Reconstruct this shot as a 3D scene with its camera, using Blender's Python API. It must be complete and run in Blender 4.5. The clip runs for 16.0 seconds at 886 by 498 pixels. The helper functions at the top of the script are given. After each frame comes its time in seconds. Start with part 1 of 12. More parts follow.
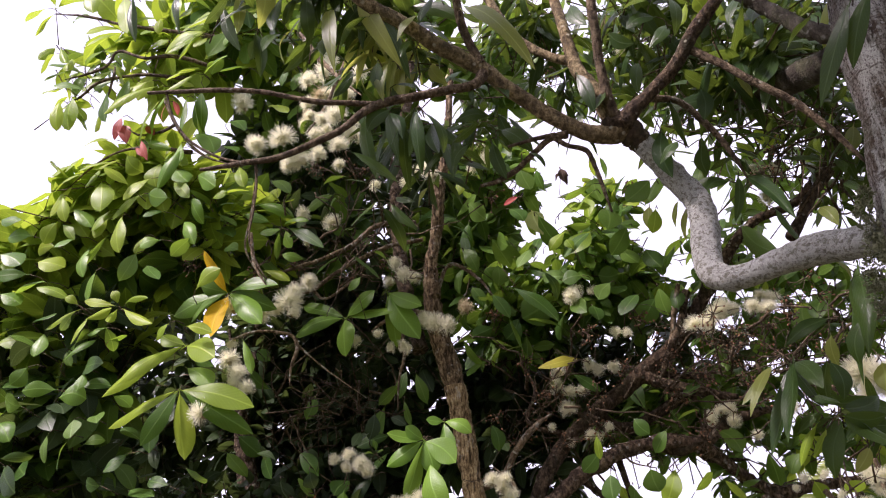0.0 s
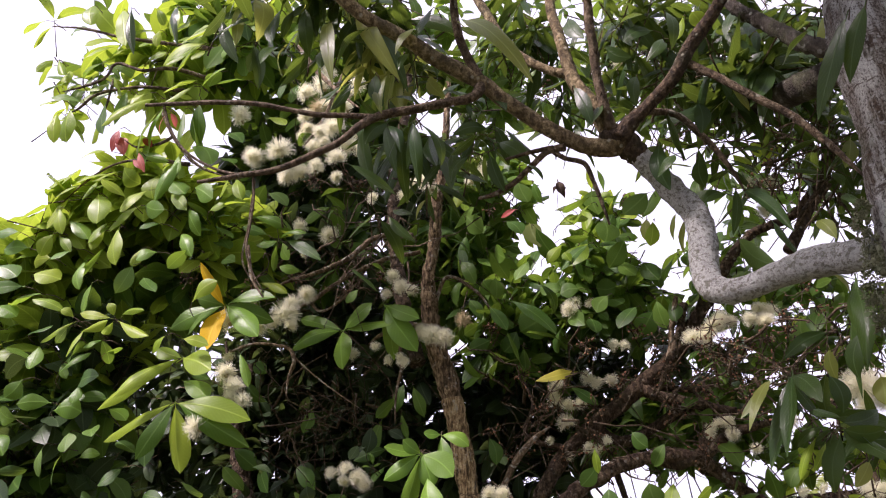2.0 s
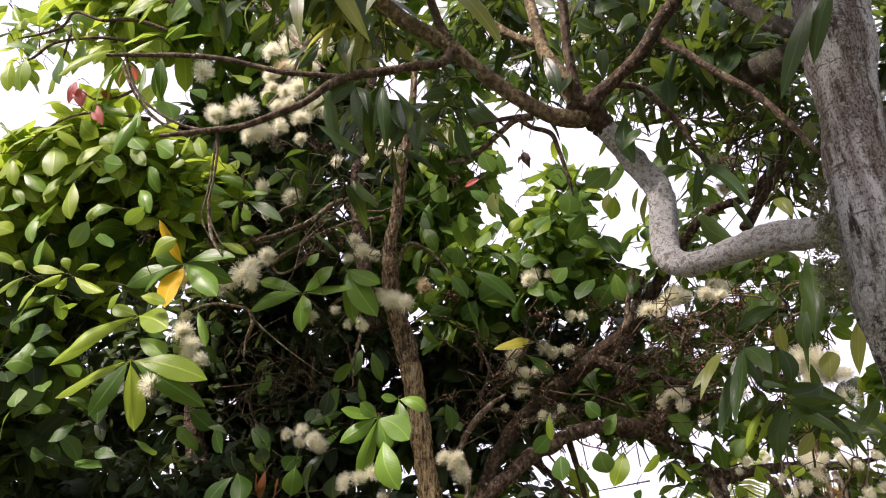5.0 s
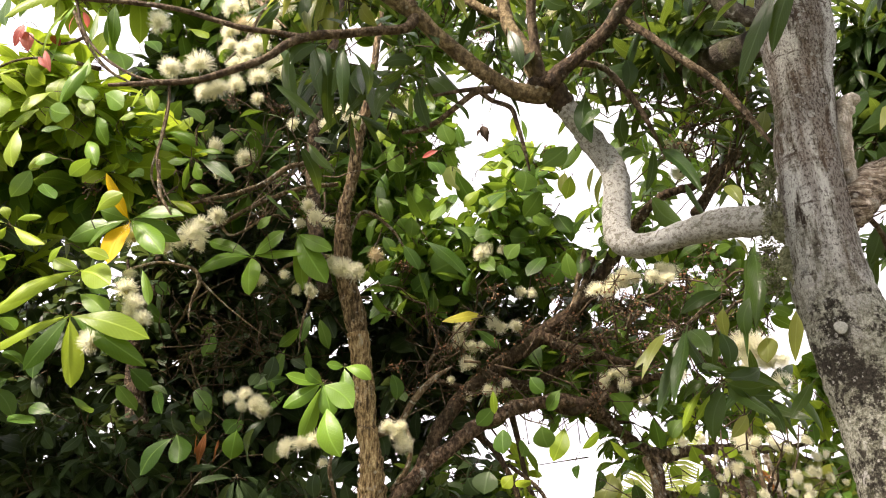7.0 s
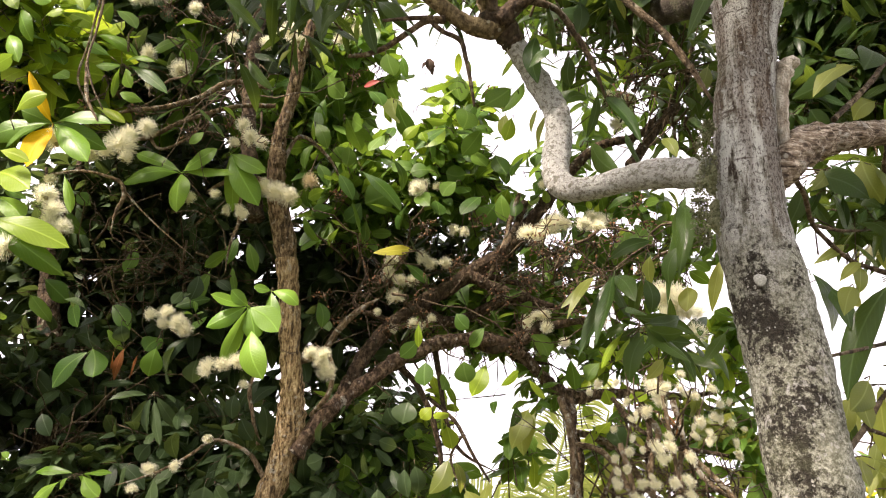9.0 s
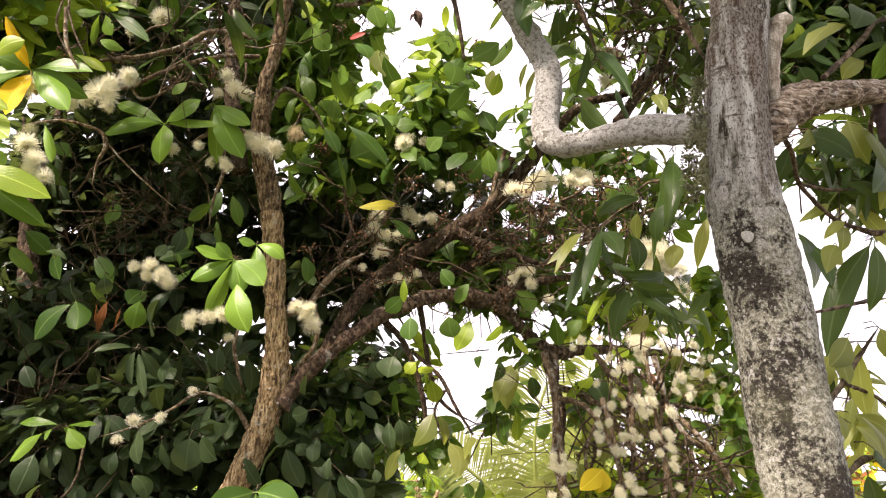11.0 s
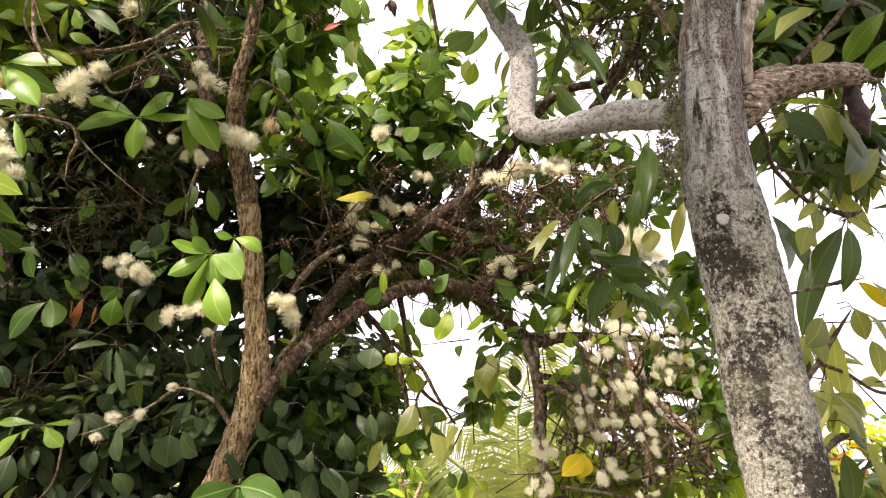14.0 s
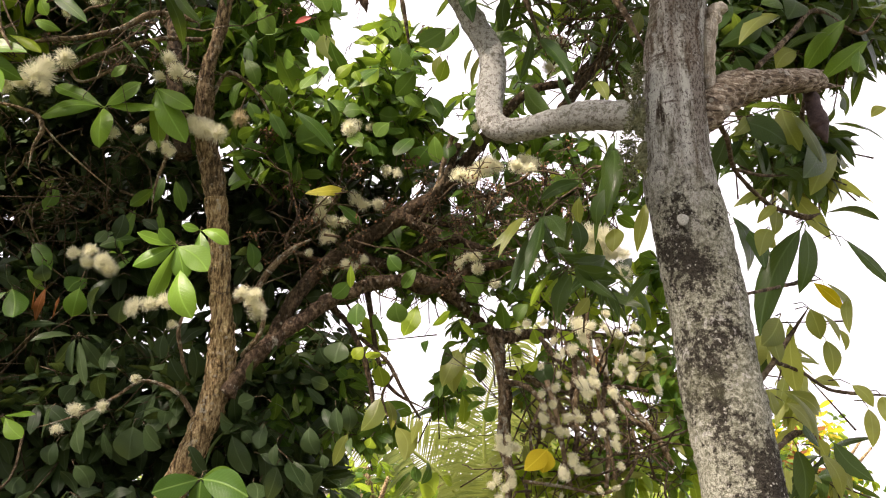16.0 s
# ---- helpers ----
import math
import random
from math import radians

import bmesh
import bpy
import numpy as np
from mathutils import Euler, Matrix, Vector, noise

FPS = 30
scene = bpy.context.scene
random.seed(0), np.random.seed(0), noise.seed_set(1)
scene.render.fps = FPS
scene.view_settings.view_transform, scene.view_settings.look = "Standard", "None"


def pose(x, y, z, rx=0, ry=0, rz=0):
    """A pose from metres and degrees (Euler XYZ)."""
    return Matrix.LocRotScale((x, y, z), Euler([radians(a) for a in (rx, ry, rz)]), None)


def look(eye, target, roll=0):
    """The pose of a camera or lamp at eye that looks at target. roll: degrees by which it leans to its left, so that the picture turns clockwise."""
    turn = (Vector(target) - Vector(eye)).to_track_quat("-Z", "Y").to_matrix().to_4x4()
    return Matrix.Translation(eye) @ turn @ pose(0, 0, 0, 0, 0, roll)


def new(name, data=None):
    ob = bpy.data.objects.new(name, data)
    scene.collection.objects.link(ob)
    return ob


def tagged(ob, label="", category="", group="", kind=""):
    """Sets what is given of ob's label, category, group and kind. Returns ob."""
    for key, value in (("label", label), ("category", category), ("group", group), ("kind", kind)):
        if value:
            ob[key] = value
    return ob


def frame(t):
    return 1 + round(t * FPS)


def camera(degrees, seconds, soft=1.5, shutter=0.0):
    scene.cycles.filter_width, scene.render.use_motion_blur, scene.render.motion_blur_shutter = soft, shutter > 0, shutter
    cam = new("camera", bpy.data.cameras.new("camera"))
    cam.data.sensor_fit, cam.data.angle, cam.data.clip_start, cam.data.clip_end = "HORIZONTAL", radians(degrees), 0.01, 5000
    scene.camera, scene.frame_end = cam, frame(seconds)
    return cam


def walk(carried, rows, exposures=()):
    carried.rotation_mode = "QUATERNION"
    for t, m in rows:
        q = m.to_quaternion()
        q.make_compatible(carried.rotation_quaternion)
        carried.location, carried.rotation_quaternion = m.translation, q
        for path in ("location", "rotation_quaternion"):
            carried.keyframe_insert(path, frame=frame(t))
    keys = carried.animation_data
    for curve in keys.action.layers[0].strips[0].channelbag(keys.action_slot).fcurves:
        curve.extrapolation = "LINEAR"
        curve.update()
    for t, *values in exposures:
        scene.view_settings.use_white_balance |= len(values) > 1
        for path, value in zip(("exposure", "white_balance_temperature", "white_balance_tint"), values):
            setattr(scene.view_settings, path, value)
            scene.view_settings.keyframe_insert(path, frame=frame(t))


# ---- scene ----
cam = camera(58.8, 16.0, soft=1.1)
PATH = [
    (0, (-0.000, -0.000, 1.550), (-0.4774, 1.6979, 2.4929), -1.61),
    (0.5, (-0.002, -0.001, 1.552), (-0.4904, 1.6962, 2.4904), -1.73),
    (1, (-0.002, 0.001, 1.552), (-0.4881, 1.6996, 2.4901), -1.63),
    (1.5, (-0.007, 0.002, 1.550), (-0.4813, 1.6957, 2.5020), -1.68),
    (2, (-0.002, 0.003, 1.553), (-0.4677, 1.6884, 2.5229), -1.66),
    (2.5, (0.000, -0.001, 1.556), (-0.4526, 1.6881, 2.5264), -1.65),
    (3, (-0.001, 0.001, 1.550), (-0.4738, 1.6946, 2.5037), -2.29),
    (3.5, (0.000, 0.004, 1.548), (-0.4677, 1.7062, 2.4873), -2.16),
    (4, (-0.001, 0.005, 1.546), (-0.4418, 1.7228, 2.4701), -1.90),
    (4.2, (-0.011, -0.001, 1.538), (-0.4302, 1.7258, 2.4558), -1.88),
    (6.3, (-0.017, 0.016, 1.537), (-0.3370, 1.7838, 2.4167), -0.03),
    (6.5, (-0.014, 0.016, 1.537), (-0.3174, 1.7915, 2.4076), 0.14),
    (7, (-0.012, 0.020, 1.534), (-0.2811, 1.8138, 2.3753), 0.21),
    (7.5, (-0.016, 0.020, 1.527), (-0.2406, 1.8314, 2.3442), 0.65),
    (8, (-0.018, 0.024, 1.525), (-0.2010, 1.8566, 2.3036), 0.90),
    (8.5, (-0.028, 0.027, 1.518), (-0.1592, 1.8760, 2.2676), 1.56),
    (9, (-0.036, 0.030, 1.511), (-0.1247, 1.8992, 2.2180), 2.27),
    (9.5, (-0.044, 0.033, 1.506), (-0.1160, 1.9136, 2.1821), 2.52),
    (11.8, (-0.058, 0.040, 1.499), (-0.0698, 1.9497, 2.0942), 1.71),
    (12, (-0.059, 0.043, 1.496), (-0.0651, 1.9512, 2.0938), 1.44),
    (12.5, (-0.055, 0.041, 1.494), (-0.0514, 1.9512, 2.0875), 1.12),
    (13, (-0.056, 0.040, 1.493), (-0.0608, 1.9516, 2.0801), 1.00),
    (13.5, (-0.053, 0.041, 1.496), (-0.0458, 1.9524, 2.0845), 0.71),
    (14, (-0.051, 0.041, 1.494), (-0.0359, 1.9515, 2.0860), 0.80),
    (14.5, (-0.051, 0.039, 1.491), (-0.0240, 1.9494, 2.0818), 0.94),
    (15, (-0.052, 0.015, 1.485), (-0.0138, 1.9263, 2.0728), 0.99),
    (15.5, (-0.044, 0.026, 1.488), (0.0219, 1.9371, 2.0740), 1.15),
    (16, (-0.038, 0.026, 1.489), (0.0498, 1.9372, 2.0722), 1.07),
]
EXPOSURES = [(0.0, 0.77, 5900, 38), (4.2, 0.76, 5900, 38), (6.5, 1.40, 6600, 23), (9.0, 1.58, 6600, 25), (12.0, 1.60, 6600, 30), (14.5, 1.62, 6620, 30), (16.0, 1.23, 6650, 25)]
walk(cam, [(t, look(eye, target, roll)) for t, eye, target, roll in PATH], exposures=EXPOSURES)

# ---- light: a bright overcast sky and a veiled sun ----
SUN_FROM = Vector((-0.51, -0.43, 0.75)).normalized()
world = bpy.data.worlds.new("overcast_sky")
scene.world = world
world.use_nodes = True
wn = world.node_tree
wn.nodes.clear()
w_out = wn.nodes.new("ShaderNodeOutputWorld")
sky = wn.nodes.new("ShaderNodeTexSky")
sky.sky_type = "NISHITA"
sky.sun_disc = False
sky.sun_elevation = math.asin(SUN_FROM.z)
sky.sun_rotation = math.atan2(SUN_FROM.x, SUN_FROM.y)
sky.dust_density = 4.0
bg_sky = wn.nodes.new("ShaderNodeBackground")
bg_sky.inputs["Strength"].default_value = 0.10
wn.links.new(sky.outputs["Color"], bg_sky.inputs["Color"])
bg_cloud = wn.nodes.new("ShaderNodeBackground")
bg_cloud.inputs["Color"].default_value = (1.0, 1.0, 1.0, 1)
bg_cloud.inputs["Strength"].default_value = 0.85
w_mix = wn.nodes.new("ShaderNodeMixShader")
w_mix.inputs[0].default_value = 0.85
wn.links.new(bg_sky.outputs[0], w_mix.inputs[1])
wn.links.new(bg_cloud.outputs[0], w_mix.inputs[2])
wn.links.new(w_mix.outputs[0], w_out.inputs["Surface"])

sun_data = bpy.data.lights.new("sun", "SUN")
sun_data.energy = 5.0
sun_data.angle = radians(9)
sun_data.color = (1.0, 0.91, 0.76)
sun = new("sun", sun_data)
sun.matrix_world = look(SUN_FROM * 30, (0, 0, 0))


# ---- materials ----
def material(name):
    m = bpy.data.materials.new(name)
    m.use_nodes = True
    m.node_tree.nodes.clear()
    return m, m.node_tree


def node(tree, kind, inputs=None):
    n = tree.nodes.new(kind)
    for k, v in (inputs or {}).items():
        if isinstance(v, bpy.types.NodeSocket):
            tree.links.new(v, n.inputs[k])
        else:
            n.inputs[k].default_value = v
    return n


def ramp(tree, fac, stops):
    n = node(tree, "ShaderNodeValToRGB", {"Fac": fac})
    e = n.color_ramp.elements
    while len(e) < len(stops):
        e.new(0.5)
    for el, (p, c) in zip(e, stops):
        el.position, el.color = p, (*c, 1) if len(c) == 3 else c
    return n.outputs["Color"]


def mix(tree, fac, a, b, blend="MIX"):
    n = node(tree, "ShaderNodeMix")
    n.data_type, n.blend_type = "RGBA", blend
    for i, v in ((0, fac), (6, a), (7, b)):
        if isinstance(v, bpy.types.NodeSocket):
            tree.links.new(v, n.inputs[i])
        else:
            n.inputs[i].default_value = v if i == 0 else (*v, 1)
    return n.outputs[2]


def math_node(tree, op, a, b=0.0, clamp=False):
    n = node(tree, "ShaderNodeMath", {0: a, 1: b})
    n.operation, n.use_clamp = op, clamp
    return n.outputs[0]


def leaf_material(name, dark, mid, light, through_colour, see_through=0.32, gloss=0.36, spots=0.25, shine=0.38):
    """A leaf with a pale midrib, side veins, blotches and light coming through it. UV: across, along."""
    m, t = material(name)
    uv = node(t, "ShaderNodeUVMap")
    sep = node(t, "ShaderNodeSeparateXYZ", {0: uv.outputs[0]})
    across = math_node(t, "ABSOLUTE", math_node(t, "SUBTRACT", sep.outputs[0], 0.5))
    rib = math_node(t, "SUBTRACT", 1.0, math_node(t, "MULTIPLY", across, 22.0), True)
    slant = math_node(t, "ADD", math_node(t, "MULTIPLY", sep.outputs[1], 13.0), math_node(t, "MULTIPLY", across, -7.0))
    saw = math_node(t, "ABSOLUTE", math_node(t, "SUBTRACT", math_node(t, "FRACT", slant), 0.5))
    vein = math_node(t, "SUBTRACT", 1.0, math_node(t, "MULTIPLY", saw, 9.0), True)
    info = node(t, "ShaderNodeObjectInfo")
    geo = node(t, "ShaderNodeNewGeometry")
    rnd = math_node(t, "FRACT", math_node(t, "ADD", info.outputs["Random"], geo.outputs["Random Per Island"]))
    base = ramp(t, rnd, [(0.0, dark), (0.45, mid), (0.8, light), (1.0, tuple(0.5 * a + 0.5 * b for a, b in zip(mid, light)))])
    co = node(t, "ShaderNodeTexCoord")
    blot = node(t, "ShaderNodeTexNoise", {"Vector": co.outputs["Object"], "Scale": 40.0, "Detail": 3.0})
    base = mix(t, math_node(t, "MULTIPLY", blot.outputs[0], 0.5), base, tuple(c * 0.55 for c in mid))
    fine = node(t, "ShaderNodeTexNoise", {"Vector": co.outputs["Object"], "Scale": 210.0, "Detail": 2.0})
    speck = ramp(t, fine.outputs[0], [(0.66, (0, 0, 0)), (0.72, (1, 1, 1))])
    base = mix(t, math_node(t, "MULTIPLY", speck, spots), base, (0.10, 0.07, 0.03))
    base = mix(t, math_node(t, "MULTIPLY", vein, 0.13), base, tuple(min(1, c * 1.6 + 0.02) for c in light))
    base = mix(t, math_node(t, "MULTIPLY", rib, 0.42), base, tuple(min(1, c * 1.7 + 0.04) for c in light))
    h = math_node(t, "ADD", math_node(t, "MULTIPLY", vein, 0.4), math_node(t, "ADD", rib, math_node(t, "MULTIPLY", blot.outputs[0], 0.8)))
    bump = node(t, "ShaderNodeBump", {"Strength": 0.35, "Distance": 0.002, "Height": h})
    p = node(t, "ShaderNodeBsdfPrincipled", {"Base Color": base, "Roughness": gloss, "Normal": bump.outputs[0]})
    p.inputs["Specular IOR Level"].default_value = shine
    glow = mix(t, 0.6, base, through_colour)
    tr = node(t, "ShaderNodeBsdfTranslucent", {"Color": glow})
    mx = node(t, "ShaderNodeMixShader", {0: see_through, 1: p.outputs[0], 2: tr.outputs[0]})
    node(t, "ShaderNodeOutputMaterial", {"Surface": mx.outputs[0]})
    return m


def bark_material(name, dark, mid, pale, lichen, lichen_at, ridge, moss=0.0, stretch=0.25, stretch_x=1.0, stretch_y=1.0, blotch=0.55):
    """Bark: long ridges, blotches, pale lichen crusts and some moss."""
    m, t = material(name)
    co = node(t, "ShaderNodeTexCoord")
    mp = node(t, "ShaderNodeMapping", {"Vector": co.outputs["Object"], "Scale": (stretch_x, stretch_y, stretch)})
    n1 = node(t, "ShaderNodeTexNoise", {"Vector": mp.outputs[0], "Scale": ridge, "Detail": 6.0, "Roughness": 0.65})
    n2 = node(t, "ShaderNodeTexNoise", {"Vector": co.outputs["Object"], "Scale": 14.0, "Detail": 5.0})
    n3 = node(t, "ShaderNodeTexNoise", {"Vector": co.outputs["Object"], "Scale": 160.0, "Detail": 3.0})
    col = ramp(t, n1.outputs[0], [(0.39, dark), (0.50, mid), (0.62, pale)])
    col = mix(t, ramp(t, n2.outputs[0], [(0.42, (0, 0, 0)), (0.64, (blotch, blotch, blotch))]), col, tuple(c * 0.5 for c in mid), "MIX")
    l1 = node(t, "ShaderNodeTexNoise", {"Vector": co.outputs["Object"], "Scale": 24.0, "Detail": 5.0, "Roughness": 0.62, "Distortion": 0.6})
    lf = ramp(t, l1.outputs[0], [(lichen_at, (0, 0, 0)), (lichen_at + 0.07, (1, 1, 1))])
    vor = node(t, "ShaderNodeTexVoronoi", {"Vector": co.outputs["Object"], "Scale": 34.0})
    vf = ramp(t, vor.outputs["Distance"], [(0.16, (1, 1, 1)), (0.24, (0, 0, 0))])
    gate = ramp(t, node(t, "ShaderNodeTexNoise", {"Vector": co.outputs["Object"], "Scale": 9.0, "Detail": 2.0}).outputs[0], [(0.48, (0, 0, 0)), (0.58, (1, 1, 1))])
    lf = mix(t, math_node(t, "MULTIPLY", vf, gate), lf, (1, 1, 1))
    lcol = mix(t, n3.outputs[0], tuple(c * 0.7 for c in lichen), lichen)
    col = mix(t, math_node(t, "MULTIPLY", lf, 0.85), col, lcol)
    if moss:
        mn = node(t, "ShaderNodeTexNoise", {"Vector": co.outputs["Object"], "Scale": 6.0, "Detail": 6.0, "Roughness": 0.7})
        col = mix(t, math_node(t, "MULTIPLY", ramp(t, mn.outputs[0], [(0.52, (0, 0, 0)), (0.66, (1, 1, 1))]), moss), col, (0.10, 0.115, 0.05))
    col = mix(t, math_node(t, "MULTIPLY", ramp(t, n3.outputs[0], [(0.45, (0, 0, 0)), (0.62, (1, 1, 1))]), 0.45), col, tuple(c * 0.45 for c in mid))
    h = math_node(t, "ADD", math_node(t, "MULTIPLY", n1.outputs[0], 1.0), math_node(t, "ADD", math_node(t, "MULTIPLY", n3.outputs[0], 0.35), math_node(t, "MULTIPLY", lf, 0.12)))
    bump = node(t, "ShaderNodeBump", {"Strength": 1.0, "Distance": 0.016, "Height": h})
    p = node(t, "ShaderNodeBsdfPrincipled", {"Base Color": col, "Roughness": 0.88, "Normal": bump.outputs[0]})
    p.inputs["Specular IOR Level"].default_value = 0.2
    node(t, "ShaderNodeOutputMaterial", {"Surface": p.outputs[0]})
    return m


def trunk_material(name="mango_trunk_bark", stretch=0.2, grain=44.0, top=2.36, brown=0.7, rings=0.9, deep=(0.048, 0.036, 0.024), flecks=0.8, pits=0.595):
    """Old mango bark: dark brown, crusted with olive-grey and white lichen; whitish and flecked higher up."""
    m, t = material(name)
    co = node(t, "ShaderNodeTexCoord")
    obj = co.outputs["Object"]

    def grainy(scale, detail=5.0, rough=0.65, squash=1.0, bend=0.0):
        mp = node(t, "ShaderNodeMapping", {"Vector": obj, "Scale": (1, 1, squash)})
        return node(t, "ShaderNodeTexNoise", {"Vector": mp.outputs[0], "Scale": scale, "Detail": detail, "Roughness": rough, "Distortion": bend}).outputs[0]

    def step(v, a, b):
        return ramp(t, v, [(a, (0, 0, 0)), (b, (1, 1, 1))])

    crack = node(t, "ShaderNodeMapRange", {0: grainy(130.0, 6.0, 0.75), 1: 0.36, 2: 0.64}).outputs[0]
    blot = grainy(13.0, 9.0, 0.74, 1.0, 0.4)
    both = math_node(t, "ADD", math_node(t, "MULTIPLY", blot, 0.36), math_node(t, "MULTIPLY", grainy(70.0, 7.0, 0.74), 0.64))
    zone = math_node(t, "MULTIPLY", math_node(t, "SUBTRACT", grainy(5.0, 5.0, 0.62, 0.7), 0.5), 0.7)
    crust = step(math_node(t, "ADD", both, zone), 0.425, 0.50)
    dark = mix(t, crack, (0.009, 0.008, 0.0055), (0.072, 0.064, 0.046))
    olive = mix(t, step(crack, 0.2, 0.8), (0.16, 0.165, 0.11), (0.54, 0.55, 0.44))
    olive = mix(t, math_node(t, "MULTIPLY", step(grainy(26.0, 5.0), 0.5, 0.62), 0.5), olive, (0.20, 0.205, 0.14))
    low = mix(t, crust, dark, olive)
    streak = grainy(grain, 6.0, 0.68, stretch)
    high = ramp(t, streak, [(0.37, deep), (0.425, (0.34, 0.332, 0.265)), (0.50, (0.72, 0.735, 0.66))])
    lane = step(grainy(14.0, 4.0, 0.55, 0.08), 0.46, 0.56)
    high = mix(t, math_node(t, "MULTIPLY", lane, brown), high, (0.165, 0.118, 0.078))
    fleck = grainy(240.0, 5.0, 0.65, 0.45)
    fleck = step(math_node(t, "ADD", fleck, math_node(t, "MULTIPLY", lane, 0.05)), 0.545, 0.61)
    high = mix(t, math_node(t, "MULTIPLY", fleck, flecks), high, (0.055, 0.040, 0.028))
    ring = step(grainy(9.0, 6.0, 0.75, 4.0), 0.57, 0.635)
    high = mix(t, math_node(t, "MULTIPLY", ring, rings), high, (0.09, 0.065, 0.045))
    sep = node(t, "ShaderNodeSeparateXYZ", {0: obj})
    edge = math_node(t, "ADD", sep.outputs[2], math_node(t, "MULTIPLY", blot, 0.9))
    up = ramp(t, math_node(t, "MULTIPLY", math_node(t, "SUBTRACT", edge, top), 1.6), [(0.22, (0, 0, 0)), (0.52, (1, 1, 1))])
    col = mix(t, up, low, high)
    bent = node(t, "ShaderNodeTexNoise", {"Vector": obj, "Scale": 60.0, "Detail": 3.0})
    wob = mix(t, 0.012, obj, bent.outputs["Color"], "ADD")
    for scale, share, size in ((24.0, 0.90, 0.22), (40.0, 0.92, 0.24), (80.0, 0.86, 0.30), (150.0, 0.80, 0.32)):
        vor = node(t, "ShaderNodeTexVoronoi", {"Vector": wob, "Scale": scale})
        pick = node(t, "ShaderNodeSeparateColor", {0: vor.outputs["Color"]})
        some = math_node(t, "GREATER_THAN", pick.outputs[0], share)
        big = math_node(t, "MULTIPLY", pick.outputs[1], size)
        inside = math_node(t, "LESS_THAN", vor.outputs["Distance"], math_node(t, "ADD", big, 0.1))
        col = mix(t, math_node(t, "MULTIPLY", math_node(t, "MULTIPLY", some, inside), math_node(t, "MULTIPLY", step(crack, 0.1, 0.55), 0.85)), col, mix(t, crack, (0.36, 0.36, 0.31), (0.60, 0.60, 0.54)))
    white = step(grainy(19.0, 6.0, 0.66, 1.0, 0.8), 0.62, 0.66)
    col = mix(t, math_node(t, "MULTIPLY", white, 0.85), col, mix(t, crack, (0.36, 0.36, 0.32), (0.66, 0.66, 0.61)))
    col = mix(t, math_node(t, "MULTIPLY", step(grainy(5.0, 7.0, 0.72), 0.56, 0.67), 0.5), col, (0.13, 0.135, 0.07))
    pit = step(math_node(t, "ADD", grainy(310.0, 4.0, 0.7), math_node(t, "MULTIPLY", zone, -0.25)), pits, pits + 0.07)
    col = mix(t, math_node(t, "MULTIPLY", pit, 0.75), col, (0.022, 0.018, 0.012))
    h = math_node(t, "ADD", math_node(t, "ADD", math_node(t, "SUBTRACT", crack, pit), math_node(t, "MULTIPLY", streak, 0.8)), math_node(t, "MULTIPLY", crust, 0.25))
    bump = node(t, "ShaderNodeBump", {"Strength": 1.0, "Distance": 0.006, "Height": h})
    p = node(t, "ShaderNodeBsdfPrincipled", {"Base Color": col, "Roughness": 0.9, "Normal": bump.outputs[0]})
    p.inputs["Specular IOR Level"].default_value = 0.2
    node(t, "ShaderNodeOutputMaterial", {"Surface": p.outputs[0]})
    return m


def plain_material(name, a, b, scale, rough=0.8, see_through=0.0):
    m, t = material(name)
    co = node(t, "ShaderNodeTexCoord")
    n = node(t, "ShaderNodeTexNoise", {"Vector": co.outputs["Object"], "Scale": scale, "Detail": 6.0, "Roughness": 0.65})
    info = node(t, "ShaderNodeObjectInfo")
    geo = node(t, "ShaderNodeNewGeometry")
    rnd = math_node(t, "FRACT", math_node(t, "ADD", info.outputs["Random"], geo.outputs["Random Per Island"]))
    col = mix(t, ramp(t, n.outputs[0], [(0.35, (0, 0, 0)), (0.68, (1, 1, 1))]), a, b)
    col = mix(t, math_node(t, "MULTIPLY", rnd, 0.22), col, tuple(c * 0.6 for c in a))
    bump = node(t, "ShaderNodeBump", {"Strength": 0.5, "Distance": 0.01, "Height": n.outputs[0]})
    p = node(t, "ShaderNodeBsdfPrincipled", {"Base Color": col, "Roughness": rough, "Normal": bump.outputs[0]})
    if see_through:
        tr = node(t, "ShaderNodeBsdfTranslucent", {"Color": col})
        mx = node(t, "ShaderNodeMixShader", {0: see_through, 1: p.outputs[0], 2: tr.outputs[0]})
        node(t, "ShaderNodeOutputMaterial", {"Surface": mx.outputs[0]})
    else:
        node(t, "ShaderNodeOutputMaterial", {"Surface": p.outputs[0]})
    return m


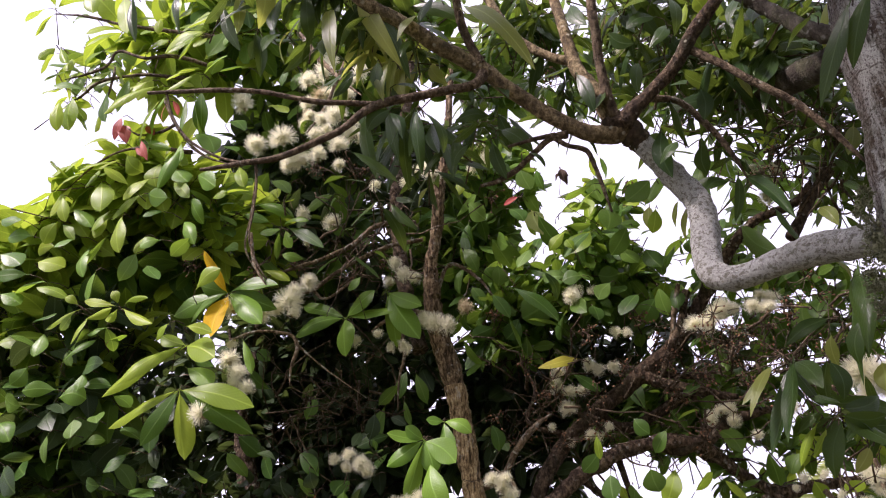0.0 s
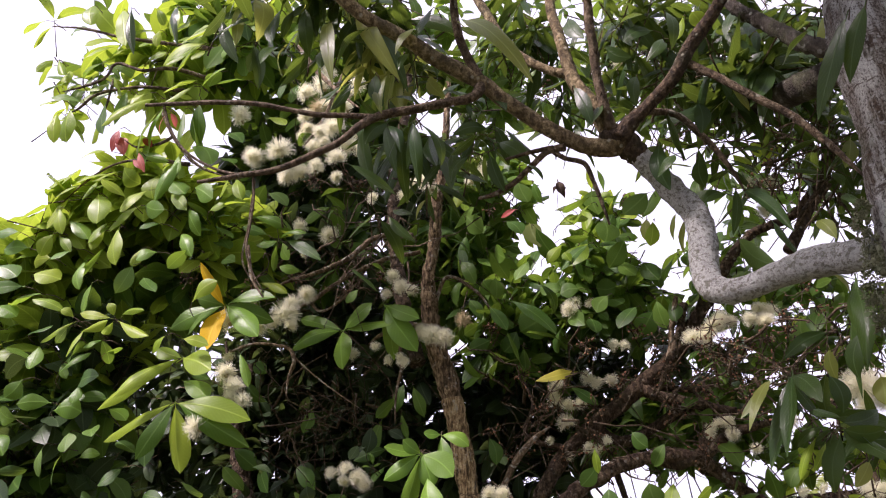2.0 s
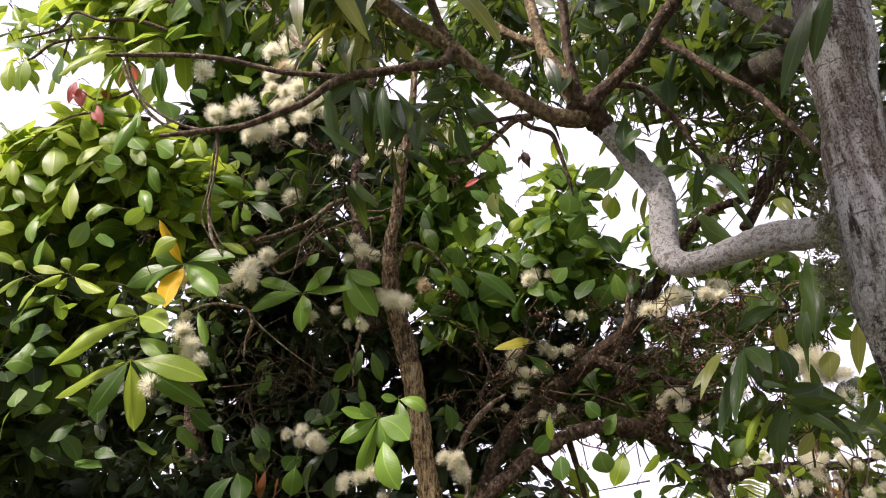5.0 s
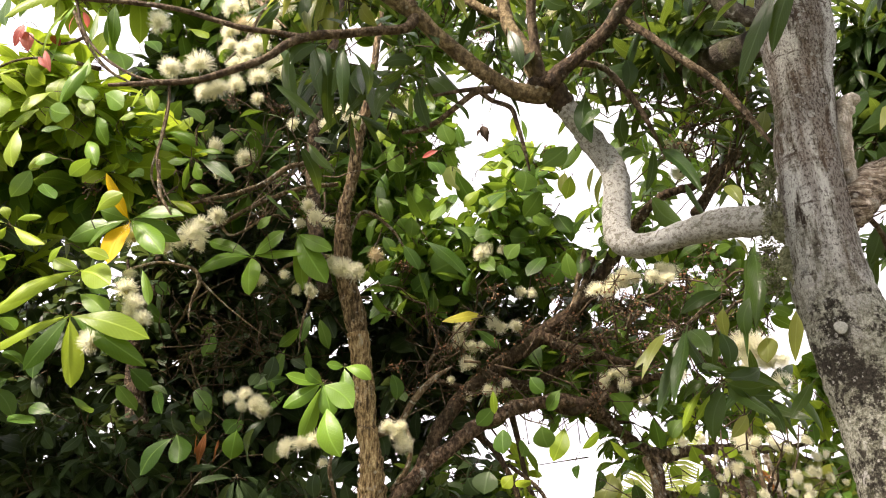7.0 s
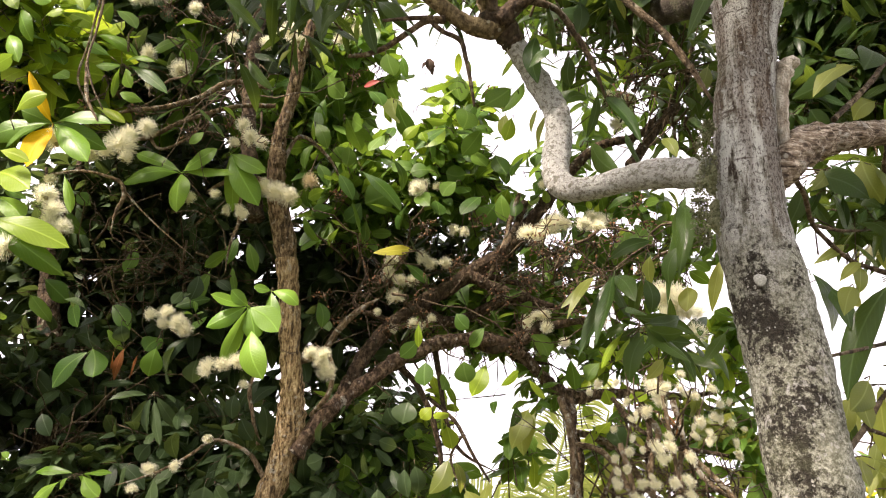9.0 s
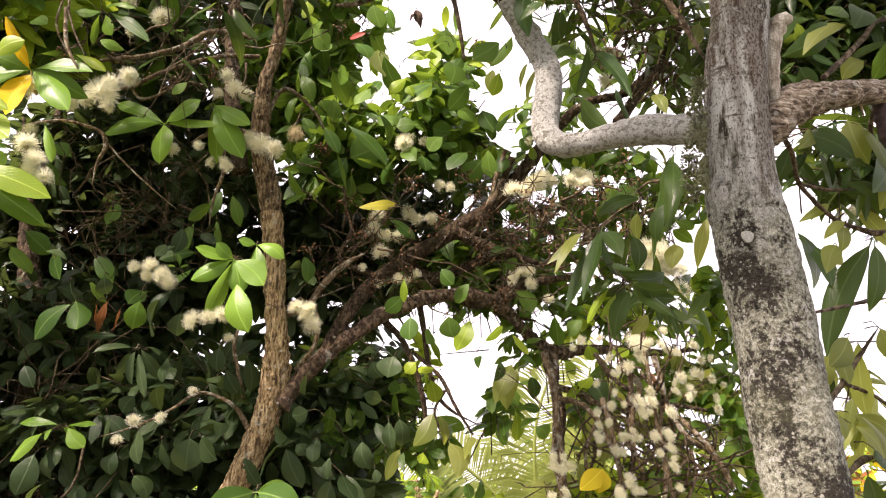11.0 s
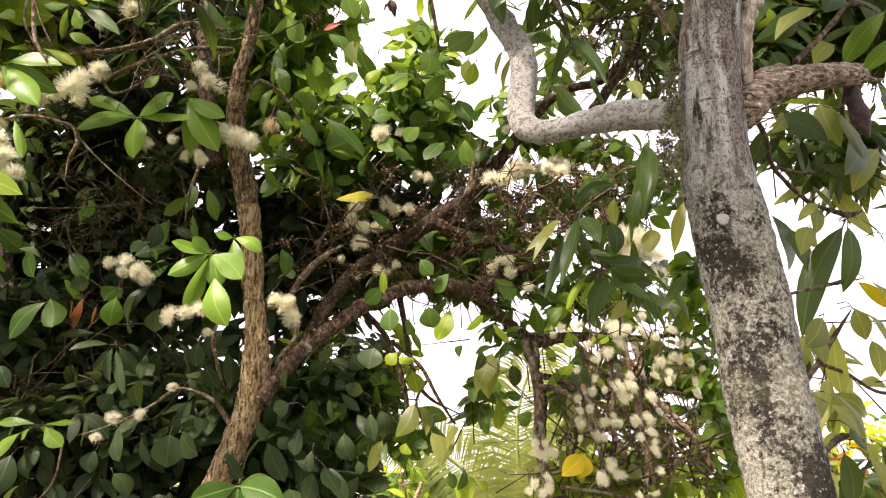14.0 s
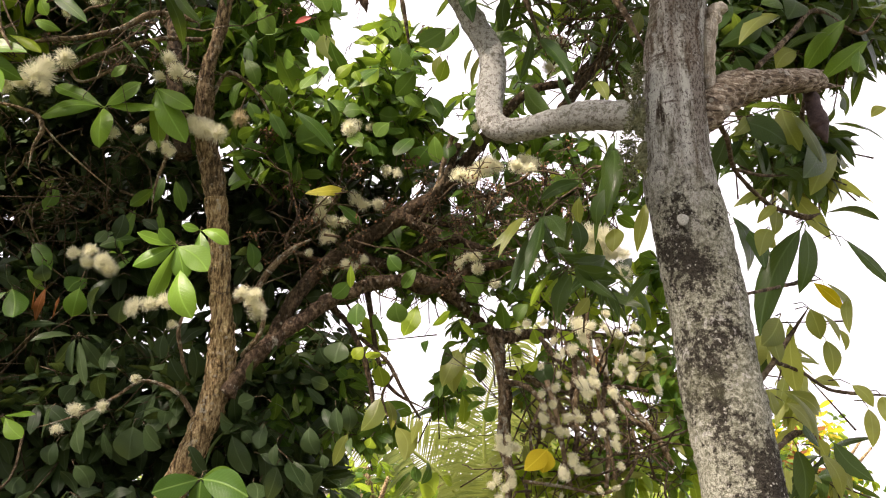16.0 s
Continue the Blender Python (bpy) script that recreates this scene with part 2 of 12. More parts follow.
MAT = {
    "rose": leaf_material("rose_apple_leaf", (0.026, 0.072, 0.012), (0.062, 0.142, 0.021), (0.128, 0.228, 0.032), (0.30, 0.46, 0.03), 0.36, 0.38, shine=0.2),
    # darker copy of the leaf green, with inner-crown shade put into its colour
    "mature": leaf_material("shade_darkened_leaf", (0.018, 0.037, 0.014), (0.034, 0.062, 0.022), (0.058, 0.094, 0.034), (0.16, 0.225, 0.04), 0.26, 0.40, shine=0.16),
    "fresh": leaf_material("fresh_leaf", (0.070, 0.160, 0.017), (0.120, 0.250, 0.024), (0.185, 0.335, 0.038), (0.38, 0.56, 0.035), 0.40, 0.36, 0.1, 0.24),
    # young leaves; the yellow-green also stands in for sunlight on the left crown
    "young": leaf_material("young_sunlit_leaf", (0.13, 0.235, 0.015), (0.225, 0.350, 0.022), (0.34, 0.45, 0.034), (0.46, 0.58, 0.04), 0.46, 0.38, 0.10, 0.2),
    "mango": leaf_material("mango_leaf", (0.012, 0.034, 0.009), (0.023, 0.054, 0.012), (0.048, 0.090, 0.020), (0.24, 0.34, 0.03), 0.30, 0.30, shine=0.18),
    # lighter copy of the mango leaf: backlight and pale undersides put into the colour
    "pale": leaf_material("pale_mango_leaf", (0.075, 0.12, 0.028), (0.15, 0.20, 0.045), (0.27, 0.31, 0.075), (0.60, 0.62, 0.09), 0.58, 0.36),
    "old": leaf_material("yellowed_leaf", (0.64, 0.33, 0.003), (0.76, 0.44, 0.004), (0.80, 0.52, 0.008), (0.88, 0.54, 0.004), 0.45, 0.5, shine=0.08),
    "gold": leaf_material("golden_leaf", (0.46, 0.36, 0.010), (0.56, 0.45, 0.014), (0.64, 0.52, 0.03), (0.80, 0.64, 0.01), 0.42, 0.45, shine=0.1),
    "olive": leaf_material("olive_yellow_leaf", (0.27, 0.28, 0.025), (0.37, 0.365, 0.035), (0.46, 0.44, 0.055), (0.62, 0.60, 0.05), 0.42, 0.45, shine=0.15),
    "rust": leaf_material("rust_leaf", (0.15, 0.055, 0.018), (0.20, 0.08, 0.022), (0.26, 0.11, 0.026), (0.36, 0.14, 0.02), 0.3, 0.5, shine=0.1),
    "red": leaf_material("young_red_leaf", (0.28, 0.05, 0.04), (0.40, 0.09, 0.07), (0.48, 0.15, 0.11), (0.7, 0.16, 0.10), 0.38, 0.4, 0.05, shine=0.15),
    "dry": leaf_material("dry_leaf", (0.05, 0.035, 0.025), (0.07, 0.05, 0.035), (0.10, 0.07, 0.05), (0.10, 0.06, 0.03), 0.1, 0.7, shine=0.05),
    "mango_bark": trunk_material(),
    "pale_limb_bark": trunk_material("mango_limb_bark", 1.3, 85.0, 1.9, 0.1, 0.15, (0.33, 0.335, 0.25), 0.22, 0.59),
    "old_limb_bark": bark_material("old_mango_bark", (0.030, 0.025, 0.018), (0.085, 0.072, 0.053), (0.17, 0.15, 0.115), (0.34, 0.34, 0.28), 0.59, 30.0, 0.6),
    "limb_bark": bark_material("limb_bark", (0.050, 0.036, 0.018), (0.175, 0.130, 0.064), (0.36, 0.285, 0.15), (0.44, 0.42, 0.30), 0.67, 60.0, 0.25, 0.6, blotch=0.45),
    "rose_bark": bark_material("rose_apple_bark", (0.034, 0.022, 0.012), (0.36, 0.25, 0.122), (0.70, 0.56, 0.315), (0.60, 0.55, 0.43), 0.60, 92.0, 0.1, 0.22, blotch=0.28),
    # the trunk's bark darkened: leaf shade put into the stem's colour
    "rose_stem": bark_material("rose_apple_bark_shaded_stem", (0.026, 0.018, 0.011), (0.19, 0.130, 0.070), (0.45, 0.35, 0.205), (0.52, 0.47, 0.37), 0.61, 92.0, 0.1, 0.25, blotch=0.4),
    # darker again, with the shade on the limbs put into the colour
    "rose_limb": bark_material("rose_apple_bark_shaded_limb", (0.018, 0.013, 0.008), (0.074, 0.050, 0.029), (0.175, 0.126, 0.074), (0.38, 0.365, 0.27), 0.64, 70.0, 0.3, 0.6),
    # lighter than the limb bark, with sunlight on the arm in its tan
    "rose_arm": bark_material("rose_apple_bark_sunlit_arm", (0.026, 0.018, 0.012), (0.130, 0.087, 0.056), (0.31, 0.225, 0.145), (0.56, 0.53, 0.45), 0.60, 70.0, 0.15, 0.6, blotch=0.4),
    "rose_twig": bark_material("lichened_twig_bark", (0.055, 0.039, 0.022), (0.185, 0.133, 0.075), (0.36, 0.28, 0.175), (0.45, 0.44, 0.35), 0.54, 60.0, 0.0, 0.6),
    "twig_bark": bark_material("twig_bark", (0.038, 0.027, 0.016), (0.115, 0.082, 0.047), (0.24, 0.185, 0.115), (0.38, 0.37, 0.28), 0.62, 60.0, 0.1, 0.6),
    "dead_wood": bark_material("dead_limb_bark", (0.042, 0.029, 0.020), (0.27, 0.21, 0.145), (0.62, 0.55, 0.43), (0.52, 0.50, 0.41), 0.58, 110.0, 0.15, 1.0, 0.16, blotch=0.25),
    "pale_wood": bark_material("pale_dead_wood", (0.16, 0.125, 0.085), (0.42, 0.37, 0.285), (0.68, 0.64, 0.53), (0.52, 0.50, 0.44), 0.60, 40.0, 0.0, 0.2),
    "flap": plain_material("dark_bark_flap", (0.035, 0.022, 0.022), (0.085, 0.055, 0.05), 60.0, 0.9),
    "moss": plain_material("moss_and_crust", (0.07, 0.08, 0.028), (0.32, 0.33, 0.19), 170.0, 0.95),
    "lichen": plain_material("white_lichen", (0.20, 0.21, 0.175), (0.40, 0.41, 0.35), 320.0, 0.9),
    "stamen": plain_material("flower_stamens", (0.93, 0.92, 0.67), (0.96, 0.95, 0.78), 60.0, 0.7, 0.5),
    "old_stamen": plain_material("fading_stamens", (0.62, 0.52, 0.30), (0.72, 0.62, 0.38), 60.0, 0.7, 0.3),
    "calyx": plain_material("flower_calyx", (0.24, 0.25, 0.10), (0.36, 0.26, 0.14), 90.0, 0.55),
    "spent": plain_material("spent_calyx", (0.20, 0.085, 0.03), (0.30, 0.15, 0.06), 90.0, 0.6),
    "palm": leaf_material("palm_leaflet", (0.13, 0.17, 0.045), (0.20, 0.25, 0.06), (0.30, 0.34, 0.09), (0.50, 0.56, 0.10), 0.42, 0.4, 0.05),
    "ground": plain_material("ground_grass_and_soil", (0.045, 0.055, 0.02), (0.12, 0.09, 0.055), 3.0, 0.95),
}


# ---- building blocks ----
def part(name, data, mat, parent, label="", m=None):
    """Links a mesh, or a bmesh, given in world coordinates (or at the pose m) as one part of a thing that stands at its base."""
    if isinstance(data, bmesh.types.BMesh):
        mesh = bpy.data.meshes.new(name)
        data.to_mesh(mesh)
        data.free()
        data = mesh
    if mat and not data.materials:
        data.materials.append(mat)
    ob = new(name, data)
    ob.parent = parent
    ob.matrix_parent_inverse = Matrix.Translation(-parent.location)
    if m is not None:
        ob.matrix_basis = m
    if label:
        tagged(ob, label)
    return ob


def sub_part(name, mesh, parent, label=""):
    ob = new(name, mesh)
    ob.parent = parent
    return tagged(ob, label) if label else ob


def thing(name, base, label, category, group="", kind=""):
    ob = new(name)
    ob.location = base
    return tagged(ob, label, category, group, kind)


def smooth_line(points, step):
    """A smooth line through (x, y, z, radius) rows, about one ring per step metres."""
    p = np.array(points, float)
    h = np.maximum(np.linalg.norm(np.diff(p[:, :3], axis=0), axis=1), 1e-4)
    d = np.diff(p, axis=0) / h[:, None]
    m = np.vstack([d[:1], (d[:-1] * h[1:, None] + d[1:] * h[:-1, None]) / (h[1:] + h[:-1])[:, None], d[-1:]])
    out = []
    for i in range(len(h)):
        n = max(2 if step < 0.1 else 1, int(h[i] / step))
        for k in range(n):
            s = k / n
            out.append((1 + 2 * s) * (1 - s) ** 2 * p[i] + s * (1 - s) ** 2 * h[i] * m[i] + s * s * (3 - 2 * s) * p[i + 1] + s * s * (s - 1) * h[i] * m[i + 1])
    out.append(p[-1])
    out = np.array(out)
    out[:, 3] = np.maximum(out[:, 3], 0.0006)
    return out


def tube(points, sides, step, lump=0.08, seed=0.0, wobble=0.0):
    """Vertices and faces of a tapered, uneven stem."""
    line = smooth_line(points, step)
    verts, faces = [], []
    up = Vector((0.31, 0.22, 0.92))
    for i, row in enumerate(line):
        a, b = line[max(i - 1, 0)], line[min(i + 1, len(line) - 1)]
        d = Vector(b[:3] - a[:3]).normalized()
        u = (up - d * up.dot(d)).normalized()
        v = d.cross(u)
        up = u
        c = Vector(row[:3])
        if wobble:
            c = c + wobble * noise.noise_vector(c * 9.0 + Vector((seed, 0, 0)))
        for k in range(sides):
            ang = 2 * math.pi * k / sides
            dirn = math.cos(ang) * u + math.sin(ang) * v
            q = c + dirn * row[3]
            r = row[3] * (1 + lump * noise.noise(q * (0.35 / max(row[3], 0.006)) + Vector((seed, seed, 0))) + 0.6 * lump * noise.noise(q * 48.0) + 0.35 * lump * noise.noise(q * 110.0))
            verts.append(c + dirn * r)
    n = len(line)
    for i in range(n - 1):
        for k in range(sides):
            k2 = (k + 1) % sides
            faces.append((i * sides + k, i * sides + k2, (i + 1) * sides + k2, (i + 1) * sides + k))
    faces.append(tuple(range(sides))[::-1])
    faces.append(tuple((n - 1) * sides + k for k in range(sides)))
    return verts, faces


def mesh_of(name, verts, faces, mat=None, smooth=True):
    me = bpy.data.meshes.new(name)
    me.from_pydata([tuple(v) for v in verts], [], faces)
    me.polygons.foreach_set("use_smooth", [smooth] * len(me.polygons))
    if mat:
        me.materials.append(mat)
    return me


def limb(name, tree, mat, points, lump=0.1, label=""):
    r = max(p[3] for p in points)
    sides = 44 if r > 0.05 else 20 if r > 0.015 else 9
    v, f = tube(points, sides, max(0.005, min(0.006, r * 0.5)), lump, seed=points[0][0] * 7.3, wobble=min(0.006, r * 0.3))
    return part(name, mesh_of(name, v, f, MAT[mat]), None, tree, label)


def disc(at, radius):
    """A thin round crust, facing -y."""
    v, f, n = [], [], 18
    for r, y in ((1.05, 0.006), (0.97, 0.0035), (0.5, 0.0025)):
        for k in range(n):
            a = 2 * math.pi * k / n
            w = radius * r * (1 + 0.06 * math.sin(3 * a))
            v.append((at[0] + w * math.cos(a), at[1] + y, at[2] + w * math.sin(a)))
    v.append((at[0], at[1] + 0.0025, at[2]))
    for i in range(2):
        for k in range(n):
            f.append((i * n + k, i * n + (k + 1) % n, i * n + n + (k + 1) % n, i * n + n + k))
    for k in range(n):
        f.append((2 * n + k, 2 * n + (k + 1) % n, 3 * n))
    return v, f


# Leaf outlines: width over length, where it is widest, wave of the edge, sag.
KINDS = {
    "rose": (0.43, 1.18, 0.05, 0.20),
    "mature": (0.39, 1.12, 0.06, 0.24),
    "fresh": (0.43, 1.25, 0.05, 0.20),
    "young": (0.41, 1.28, 0.05, 0.20),
    "mango": (0.20, 0.95, 0.07, 0.24),
    "pale": (0.27, 0.95, 0.07, 0.26),
    "old": (0.36, 0.95, 0.08, 0.14),
    "gold": (0.36, 0.95, 0.08, 0.2),
    "olive": (0.36, 0.95, 0.08, 0.2),
    "rust": (0.32, 0.95, 0.1, 0.25),
    "red": (0.34, 0.95, 0.05, 0.15),
    "dry": (0.5, 0.9, 0.2, 0.5),
}
LEAF = {}


def leaf_shape(kind, rows, variant, fine=False):
    """A unit leaf along +y, facing +z: an ellipse, blunter where it is widest past the middle, folded along the midrib, its edges curling, drooping to a short tip, with a stalk."""
    ratio, widest, wave, sag = KINDS[kind]
    rng = random.Random(f"{kind}{variant}{rows}")
    sag *= rng.uniform(0.2, 2.3)
    fold = rng.uniform(0.05, 0.5)
    curl = rng.uniform(0.0, 0.45)
    twist = rng.uniform(-0.5, 0.5)
    if kind in ("young", "fresh"):
        fold, twist = fold * 0.6, twist * 0.4
    side = rng.uniform(-0.07, 0.07)
    phase = rng.uniform(0, 6)
    columns = (-1, -0.55, 0, 0.55, 1) if fine else (-1, 0, 1)
    n = len(columns)
    verts, uvs, faces = [], [], []
    for i in range(rows + 1):
        s = i / rows
        y = 0.06 + 0.94 * s
        body = math.sin(math.pi * s ** widest) ** (0.70 if widest > 1 else 0.78) if 0 < s < 1 else 0.0
        half = 0.5 * ratio * max(body, 0.012)
        if s > 0.88:
            half = max(half * (1 - (0.2 if widest > 1 else 0.45) * (s - 0.88) / 0.12), 0.004)
        cz = 1.3 * sag * y * (1 - y)
        cx = side * math.sin(math.pi * s)
        tw = twist * s
        for a in columns:
            x = a * half
            z = half * (fold * abs(a) - curl * a * a) + wave * ratio * 0.8 * abs(a) * body * math.sin(9 * s + phase + a)
            verts.append((cx + x * math.cos(tw) - z * math.sin(tw), y, cz + x * math.sin(tw) + z * math.cos(tw)))
            uvs.append((0.5 + 0.5 * a * min(1, half / (0.5 * ratio)), s))
    for i in range(rows):
        for j in range(n - 1):
            a = n * i + j
            faces.append((a, a + 1, a + n + 1, a + n))
    k = len(verts)
    verts += [(-0.006, -0.02, 0.0), (0.006, -0.02, 0.0), (0.006, 0.08, -0.004), (-0.006, 0.08, -0.004), (0, -0.02, -0.009), (0, 0.08, -0.012)]
    uvs += [(0.5, 0.0)] * 6
    faces += [(k, k + 1, k + 2, k + 3), (k + 1, k + 4, k + 5, k + 2), (k + 4, k, k + 3, k + 5)]
    return np.array(verts), np.array(uvs), faces


def leaf_data(kind, variant, rows, fine=False):
    key = (kind, variant, rows, fine)
    if key not in LEAF:
        v, uv, f = leaf_shape(kind, rows, variant, fine)
        me = mesh_of("leaf", v, f, MAT[kind])
        lay = me.uv_layers.new(name="UVMap")
        idx = np.empty(len(me.loops), int)
        me.loops.foreach_get("vertex_index", idx)
        lay.data.foreach_set("uv", uv[idx].ravel())
        LEAF[key] = (me, v, uv, f)
    return LEAF[key]


def leaf_pose(base, along, face, length, width=None, ratio=0.3):
    y = Vector(along).normalized()
    z = Vector(face)
    z = z - y * z.dot(y)
    z = z.normalized() if z.length > 1e-4 else y.orthogonal().normalized()
    x = y.cross(z)
    wide = length if width is None else width / ratio
    m = Matrix((x * wide, y * length, z * length)).transposed().to_4x4()
    m.translation = Vector(base)
    return m


class Crown:
    """Collects a tree's leaves: the first 300 near ones become parts of their own, the rest one joined part per leaf kind."""

    def __init__(self, tree):
        self.tree, self.count, self.loose, self.twigs = tree, 0, {}, []

    def leaf(self, kind, m, single=False):
        variant = RNG.randrange(8)
        if single and self.count < 300:
            self.count += 1
            part("leaf", leaf_data(kind, variant, 9, True)[0], None, self.tree, "", m)
        else:
            self.loose.setdefault((kind, single), []).append((variant, m))

    def twig(self, points):
        self.twigs.append(points)

    def finish(self):
        for (kind, fine), items in self.loose.items():
            vs, us, ls, base = [], [], [], 0
            for variant in range(8):
                ms = [np.array(m) for k, m in items if k == variant]
                if not ms:
                    continue
                me, v, uv, f = leaf_data(kind, variant, 8 if fine else 6, fine)
                mm = np.array(ms)
                w = np.einsum("nij,vj->nvi", mm[:, :3, :3], v) + mm[:, None, :3, 3]
                vs.append(w.reshape(-1, 3))
                us.append(np.tile(uv, (len(ms), 1)))
                fa = np.array(f)
                ls.append((fa[None] + (np.arange(len(ms)) * len(v))[:, None, None] + base).reshape(-1, 4))
                base += len(v) * len(ms)
            v, u, f = np.concatenate(vs), np.concatenate(us), np.concatenate(ls)
            me = bpy.data.meshes.new("foliage")
            me.vertices.add(len(v))
            me.vertices.foreach_set("co", v.astype(np.float32).ravel())
            me.loops.add(f.size)
            me.loops.foreach_set("vertex_index", f.ravel().astype(np.int32))
            me.polygons.add(len(f))
            me.polygons.foreach_set("loop_start", (np.arange(len(f)) * 4).astype(np.int32))
            me.polygons.foreach_set("use_smooth", np.ones(len(f), bool))
            lay = me.uv_layers.new(name="UVMap")
            me.update(calc_edges=True)
            me.uv_layers[0].data.foreach_set("uv", u[f.ravel()].astype(np.float32).ravel())
            me.materials.append(MAT[kind])
            tagged(part("foliage", me, None, self.tree), kind="stuff")
        if self.twigs:
            vs, fs = [], []
            for p in self.twigs:
                v, f = tube(p, 4 if p[0][3] > 0.004 else 3, 0.2, 0.0)
                k = len(vs)
                vs += v
                fs += [tuple(i + k for i in q) for q in f]
            tagged(part("twig", mesh_of("twig", vs, fs, MAT["twig_bark"]), None, self.tree), kind="stuff")


RNG = random.Random(11)
SHAFTS = []
SHAFT_ROWS = {}


def open_air(a, b, ra, rb):
    """A gap in the crowns, from a to b, that widens from ra to rb."""
    SHAFTS.append((*a, *b, ra, rb))


CAMERA_EYE = Vector((0.0, 0.0, 1.5))


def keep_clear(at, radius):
    """Keeps leaves out of the line of sight from the camera's eye to at."""
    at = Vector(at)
    d = (CAMERA_EYE - at)
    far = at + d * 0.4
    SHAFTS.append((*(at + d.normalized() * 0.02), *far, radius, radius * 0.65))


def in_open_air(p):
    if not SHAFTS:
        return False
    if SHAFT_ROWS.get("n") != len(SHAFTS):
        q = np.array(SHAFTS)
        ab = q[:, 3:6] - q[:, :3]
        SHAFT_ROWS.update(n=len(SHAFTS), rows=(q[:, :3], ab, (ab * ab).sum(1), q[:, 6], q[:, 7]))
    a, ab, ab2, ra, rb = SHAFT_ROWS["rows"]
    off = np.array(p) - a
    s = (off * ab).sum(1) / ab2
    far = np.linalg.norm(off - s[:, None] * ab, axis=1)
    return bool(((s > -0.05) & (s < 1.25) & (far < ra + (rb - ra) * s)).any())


def away(v=1.0):
    return Vector((RNG.gauss(0, v), RNG.gauss(0, v), RNG.gauss(0, v)))


def spray(crown, at, axis, kind, length, count, single=False, stem=0.22, hang=0.0, respect=True):
    """A twig end with a whorl of leaves spread round its tip."""
    at, axis = Vector(at), Vector(axis).normalized()
    side = axis.orthogonal().normalized()
    turn = RNG.uniform(0, 6.28)
    back = at - axis * stem * RNG.uniform(0.7, 1.2) + away(0.02) + Vector((0, 0, -0.03))
    if stem > 0:
        crown.twig([(*back, 0.0035), (*at, 0.0018)])
    for k in range(count):
        turn += (3.14 if k % 2 else 1.57) + RNG.uniform(-0.45, 0.45)
        lean = RNG.uniform(0.5, 1.4)
        out = (Matrix.Rotation(turn, 3, axis) @ side)
        along = axis * math.cos(lean) + out * math.sin(lean) + Vector((0, 0, -hang - RNG.uniform(0, 0.35)))
        base = at - axis * ((k // 2) / max(count, 1)) * length * 1.3
        reach = along.normalized() * length
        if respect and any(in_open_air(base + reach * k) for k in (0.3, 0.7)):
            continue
        face = Vector((-0.15, -0.40, 0.66)) + axis * 0.25 + away(0.42)
        crown.leaf(kind, leaf_pose(base, along, face, length * RNG.uniform(0.7, 1.15)), single)


def cloud(crown, centre, radii, sprays, kinds, length, count=6, hang=0.1, single=False, stem=0.2, respect=True):
    """A leafy mass of twig ends within an uneven ellipsoid."""
    c = Vector(centre)
    for _ in range(sprays):
        d = away().normalized() * RNG.random() ** 0.45
        p = c + Vector((d.x * radii[0], d.y * radii[1], d.z * radii[2]))
        axis = Vector((d.x, d.y * 0.6, d.z * 0.5)) * 0.7 + away(0.45) + Vector((0, -0.15, 0.15))
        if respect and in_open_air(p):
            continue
        spray(crown, p, axis, RNG.choice(kinds), length * RNG.uniform(0.75, 1.2), RNG.randint(max(2, count - 2), count + 2), single, stem, hang, respect)


def tangle(crown, centre, radii, count, reach, thick=0.0028):
    """Crooked, forking bare twigs."""
    c = Vector(centre)
    for _ in range(max(4, int(count * 0.45))):
        d = away().normalized() * RNG.random() ** 0.5
        p = c + Vector((d.x * radii[0], d.y * radii[1], d.z * radii[2]))
        step = (away().normalized() + Vector((0.2, -0.1, 0.1))) * reach * 0.2
        r = thick * RNG.uniform(0.7, 2.1)
        pts = []
        for k in range(6):
            pts.append((*p, r * (1 - 0.13 * k)))
            step = (step * 0.8 + away(reach * 0.11))
            p = p + step
            if k in (2, 4):
                q = p + away(reach * 0.12)
                crown.twig([(*p, r * 0.55), (*(0.5 * (p + q) + away(reach * 0.03)), r * 0.45), (*q, r * 0.3)])
        crown.twig(pts)


def one_leaf(crown, kind, base, tip, width, face):
    """A single leaf from its base to its tip."""
    b, t = Vector(base), Vector(tip)
    plain = kind in ("rose", "mature", "mango")
    t = t + Vector((0, RNG.gauss(0, 0.3 if plain else 0.12) * (t - b).length, 0))
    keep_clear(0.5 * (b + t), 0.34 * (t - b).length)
    back = (b - t).normalized()
    crown.twig([(*b, 0.0013), (*(b + back * 0.025 + Vector((0, 0.02, -0.004))), 0.0017), (*(b + back * 0.035 + Vector((0, 0.06, -0.01))), 0.0022)])
    face = Matrix.Rotation(RNG.gauss(0, 0.1 if kind in ("old", "gold", "olive") else 0.5 if plain else 0.16), 3, t - b) @ Vector(face)
    broad = 1.16 if kind in ("young", "fresh") else 1.0
    crown.leaf(kind, leaf_pose(b, t - b, face, (t - b).length * 1.03, width * broad, KINDS[kind][0]), True)


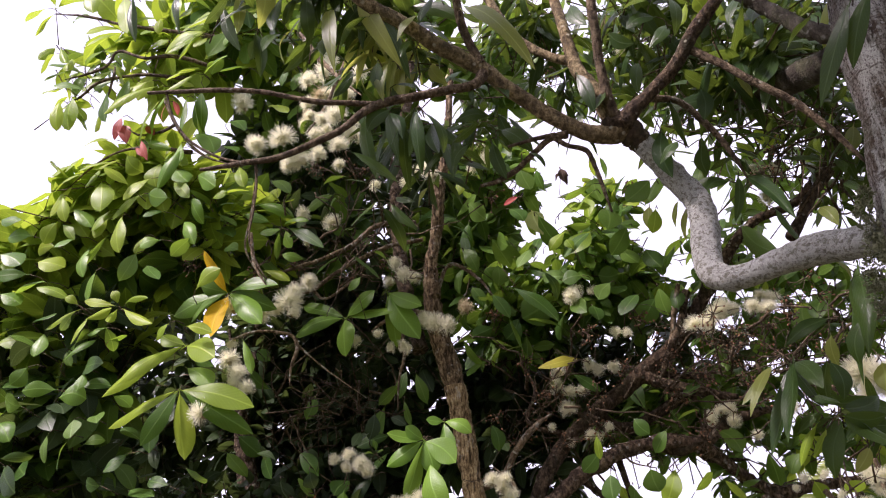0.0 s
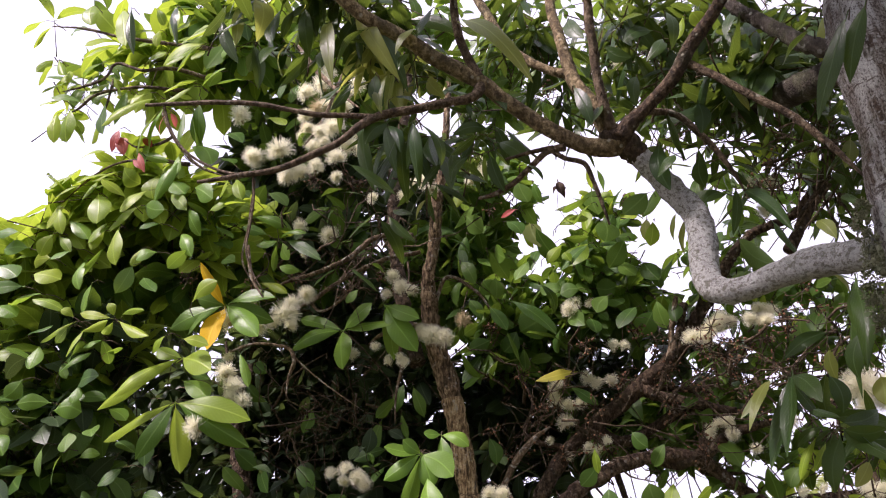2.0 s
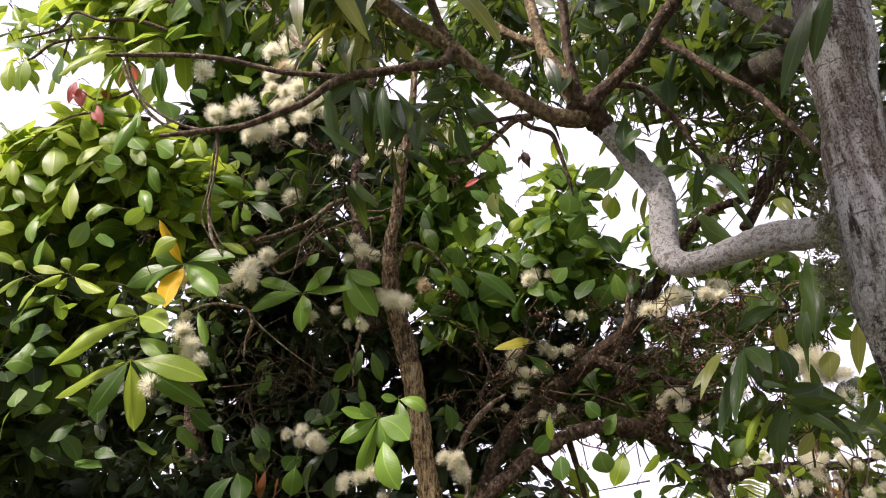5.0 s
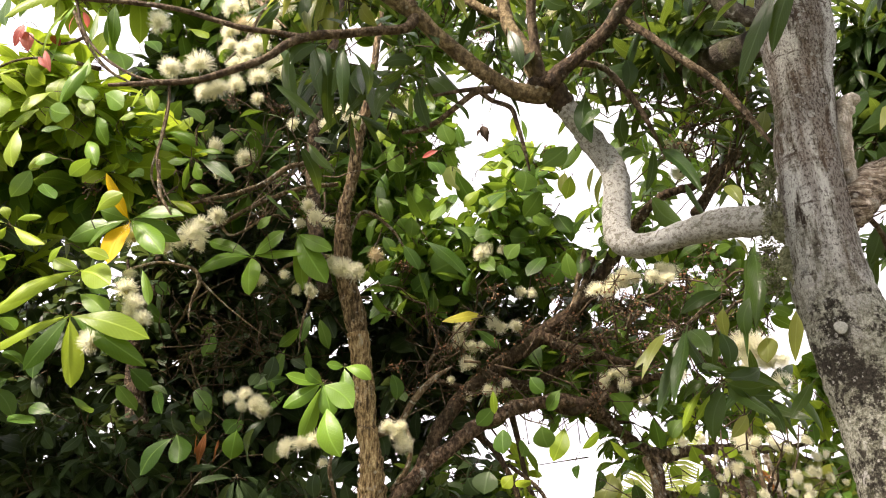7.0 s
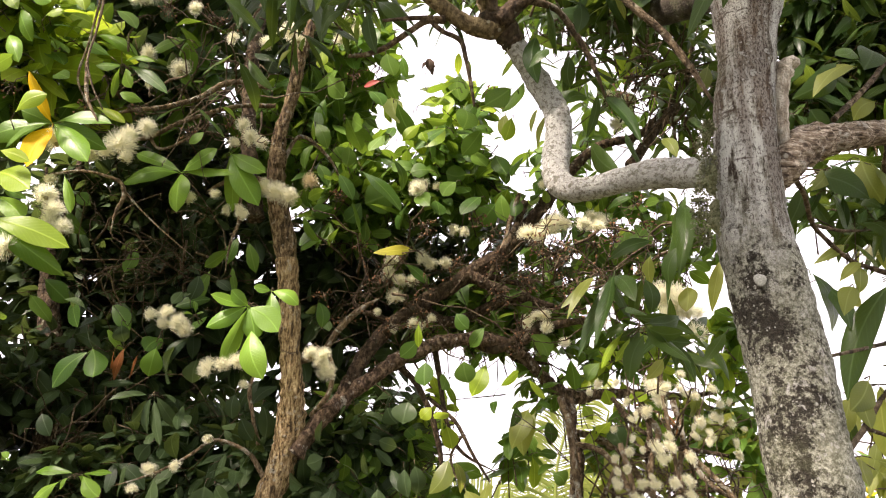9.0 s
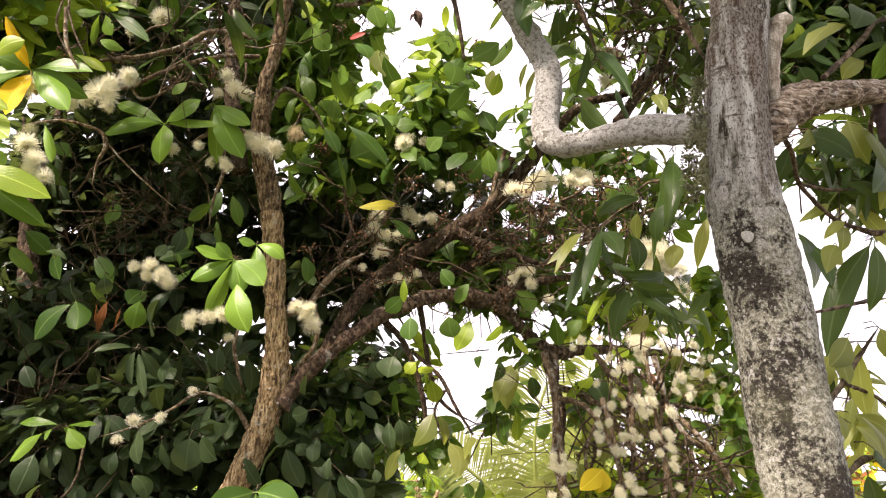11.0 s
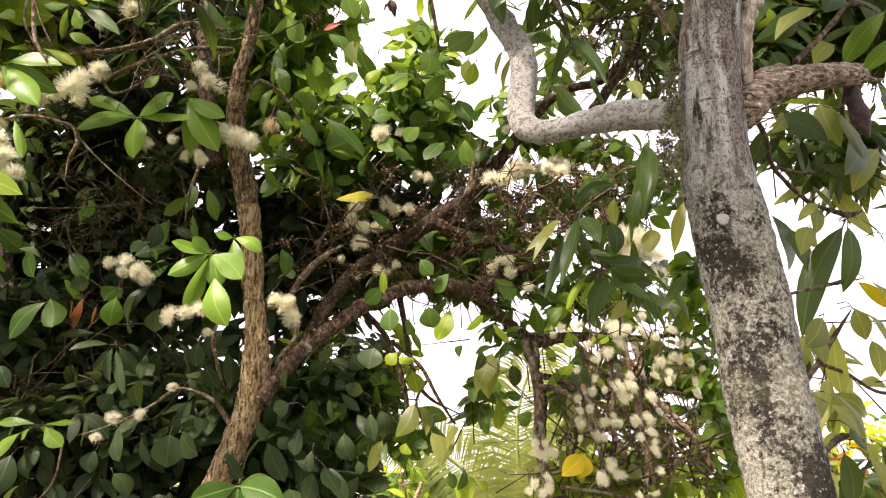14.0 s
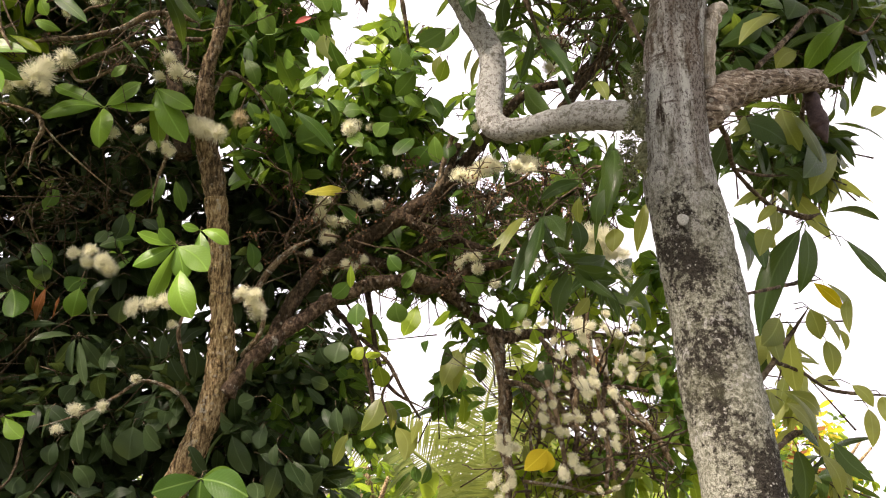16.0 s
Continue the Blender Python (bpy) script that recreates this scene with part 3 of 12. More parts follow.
def flower_shape(seed, stamens=960, reach=1.0):
    """A loose brush of stamens on a small cup; unit radius, opening towards +z."""
    rng = random.Random(seed)
    v, f = [], []
    lean = Vector((rng.uniform(-0.25, 0.25), rng.uniform(-0.25, 0.25), 0))
    for _ in range(stamens):
        z = rng.uniform(-0.6, 1.0)
        a = rng.uniform(0, 6.2832)
        r = math.sqrt(max(0, 1 - z * z))
        d = (Vector((r * math.cos(a), r * math.sin(a), z)) + lean).normalized()
        ln = reach * rng.uniform(0.68, 1.05)
        tip = d * ln + Vector((rng.gauss(0, 0.07), rng.gauss(0, 0.07), rng.gauss(0, 0.06)))
        s = Matrix.Rotation(rng.uniform(0, 6.28), 3, d) @ (d.orthogonal().normalized() * 0.0072)
        root = Vector((d.x * 0.13, d.y * 0.13, 0.02))
        k = len(v)
        v += [root - s, root + s, tip + s, tip - s]
        f.append((k, k + 1, k + 2, k + 3))
    for i in range(5):
        z = -0.36 + 0.2 * i
        r = math.sqrt(max(0.01, 0.17 - z * z))
        v += [(r * math.cos(k * math.pi / 4 + i), r * math.sin(k * math.pi / 4 + i), z + 0.08) for k in range(8)]
    k0 = len(v) - 40
    for i in range(4):
        for k in range(8):
            f.append((k0 + i * 8 + k, k0 + i * 8 + (k + 1) % 8, k0 + i * 8 + 8 + (k + 1) % 8, k0 + i * 8 + 8 + k))
    f.append(tuple(range(k0 + 32, k0 + 40)))
    return v, f


def cup_shape():
    """The green cup below the stamens, with its four lobes."""
    rings = [(-0.55, 0.05), (-0.42, 0.12), (-0.2, 0.20), (0.0, 0.24), (0.05, 0.18)]
    v, f = [], []
    for z, r in rings:
        for k in range(8):
            a = math.pi * k / 4
            v.append((r * (1 + 0.18 * (k % 2)) * math.cos(a), r * (1 + 0.18 * (k % 2)) * math.sin(a), z))
    for i in range(len(rings) - 1):
        for k in range(8):
            f.append((i * 8 + k, i * 8 + (k + 1) % 8, i * 8 + 8 + (k + 1) % 8, i * 8 + 8 + k))
    f.append(tuple(range(32, 40)))
    return v, f


PUFFS = [mesh_of("flower", *flower_shape(s), MAT["stamen"], False) for s in range(5)]
FADED = [mesh_of("flower", *flower_shape(50 + s, 420, 0.9), MAT["old_stamen"], False) for s in range(2)]
CUP = mesh_of("calyx", *cup_shape(), MAT["calyx"])
SPENT = mesh_of("spent_calyx", *cup_shape(), MAT["spent"])


def flower(tree, at, radius, axis=(-0.25, -0.6, 0.5), faded=False):
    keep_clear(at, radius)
    hanging = at[0] > 0.2 and at[2] < 2.12
    d = (Vector((0.0, -0.55, -0.6) if hanging else axis).normalized() + away(0.45)).normalized()
    wide, deep = radius * (RNG.uniform(0.45, 0.72) if hanging else RNG.uniform(0.85, 1.2)), radius * RNG.uniform(0.95, 1.3)
    m = Matrix.Translation(Vector(at)) @ d.to_track_quat("Z", "Y").to_matrix().to_4x4() @ Matrix.Diagonal((wide, wide * RNG.uniform(0.8, 1.1), deep, 1))
    ob = part("flower", RNG.choice(FADED if faded else PUFFS), None, tree, "fading yellowish flower puff" if faded else "white flower puff of fine stamens", m)
    sub_part("calyx", CUP, ob)
    return ob


def spent_bunch(crown, at, size, count):
    """Thin red-brown stalks with spent cups where flowers have dropped."""
    at = Vector(at)
    for _ in range(int(count * 1.5)):
        tip = at + away(size * 0.24)
        crown.twig([(*at, 0.0022), (*(0.5 * (at + tip) + away(size * 0.1)), 0.0018), (*tip, 0.0013)])
        m = Matrix.Translation(tip) @ (tip - at).to_track_quat("Z", "Y").to_matrix().to_4x4() @ Matrix.Scale(RNG.uniform(0.010, 0.017), 4)
        part("spent_calyx", SPENT, None, crown.tree, "", m)


# ---- ground ----
def ground_mesh():
    v, f, n = [], [], 60
    for i in range(n + 1):
        for j in range(n + 1):
            a, b = 2 * i / n - 1, 2 * j / n - 1
            x, y = 400 * a * abs(a) ** 1.5, 400 * b * abs(b) ** 1.5
            v.append((x, y, 0.06 * noise.noise(Vector((x * 0.6, y * 0.6, 0)))))
    for i in range(n):
        for j in range(n):
            k = i * (n + 1) + j
            f.append((k, k + n + 1, k + n + 2, k + 1))
    return mesh_of("ground", v, f, MAT["ground"])


tagged(new("ground", ground_mesh()), "grassy garden soil under the trees", "ground", kind="structure")


# ---- gaps of open sky between the crowns, cut along the camera's lines of sight ----
open_air((-1.824, 1.500, 3.268), (-7.296, 6.000, 8.424), 0.116, 0.462)
open_air((-1.780, 1.500, 3.034), (-7.119, 6.000, 7.487), 0.117, 0.469)
open_air((-1.703, 1.500, 2.833), (-6.812, 6.000, 6.684), 0.077, 0.307)
open_air((-1.683, 1.500, 3.396), (-6.732, 6.000, 8.933), 0.070, 0.280)
open_air((-1.548, 1.500, 2.919), (-6.192, 6.000, 7.025), 0.063, 0.252)
open_air((-1.602, 1.500, 3.421), (-6.409, 6.000, 9.033), 0.047, 0.186)
open_air((-0.148, 1.500, 2.555), (-0.594, 6.000, 5.569), 0.052, 0.209)
open_air((-0.138, 1.500, 2.469), (-0.550, 6.000, 5.228), 0.045, 0.179)
open_air((0.056, 1.500, 2.375), (0.222, 6.000, 4.848), 0.034, 0.137)
open_air((0.026, 1.500, 2.332), (0.105, 6.000, 4.680), 0.032, 0.128)
open_air((-0.175, 1.500, 2.624), (-0.700, 6.000, 5.844), 0.025, 0.098)
open_air((0.101, 1.500, 2.373), (0.405, 6.000, 4.841), 0.022, 0.088)
open_air((0.120, 1.500, 2.633), (0.478, 6.000, 5.883), 0.014, 0.055)
open_air((0.033, 1.500, 1.836), (0.131, 6.000, 2.693), 0.039, 0.154)
open_air((0.284, 1.500, 2.027), (1.136, 6.000, 3.458), 0.014, 0.055)
open_air((0.141, 1.500, 1.876), (0.565, 6.000, 2.854), 0.011, 0.044)
open_air((0.204, 1.500, 1.972), (0.817, 6.000, 3.239), 0.012, 0.049)
open_air((-0.521, 1.500, 1.849), (-2.084, 6.000, 2.747), 0.011, 0.042)
open_air((-0.180, 1.500, 2.417), (-0.564, 6.000, 5.268), 0.041, 0.167)
open_air((-0.208, 1.500, 2.349), (-0.675, 6.000, 4.989), 0.028, 0.115)
open_air((0.024, 1.500, 2.408), (0.269, 6.000, 5.227), 0.022, 0.091)
open_air((0.000, 1.500, 2.313), (0.173, 6.000, 4.842), 0.022, 0.090)
open_air((0.041, 1.500, 2.301), (0.341, 6.000, 4.791), 0.013, 0.053)
open_air((-0.050, 1.500, 1.765), (-0.033, 6.000, 2.604), 0.034, 0.140)
open_air((-0.023, 1.500, 1.712), (0.078, 6.000, 2.389), 0.034, 0.138)
open_air((-0.038, 1.500, 1.660), (0.016, 6.000, 2.176), 0.025, 0.101)
open_air((0.024, 1.500, 1.713), (0.271, 6.000, 2.392), 0.013, 0.053)
open_air((-0.141, 1.500, 1.628), (-0.404, 6.000, 2.044), 0.008, 0.033)
open_air((-0.145, 1.500, 1.742), (-0.420, 6.000, 2.510), 0.007, 0.031)
open_air((0.097, 1.500, 1.683), (0.569, 6.000, 2.270), 0.008, 0.034)
open_air((0.622, 1.500, 2.084), (2.710, 6.000, 3.908), 0.031, 0.125)
open_air((0.623, 1.500, 2.001), (2.717, 6.000, 3.568), 0.026, 0.108)
open_air((0.631, 1.500, 1.920), (2.747, 6.000, 3.238), 0.020, 0.083)
open_air((0.673, 1.500, 2.134), (2.918, 6.000, 4.111), 0.013, 0.052)
open_air((0.806, 1.500, 1.827), (3.383, 6.000, 2.857), 0.032, 0.130)
open_air((0.920, 1.500, 2.143), (3.845, 6.000, 4.138), 0.055, 0.224)
open_air((0.896, 1.500, 1.981), (3.750, 6.000, 3.483), 0.044, 0.178)
open_air((0.837, 1.500, 1.727), (3.511, 6.000, 2.455), 0.042, 0.169)
open_air((0.783, 1.500, 1.651), (3.289, 6.000, 2.145), 0.029, 0.118)
open_air((0.955, 1.500, 2.261), (3.989, 6.000, 4.619), 0.035, 0.141)
open_air((0.838, 1.500, 1.896), (3.513, 6.000, 3.140), 0.029, 0.116)
open_air((0.897, 1.500, 1.829), (3.754, 6.000, 2.868), 0.038, 0.154)
open_air((-0.812, 1.500, 1.976), (-3.143, 6.000, 3.464), 0.012, 0.047)
open_air((-0.815, 1.500, 1.923), (-3.154, 6.000, 3.251), 0.012, 0.050)
open_air((-0.805, 1.500, 1.893), (-3.111, 6.000, 3.126), 0.010, 0.042)
open_air((-0.778, 1.500, 2.006), (-3.003, 6.000, 3.587), 0.009, 0.040)
open_air((-0.724, 1.500, 1.942), (-2.784, 6.000, 3.328), 0.011, 0.042)
open_air((-0.691, 1.500, 1.903), (-2.649, 6.000, 3.167), 0.009, 0.035)
open_air((-0.530, 1.500, 1.641), (-1.992, 6.000, 2.100), 0.011, 0.043)
open_air((-0.508, 1.500, 1.493), (-1.903, 6.000, 1.494), 0.011, 0.045)
open_air((-0.673, 1.500, 1.549), (-2.572, 6.000, 1.721), 0.012, 0.046)
open_air((-0.579, 1.500, 1.745), (-2.192, 6.000, 2.523), 0.009, 0.035)
open_air((-0.711, 1.500, 2.007), (-2.731, 6.000, 3.591), 0.007, 0.029)
open_air((-0.797, 1.500, 1.947), (-3.079, 6.000, 3.347), 0.009, 0.035)
open_air((-0.571, 1.500, 1.767), (-2.159, 6.000, 2.611), 0.008, 0.031)
open_air((-0.359, 1.500, 1.770), (-1.292, 6.000, 2.626), 0.008, 0.031)
open_air((-0.292, 1.500, 1.718), (-1.018, 6.000, 2.413), 0.007, 0.031)
open_air((-0.240, 1.500, 1.740), (-0.808, 6.000, 2.503), 0.012, 0.048)
open_air((-0.759, 1.500, 1.679), (-2.927, 6.000, 2.252), 0.007, 0.030)
open_air((-0.838, 1.500, 1.895), (-3.246, 6.000, 3.133), 0.008, 0.032)
open_air((-0.543, 1.500, 1.616), (-2.044, 6.000, 1.995), 0.008, 0.033)
open_air((-0.457, 1.500, 2.151), (-1.692, 6.000, 4.180), 0.008, 0.033)
open_air((-0.410, 1.500, 2.139), (-1.501, 6.000, 4.133), 0.008, 0.033)
open_air((0.001, 1.500, 2.073), (0.178, 6.000, 3.863), 0.011, 0.044)
open_air((0.035, 1.500, 2.035), (0.315, 6.000, 3.708), 0.012, 0.047)
open_air((0.103, 1.500, 2.075), (0.592, 6.000, 3.870), 0.011, 0.044)
open_air((-0.027, 1.500, 2.109), (0.061, 6.000, 4.010), 0.009, 0.037)
open_air((0.124, 1.500, 1.992), (0.677, 6.000, 3.532), 0.011, 0.043)
open_air((0.057, 1.500, 1.968), (0.405, 6.000, 3.432), 0.009, 0.036)
open_air((0.013, 1.500, 1.990), (0.225, 6.000, 3.524), 0.009, 0.036)
open_air((0.165, 1.500, 2.076), (0.845, 6.000, 3.875), 0.011, 0.044)
open_air((-0.134, 1.500, 2.071), (-0.374, 6.000, 3.853), 0.008, 0.033)
open_air((-0.226, 1.500, 2.106), (-0.749, 6.000, 3.995), 0.008, 0.033)
open_air((-0.274, 1.500, 1.962), (-0.946, 6.000, 3.408), 0.008, 0.032)
open_air((0.250, 1.500, 2.431), (1.180, 6.000, 5.321), 0.012, 0.051)
open_air((0.286, 1.500, 2.377), (1.328, 6.000, 5.101), 0.012, 0.046)
open_air((0.235, 1.500, 2.347), (1.118, 6.000, 4.976), 0.012, 0.046)
open_air((0.332, 1.500, 2.433), (1.516, 6.000, 5.328), 0.009, 0.039)
open_air((0.213, 1.500, 2.350), (1.043, 6.000, 4.993), 0.012, 0.050)
open_air((0.241, 1.500, 2.304), (1.156, 6.000, 4.806), 0.010, 0.042)
open_air((0.283, 1.500, 2.447), (1.326, 6.000, 5.387), 0.012, 0.050)
open_air((0.320, 1.500, 2.359), (1.480, 6.000, 5.029), 0.010, 0.042)
open_air((0.183, 1.500, 2.125), (0.919, 6.000, 4.075), 0.010, 0.040)
open_air((0.251, 1.500, 2.114), (1.196, 6.000, 4.030), 0.012, 0.048)
open_air((0.306, 1.500, 2.079), (1.420, 6.000, 3.885), 0.012, 0.048)
open_air((0.215, 1.500, 2.065), (1.050, 6.000, 3.829), 0.010, 0.040)
open_air((0.269, 1.500, 2.018), (1.271, 6.000, 3.638), 0.009, 0.036)
open_air((0.136, 1.500, 2.040), (0.727, 6.000, 3.725), 0.010, 0.040)
open_air((0.179, 1.500, 1.993), (0.904, 6.000, 3.536), 0.009, 0.036)
open_air((0.074, 1.500, 2.009), (0.474, 6.000, 3.600), 0.009, 0.036)
open_air((0.354, 1.500, 2.141), (1.619, 6.000, 4.138), 0.010, 0.040)
open_air((0.325, 1.500, 2.031), (1.501, 6.000, 3.691), 0.009, 0.036)
open_air((0.107, 1.500, 2.382), (0.609, 6.000, 5.123), 0.012, 0.046)
open_air((0.153, 1.500, 2.303), (0.797, 6.000, 4.800), 0.010, 0.042)
open_air((0.407, 1.500, 2.415), (1.834, 6.000, 5.256), 0.009, 0.035)
open_air((0.233, 1.500, 1.685), (1.123, 6.000, 2.279), 0.007, 0.030)
open_air((0.182, 1.500, 1.726), (0.915, 6.000, 2.447), 0.009, 0.034)
open_air((0.248, 1.500, 1.564), (1.186, 6.000, 1.784), 0.008, 0.033)
open_air((0.399, 1.500, 1.667), (1.799, 6.000, 2.206), 0.010, 0.040)
open_air((0.430, 1.500, 1.607), (1.928, 6.000, 1.960), 0.010, 0.040)
open_air((0.397, 1.500, 1.518), (1.794, 6.000, 1.595), 0.009, 0.039)
open_air((0.317, 1.500, 1.516), (1.465, 6.000, 1.590), 0.007, 0.030)
open_air((-0.322, 1.500, 2.153), (-1.289, 6.000, 3.964), 0.009, 0.034)
open_air((-0.284, 1.500, 2.099), (-1.136, 6.000, 3.746), 0.008, 0.033)
open_air((-0.218, 1.500, 2.124), (-0.871, 6.000, 3.848), 0.009, 0.037)
open_air((-0.156, 1.500, 2.165), (-0.624, 6.000, 4.011), 0.008, 0.033)
open_air((-0.082, 1.500, 2.121), (-0.327, 6.000, 3.833), 0.008, 0.032)
open_air((-0.045, 1.500, 2.069), (-0.178, 6.000, 3.624), 0.009, 0.035)
open_air((-0.226, 1.500, 2.033), (-0.902, 6.000, 3.481), 0.008, 0.032)
open_air((-0.131, 1.500, 2.080), (-0.524, 6.000, 3.668), 0.008, 0.032)
open_air((-0.375, 1.500, 2.062), (-1.499, 6.000, 3.597), 0.008, 0.033)
open_air((-1.422, 1.500, 2.318), (-5.690, 6.000, 4.624), 0.025, 0.100)
open_air((-1.444, 1.500, 2.138), (-5.775, 6.000, 3.904), 0.009, 0.039)
open_air((-0.801, 1.500, 1.987), (-3.203, 6.000, 3.299), 0.009, 0.038)
open_air((-0.784, 1.500, 1.938), (-3.134, 6.000, 3.103), 0.010, 0.041)
open_air((-0.656, 1.500, 1.938), (-2.624, 6.000, 3.103), 0.009, 0.037)
open_air((-0.805, 1.500, 2.037), (-3.219, 6.000, 3.497), 0.008, 0.031)
open_air((-0.686, 1.500, 2.049), (-2.746, 6.000, 3.545), 0.009, 0.037)
open_air((-0.604, 1.500, 2.372), (-2.414, 6.000, 4.839), 0.008, 0.033)
open_air((-0.249, 1.500, 2.515), (-0.997, 6.000, 5.409), 0.020, 0.079)
open_air((-0.403, 1.500, 2.761), (-1.613, 6.000, 6.396), 0.025, 0.098)
open_air((-0.433, 1.500, 2.743), (-1.731, 6.000, 6.320), 0.021, 0.086)
open_air((-0.599, 1.500, 2.892), (-2.397, 6.000, 6.920), 0.011, 0.042)
open_air((-0.395, 1.500, 2.176), (-1.579, 6.000, 4.054), 0.008, 0.030)
open_air((-0.233, 1.500, 2.379), (-0.934, 6.000, 4.868), 0.014, 0.055)
open_air((-0.201, 1.500, 2.318), (-0.804, 6.000, 4.623), 0.011, 0.042)
open_air((0.230, 1.500, 2.142), (0.921, 6.000, 3.916), 0.014, 0.055)
open_air((0.326, 1.500, 2.438), (1.303, 6.000, 5.100), 0.010, 0.040)
open_air((0.424, 1.500, 2.486), (1.695, 6.000, 5.295), 0.013, 0.052)
open_air((0.237, 1.500, 1.948), (0.948, 6.000, 3.141), 0.008, 0.032)
open_air((-0.033, 1.500, 1.924), (-0.134, 6.000, 3.044), 0.011, 0.043)
open_air((0.080, 1.500, 2.053), (0.320, 6.000, 3.561), 0.009, 0.034)
open_air((-0.109, 1.500, 1.817), (-0.436, 6.000, 2.620), 0.010, 0.039)
for k in range(110):
    x, z, r = RNG.uniform(-1.02, -0.36), RNG.uniform(1.42, 2.2), RNG.uniform(0.004, 0.010)
    if k > 75:
        x, z = RNG.uniform(-0.36, -0.06), RNG.uniform(1.4, 1.9)
    open_air((x, 1.5, z), (x * 4, 6.0, 1.5 + (z - 1.5) * 4), r, r * 4)
# the arms of the flowering tree, cleared of leaves towards the camera
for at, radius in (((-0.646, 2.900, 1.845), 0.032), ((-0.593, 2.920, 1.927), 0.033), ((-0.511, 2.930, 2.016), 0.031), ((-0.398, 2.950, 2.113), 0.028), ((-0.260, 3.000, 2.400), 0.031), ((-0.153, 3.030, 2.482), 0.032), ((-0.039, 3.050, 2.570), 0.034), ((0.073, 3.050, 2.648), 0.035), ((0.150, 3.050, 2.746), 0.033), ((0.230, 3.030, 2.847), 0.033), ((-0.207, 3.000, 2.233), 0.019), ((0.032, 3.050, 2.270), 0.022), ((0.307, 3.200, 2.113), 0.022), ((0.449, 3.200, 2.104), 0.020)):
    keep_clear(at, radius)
# shaft left free of leaves so that the sun reaches the hanging flowers
open_air((0.44, 2.42, 2.60), (-0.45, 1.67, 3.90), 0.28, 0.34)

# ---- the mango tree ----
mango_tree = thing("mango_tree", (0.744, 1.640, 0.0), "grey lichen-spotted mango tree with a crooked side limb", "tree")
mango = Crown(mango_tree)
limb("trunk", mango_tree, "mango_bark", [(0.774, 1.640, -0.05, 0.150), (0.754, 1.640, 0.300, 0.122), (0.719, 1.640, 0.800, 0.104), (0.644, 1.640, 1.492, 0.0846), (0.635, 1.640, 1.577, 0.0838), (0.621, 1.640, 1.687, 0.0832), (0.612, 1.640, 1.802, 0.0804), (0.600, 1.640, 1.922, 0.0809), (0.581, 1.640, 2.048, 0.0803), (0.564, 1.640, 2.179, 0.0759), (0.561, 1.640, 2.316, 0.0713), (0.572, 1.640, 2.461, 0.0678), (0.589, 1.640, 2.612, 0.0668), (0.606, 1.640, 2.815, 0.0852), (0.638, 1.660, 3.010, 0.0837), (0.699, 1.690, 3.359, 0.0781), (0.787, 1.740, 3.946, 0.0741)], lump=0.07)
limb("limb", mango_tree, "pale_limb_bark", [(0.488, 1.660, 2.329, 0.0330), (0.462, 1.680, 2.337, 0.0373), (0.429, 1.720, 2.358, 0.0363), (0.373, 1.760, 2.367, 0.0359), (0.313, 1.800, 2.372, 0.0326), (0.250, 1.850, 2.376, 0.0320), (0.200, 1.880, 2.384, 0.0326), (0.170, 1.910, 2.415, 0.0370), (0.169, 1.930, 2.491, 0.0371), (0.176, 1.940, 2.565, 0.0370), (0.177, 1.950, 2.627, 0.0368), (0.167, 1.950, 2.673, 0.0363), (0.144, 1.940, 2.705, 0.0356), (0.121, 1.930, 2.742, 0.0349), (0.095, 1.920, 2.783, 0.0327), (0.069, 1.900, 2.818, 0.0310), (0.040, 1.880, 2.853, 0.0286), (0.016, 1.860, 2.876, 0.0159)], lump=0.12, label="pale grey crooked limb")
limb("knot", mango_tree, "rose_limb", [(0.121, 1.930, 2.742, 0.0209), (0.095, 1.920, 2.783, 0.0301), (0.072, 1.900, 2.812, 0.0191), (0.053, 1.888, 2.835, 0.0326), (0.029, 1.870, 2.866, 0.0365), (0.001, 1.855, 2.883, 0.0380), (-0.027, 1.845, 2.883, 0.0300), (-0.049, 1.840, 2.886, 0.0126)], lump=0.3, label="dark gnarled fork")
limb("branch", mango_tree, "limb_bark", [(0.014, 1.860, 2.873, 0.0315), (-0.029, 1.855, 2.860, 0.0300), (-0.067, 1.850, 2.864, 0.0253), (-0.125, 1.830, 2.887, 0.0222), (-0.190, 1.810, 2.930, 0.0224), (-0.240, 1.790, 2.976, 0.0218), (-0.296, 1.760, 3.018, 0.0219), (-0.349, 1.730, 3.077, 0.0228), (-0.410, 1.700, 3.113, 0.0229), (-0.466, 1.660, 3.140, 0.0220), (-0.521, 1.620, 3.174, 0.0211), (-0.579, 1.590, 3.214, 0.0212), (-0.643, 1.550, 3.253, 0.0204), (-0.721, 1.500, 3.323, 0.0196), (-0.817, 1.460, 3.442, 0.0167)], lump=0.07)
limb("branch", mango_tree, "limb_bark", [(-0.005, 1.850, 2.884, 0.0268), (-0.033, 1.855, 2.954, 0.0274), (-0.065, 1.865, 3.042, 0.0239), (-0.103, 1.880, 3.173, 0.0205), (-0.118, 1.900, 3.310, 0.0177), (-0.138, 1.930, 3.466, 0.0166), (-0.151, 1.960, 3.657, 0.0154), (-0.146, 2.000, 3.897, 0.0142)], lump=0.07)
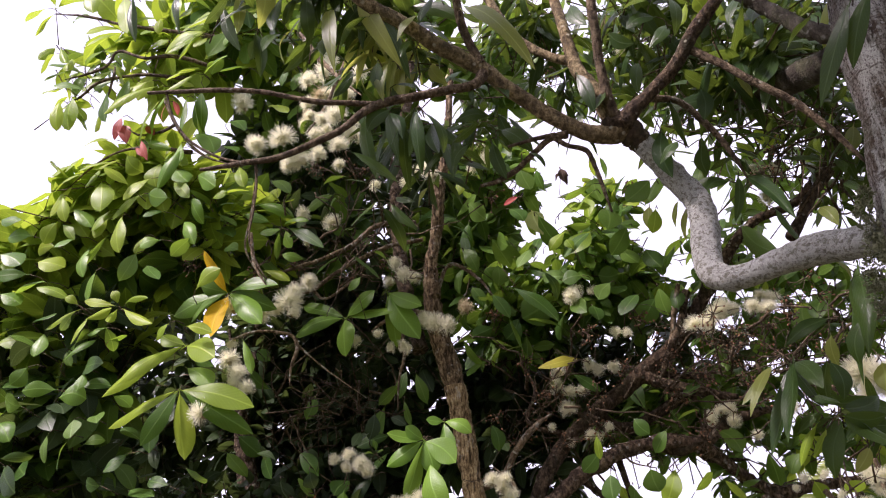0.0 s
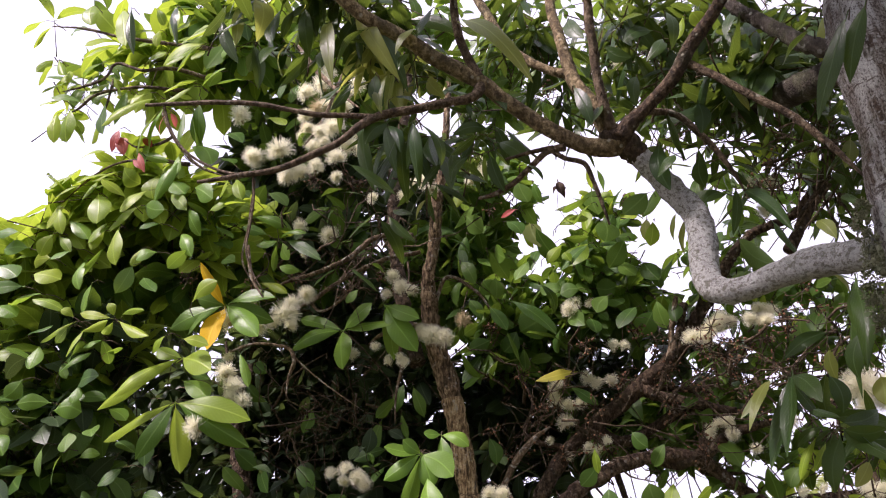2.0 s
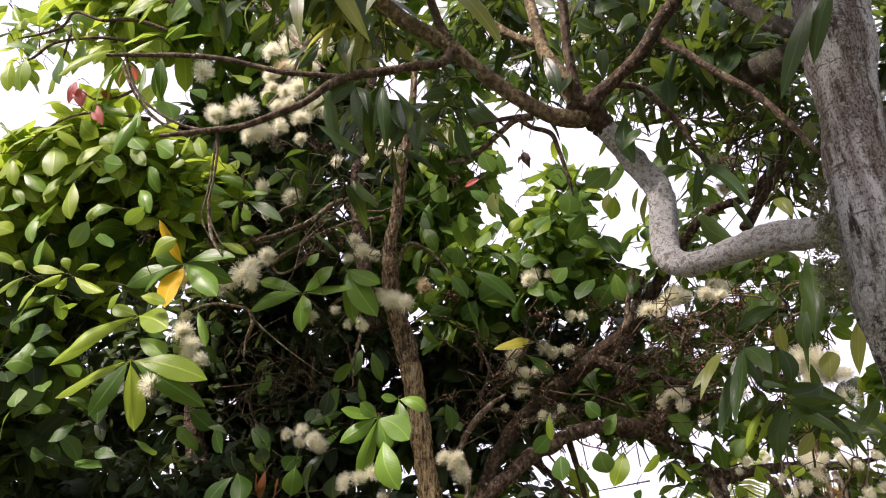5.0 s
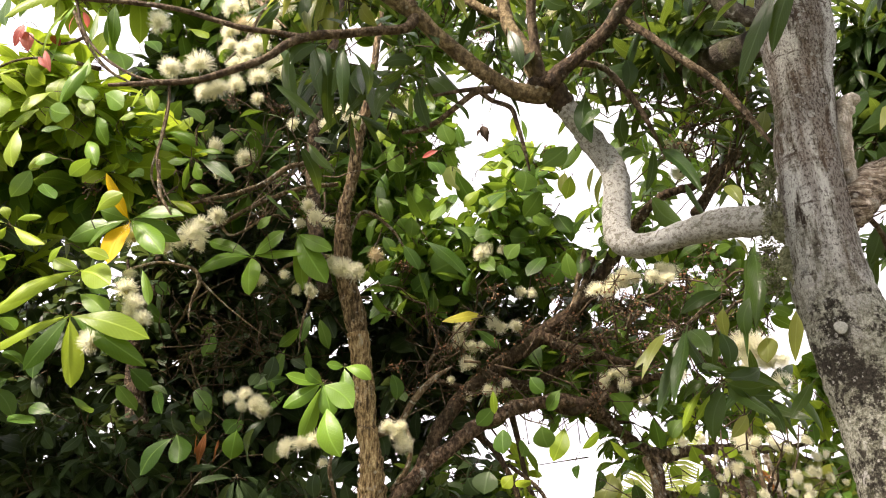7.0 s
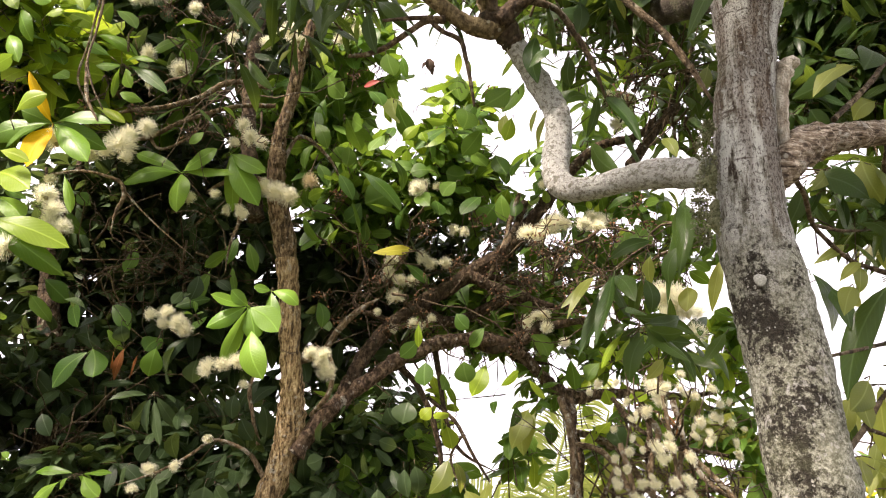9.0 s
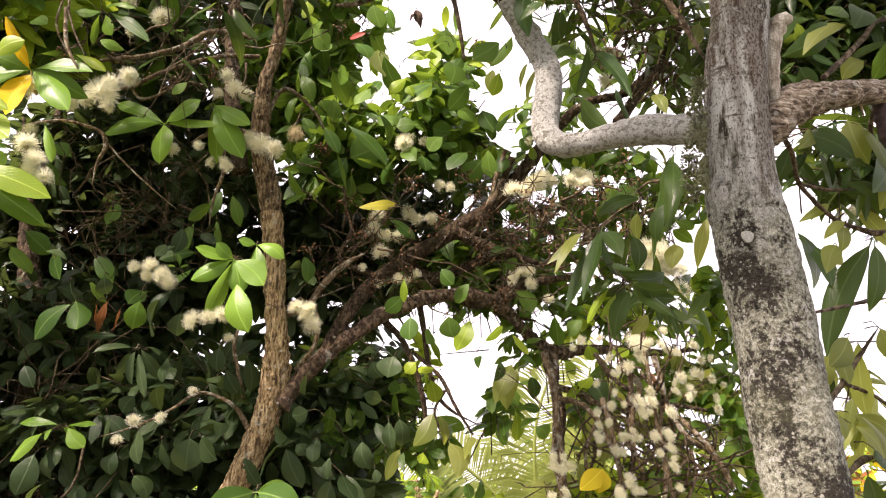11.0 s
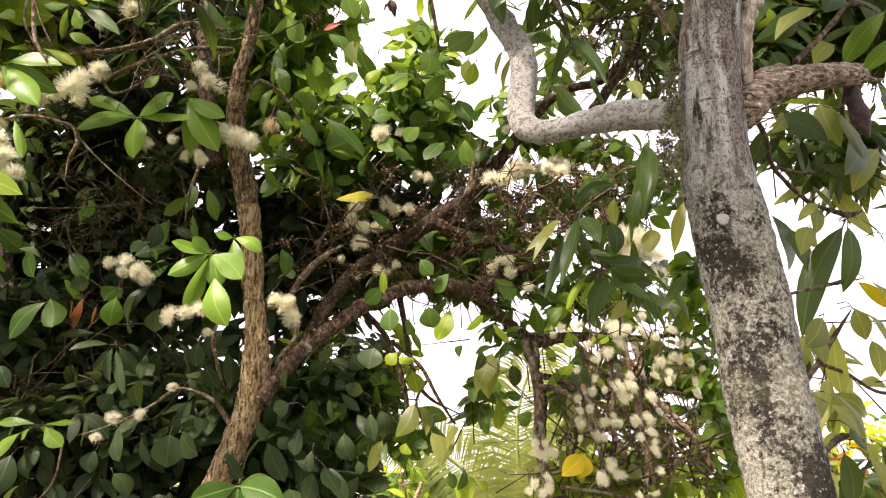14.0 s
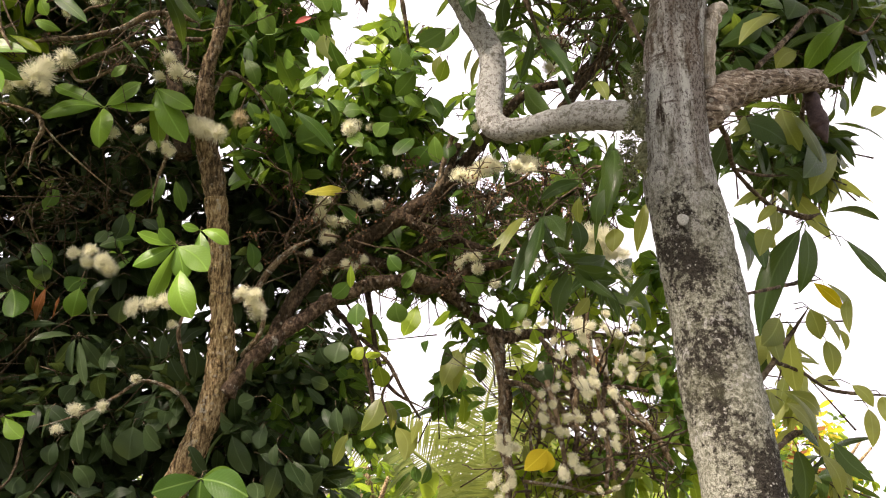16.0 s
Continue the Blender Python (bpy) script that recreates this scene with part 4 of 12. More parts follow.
# side branch darkened with the shaded limb bark, as it lies in shade
limb("branch", mango_tree, "rose_limb", [(0.010, 1.840, 2.873, 0.0297), (0.046, 1.830, 2.909, 0.0235), (0.083, 1.820, 2.930, 0.0187), (0.136, 1.810, 2.970, 0.0187), (0.186, 1.790, 3.016, 0.0194), (0.237, 1.770, 3.086, 0.0202), (0.298, 1.740, 3.143, 0.0178), (0.375, 1.700, 3.226, 0.0154)], lump=0.07)
limb("branch", mango_tree, "twig_bark", [(-0.350, 1.730, 3.056, 0.0179), (-0.367, 1.710, 3.014, 0.0144), (-0.443, 1.680, 2.986, 0.0127), (-0.525, 1.650, 2.962, 0.0126), (-0.622, 1.620, 2.936, 0.0125), (-0.664, 1.600, 2.902, 0.0116), (-0.712, 1.580, 2.848, 0.0099), (-0.767, 1.560, 2.804, 0.0098), (-0.829, 1.540, 2.768, 0.0090), (-0.905, 1.530, 2.751, 0.0082), (-0.983, 1.520, 2.750, 0.0075), (-1.095, 1.510, 2.746, 0.0045)], lump=0.1)
limb("branch", mango_tree, "twig_bark", [(-0.636, 1.620, 2.935, 0.0094), (-0.698, 1.600, 2.940, 0.0078), (-0.783, 1.580, 2.950, 0.0079), (-0.870, 1.560, 2.973, 0.0071), (-0.949, 1.540, 2.998, 0.0072), (-1.065, 1.520, 3.019, 0.0072), (-1.181, 1.500, 3.028, 0.0065), (-1.293, 1.490, 3.043, 0.0049)], lump=0.1)
limb("branch", mango_tree, "twig_bark", [(-0.353, 1.720, 3.082, 0.0163), (-0.381, 1.690, 3.150, 0.0131), (-0.393, 1.660, 3.196, 0.0131), (-0.394, 1.630, 3.256, 0.0123), (-0.383, 1.580, 3.315, 0.0097)], lump=0.1)
limb("branch", mango_tree, "twig_bark", [(-0.142, 1.820, 2.862, 0.0126), (-0.184, 1.835, 2.871, 0.0096), (-0.246, 1.850, 2.837, 0.0088), (-0.310, 1.870, 2.802, 0.0081), (-0.363, 1.880, 2.785, 0.0073), (-0.409, 1.880, 2.781, 0.0049)], lump=0.1)
limb("branch", mango_tree, "twig_bark", [(-0.184, 1.835, 2.871, 0.0080), (-0.148, 1.840, 2.837, 0.0071), (-0.097, 1.860, 2.820, 0.0071), (-0.081, 1.870, 2.771, 0.0063), (-0.067, 1.880, 2.700, 0.0054), (-0.054, 1.900, 2.637, 0.0031)], lump=0.1)
limb("branch", mango_tree, "limb_bark", [(-0.104, 1.880, 3.164, 0.0171), (-0.153, 1.885, 3.192, 0.0138), (-0.203, 1.890, 3.237, 0.0140), (-0.254, 1.900, 3.303, 0.0143), (-0.298, 1.920, 3.394, 0.0147), (-0.334, 1.940, 3.486, 0.0151), (-0.365, 1.950, 3.571, 0.0155), (-0.420, 1.980, 3.770, 0.0142)], lump=0.07)
limb("branch", mango_tree, "twig_bark", [(-0.007, 1.840, 2.897, 0.0189), (-0.023, 1.810, 2.988, 0.0143), (-0.027, 1.790, 3.065, 0.0137), (-0.023, 1.760, 3.154, 0.0137), (-0.023, 1.740, 3.245, 0.0139), (-0.017, 1.700, 3.338, 0.0098)], lump=0.1)
limb("branch", mango_tree, "twig_bark", [(0.214, 1.790, 3.050, 0.0125), (0.305, 1.780, 2.942, 0.0105), (0.375, 1.780, 2.866, 0.0103), (0.454, 1.790, 2.784, 0.0100), (0.512, 1.800, 2.690, 0.0084), (0.569, 1.820, 2.598, 0.0021)], lump=0.1)
limb("branch", mango_tree, "twig_bark", [(-0.941, 1.530, 2.747, 0.0037), (-0.938, 1.540, 2.694, 0.0034), (-0.944, 1.550, 2.614, 0.0029), (-0.955, 1.560, 2.537, 0.0026), (-0.934, 1.570, 2.473, 0.0022), (-0.906, 1.580, 2.422, 0.0014)], lump=0.1)
limb("branch", mango_tree, "twig_bark", [(-1.238, 1.500, 3.036, 0.0040), (-1.210, 1.510, 2.951, 0.0039), (-1.153, 1.520, 2.866, 0.0038), (-1.062, 1.530, 2.796, 0.0038), (-0.963, 1.530, 2.750, 0.0042)], lump=0.1)
limb("branch", mango_tree, "twig_bark", [(-0.175, 1.830, 2.873, 0.0072), (-0.241, 1.840, 2.878, 0.0064), (-0.317, 1.850, 2.877, 0.0041)], lump=0.1)
limb("branch", mango_tree, "twig_bark", [(0.080, 1.830, 2.937, 0.0110), (0.171, 1.880, 2.942, 0.0095), (0.236, 1.920, 2.877, 0.0095), (0.293, 1.960, 2.776, 0.0062), (0.325, 2.000, 2.701, 0.0014)], lump=0.1)
# back branches: mossy brown bark, toned down further for the shade there
limb("branch", mango_tree, "old_limb_bark", [(0.576, 1.700, 2.861, 0.0376), (0.536, 1.780, 2.894, 0.0394), (0.491, 1.840, 2.919, 0.0393), (0.447, 1.900, 2.948, 0.0376), (0.405, 1.970, 2.989, 0.0326), (0.362, 2.030, 3.029, 0.0253), (0.319, 2.100, 3.089, 0.0176), (0.277, 2.160, 3.157, 0.0091)], lump=0.14)
limb("branch", mango_tree, "old_limb_bark", [(0.562, 1.660, 2.865, 0.0273), (0.502, 1.680, 2.928, 0.0225), (0.458, 1.720, 3.017, 0.0206), (0.400, 1.760, 3.134, 0.0185), (0.340, 1.800, 3.291, 0.0147)], lump=0.2)
limb("limb", mango_tree, "dead_wood", [(0.620, 1.660, 2.306, 0.0308), (0.654, 1.670, 2.350, 0.0429), (0.699, 1.690, 2.402, 0.0503), (0.755, 1.710, 2.438, 0.0431), (0.813, 1.730, 2.460, 0.0341), (0.880, 1.750, 2.480, 0.0318), (0.941, 1.770, 2.499, 0.0308), (0.988, 1.790, 2.514, 0.0283), (1.015, 1.800, 2.520, 0.0185), (1.037, 1.810, 2.521, 0.0057)], lump=0.22, label="dead broken-off limb with flaking bark")
limb("limb", mango_tree, "pale_wood", [(0.659, 1.670, 2.328, 0.0152), (0.659, 1.660, 2.394, 0.0166), (0.658, 1.655, 2.465, 0.0194), (0.660, 1.650, 2.530, 0.0209), (0.664, 1.645, 2.568, 0.0224), (0.678, 1.640, 2.595, 0.0224), (0.690, 1.630, 2.602, 0.0184), (0.700, 1.630, 2.593, 0.0092)], lump=0.2, label="pale dead stub along the trunk")
limb("bark_flap", mango_tree, "flap", [(0.983, 1.810, 2.504, 0.0128), (0.993, 1.810, 2.476, 0.0185), (1.002, 1.815, 2.441, 0.0213), (1.014, 1.820, 2.406, 0.0212), (1.020, 1.820, 2.375, 0.0127), (1.026, 1.820, 2.354, 0.0028)], lump=0.3, label="dark loose bark hanging from the broken limb")
limb("branch", mango_tree, "twig_bark", [(0.701, 1.750, 2.389, 0.0070), (0.775, 1.850, 2.370, 0.0066), (0.834, 1.950, 2.327, 0.0061), (0.921, 2.000, 2.268, 0.0062), (1.014, 2.050, 2.248, 0.0063), (1.077, 2.050, 2.234, 0.0079), (1.116, 2.060, 2.250, 0.0014)], lump=0.2)
limb("branch", mango_tree, "twig_bark", [(0.834, 1.950, 2.327, 0.0046), (0.919, 2.000, 2.335, 0.0047), (1.069, 2.100, 2.381, 0.0015)], lump=0.2)
limb("branch", mango_tree, "twig_bark", [(0.810, 1.900, 1.969, 0.0042), (0.933, 2.000, 2.013, 0.0045), (1.054, 2.080, 2.053, 0.0047), (1.114, 2.100, 2.068, 0.0014)], lump=0.2)
limb("branch", mango_tree, "twig_bark", [(0.801, 1.900, 1.731, 0.0082), (0.912, 2.000, 1.817, 0.0073), (1.006, 2.080, 1.909, 0.0061), (1.072, 2.100, 1.986, 0.0014)], lump=0.2)
limb("branch", mango_tree, "twig_bark", [(0.912, 2.000, 1.817, 0.0058), (1.035, 2.100, 1.805, 0.0046), (1.162, 2.200, 1.775, 0.0048), (1.272, 2.250, 1.772, 0.0049), (1.404, 2.300, 1.776, 0.0015)], lump=0.2)
limb("branch", mango_tree, "twig_bark", [(0.796, 1.900, 1.546, 0.0080), (0.904, 2.000, 1.605, 0.0071), (1.031, 2.100, 1.641, 0.0060), (1.059, 2.100, 1.628, 0.0013)], lump=0.2)
limb("branch", mango_tree, "twig_bark", [(0.903, 1.900, 2.611, 0.0078), (1.067, 2.000, 2.788, 0.0083), (1.223, 2.100, 2.940, 0.0071), (1.373, 2.150, 2.898, 0.0054), (1.495, 2.200, 3.021, 0.0011)], lump=0.2)
limb("branch", mango_tree, "twig_bark", [(1.069, 1.950, 2.594, 0.0064), (1.094, 2.050, 2.521, 0.0066), (1.148, 2.100, 2.474, 0.0050), (1.195, 2.100, 2.440, 0.0010)], lump=0.2)
limb("moss_cushion", mango_tree, "moss", [(0.520, 1.620, 2.397, 0.0051), (0.511, 1.630, 2.374, 0.0128), (0.509, 1.640, 2.347, 0.0154), (0.510, 1.640, 2.321, 0.0019)], lump=0.6, label="green-brown moss and lichen crust")
limb("moss_cushion", mango_tree, "moss", [(0.501, 1.630, 2.338, 0.0064), (0.492, 1.640, 2.312, 0.0165), (0.490, 1.650, 2.286, 0.0178), (0.491, 1.640, 2.254, 0.0023)], lump=0.6, label="green-brown moss and lichen crust")
limb("moss_cushion", mango_tree, "moss", [(0.491, 1.630, 2.246, 0.0063), (0.486, 1.640, 2.229, 0.0151), (0.488, 1.640, 2.199, 0.0187), (0.495, 1.630, 2.165, 0.0123), (0.502, 1.620, 2.135, 0.0015)], lump=0.6, label="green-brown moss and lichen crust")
limb("moss_cushion", mango_tree, "moss", [(0.473, 1.700, 2.377, 0.0040), (0.489, 1.690, 2.370, 0.0106), (0.502, 1.670, 2.354, 0.0117), (0.509, 1.650, 2.332, 0.0015)], lump=0.6, label="green-brown moss and lichen crust")
limb("moss_cushion", mango_tree, "moss", [(0.497, 1.620, 2.169, 0.0049), (0.501, 1.615, 2.143, 0.0098), (0.509, 1.610, 2.118, 0.0015)], lump=0.6, label="green-brown moss and lichen crust")


def moss_tuft(at, radius, seed):
    """A clump of small curled lichen and moss flakes."""
    rng = random.Random(seed)
    v, f = [], []
    for _ in range(210):
        d = Vector((rng.gauss(0, 1), rng.gauss(0, 1) - 0.4, rng.gauss(0, 1.3))).normalized()
        p = Vector(at) + Vector((d.x, d.y * 0.8, d.z * 1.2)) * radius * rng.uniform(0.5, 1.05)
        w = d.orthogonal().normalized()
        w = (Matrix.Rotation(rng.uniform(0, 6.28), 3, d) @ w) * rng.uniform(0.0012, 0.0032)
        out = d * rng.uniform(0.003, 0.008) + Vector((rng.gauss(0, 0.002), rng.gauss(0, 0.002), rng.gauss(0, 0.002)))
        k = len(v)
        v += [p - w, p + w, p + out + w * 0.7, p + out - w * 0.7]
        f.append((k, k + 1, k + 2, k + 3))
    part("moss_tuft", mesh_of("moss_tuft", v, f, MAT["moss"], False), None, mango_tree, "green-grey moss and leafy lichen")


for n, (x, y, z, r) in enumerate(((0.471, 1.600, 2.408, 0.014), (0.461, 1.600, 2.369, 0.018), (0.463, 1.600, 2.327, 0.020), (0.461, 1.595, 2.283, 0.022), (0.450, 1.600, 2.243, 0.022), (0.440, 1.610, 2.218, 0.018), (0.440, 1.600, 2.180, 0.020), (0.442, 1.600, 2.144, 0.016))):
    moss_tuft((x, y, z), r, n)
part("lichen_disc", mesh_of("lichen_disc", *disc((0.536, 1.555, 2.039), 0.0125), None, False), MAT["lichen"], mango_tree, "round white lichen spot")
limb("splinter", mango_tree, "dead_wood", [(1.000, 1.830, 2.524, 0.0134), (1.044, 1.840, 2.528, 0.0090), (1.118, 1.860, 2.541, 0.0009)], lump=0.4)
limb("splinter", mango_tree, "dead_wood", [(0.996, 1.830, 2.554, 0.0134), (1.025, 1.830, 2.564, 0.0075), (1.053, 1.840, 2.576, 0.0009)], lump=0.4)
limb("splinter", mango_tree, "dead_wood", [(0.929, 1.790, 2.532, 0.0117), (0.973, 1.800, 2.546, 0.0074), (1.025, 1.820, 2.555, 0.0009)], lump=0.4)
limb("splinter", mango_tree, "dead_wood", [(0.819, 1.750, 2.501, 0.0100), (0.889, 1.770, 2.523, 0.0072), (0.952, 1.790, 2.543, 0.0009)], lump=0.4)
limb("splinter", mango_tree, "dead_wood", [(0.794, 1.740, 2.437, 0.0098), (0.867, 1.770, 2.461, 0.0071), (0.965, 1.800, 2.483, 0.0009)], lump=0.4)
limb("splinter", mango_tree, "dead_wood", [(1.004, 1.830, 2.521, 0.0134), (1.030, 1.840, 2.514, 0.0075), (1.051, 1.850, 2.516, 0.0009)], lump=0.4)
# hanging dead leaf on a thread
mango.twig([(*(-0.231, 2.420, 3.110), 0.0012), (*(-0.242, 2.420, 3.040), 0.001), (*(-0.212, 2.420, 2.976), 0.001), (*(-0.119, 2.420, 2.889), 0.0015)])
one_leaf(mango, "dry", (-0.227, 2.420, 3.147), (-0.211, 2.420, 3.075), 0.031, (0.1, -0.8, 0.55))
one_leaf(mango, "dry", (-0.225, 2.420, 3.133), (-0.249, 2.420, 3.090), 0.017, (0.1, -0.8, 0.55))
# leaves that hang near
one_leaf(mango, "pale", (-0.353, 1.500, 3.093), (-0.178, 1.470, 2.825), 0.063, (0.3, -0.8, 0.5))
one_leaf(mango, "mango", (-0.736, 1.750, 3.494), (-0.599, 1.720, 3.166), 0.048, (-0.1, -0.85, 0.4))
one_leaf(mango, "pale", (-0.632, 1.800, 3.329), (-0.662, 1.770, 3.092), 0.035, (-0.1, -0.85, 0.4))
one_leaf(mango, "mango", (-1.816, 1.900, 4.001), (-1.758, 1.870, 3.744), 0.037, (-0.1, -0.85, 0.4))
one_leaf(mango, "mango", (-1.591, 1.900, 3.935), (-1.548, 1.870, 3.710), 0.046, (-0.1, -0.85, 0.4))
one_leaf(mango, "mango", (-0.882, 1.850, 3.571), (-0.941, 1.820, 3.333), 0.039, (-0.1, -0.85, 0.4))
one_leaf(mango, "mango", (-0.910, 1.850, 3.475), (-0.857, 1.820, 3.263), 0.036, (-0.1, -0.85, 0.4))
one_leaf(mango, "mango", (-1.102, 1.850, 3.612), (-1.025, 1.820, 3.357), 0.042, (-0.1, -0.85, 0.4))
one_leaf(mango, "mango", (-0.691, 1.850, 3.105), (-0.661, 1.820, 2.927), 0.042, (-0.1, -0.85, 0.4))
one_leaf(mango, "mango", (-0.635, 1.850, 3.069), (-0.652, 1.820, 2.864), 0.039, (-0.1, -0.85, 0.4))
one_leaf(mango, "mango", (-0.598, 1.850, 3.082), (-0.599, 1.820, 2.873), 0.036, (-0.1, -0.85, 0.4))
one_leaf(mango, "mango", (-0.545, 1.850, 3.015), (-0.489, 1.820, 2.809), 0.042, (-0.1, -0.85, 0.4))
one_leaf(mango, "mango", (-0.767, 1.850, 3.102), (-0.723, 1.820, 2.860), 0.042, (-0.1, -0.85, 0.4))
# the crown
cloud(mango, (-0.681, 1.900, 3.541), (0.37, 0.35, 0.18), 33, ('mango', 'mango', 'pale'), 0.204, 6, 0.7)
cloud(mango, (-0.769, 1.700, 3.607), (0.45, 0.40, 0.15), 39, ('mango',), 0.205, 6, 0.6)
cloud(mango, (-0.597, 2.000, 3.110), (0.20, 0.20, 0.11), 10, ('mango',), 0.183, 6, 0.6)
cloud(mango, (0.067, 2.200, 3.569), (0.36, 0.30, 0.18), 15, ('mango',), 0.189, 6, 0.6)
cloud(mango, (0.507, 2.200, 3.387), (0.41, 0.30, 0.21), 23, ('mango',), 0.176, 6, 0.6)
cloud(mango, (0.491, 2.200, 2.911), (0.26, 0.30, 0.22), 15, ('mango',), 0.161, 6, 0.6)
cloud(mango, (0.398, 2.200, 3.797), (1.02, 0.50, 0.18), 29, ('mango',), 0.202, 6, 0.6)
cloud(mango, (1.421, 2.600, 3.218), (0.30, 0.30, 0.17), 52, ('mango',), 0.187, 6, 0.5)
cloud(mango, (1.306, 2.600, 3.325), (0.19, 0.25, 0.24), 78, ('mango',), 0.189, 6, 0.5)
cloud(mango, (1.625, 3.000, 3.697), (0.22, 0.25, 0.30), 195, ('mango',), 0.192, 6, 0.5)
cloud(mango, (1.627, 3.000, 3.487), (0.29, 0.25, 0.15), 64, ('mango',), 0.189, 6, 0.5)
cloud(mango, (0.575, 2.900, 3.741), (0.53, 0.30, 0.31), 55, ('mango',), 0.165, 6, 0.5)
cloud(mango, (0.785, 2.800, 3.272), (0.19, 0.30, 0.26), 32, ('mango',), 0.147, 6, 0.5)
cloud(mango, (0.125, 2.800, 4.040), (0.41, 0.30, 0.23), 24, ('mango',), 0.173, 6, 0.5)
cloud(mango, (1.168, 2.300, 2.545), (0.20, 0.30, 0.11), 5, ('mango',), 0.176, 6, 0.6)
cloud(mango, (1.312, 2.300, 3.353), (0.51, 0.50, 0.23), 23, ('mango',), 0.214, 6, 0.5)
cloud(mango, (0.531, 2.400, 2.156), (0.16, 0.20, 0.12), 4, ('mango',), 0.155, 6, 0.6)
cloud(mango, (1.158, 2.400, 1.885), (0.09, 0.15, 0.21), 7, ('pale',), 0.154, 5, 0.9)
cloud(mango, (1.191, 2.400, 1.565), (0.12, 0.15, 0.10), 7, ('pale', 'pale', 'mango'), 0.148, 5, 0.8)
cloud(mango, (1.283, 2.400, 2.636), (0.14, 0.15, 0.11), 33, ('mango', 'mango', 'pale'), 0.200, 5, 0.8)
cloud(mango, (1.330, 2.500, 3.164), (0.30, 0.20, 0.11), 60, ('mango',), 0.190, 6, 0.6)
cloud(mango, (1.625, 2.600, 3.194), (0.16, 0.20, 0.10), 30, ('mango',), 0.190, 6, 0.6)
cloud(mango, (0.503, 2.550, 3.543), (0.26, 0.20, 0.16), 26, ('mango',), 0.170, 6, 0.6)
cloud(mango, (0.696, 2.400, 3.493), (0.22, 0.20, 0.16), 24, ('mango',), 0.180, 6, 0.6)
cloud(mango, (0.230, 2.500, 3.780), (0.24, 0.20, 0.14), 14, ('mango',), 0.170, 6, 0.6)
cloud(mango, (1.026, 2.300, 2.569), (0.14, 0.15, 0.12), 9, ('mango',), 0.200, 6, 0.6)
cloud(mango, (-0.313, 2.400, 3.852), (0.22, 0.20, 0.12), 14, ('mango',), 0.170, 6, 0.6)
cloud(mango, (-0.186, 2.700, 3.734), (0.20, 0.20, 0.14), 12, ('mango',), 0.160, 6, 0.6)
cloud(mango, (-0.479, 2.300, 3.362), (0.16, 0.15, 0.12), 10, ('mango',), 0.150, 6, 0.6)
cloud(mango, (0.348, 2.500, 3.154), (0.20, 0.20, 0.15), 10, ('mango',), 0.160, 6, 0.6)
one_leaf(mango, "mango", (0.527, 1.460, 2.815), (0.432, 1.430, 2.619), 0.046, (-0.1, -0.85, 0.4))
one_leaf(mango, "mango", (0.569, 1.460, 2.835), (0.502, 1.430, 2.667), 0.040, (-0.1, -0.85, 0.4))
one_leaf(mango, "mango", (0.490, 1.600, 2.909), (0.398, 1.570, 2.787), 0.043, (-0.1, -0.85, 0.4))
cloud(mango, (1.210, 2.500, 3.449), (0.20, 0.20, 0.14), 44, ('mango',), 0.190, 6, 0.6)
cloud(mango, (1.093, 2.500, 3.041), (0.14, 0.15, 0.12), 16, ('mango',), 0.180, 6, 0.6)
# the crown overhead: leaf masses out of view, added to shade trunk and leaves
cloud(mango, (0.25, 1.28, 3.62), (0.28, 0.22, 0.18), 40, ("mango",), 0.19, 6, 0.5, respect=False)
cloud(mango, (0.66, 1.15, 3.75), (0.28, 0.35, 0.25), 90, ("mango",), 0.19, 6, 0.5, respect=False)
cloud(mango, (-0.6, 0.8, 3.75), (0.3, 0.3, 0.2), 45, ("mango",), 0.19, 6, 0.5, respect=False)
cloud(mango, (0.0, -0.7, 3.4), (1.0, 0.6, 0.3), 45, ("mango",), 0.19, 6, 0.5, respect=False)
cloud(mango, (-1.3, -0.5, 3.5), (0.8, 0.6, 0.3), 50, ("mango",), 0.19, 6, 0.5, respect=False)
cloud(mango, (1.6, 0.2, 3.4), (0.6, 0.7, 0.4), 14, ("mango",), 0.19, 6, 0.5, respect=False)
cloud(mango, (-0.05, 0.9, 3.85), (0.6, 0.45, 0.3), 34, ("mango",), 0.19, 6, 0.5, respect=False)
cloud(mango, (0.9, 0.4, 3.7), (0.8, 0.5, 0.35), 30, ("mango",), 0.19, 6, 0.5, respect=False)
cloud(mango, (1.6, 1.4, 3.6), (0.9, 0.9, 0.4), 40, ("mango",), 0.19, 6, 0.5, respect=False)
cloud(mango, (1.2, 2.6, 4.2), (1.2, 0.7, 0.4), 45, ("mango",), 0.19, 6, 0.5, respect=False)
cloud(mango, (1.4, -0.6, 3.6), (1.2, 0.8, 0.4), 25, ("mango",), 0.19, 6, 0.5, respect=False)

# ---- the rose apple tree ----
rose_apple_tree = thing("rose_apple_tree", (-1.237, 2.95, 0.0), "brown-barked rose apple tree covered in white puff flowers", "tree")
rose = Crown(rose_apple_tree)
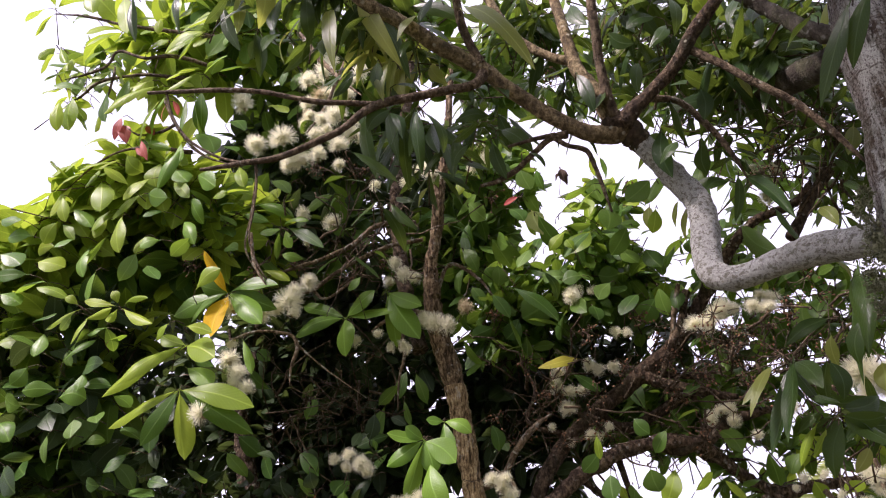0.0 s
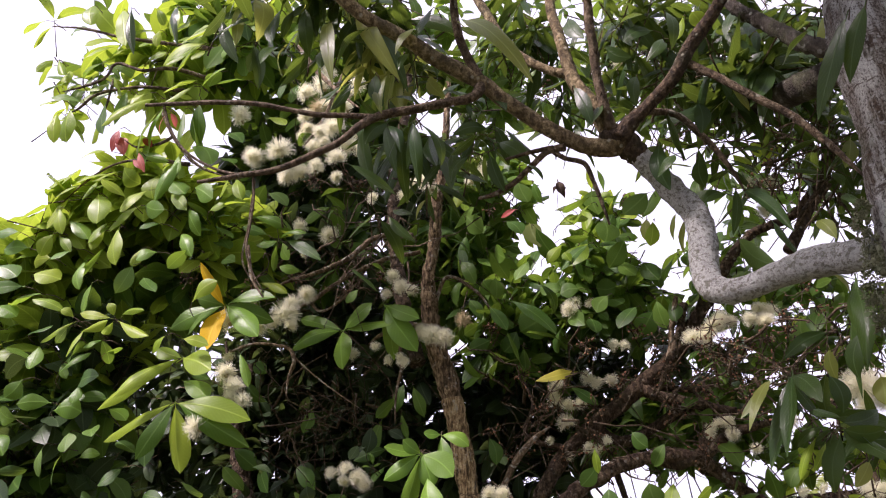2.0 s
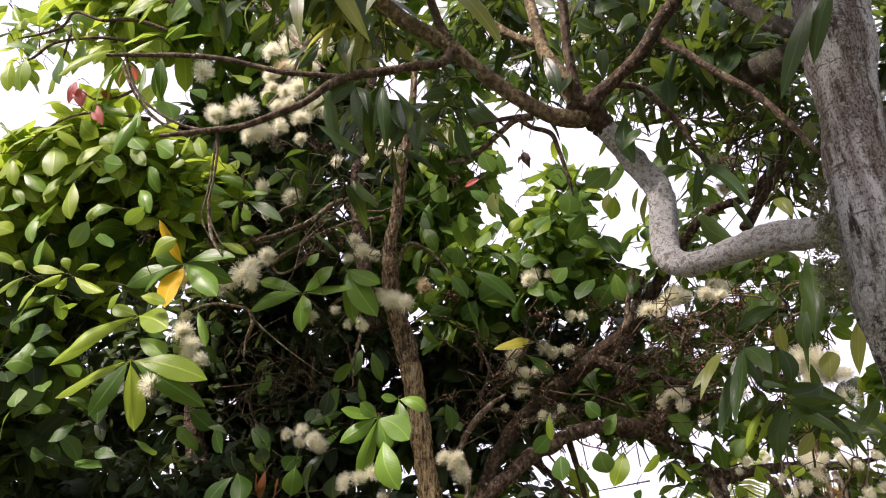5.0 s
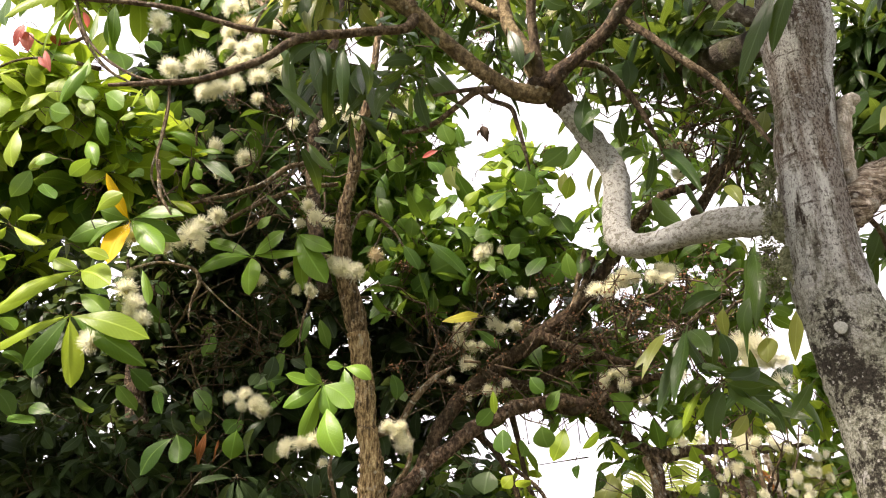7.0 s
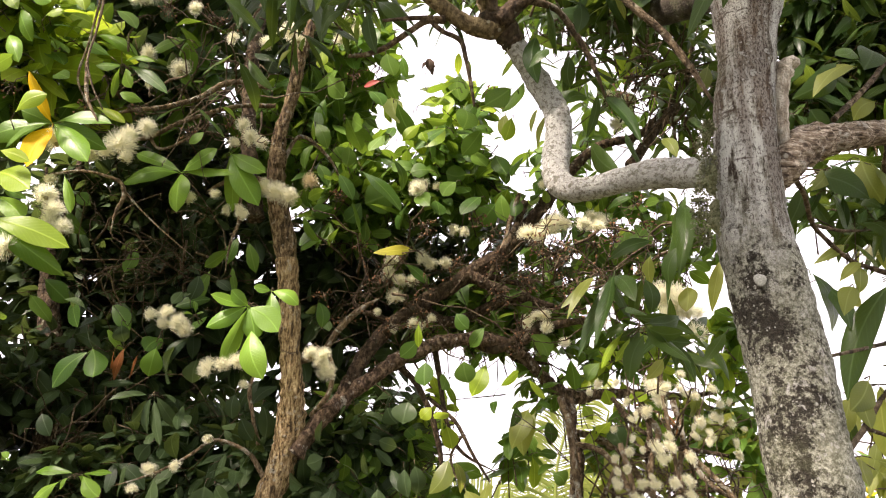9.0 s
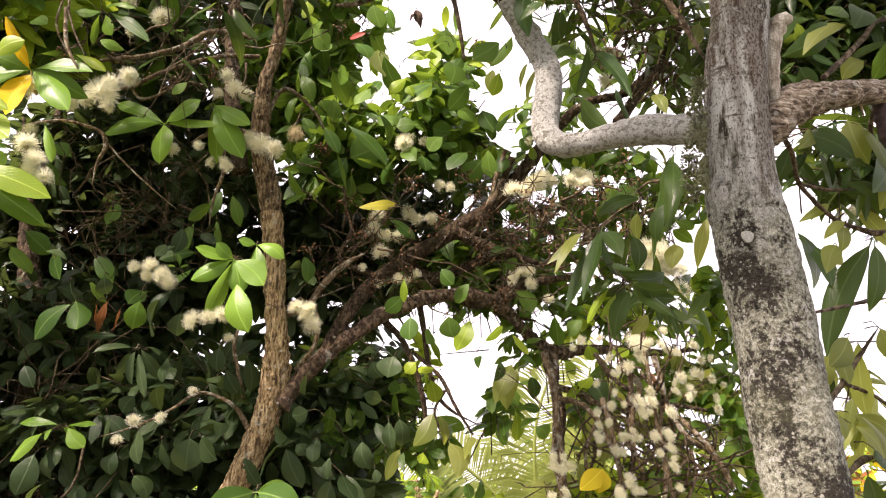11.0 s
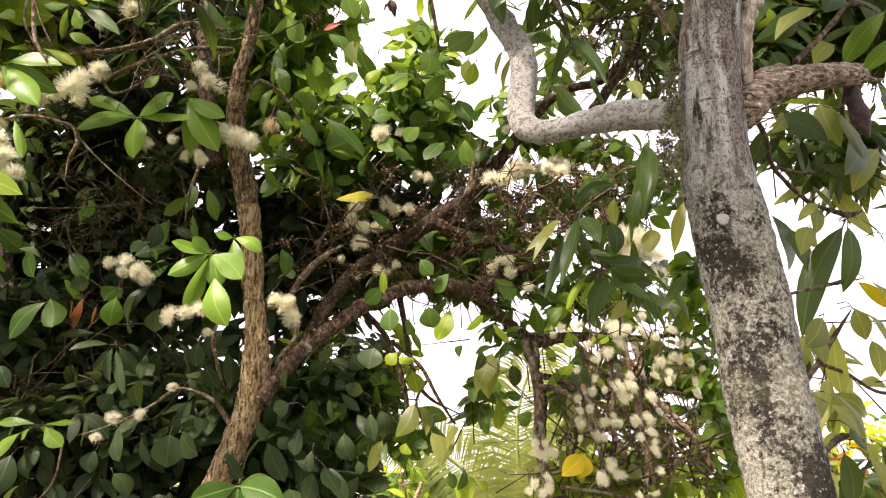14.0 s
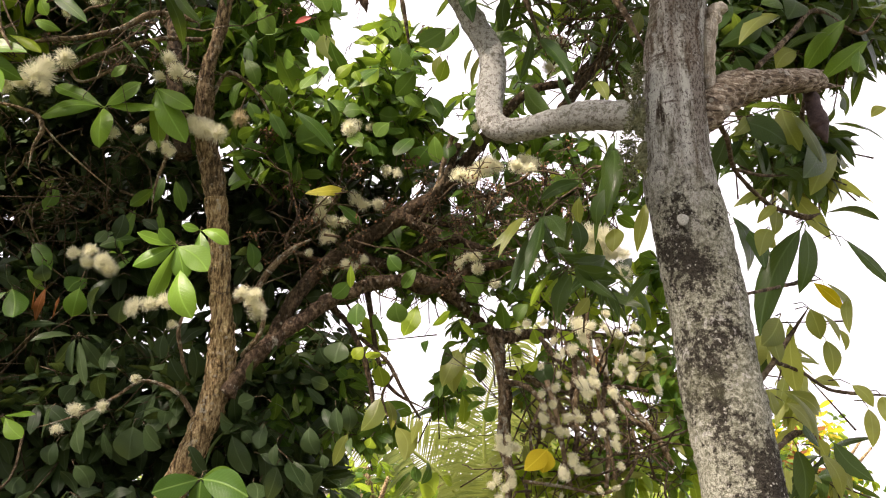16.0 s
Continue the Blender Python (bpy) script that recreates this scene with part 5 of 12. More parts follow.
limb("trunk", rose_apple_tree, "rose_bark", [(-1.147, 2.950, -0.050, 0.1150), (-1.087, 2.950, 0.500, 0.0920), (-0.873, 2.950, 1.353, 0.0504), (-0.810, 2.950, 1.515, 0.0477), (-0.772, 2.950, 1.613, 0.0482), (-0.745, 2.950, 1.713, 0.0505), (-0.725, 2.950, 1.814, 0.0547), (-0.710, 2.940, 1.917, 0.0514), (-0.710, 2.920, 2.018, 0.0442), (-0.728, 2.900, 2.185, 0.0394), (-0.751, 2.880, 2.356, 0.0397), (-0.774, 2.850, 2.526, 0.0401)], lump=0.2)
limb("stem", rose_apple_tree, "rose_stem", [(-0.751, 2.880, 2.356, 0.0278), (-0.774, 2.850, 2.526, 0.0401), (-0.815, 2.820, 2.699, 0.0407), (-0.832, 2.780, 2.870, 0.0362), (-0.830, 2.760, 3.030, 0.0270), (-0.794, 2.740, 3.168, 0.0255), (-0.772, 2.700, 3.325, 0.0241), (-0.732, 2.680, 3.490, 0.0192), (-0.700, 2.660, 3.757, 0.0144), (-0.672, 2.640, 4.060, 0.0093)], lump=0.2, label="upper stem with flaking bark, darkened for leaf shade")
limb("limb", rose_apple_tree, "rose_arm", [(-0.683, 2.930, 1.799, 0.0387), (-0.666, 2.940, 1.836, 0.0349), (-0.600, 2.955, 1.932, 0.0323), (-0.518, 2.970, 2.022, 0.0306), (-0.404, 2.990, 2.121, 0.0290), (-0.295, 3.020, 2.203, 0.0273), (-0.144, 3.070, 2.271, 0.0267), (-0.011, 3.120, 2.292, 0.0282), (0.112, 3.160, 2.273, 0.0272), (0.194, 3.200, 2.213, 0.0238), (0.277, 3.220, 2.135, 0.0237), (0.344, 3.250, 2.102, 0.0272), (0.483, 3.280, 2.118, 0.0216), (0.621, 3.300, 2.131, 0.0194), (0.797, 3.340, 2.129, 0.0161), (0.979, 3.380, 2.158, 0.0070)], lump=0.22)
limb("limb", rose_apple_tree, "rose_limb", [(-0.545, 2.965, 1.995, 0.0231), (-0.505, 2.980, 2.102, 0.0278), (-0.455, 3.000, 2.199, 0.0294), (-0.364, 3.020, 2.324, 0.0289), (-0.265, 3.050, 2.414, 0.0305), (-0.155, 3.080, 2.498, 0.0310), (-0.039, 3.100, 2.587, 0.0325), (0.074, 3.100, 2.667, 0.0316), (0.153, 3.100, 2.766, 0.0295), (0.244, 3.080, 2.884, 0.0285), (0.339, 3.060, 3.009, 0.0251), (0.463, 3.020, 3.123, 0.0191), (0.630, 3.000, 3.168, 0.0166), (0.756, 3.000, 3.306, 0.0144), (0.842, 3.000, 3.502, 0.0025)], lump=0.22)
limb("branch", rose_apple_tree, "rose_limb", [(-0.063, 3.090, 2.553, 0.0254), (0.017, 3.090, 2.508, 0.0218), (0.095, 3.080, 2.480, 0.0205), (0.194, 3.070, 2.442, 0.0180), (0.270, 3.060, 2.424, 0.0112)], lump=0.2)
limb("branch", rose_apple_tree, "rose_limb", [(0.118, 3.150, 2.266, 0.0203), (0.168, 3.130, 2.309, 0.0192), (0.235, 3.100, 2.344, 0.0179), (0.311, 3.080, 2.358, 0.0167), (0.398, 3.060, 2.370, 0.0110)], lump=0.2)
limb("branch", rose_apple_tree, "rose_arm", [(0.343, 3.240, 2.100, 0.0203), (0.355, 3.200, 2.021, 0.0165), (0.356, 3.180, 1.933, 0.0152), (0.371, 3.160, 1.827, 0.0127)], lump=0.2)
limb("branch", rose_apple_tree, "rose_twig", [(0.131, 3.000, 2.887, 0.0093), (0.098, 3.020, 2.790, 0.0116), (0.079, 3.040, 2.699, 0.0115), (0.054, 3.060, 2.633, 0.0115)], lump=0.2)
limb("limb", rose_apple_tree, "rose_limb", [(-0.906, 2.850, 2.688, 0.0315), (-0.970, 2.880, 2.910, 0.0308), (-1.013, 2.900, 3.170, 0.0299), (-1.035, 2.900, 3.467, 0.0291), (-1.008, 2.900, 3.779, 0.0257), (-0.963, 2.900, 4.185, 0.0243), (-0.983, 2.900, 4.533, 0.0204), (-1.008, 2.900, 4.869, 0.0048)], lump=0.2)
limb("branch", rose_apple_tree, "rose_twig", [(-0.786, 2.940, 1.721, 0.0108), (-0.842, 2.930, 1.794, 0.0090), (-0.904, 2.920, 1.828, 0.0072), (-0.971, 2.900, 1.839, 0.0063), (-1.049, 2.880, 1.781, 0.0053), (-1.154, 2.860, 1.714, 0.0044), (-1.296, 2.840, 1.660, 0.0010)], lump=0.13)
limb("branch", rose_apple_tree, "rose_twig", [(-0.817, 2.940, 1.832, 0.0091), (-0.843, 2.900, 1.929, 0.0073), (-0.860, 2.880, 2.029, 0.0073), (-0.833, 2.860, 2.099, 0.0016)], lump=0.13)
limb("branch", rose_apple_tree, "rose_twig", [(-0.893, 2.760, 3.230, 0.0118), (-1.059, 2.720, 3.221, 0.0117), (-1.153, 2.700, 3.137, 0.0115), (-1.260, 2.660, 3.073, 0.0094), (-1.355, 2.600, 3.018, 0.0073), (-1.475, 2.560, 2.973, 0.0016)], lump=0.13)
limb("branch", rose_apple_tree, "rose_twig", [(-0.863, 2.760, 3.142, 0.0098), (-0.997, 2.700, 3.102, 0.0086), (-1.106, 2.660, 3.040, 0.0084), (-1.190, 2.620, 2.972, 0.0074), (-1.277, 2.600, 2.907, 0.0091), (-1.366, 2.580, 2.872, 0.0022)], lump=0.13)
limb("branch", rose_apple_tree, "rose_twig", [(-1.277, 2.600, 2.907, 0.0073), (-1.249, 2.620, 2.873, 0.0055), (-1.151, 2.600, 2.887, 0.0054), (-1.059, 2.600, 2.981, 0.0016)], lump=0.13)
limb("branch", rose_apple_tree, "rose_twig", [(-1.558, 2.500, 2.693, 0.0053), (-1.475, 2.520, 2.720, 0.0054), (-1.384, 2.540, 2.712, 0.0054), (-1.331, 2.560, 2.694, 0.0076), (-1.308, 2.560, 2.651, 0.0086), (-1.329, 2.560, 2.576, 0.0053), (-1.332, 2.560, 2.495, 0.0009)], lump=0.13)
limb("branch", rose_apple_tree, "rose_twig", [(-1.310, 2.560, 2.662, 0.0043), (-1.245, 2.580, 2.597, 0.0032), (-1.142, 2.600, 2.511, 0.0027), (-1.041, 2.620, 2.436, 0.0006)], lump=0.13)
limb("branch", rose_apple_tree, "rose_twig", [(-0.814, 2.780, 2.799, 0.0114), (-0.928, 2.720, 2.803, 0.0093), (-1.003, 2.700, 2.768, 0.0092), (-1.054, 2.680, 2.723, 0.0016)], lump=0.13)
limb("branch", rose_apple_tree, "rose_twig", [(-0.821, 2.780, 2.870, 0.0096), (-0.751, 2.800, 3.029, 0.0078), (-0.665, 2.840, 2.978, 0.0069), (-0.573, 2.880, 2.851, 0.0018)], lump=0.13)
limb("branch", rose_apple_tree, "rose_twig", [(-0.967, 2.800, 2.758, 0.0076), (-0.953, 2.780, 2.633, 0.0075), (-0.966, 2.760, 2.556, 0.0055), (-0.969, 2.750, 2.420, 0.0016)], lump=0.13)
limb("branch", rose_apple_tree, "rose_twig", [(-0.703, 2.920, 2.136, 0.0112), (-0.617, 2.900, 2.165, 0.0111), (-0.556, 2.880, 2.248, 0.0130), (-0.476, 2.880, 2.338, 0.0113), (-0.407, 2.900, 2.390, 0.0028)], lump=0.13)
limb("branch", rose_apple_tree, "rose_twig", [(-0.641, 2.950, 1.940, 0.0092), (-0.566, 2.900, 2.038, 0.0092), (-0.570, 2.880, 2.140, 0.0074), (-0.633, 2.860, 2.198, 0.0022)], lump=0.13)
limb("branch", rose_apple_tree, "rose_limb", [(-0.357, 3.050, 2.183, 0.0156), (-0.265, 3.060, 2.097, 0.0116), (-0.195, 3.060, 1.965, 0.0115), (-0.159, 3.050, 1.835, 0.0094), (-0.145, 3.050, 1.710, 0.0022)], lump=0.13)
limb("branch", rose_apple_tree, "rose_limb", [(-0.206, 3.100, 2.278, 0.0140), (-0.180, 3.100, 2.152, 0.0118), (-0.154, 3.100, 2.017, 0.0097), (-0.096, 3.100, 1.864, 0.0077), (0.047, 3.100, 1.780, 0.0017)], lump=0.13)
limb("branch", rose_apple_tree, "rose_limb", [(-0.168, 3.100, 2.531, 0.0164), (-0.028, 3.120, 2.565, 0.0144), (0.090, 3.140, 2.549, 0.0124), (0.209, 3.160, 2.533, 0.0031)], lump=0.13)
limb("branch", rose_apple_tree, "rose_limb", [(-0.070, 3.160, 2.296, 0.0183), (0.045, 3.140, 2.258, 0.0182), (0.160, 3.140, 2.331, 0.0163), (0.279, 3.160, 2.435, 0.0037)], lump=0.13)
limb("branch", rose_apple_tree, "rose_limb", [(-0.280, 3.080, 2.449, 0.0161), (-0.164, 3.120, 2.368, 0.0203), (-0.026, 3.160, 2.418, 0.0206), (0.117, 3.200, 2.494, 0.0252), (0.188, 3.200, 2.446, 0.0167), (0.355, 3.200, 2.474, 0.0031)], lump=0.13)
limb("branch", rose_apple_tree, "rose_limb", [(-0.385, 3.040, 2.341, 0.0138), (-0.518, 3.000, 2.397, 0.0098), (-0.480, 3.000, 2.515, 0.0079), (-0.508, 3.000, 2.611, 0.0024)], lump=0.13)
limb("branch", rose_apple_tree, "rose_limb", [(0.310, 3.280, 2.115, 0.0187), (0.357, 3.260, 1.983, 0.0163), (0.379, 3.220, 1.864, 0.0179), (0.372, 3.200, 1.708, 0.0176), (0.377, 3.180, 1.558, 0.0153), (0.388, 3.160, 1.435, 0.0039)], lump=0.13)
limb("branch", rose_apple_tree, "rose_twig", [(0.363, 3.260, 1.960, 0.0122), (0.460, 3.220, 1.928, 0.0160), (0.545, 3.200, 1.876, 0.0139), (0.615, 3.180, 1.765, 0.0117), (0.681, 3.160, 1.647, 0.0077), (0.695, 3.160, 1.501, 0.0017)], lump=0.13)
limb("branch", rose_apple_tree, "rose_twig", [(0.686, 3.380, 2.128, 0.0128), (0.719, 3.340, 2.001, 0.0146), (0.774, 3.300, 1.903, 0.0143), (0.820, 3.280, 1.788, 0.0161), (0.822, 3.260, 1.654, 0.0138), (0.822, 3.260, 1.461, 0.0035)], lump=0.13)
limb("branch", rose_apple_tree, "rose_twig", [(0.681, 3.300, 1.901, 0.0102), (0.816, 3.280, 1.910, 0.0122), (0.994, 3.260, 1.897, 0.0030)], lump=0.13)
limb("branch", rose_apple_tree, "rose_twig", [(0.826, 3.280, 1.878, 0.0102), (0.888, 3.240, 1.785, 0.0099), (0.965, 3.220, 1.698, 0.0098), (1.018, 3.200, 1.612, 0.0017)], lump=0.13)
limb("branch", rose_apple_tree, "rose_limb", [(0.158, 3.080, 2.882, 0.0168), (0.106, 3.000, 2.720, 0.0121), (0.037, 2.960, 2.558, 0.0138), (-0.003, 2.940, 2.479, 0.0023)], lump=0.13)
limb("branch", rose_apple_tree, "rose_limb", [(0.137, 3.140, 2.354, 0.0143), (0.117, 3.200, 2.250, 0.0144), (0.282, 3.220, 2.221, 0.0031)], lump=0.13)
limb("branch", rose_apple_tree, "rose_limb", [(0.506, 2.600, 2.823, 0.0204), (0.597, 2.640, 2.964, 0.0193), (0.697, 2.700, 3.124, 0.0182), (0.798, 2.760, 3.348, 0.0171), (0.841, 2.800, 3.590, 0.0042)], lump=0.13)
limb("branch", rose_apple_tree, "rose_twig", [(-1.405, 2.300, 3.320, 0.0043), (-1.421, 2.320, 3.125, 0.0042), (-1.443, 2.340, 2.990, 0.0042), (-1.356, 2.360, 2.841, 0.0012)], lump=0.13)
limb("branch", rose_apple_tree, "rose_twig", [(-1.825, 2.200, 3.704, 0.0063), (-1.728, 2.220, 3.519, 0.0061), (-1.619, 2.240, 3.395, 0.0060), (-1.497, 2.260, 3.335, 0.0018)], lump=0.13)
limb("branch", rose_apple_tree, "rose_twig", [(-1.211, 2.200, 3.889, 0.0103), (-1.073, 2.200, 3.670, 0.0099), (-0.903, 2.150, 3.445, 0.0028)], lump=0.13)
limb("branch", rose_apple_tree, "rose_twig", [(-1.092, 2.400, 3.873, 0.0064), (-1.185, 2.400, 3.621, 0.0063), (-1.256, 2.400, 3.521, 0.0019)], lump=0.13)
limb("branch", rose_apple_tree, "rose_twig", [(-1.341, 2.200, 2.964, 0.0063), (-1.320, 2.220, 2.833, 0.0063), (-1.271, 2.240, 2.745, 0.0019)], lump=0.13)
limb("branch", rose_apple_tree, "twig_bark", [(-1.505, 2.200, 3.943, 0.0097), (-1.757, 2.150, 4.010, 0.0086), (-1.944, 2.120, 4.068, 0.0074), (-2.104, 2.120, 4.142, 0.0063), (-2.222, 2.120, 4.209, 0.0064), (-2.460, 2.120, 4.302, 0.0012)], lump=0.2)
limb("branch", rose_apple_tree, "twig_bark", [(-1.597, 2.200, 3.812, 0.0095), (-1.793, 2.150, 3.886, 0.0084), (-1.876, 2.120, 3.874, 0.0072), (-2.054, 2.120, 3.940, 0.0061), (-2.069, 2.120, 3.899, 0.0061), (-2.205, 2.120, 3.863, 0.0049), (-2.302, 2.120, 3.866, 0.0011)], lump=0.2)
limb("branch", rose_apple_tree, "twig_bark", [(-1.728, 2.200, 3.785, 0.0096), (-1.862, 2.150, 3.799, 0.0072), (-2.007, 2.120, 3.801, 0.0060), (-2.118, 2.120, 3.793, 0.0060), (-2.190, 2.120, 3.735, 0.0048), (-2.246, 2.120, 3.727, 0.0011)], lump=0.2)
limb("branch", rose_apple_tree, "twig_bark", [(-2.034, 2.120, 3.864, 0.0049), (-2.037, 2.120, 3.741, 0.0048), (-2.054, 2.120, 3.626, 0.0011)], lump=0.2)
limb("branch", rose_apple_tree, "twig_bark", [(-1.644, 2.200, 3.388, 0.0090), (-1.803, 2.160, 3.419, 0.0068), (-1.946, 2.140, 3.415, 0.0045), (-2.067, 2.140, 3.359, 0.0046), (-2.178, 2.140, 3.261, 0.0010)], lump=0.2)
limb("branch", rose_apple_tree, "twig_bark", [(-1.746, 2.200, 3.546, 0.0070), (-1.781, 2.150, 3.482, 0.0057), (-1.835, 2.120, 3.459, 0.0045), (-1.909, 2.100, 3.513, 0.0010)], lump=0.2)
limb("branch", rose_apple_tree, "rose_twig", [(0.283, 2.950, 2.042, 0.0149), (0.310, 2.900, 1.921, 0.0135), (0.314, 2.850, 1.793, 0.0131), (0.299, 2.800, 1.652, 0.0117), (0.323, 2.780, 1.531, 0.0105), (0.314, 2.760, 1.431, 0.0094)], lump=0.2)
limb("branch", rose_apple_tree, "rose_twig", [(0.316, 2.880, 1.865, 0.0102), (0.390, 2.850, 1.850, 0.0101), (0.445, 2.820, 1.796, 0.0100), (0.487, 2.800, 1.714, 0.0089), (0.513, 2.780, 1.627, 0.0077)], lump=0.2)
limb("branch", rose_apple_tree, "rose_limb", [(0.569, 3.000, 2.068, 0.0120), (0.598, 2.950, 1.957, 0.0117), (0.577, 2.900, 1.824, 0.0103), (0.585, 2.870, 1.697, 0.0101), (0.553, 2.850, 1.564, 0.0079)], lump=0.2)
limb("branch", rose_apple_tree, "rose_twig", [(0.688, 2.950, 2.041, 0.0118), (0.704, 2.900, 1.910, 0.0104), (0.673, 2.860, 1.762, 0.0101), (0.684, 2.830, 1.623, 0.0099), (0.663, 2.800, 1.500, 0.0077)], lump=0.2)
limb("branch", rose_apple_tree, "rose_twig", [(0.702, 2.880, 1.886, 0.0083), (0.720, 2.850, 1.818, 0.0091), (0.763, 2.800, 1.735, 0.0089), (0.824, 2.760, 1.684, 0.0078), (0.868, 2.740, 1.623, 0.0058)], lump=0.2)
limb("branch", rose_apple_tree, "rose_limb", [(0.588, 2.900, 1.845, 0.0083), (0.659, 2.860, 1.858, 0.0082), (0.746, 2.840, 1.850, 0.0081), (0.836, 2.820, 1.835, 0.0061)], lump=0.2)
limb("branch", rose_apple_tree, "rose_limb", [(0.480, 3.000, 2.053, 0.0098), (0.538, 2.950, 1.955, 0.0085), (0.599, 2.920, 1.902, 0.0063)], lump=0.2)
limb("branch", rose_apple_tree, "rose_twig", [(0.378, 2.800, 1.519, 0.0058), (0.509, 2.780, 1.503, 0.0057), (0.654, 2.760, 1.487, 0.0057), (0.719, 2.750, 1.529, 0.0057), (0.760, 2.750, 1.622, 0.0058), (0.751, 2.750, 1.697, 0.0039)], lump=0.2)
limb("branch", rose_apple_tree, "rose_limb", [(-0.219, 3.100, 2.052, 0.0078), (-0.104, 3.080, 1.954, 0.0077), (-0.043, 3.060, 1.845, 0.0065), (0.028, 3.040, 1.739, 0.0042)], lump=0.2)
limb("branch", rose_apple_tree, "rose_limb", [(-0.080, 3.070, 1.905, 0.0054), (-0.120, 3.060, 1.826, 0.0054), (-0.095, 3.050, 1.745, 0.0043)], lump=0.2)
limb("branch", rose_apple_tree, "rose_twig", [(0.444, 2.820, 1.773, 0.0070), (0.404, 2.800, 1.673, 0.0059), (0.418, 2.800, 1.579, 0.0039)], lump=0.2)
# leaf clusters that can be told apart
one_leaf(rose, "young", (-1.530, 2.170, 2.388), (-1.808, 2.140, 2.300), 0.060, (-0.1, -0.92, 0.3))
one_leaf(rose, "young", (-1.530, 2.170, 2.388), (-1.504, 2.140, 2.170), 0.082, (-0.1, -0.92, 0.3))
one_leaf(rose, "young", (-1.530, 2.170, 2.388), (-1.267, 2.140, 2.308), 0.071, (-0.1, -0.92, 0.3))
one_leaf(rose, "fresh", (-1.530, 2.170, 2.388), (-1.296, 2.220, 2.241), 0.060, (-0.1, -0.92, 0.3))
one_leaf(rose, "rose", (-1.530, 2.170, 2.388), (-1.639, 2.270, 2.215), 0.064, (-0.1, -0.92, 0.3))
one_leaf(rose, "young", (-1.548, 2.200, 2.556), (-1.393, 2.170, 2.473), 0.078, (-0.1, -0.92, 0.3))
one_leaf(rose, "young", (-1.548, 2.200, 2.556), (-1.807, 2.150, 2.394), 0.066, (-0.1, -0.92, 0.3))
one_leaf(rose, "young", (-1.548, 2.200, 2.556), (-1.713, 2.170, 2.409), 0.055, (-0.1, -0.92, 0.3))
one_leaf(rose, "young", (-1.548, 2.200, 2.556), (-1.648, 2.170, 2.605), 0.051, (-0.1, -0.92, 0.3))
one_leaf(rose, "old", (-1.442, 2.260, 2.759), (-1.538, 2.240, 2.932), 0.041, (0, -1, 0.1))
one_leaf(rose, "old", (-1.442, 2.260, 2.759), (-1.455, 2.200, 2.581), 0.082, (0, -1, 0.1))
one_leaf(rose, "fresh", (-1.450, 2.270, 2.774), (-1.675, 2.240, 2.723), 0.070, (-0.1, -0.92, 0.3))
one_leaf(rose, "rose", (-1.450, 2.270, 2.774), (-1.554, 2.240, 2.657), 0.057, (-0.1, -0.92, 0.3))
one_leaf(rose, "fresh", (-1.450, 2.270, 2.774), (-1.272, 2.240, 2.604), 0.070, (-0.1, -0.92, 0.3))
one_leaf(rose, "rose", (-1.450, 2.270, 2.774), (-1.262, 2.240, 2.688), 0.066, (-0.1, -0.92, 0.3))
one_leaf(rose, "fresh", (-1.450, 2.270, 2.774), (-1.241, 2.240, 2.757), 0.053, (-0.1, -0.92, 0.3))
one_leaf(rose, "rose", (-1.450, 2.270, 2.774), (-1.552, 2.240, 2.806), 0.062, (-0.1, -0.92, 0.3))
one_leaf(rose, "fresh", (-1.128, 2.600, 2.760), (-1.320, 2.570, 2.693), 0.061, (-0.1, -0.92, 0.3))
one_leaf(rose, "fresh", (-1.128, 2.600, 2.760), (-1.112, 2.570, 2.595), 0.088, (-0.1, -0.92, 0.3))
one_leaf(rose, "fresh", (-1.128, 2.600, 2.760), (-1.004, 2.570, 2.843), 0.079, (-0.1, -0.92, 0.3))
one_leaf(rose, "fresh", (-1.128, 2.600, 2.760), (-0.911, 2.570, 2.756), 0.053, (-0.1, -0.92, 0.3))
one_leaf(rose, "fresh", (-1.128, 2.600, 2.760), (-1.338, 2.660, 2.865), 0.053, (-0.1, -0.92, 0.3))
one_leaf(rose, "fresh", (-0.961, 2.600, 2.843), (-0.834, 2.570, 2.640), 0.083, (-0.1, -0.92, 0.3))
one_leaf(rose, "fresh", (-0.961, 2.600, 2.843), (-0.954, 2.680, 2.656), 0.053, (-0.1, -0.92, 0.3))
one_leaf(rose, "fresh", (-0.961, 2.600, 2.843), (-0.815, 2.570, 2.755), 0.057, (-0.1, -0.92, 0.3))
one_leaf(rose, "fresh", (-0.787, 2.500, 2.228), (-0.905, 2.470, 2.147), 0.052, (-0.1, -0.92, 0.3))
one_leaf(rose, "fresh", (-0.787, 2.500, 2.228), (-0.894, 2.470, 2.246), 0.044, (-0.1, -0.92, 0.3))
one_leaf(rose, "fresh", (-0.787, 2.500, 2.228), (-0.678, 2.470, 2.142), 0.074, (-0.1, -0.92, 0.3))
one_leaf(rose, "fresh", (-0.787, 2.500, 2.228), (-0.838, 2.470, 2.270), 0.041, (-0.1, -0.92, 0.3))
one_leaf(rose, "fresh", (-0.787, 2.500, 2.228), (-0.887, 2.550, 2.049), 0.048, (-0.1, -0.92, 0.3))
one_leaf(rose, "fresh", (-0.787, 2.500, 2.228), (-0.753, 2.470, 2.116), 0.063, (-0.1, -0.92, 0.3))
one_leaf(rose, "fresh", (-0.768, 2.500, 2.152), (-0.704, 2.470, 1.985), 0.081, (-0.1, -0.92, 0.3))
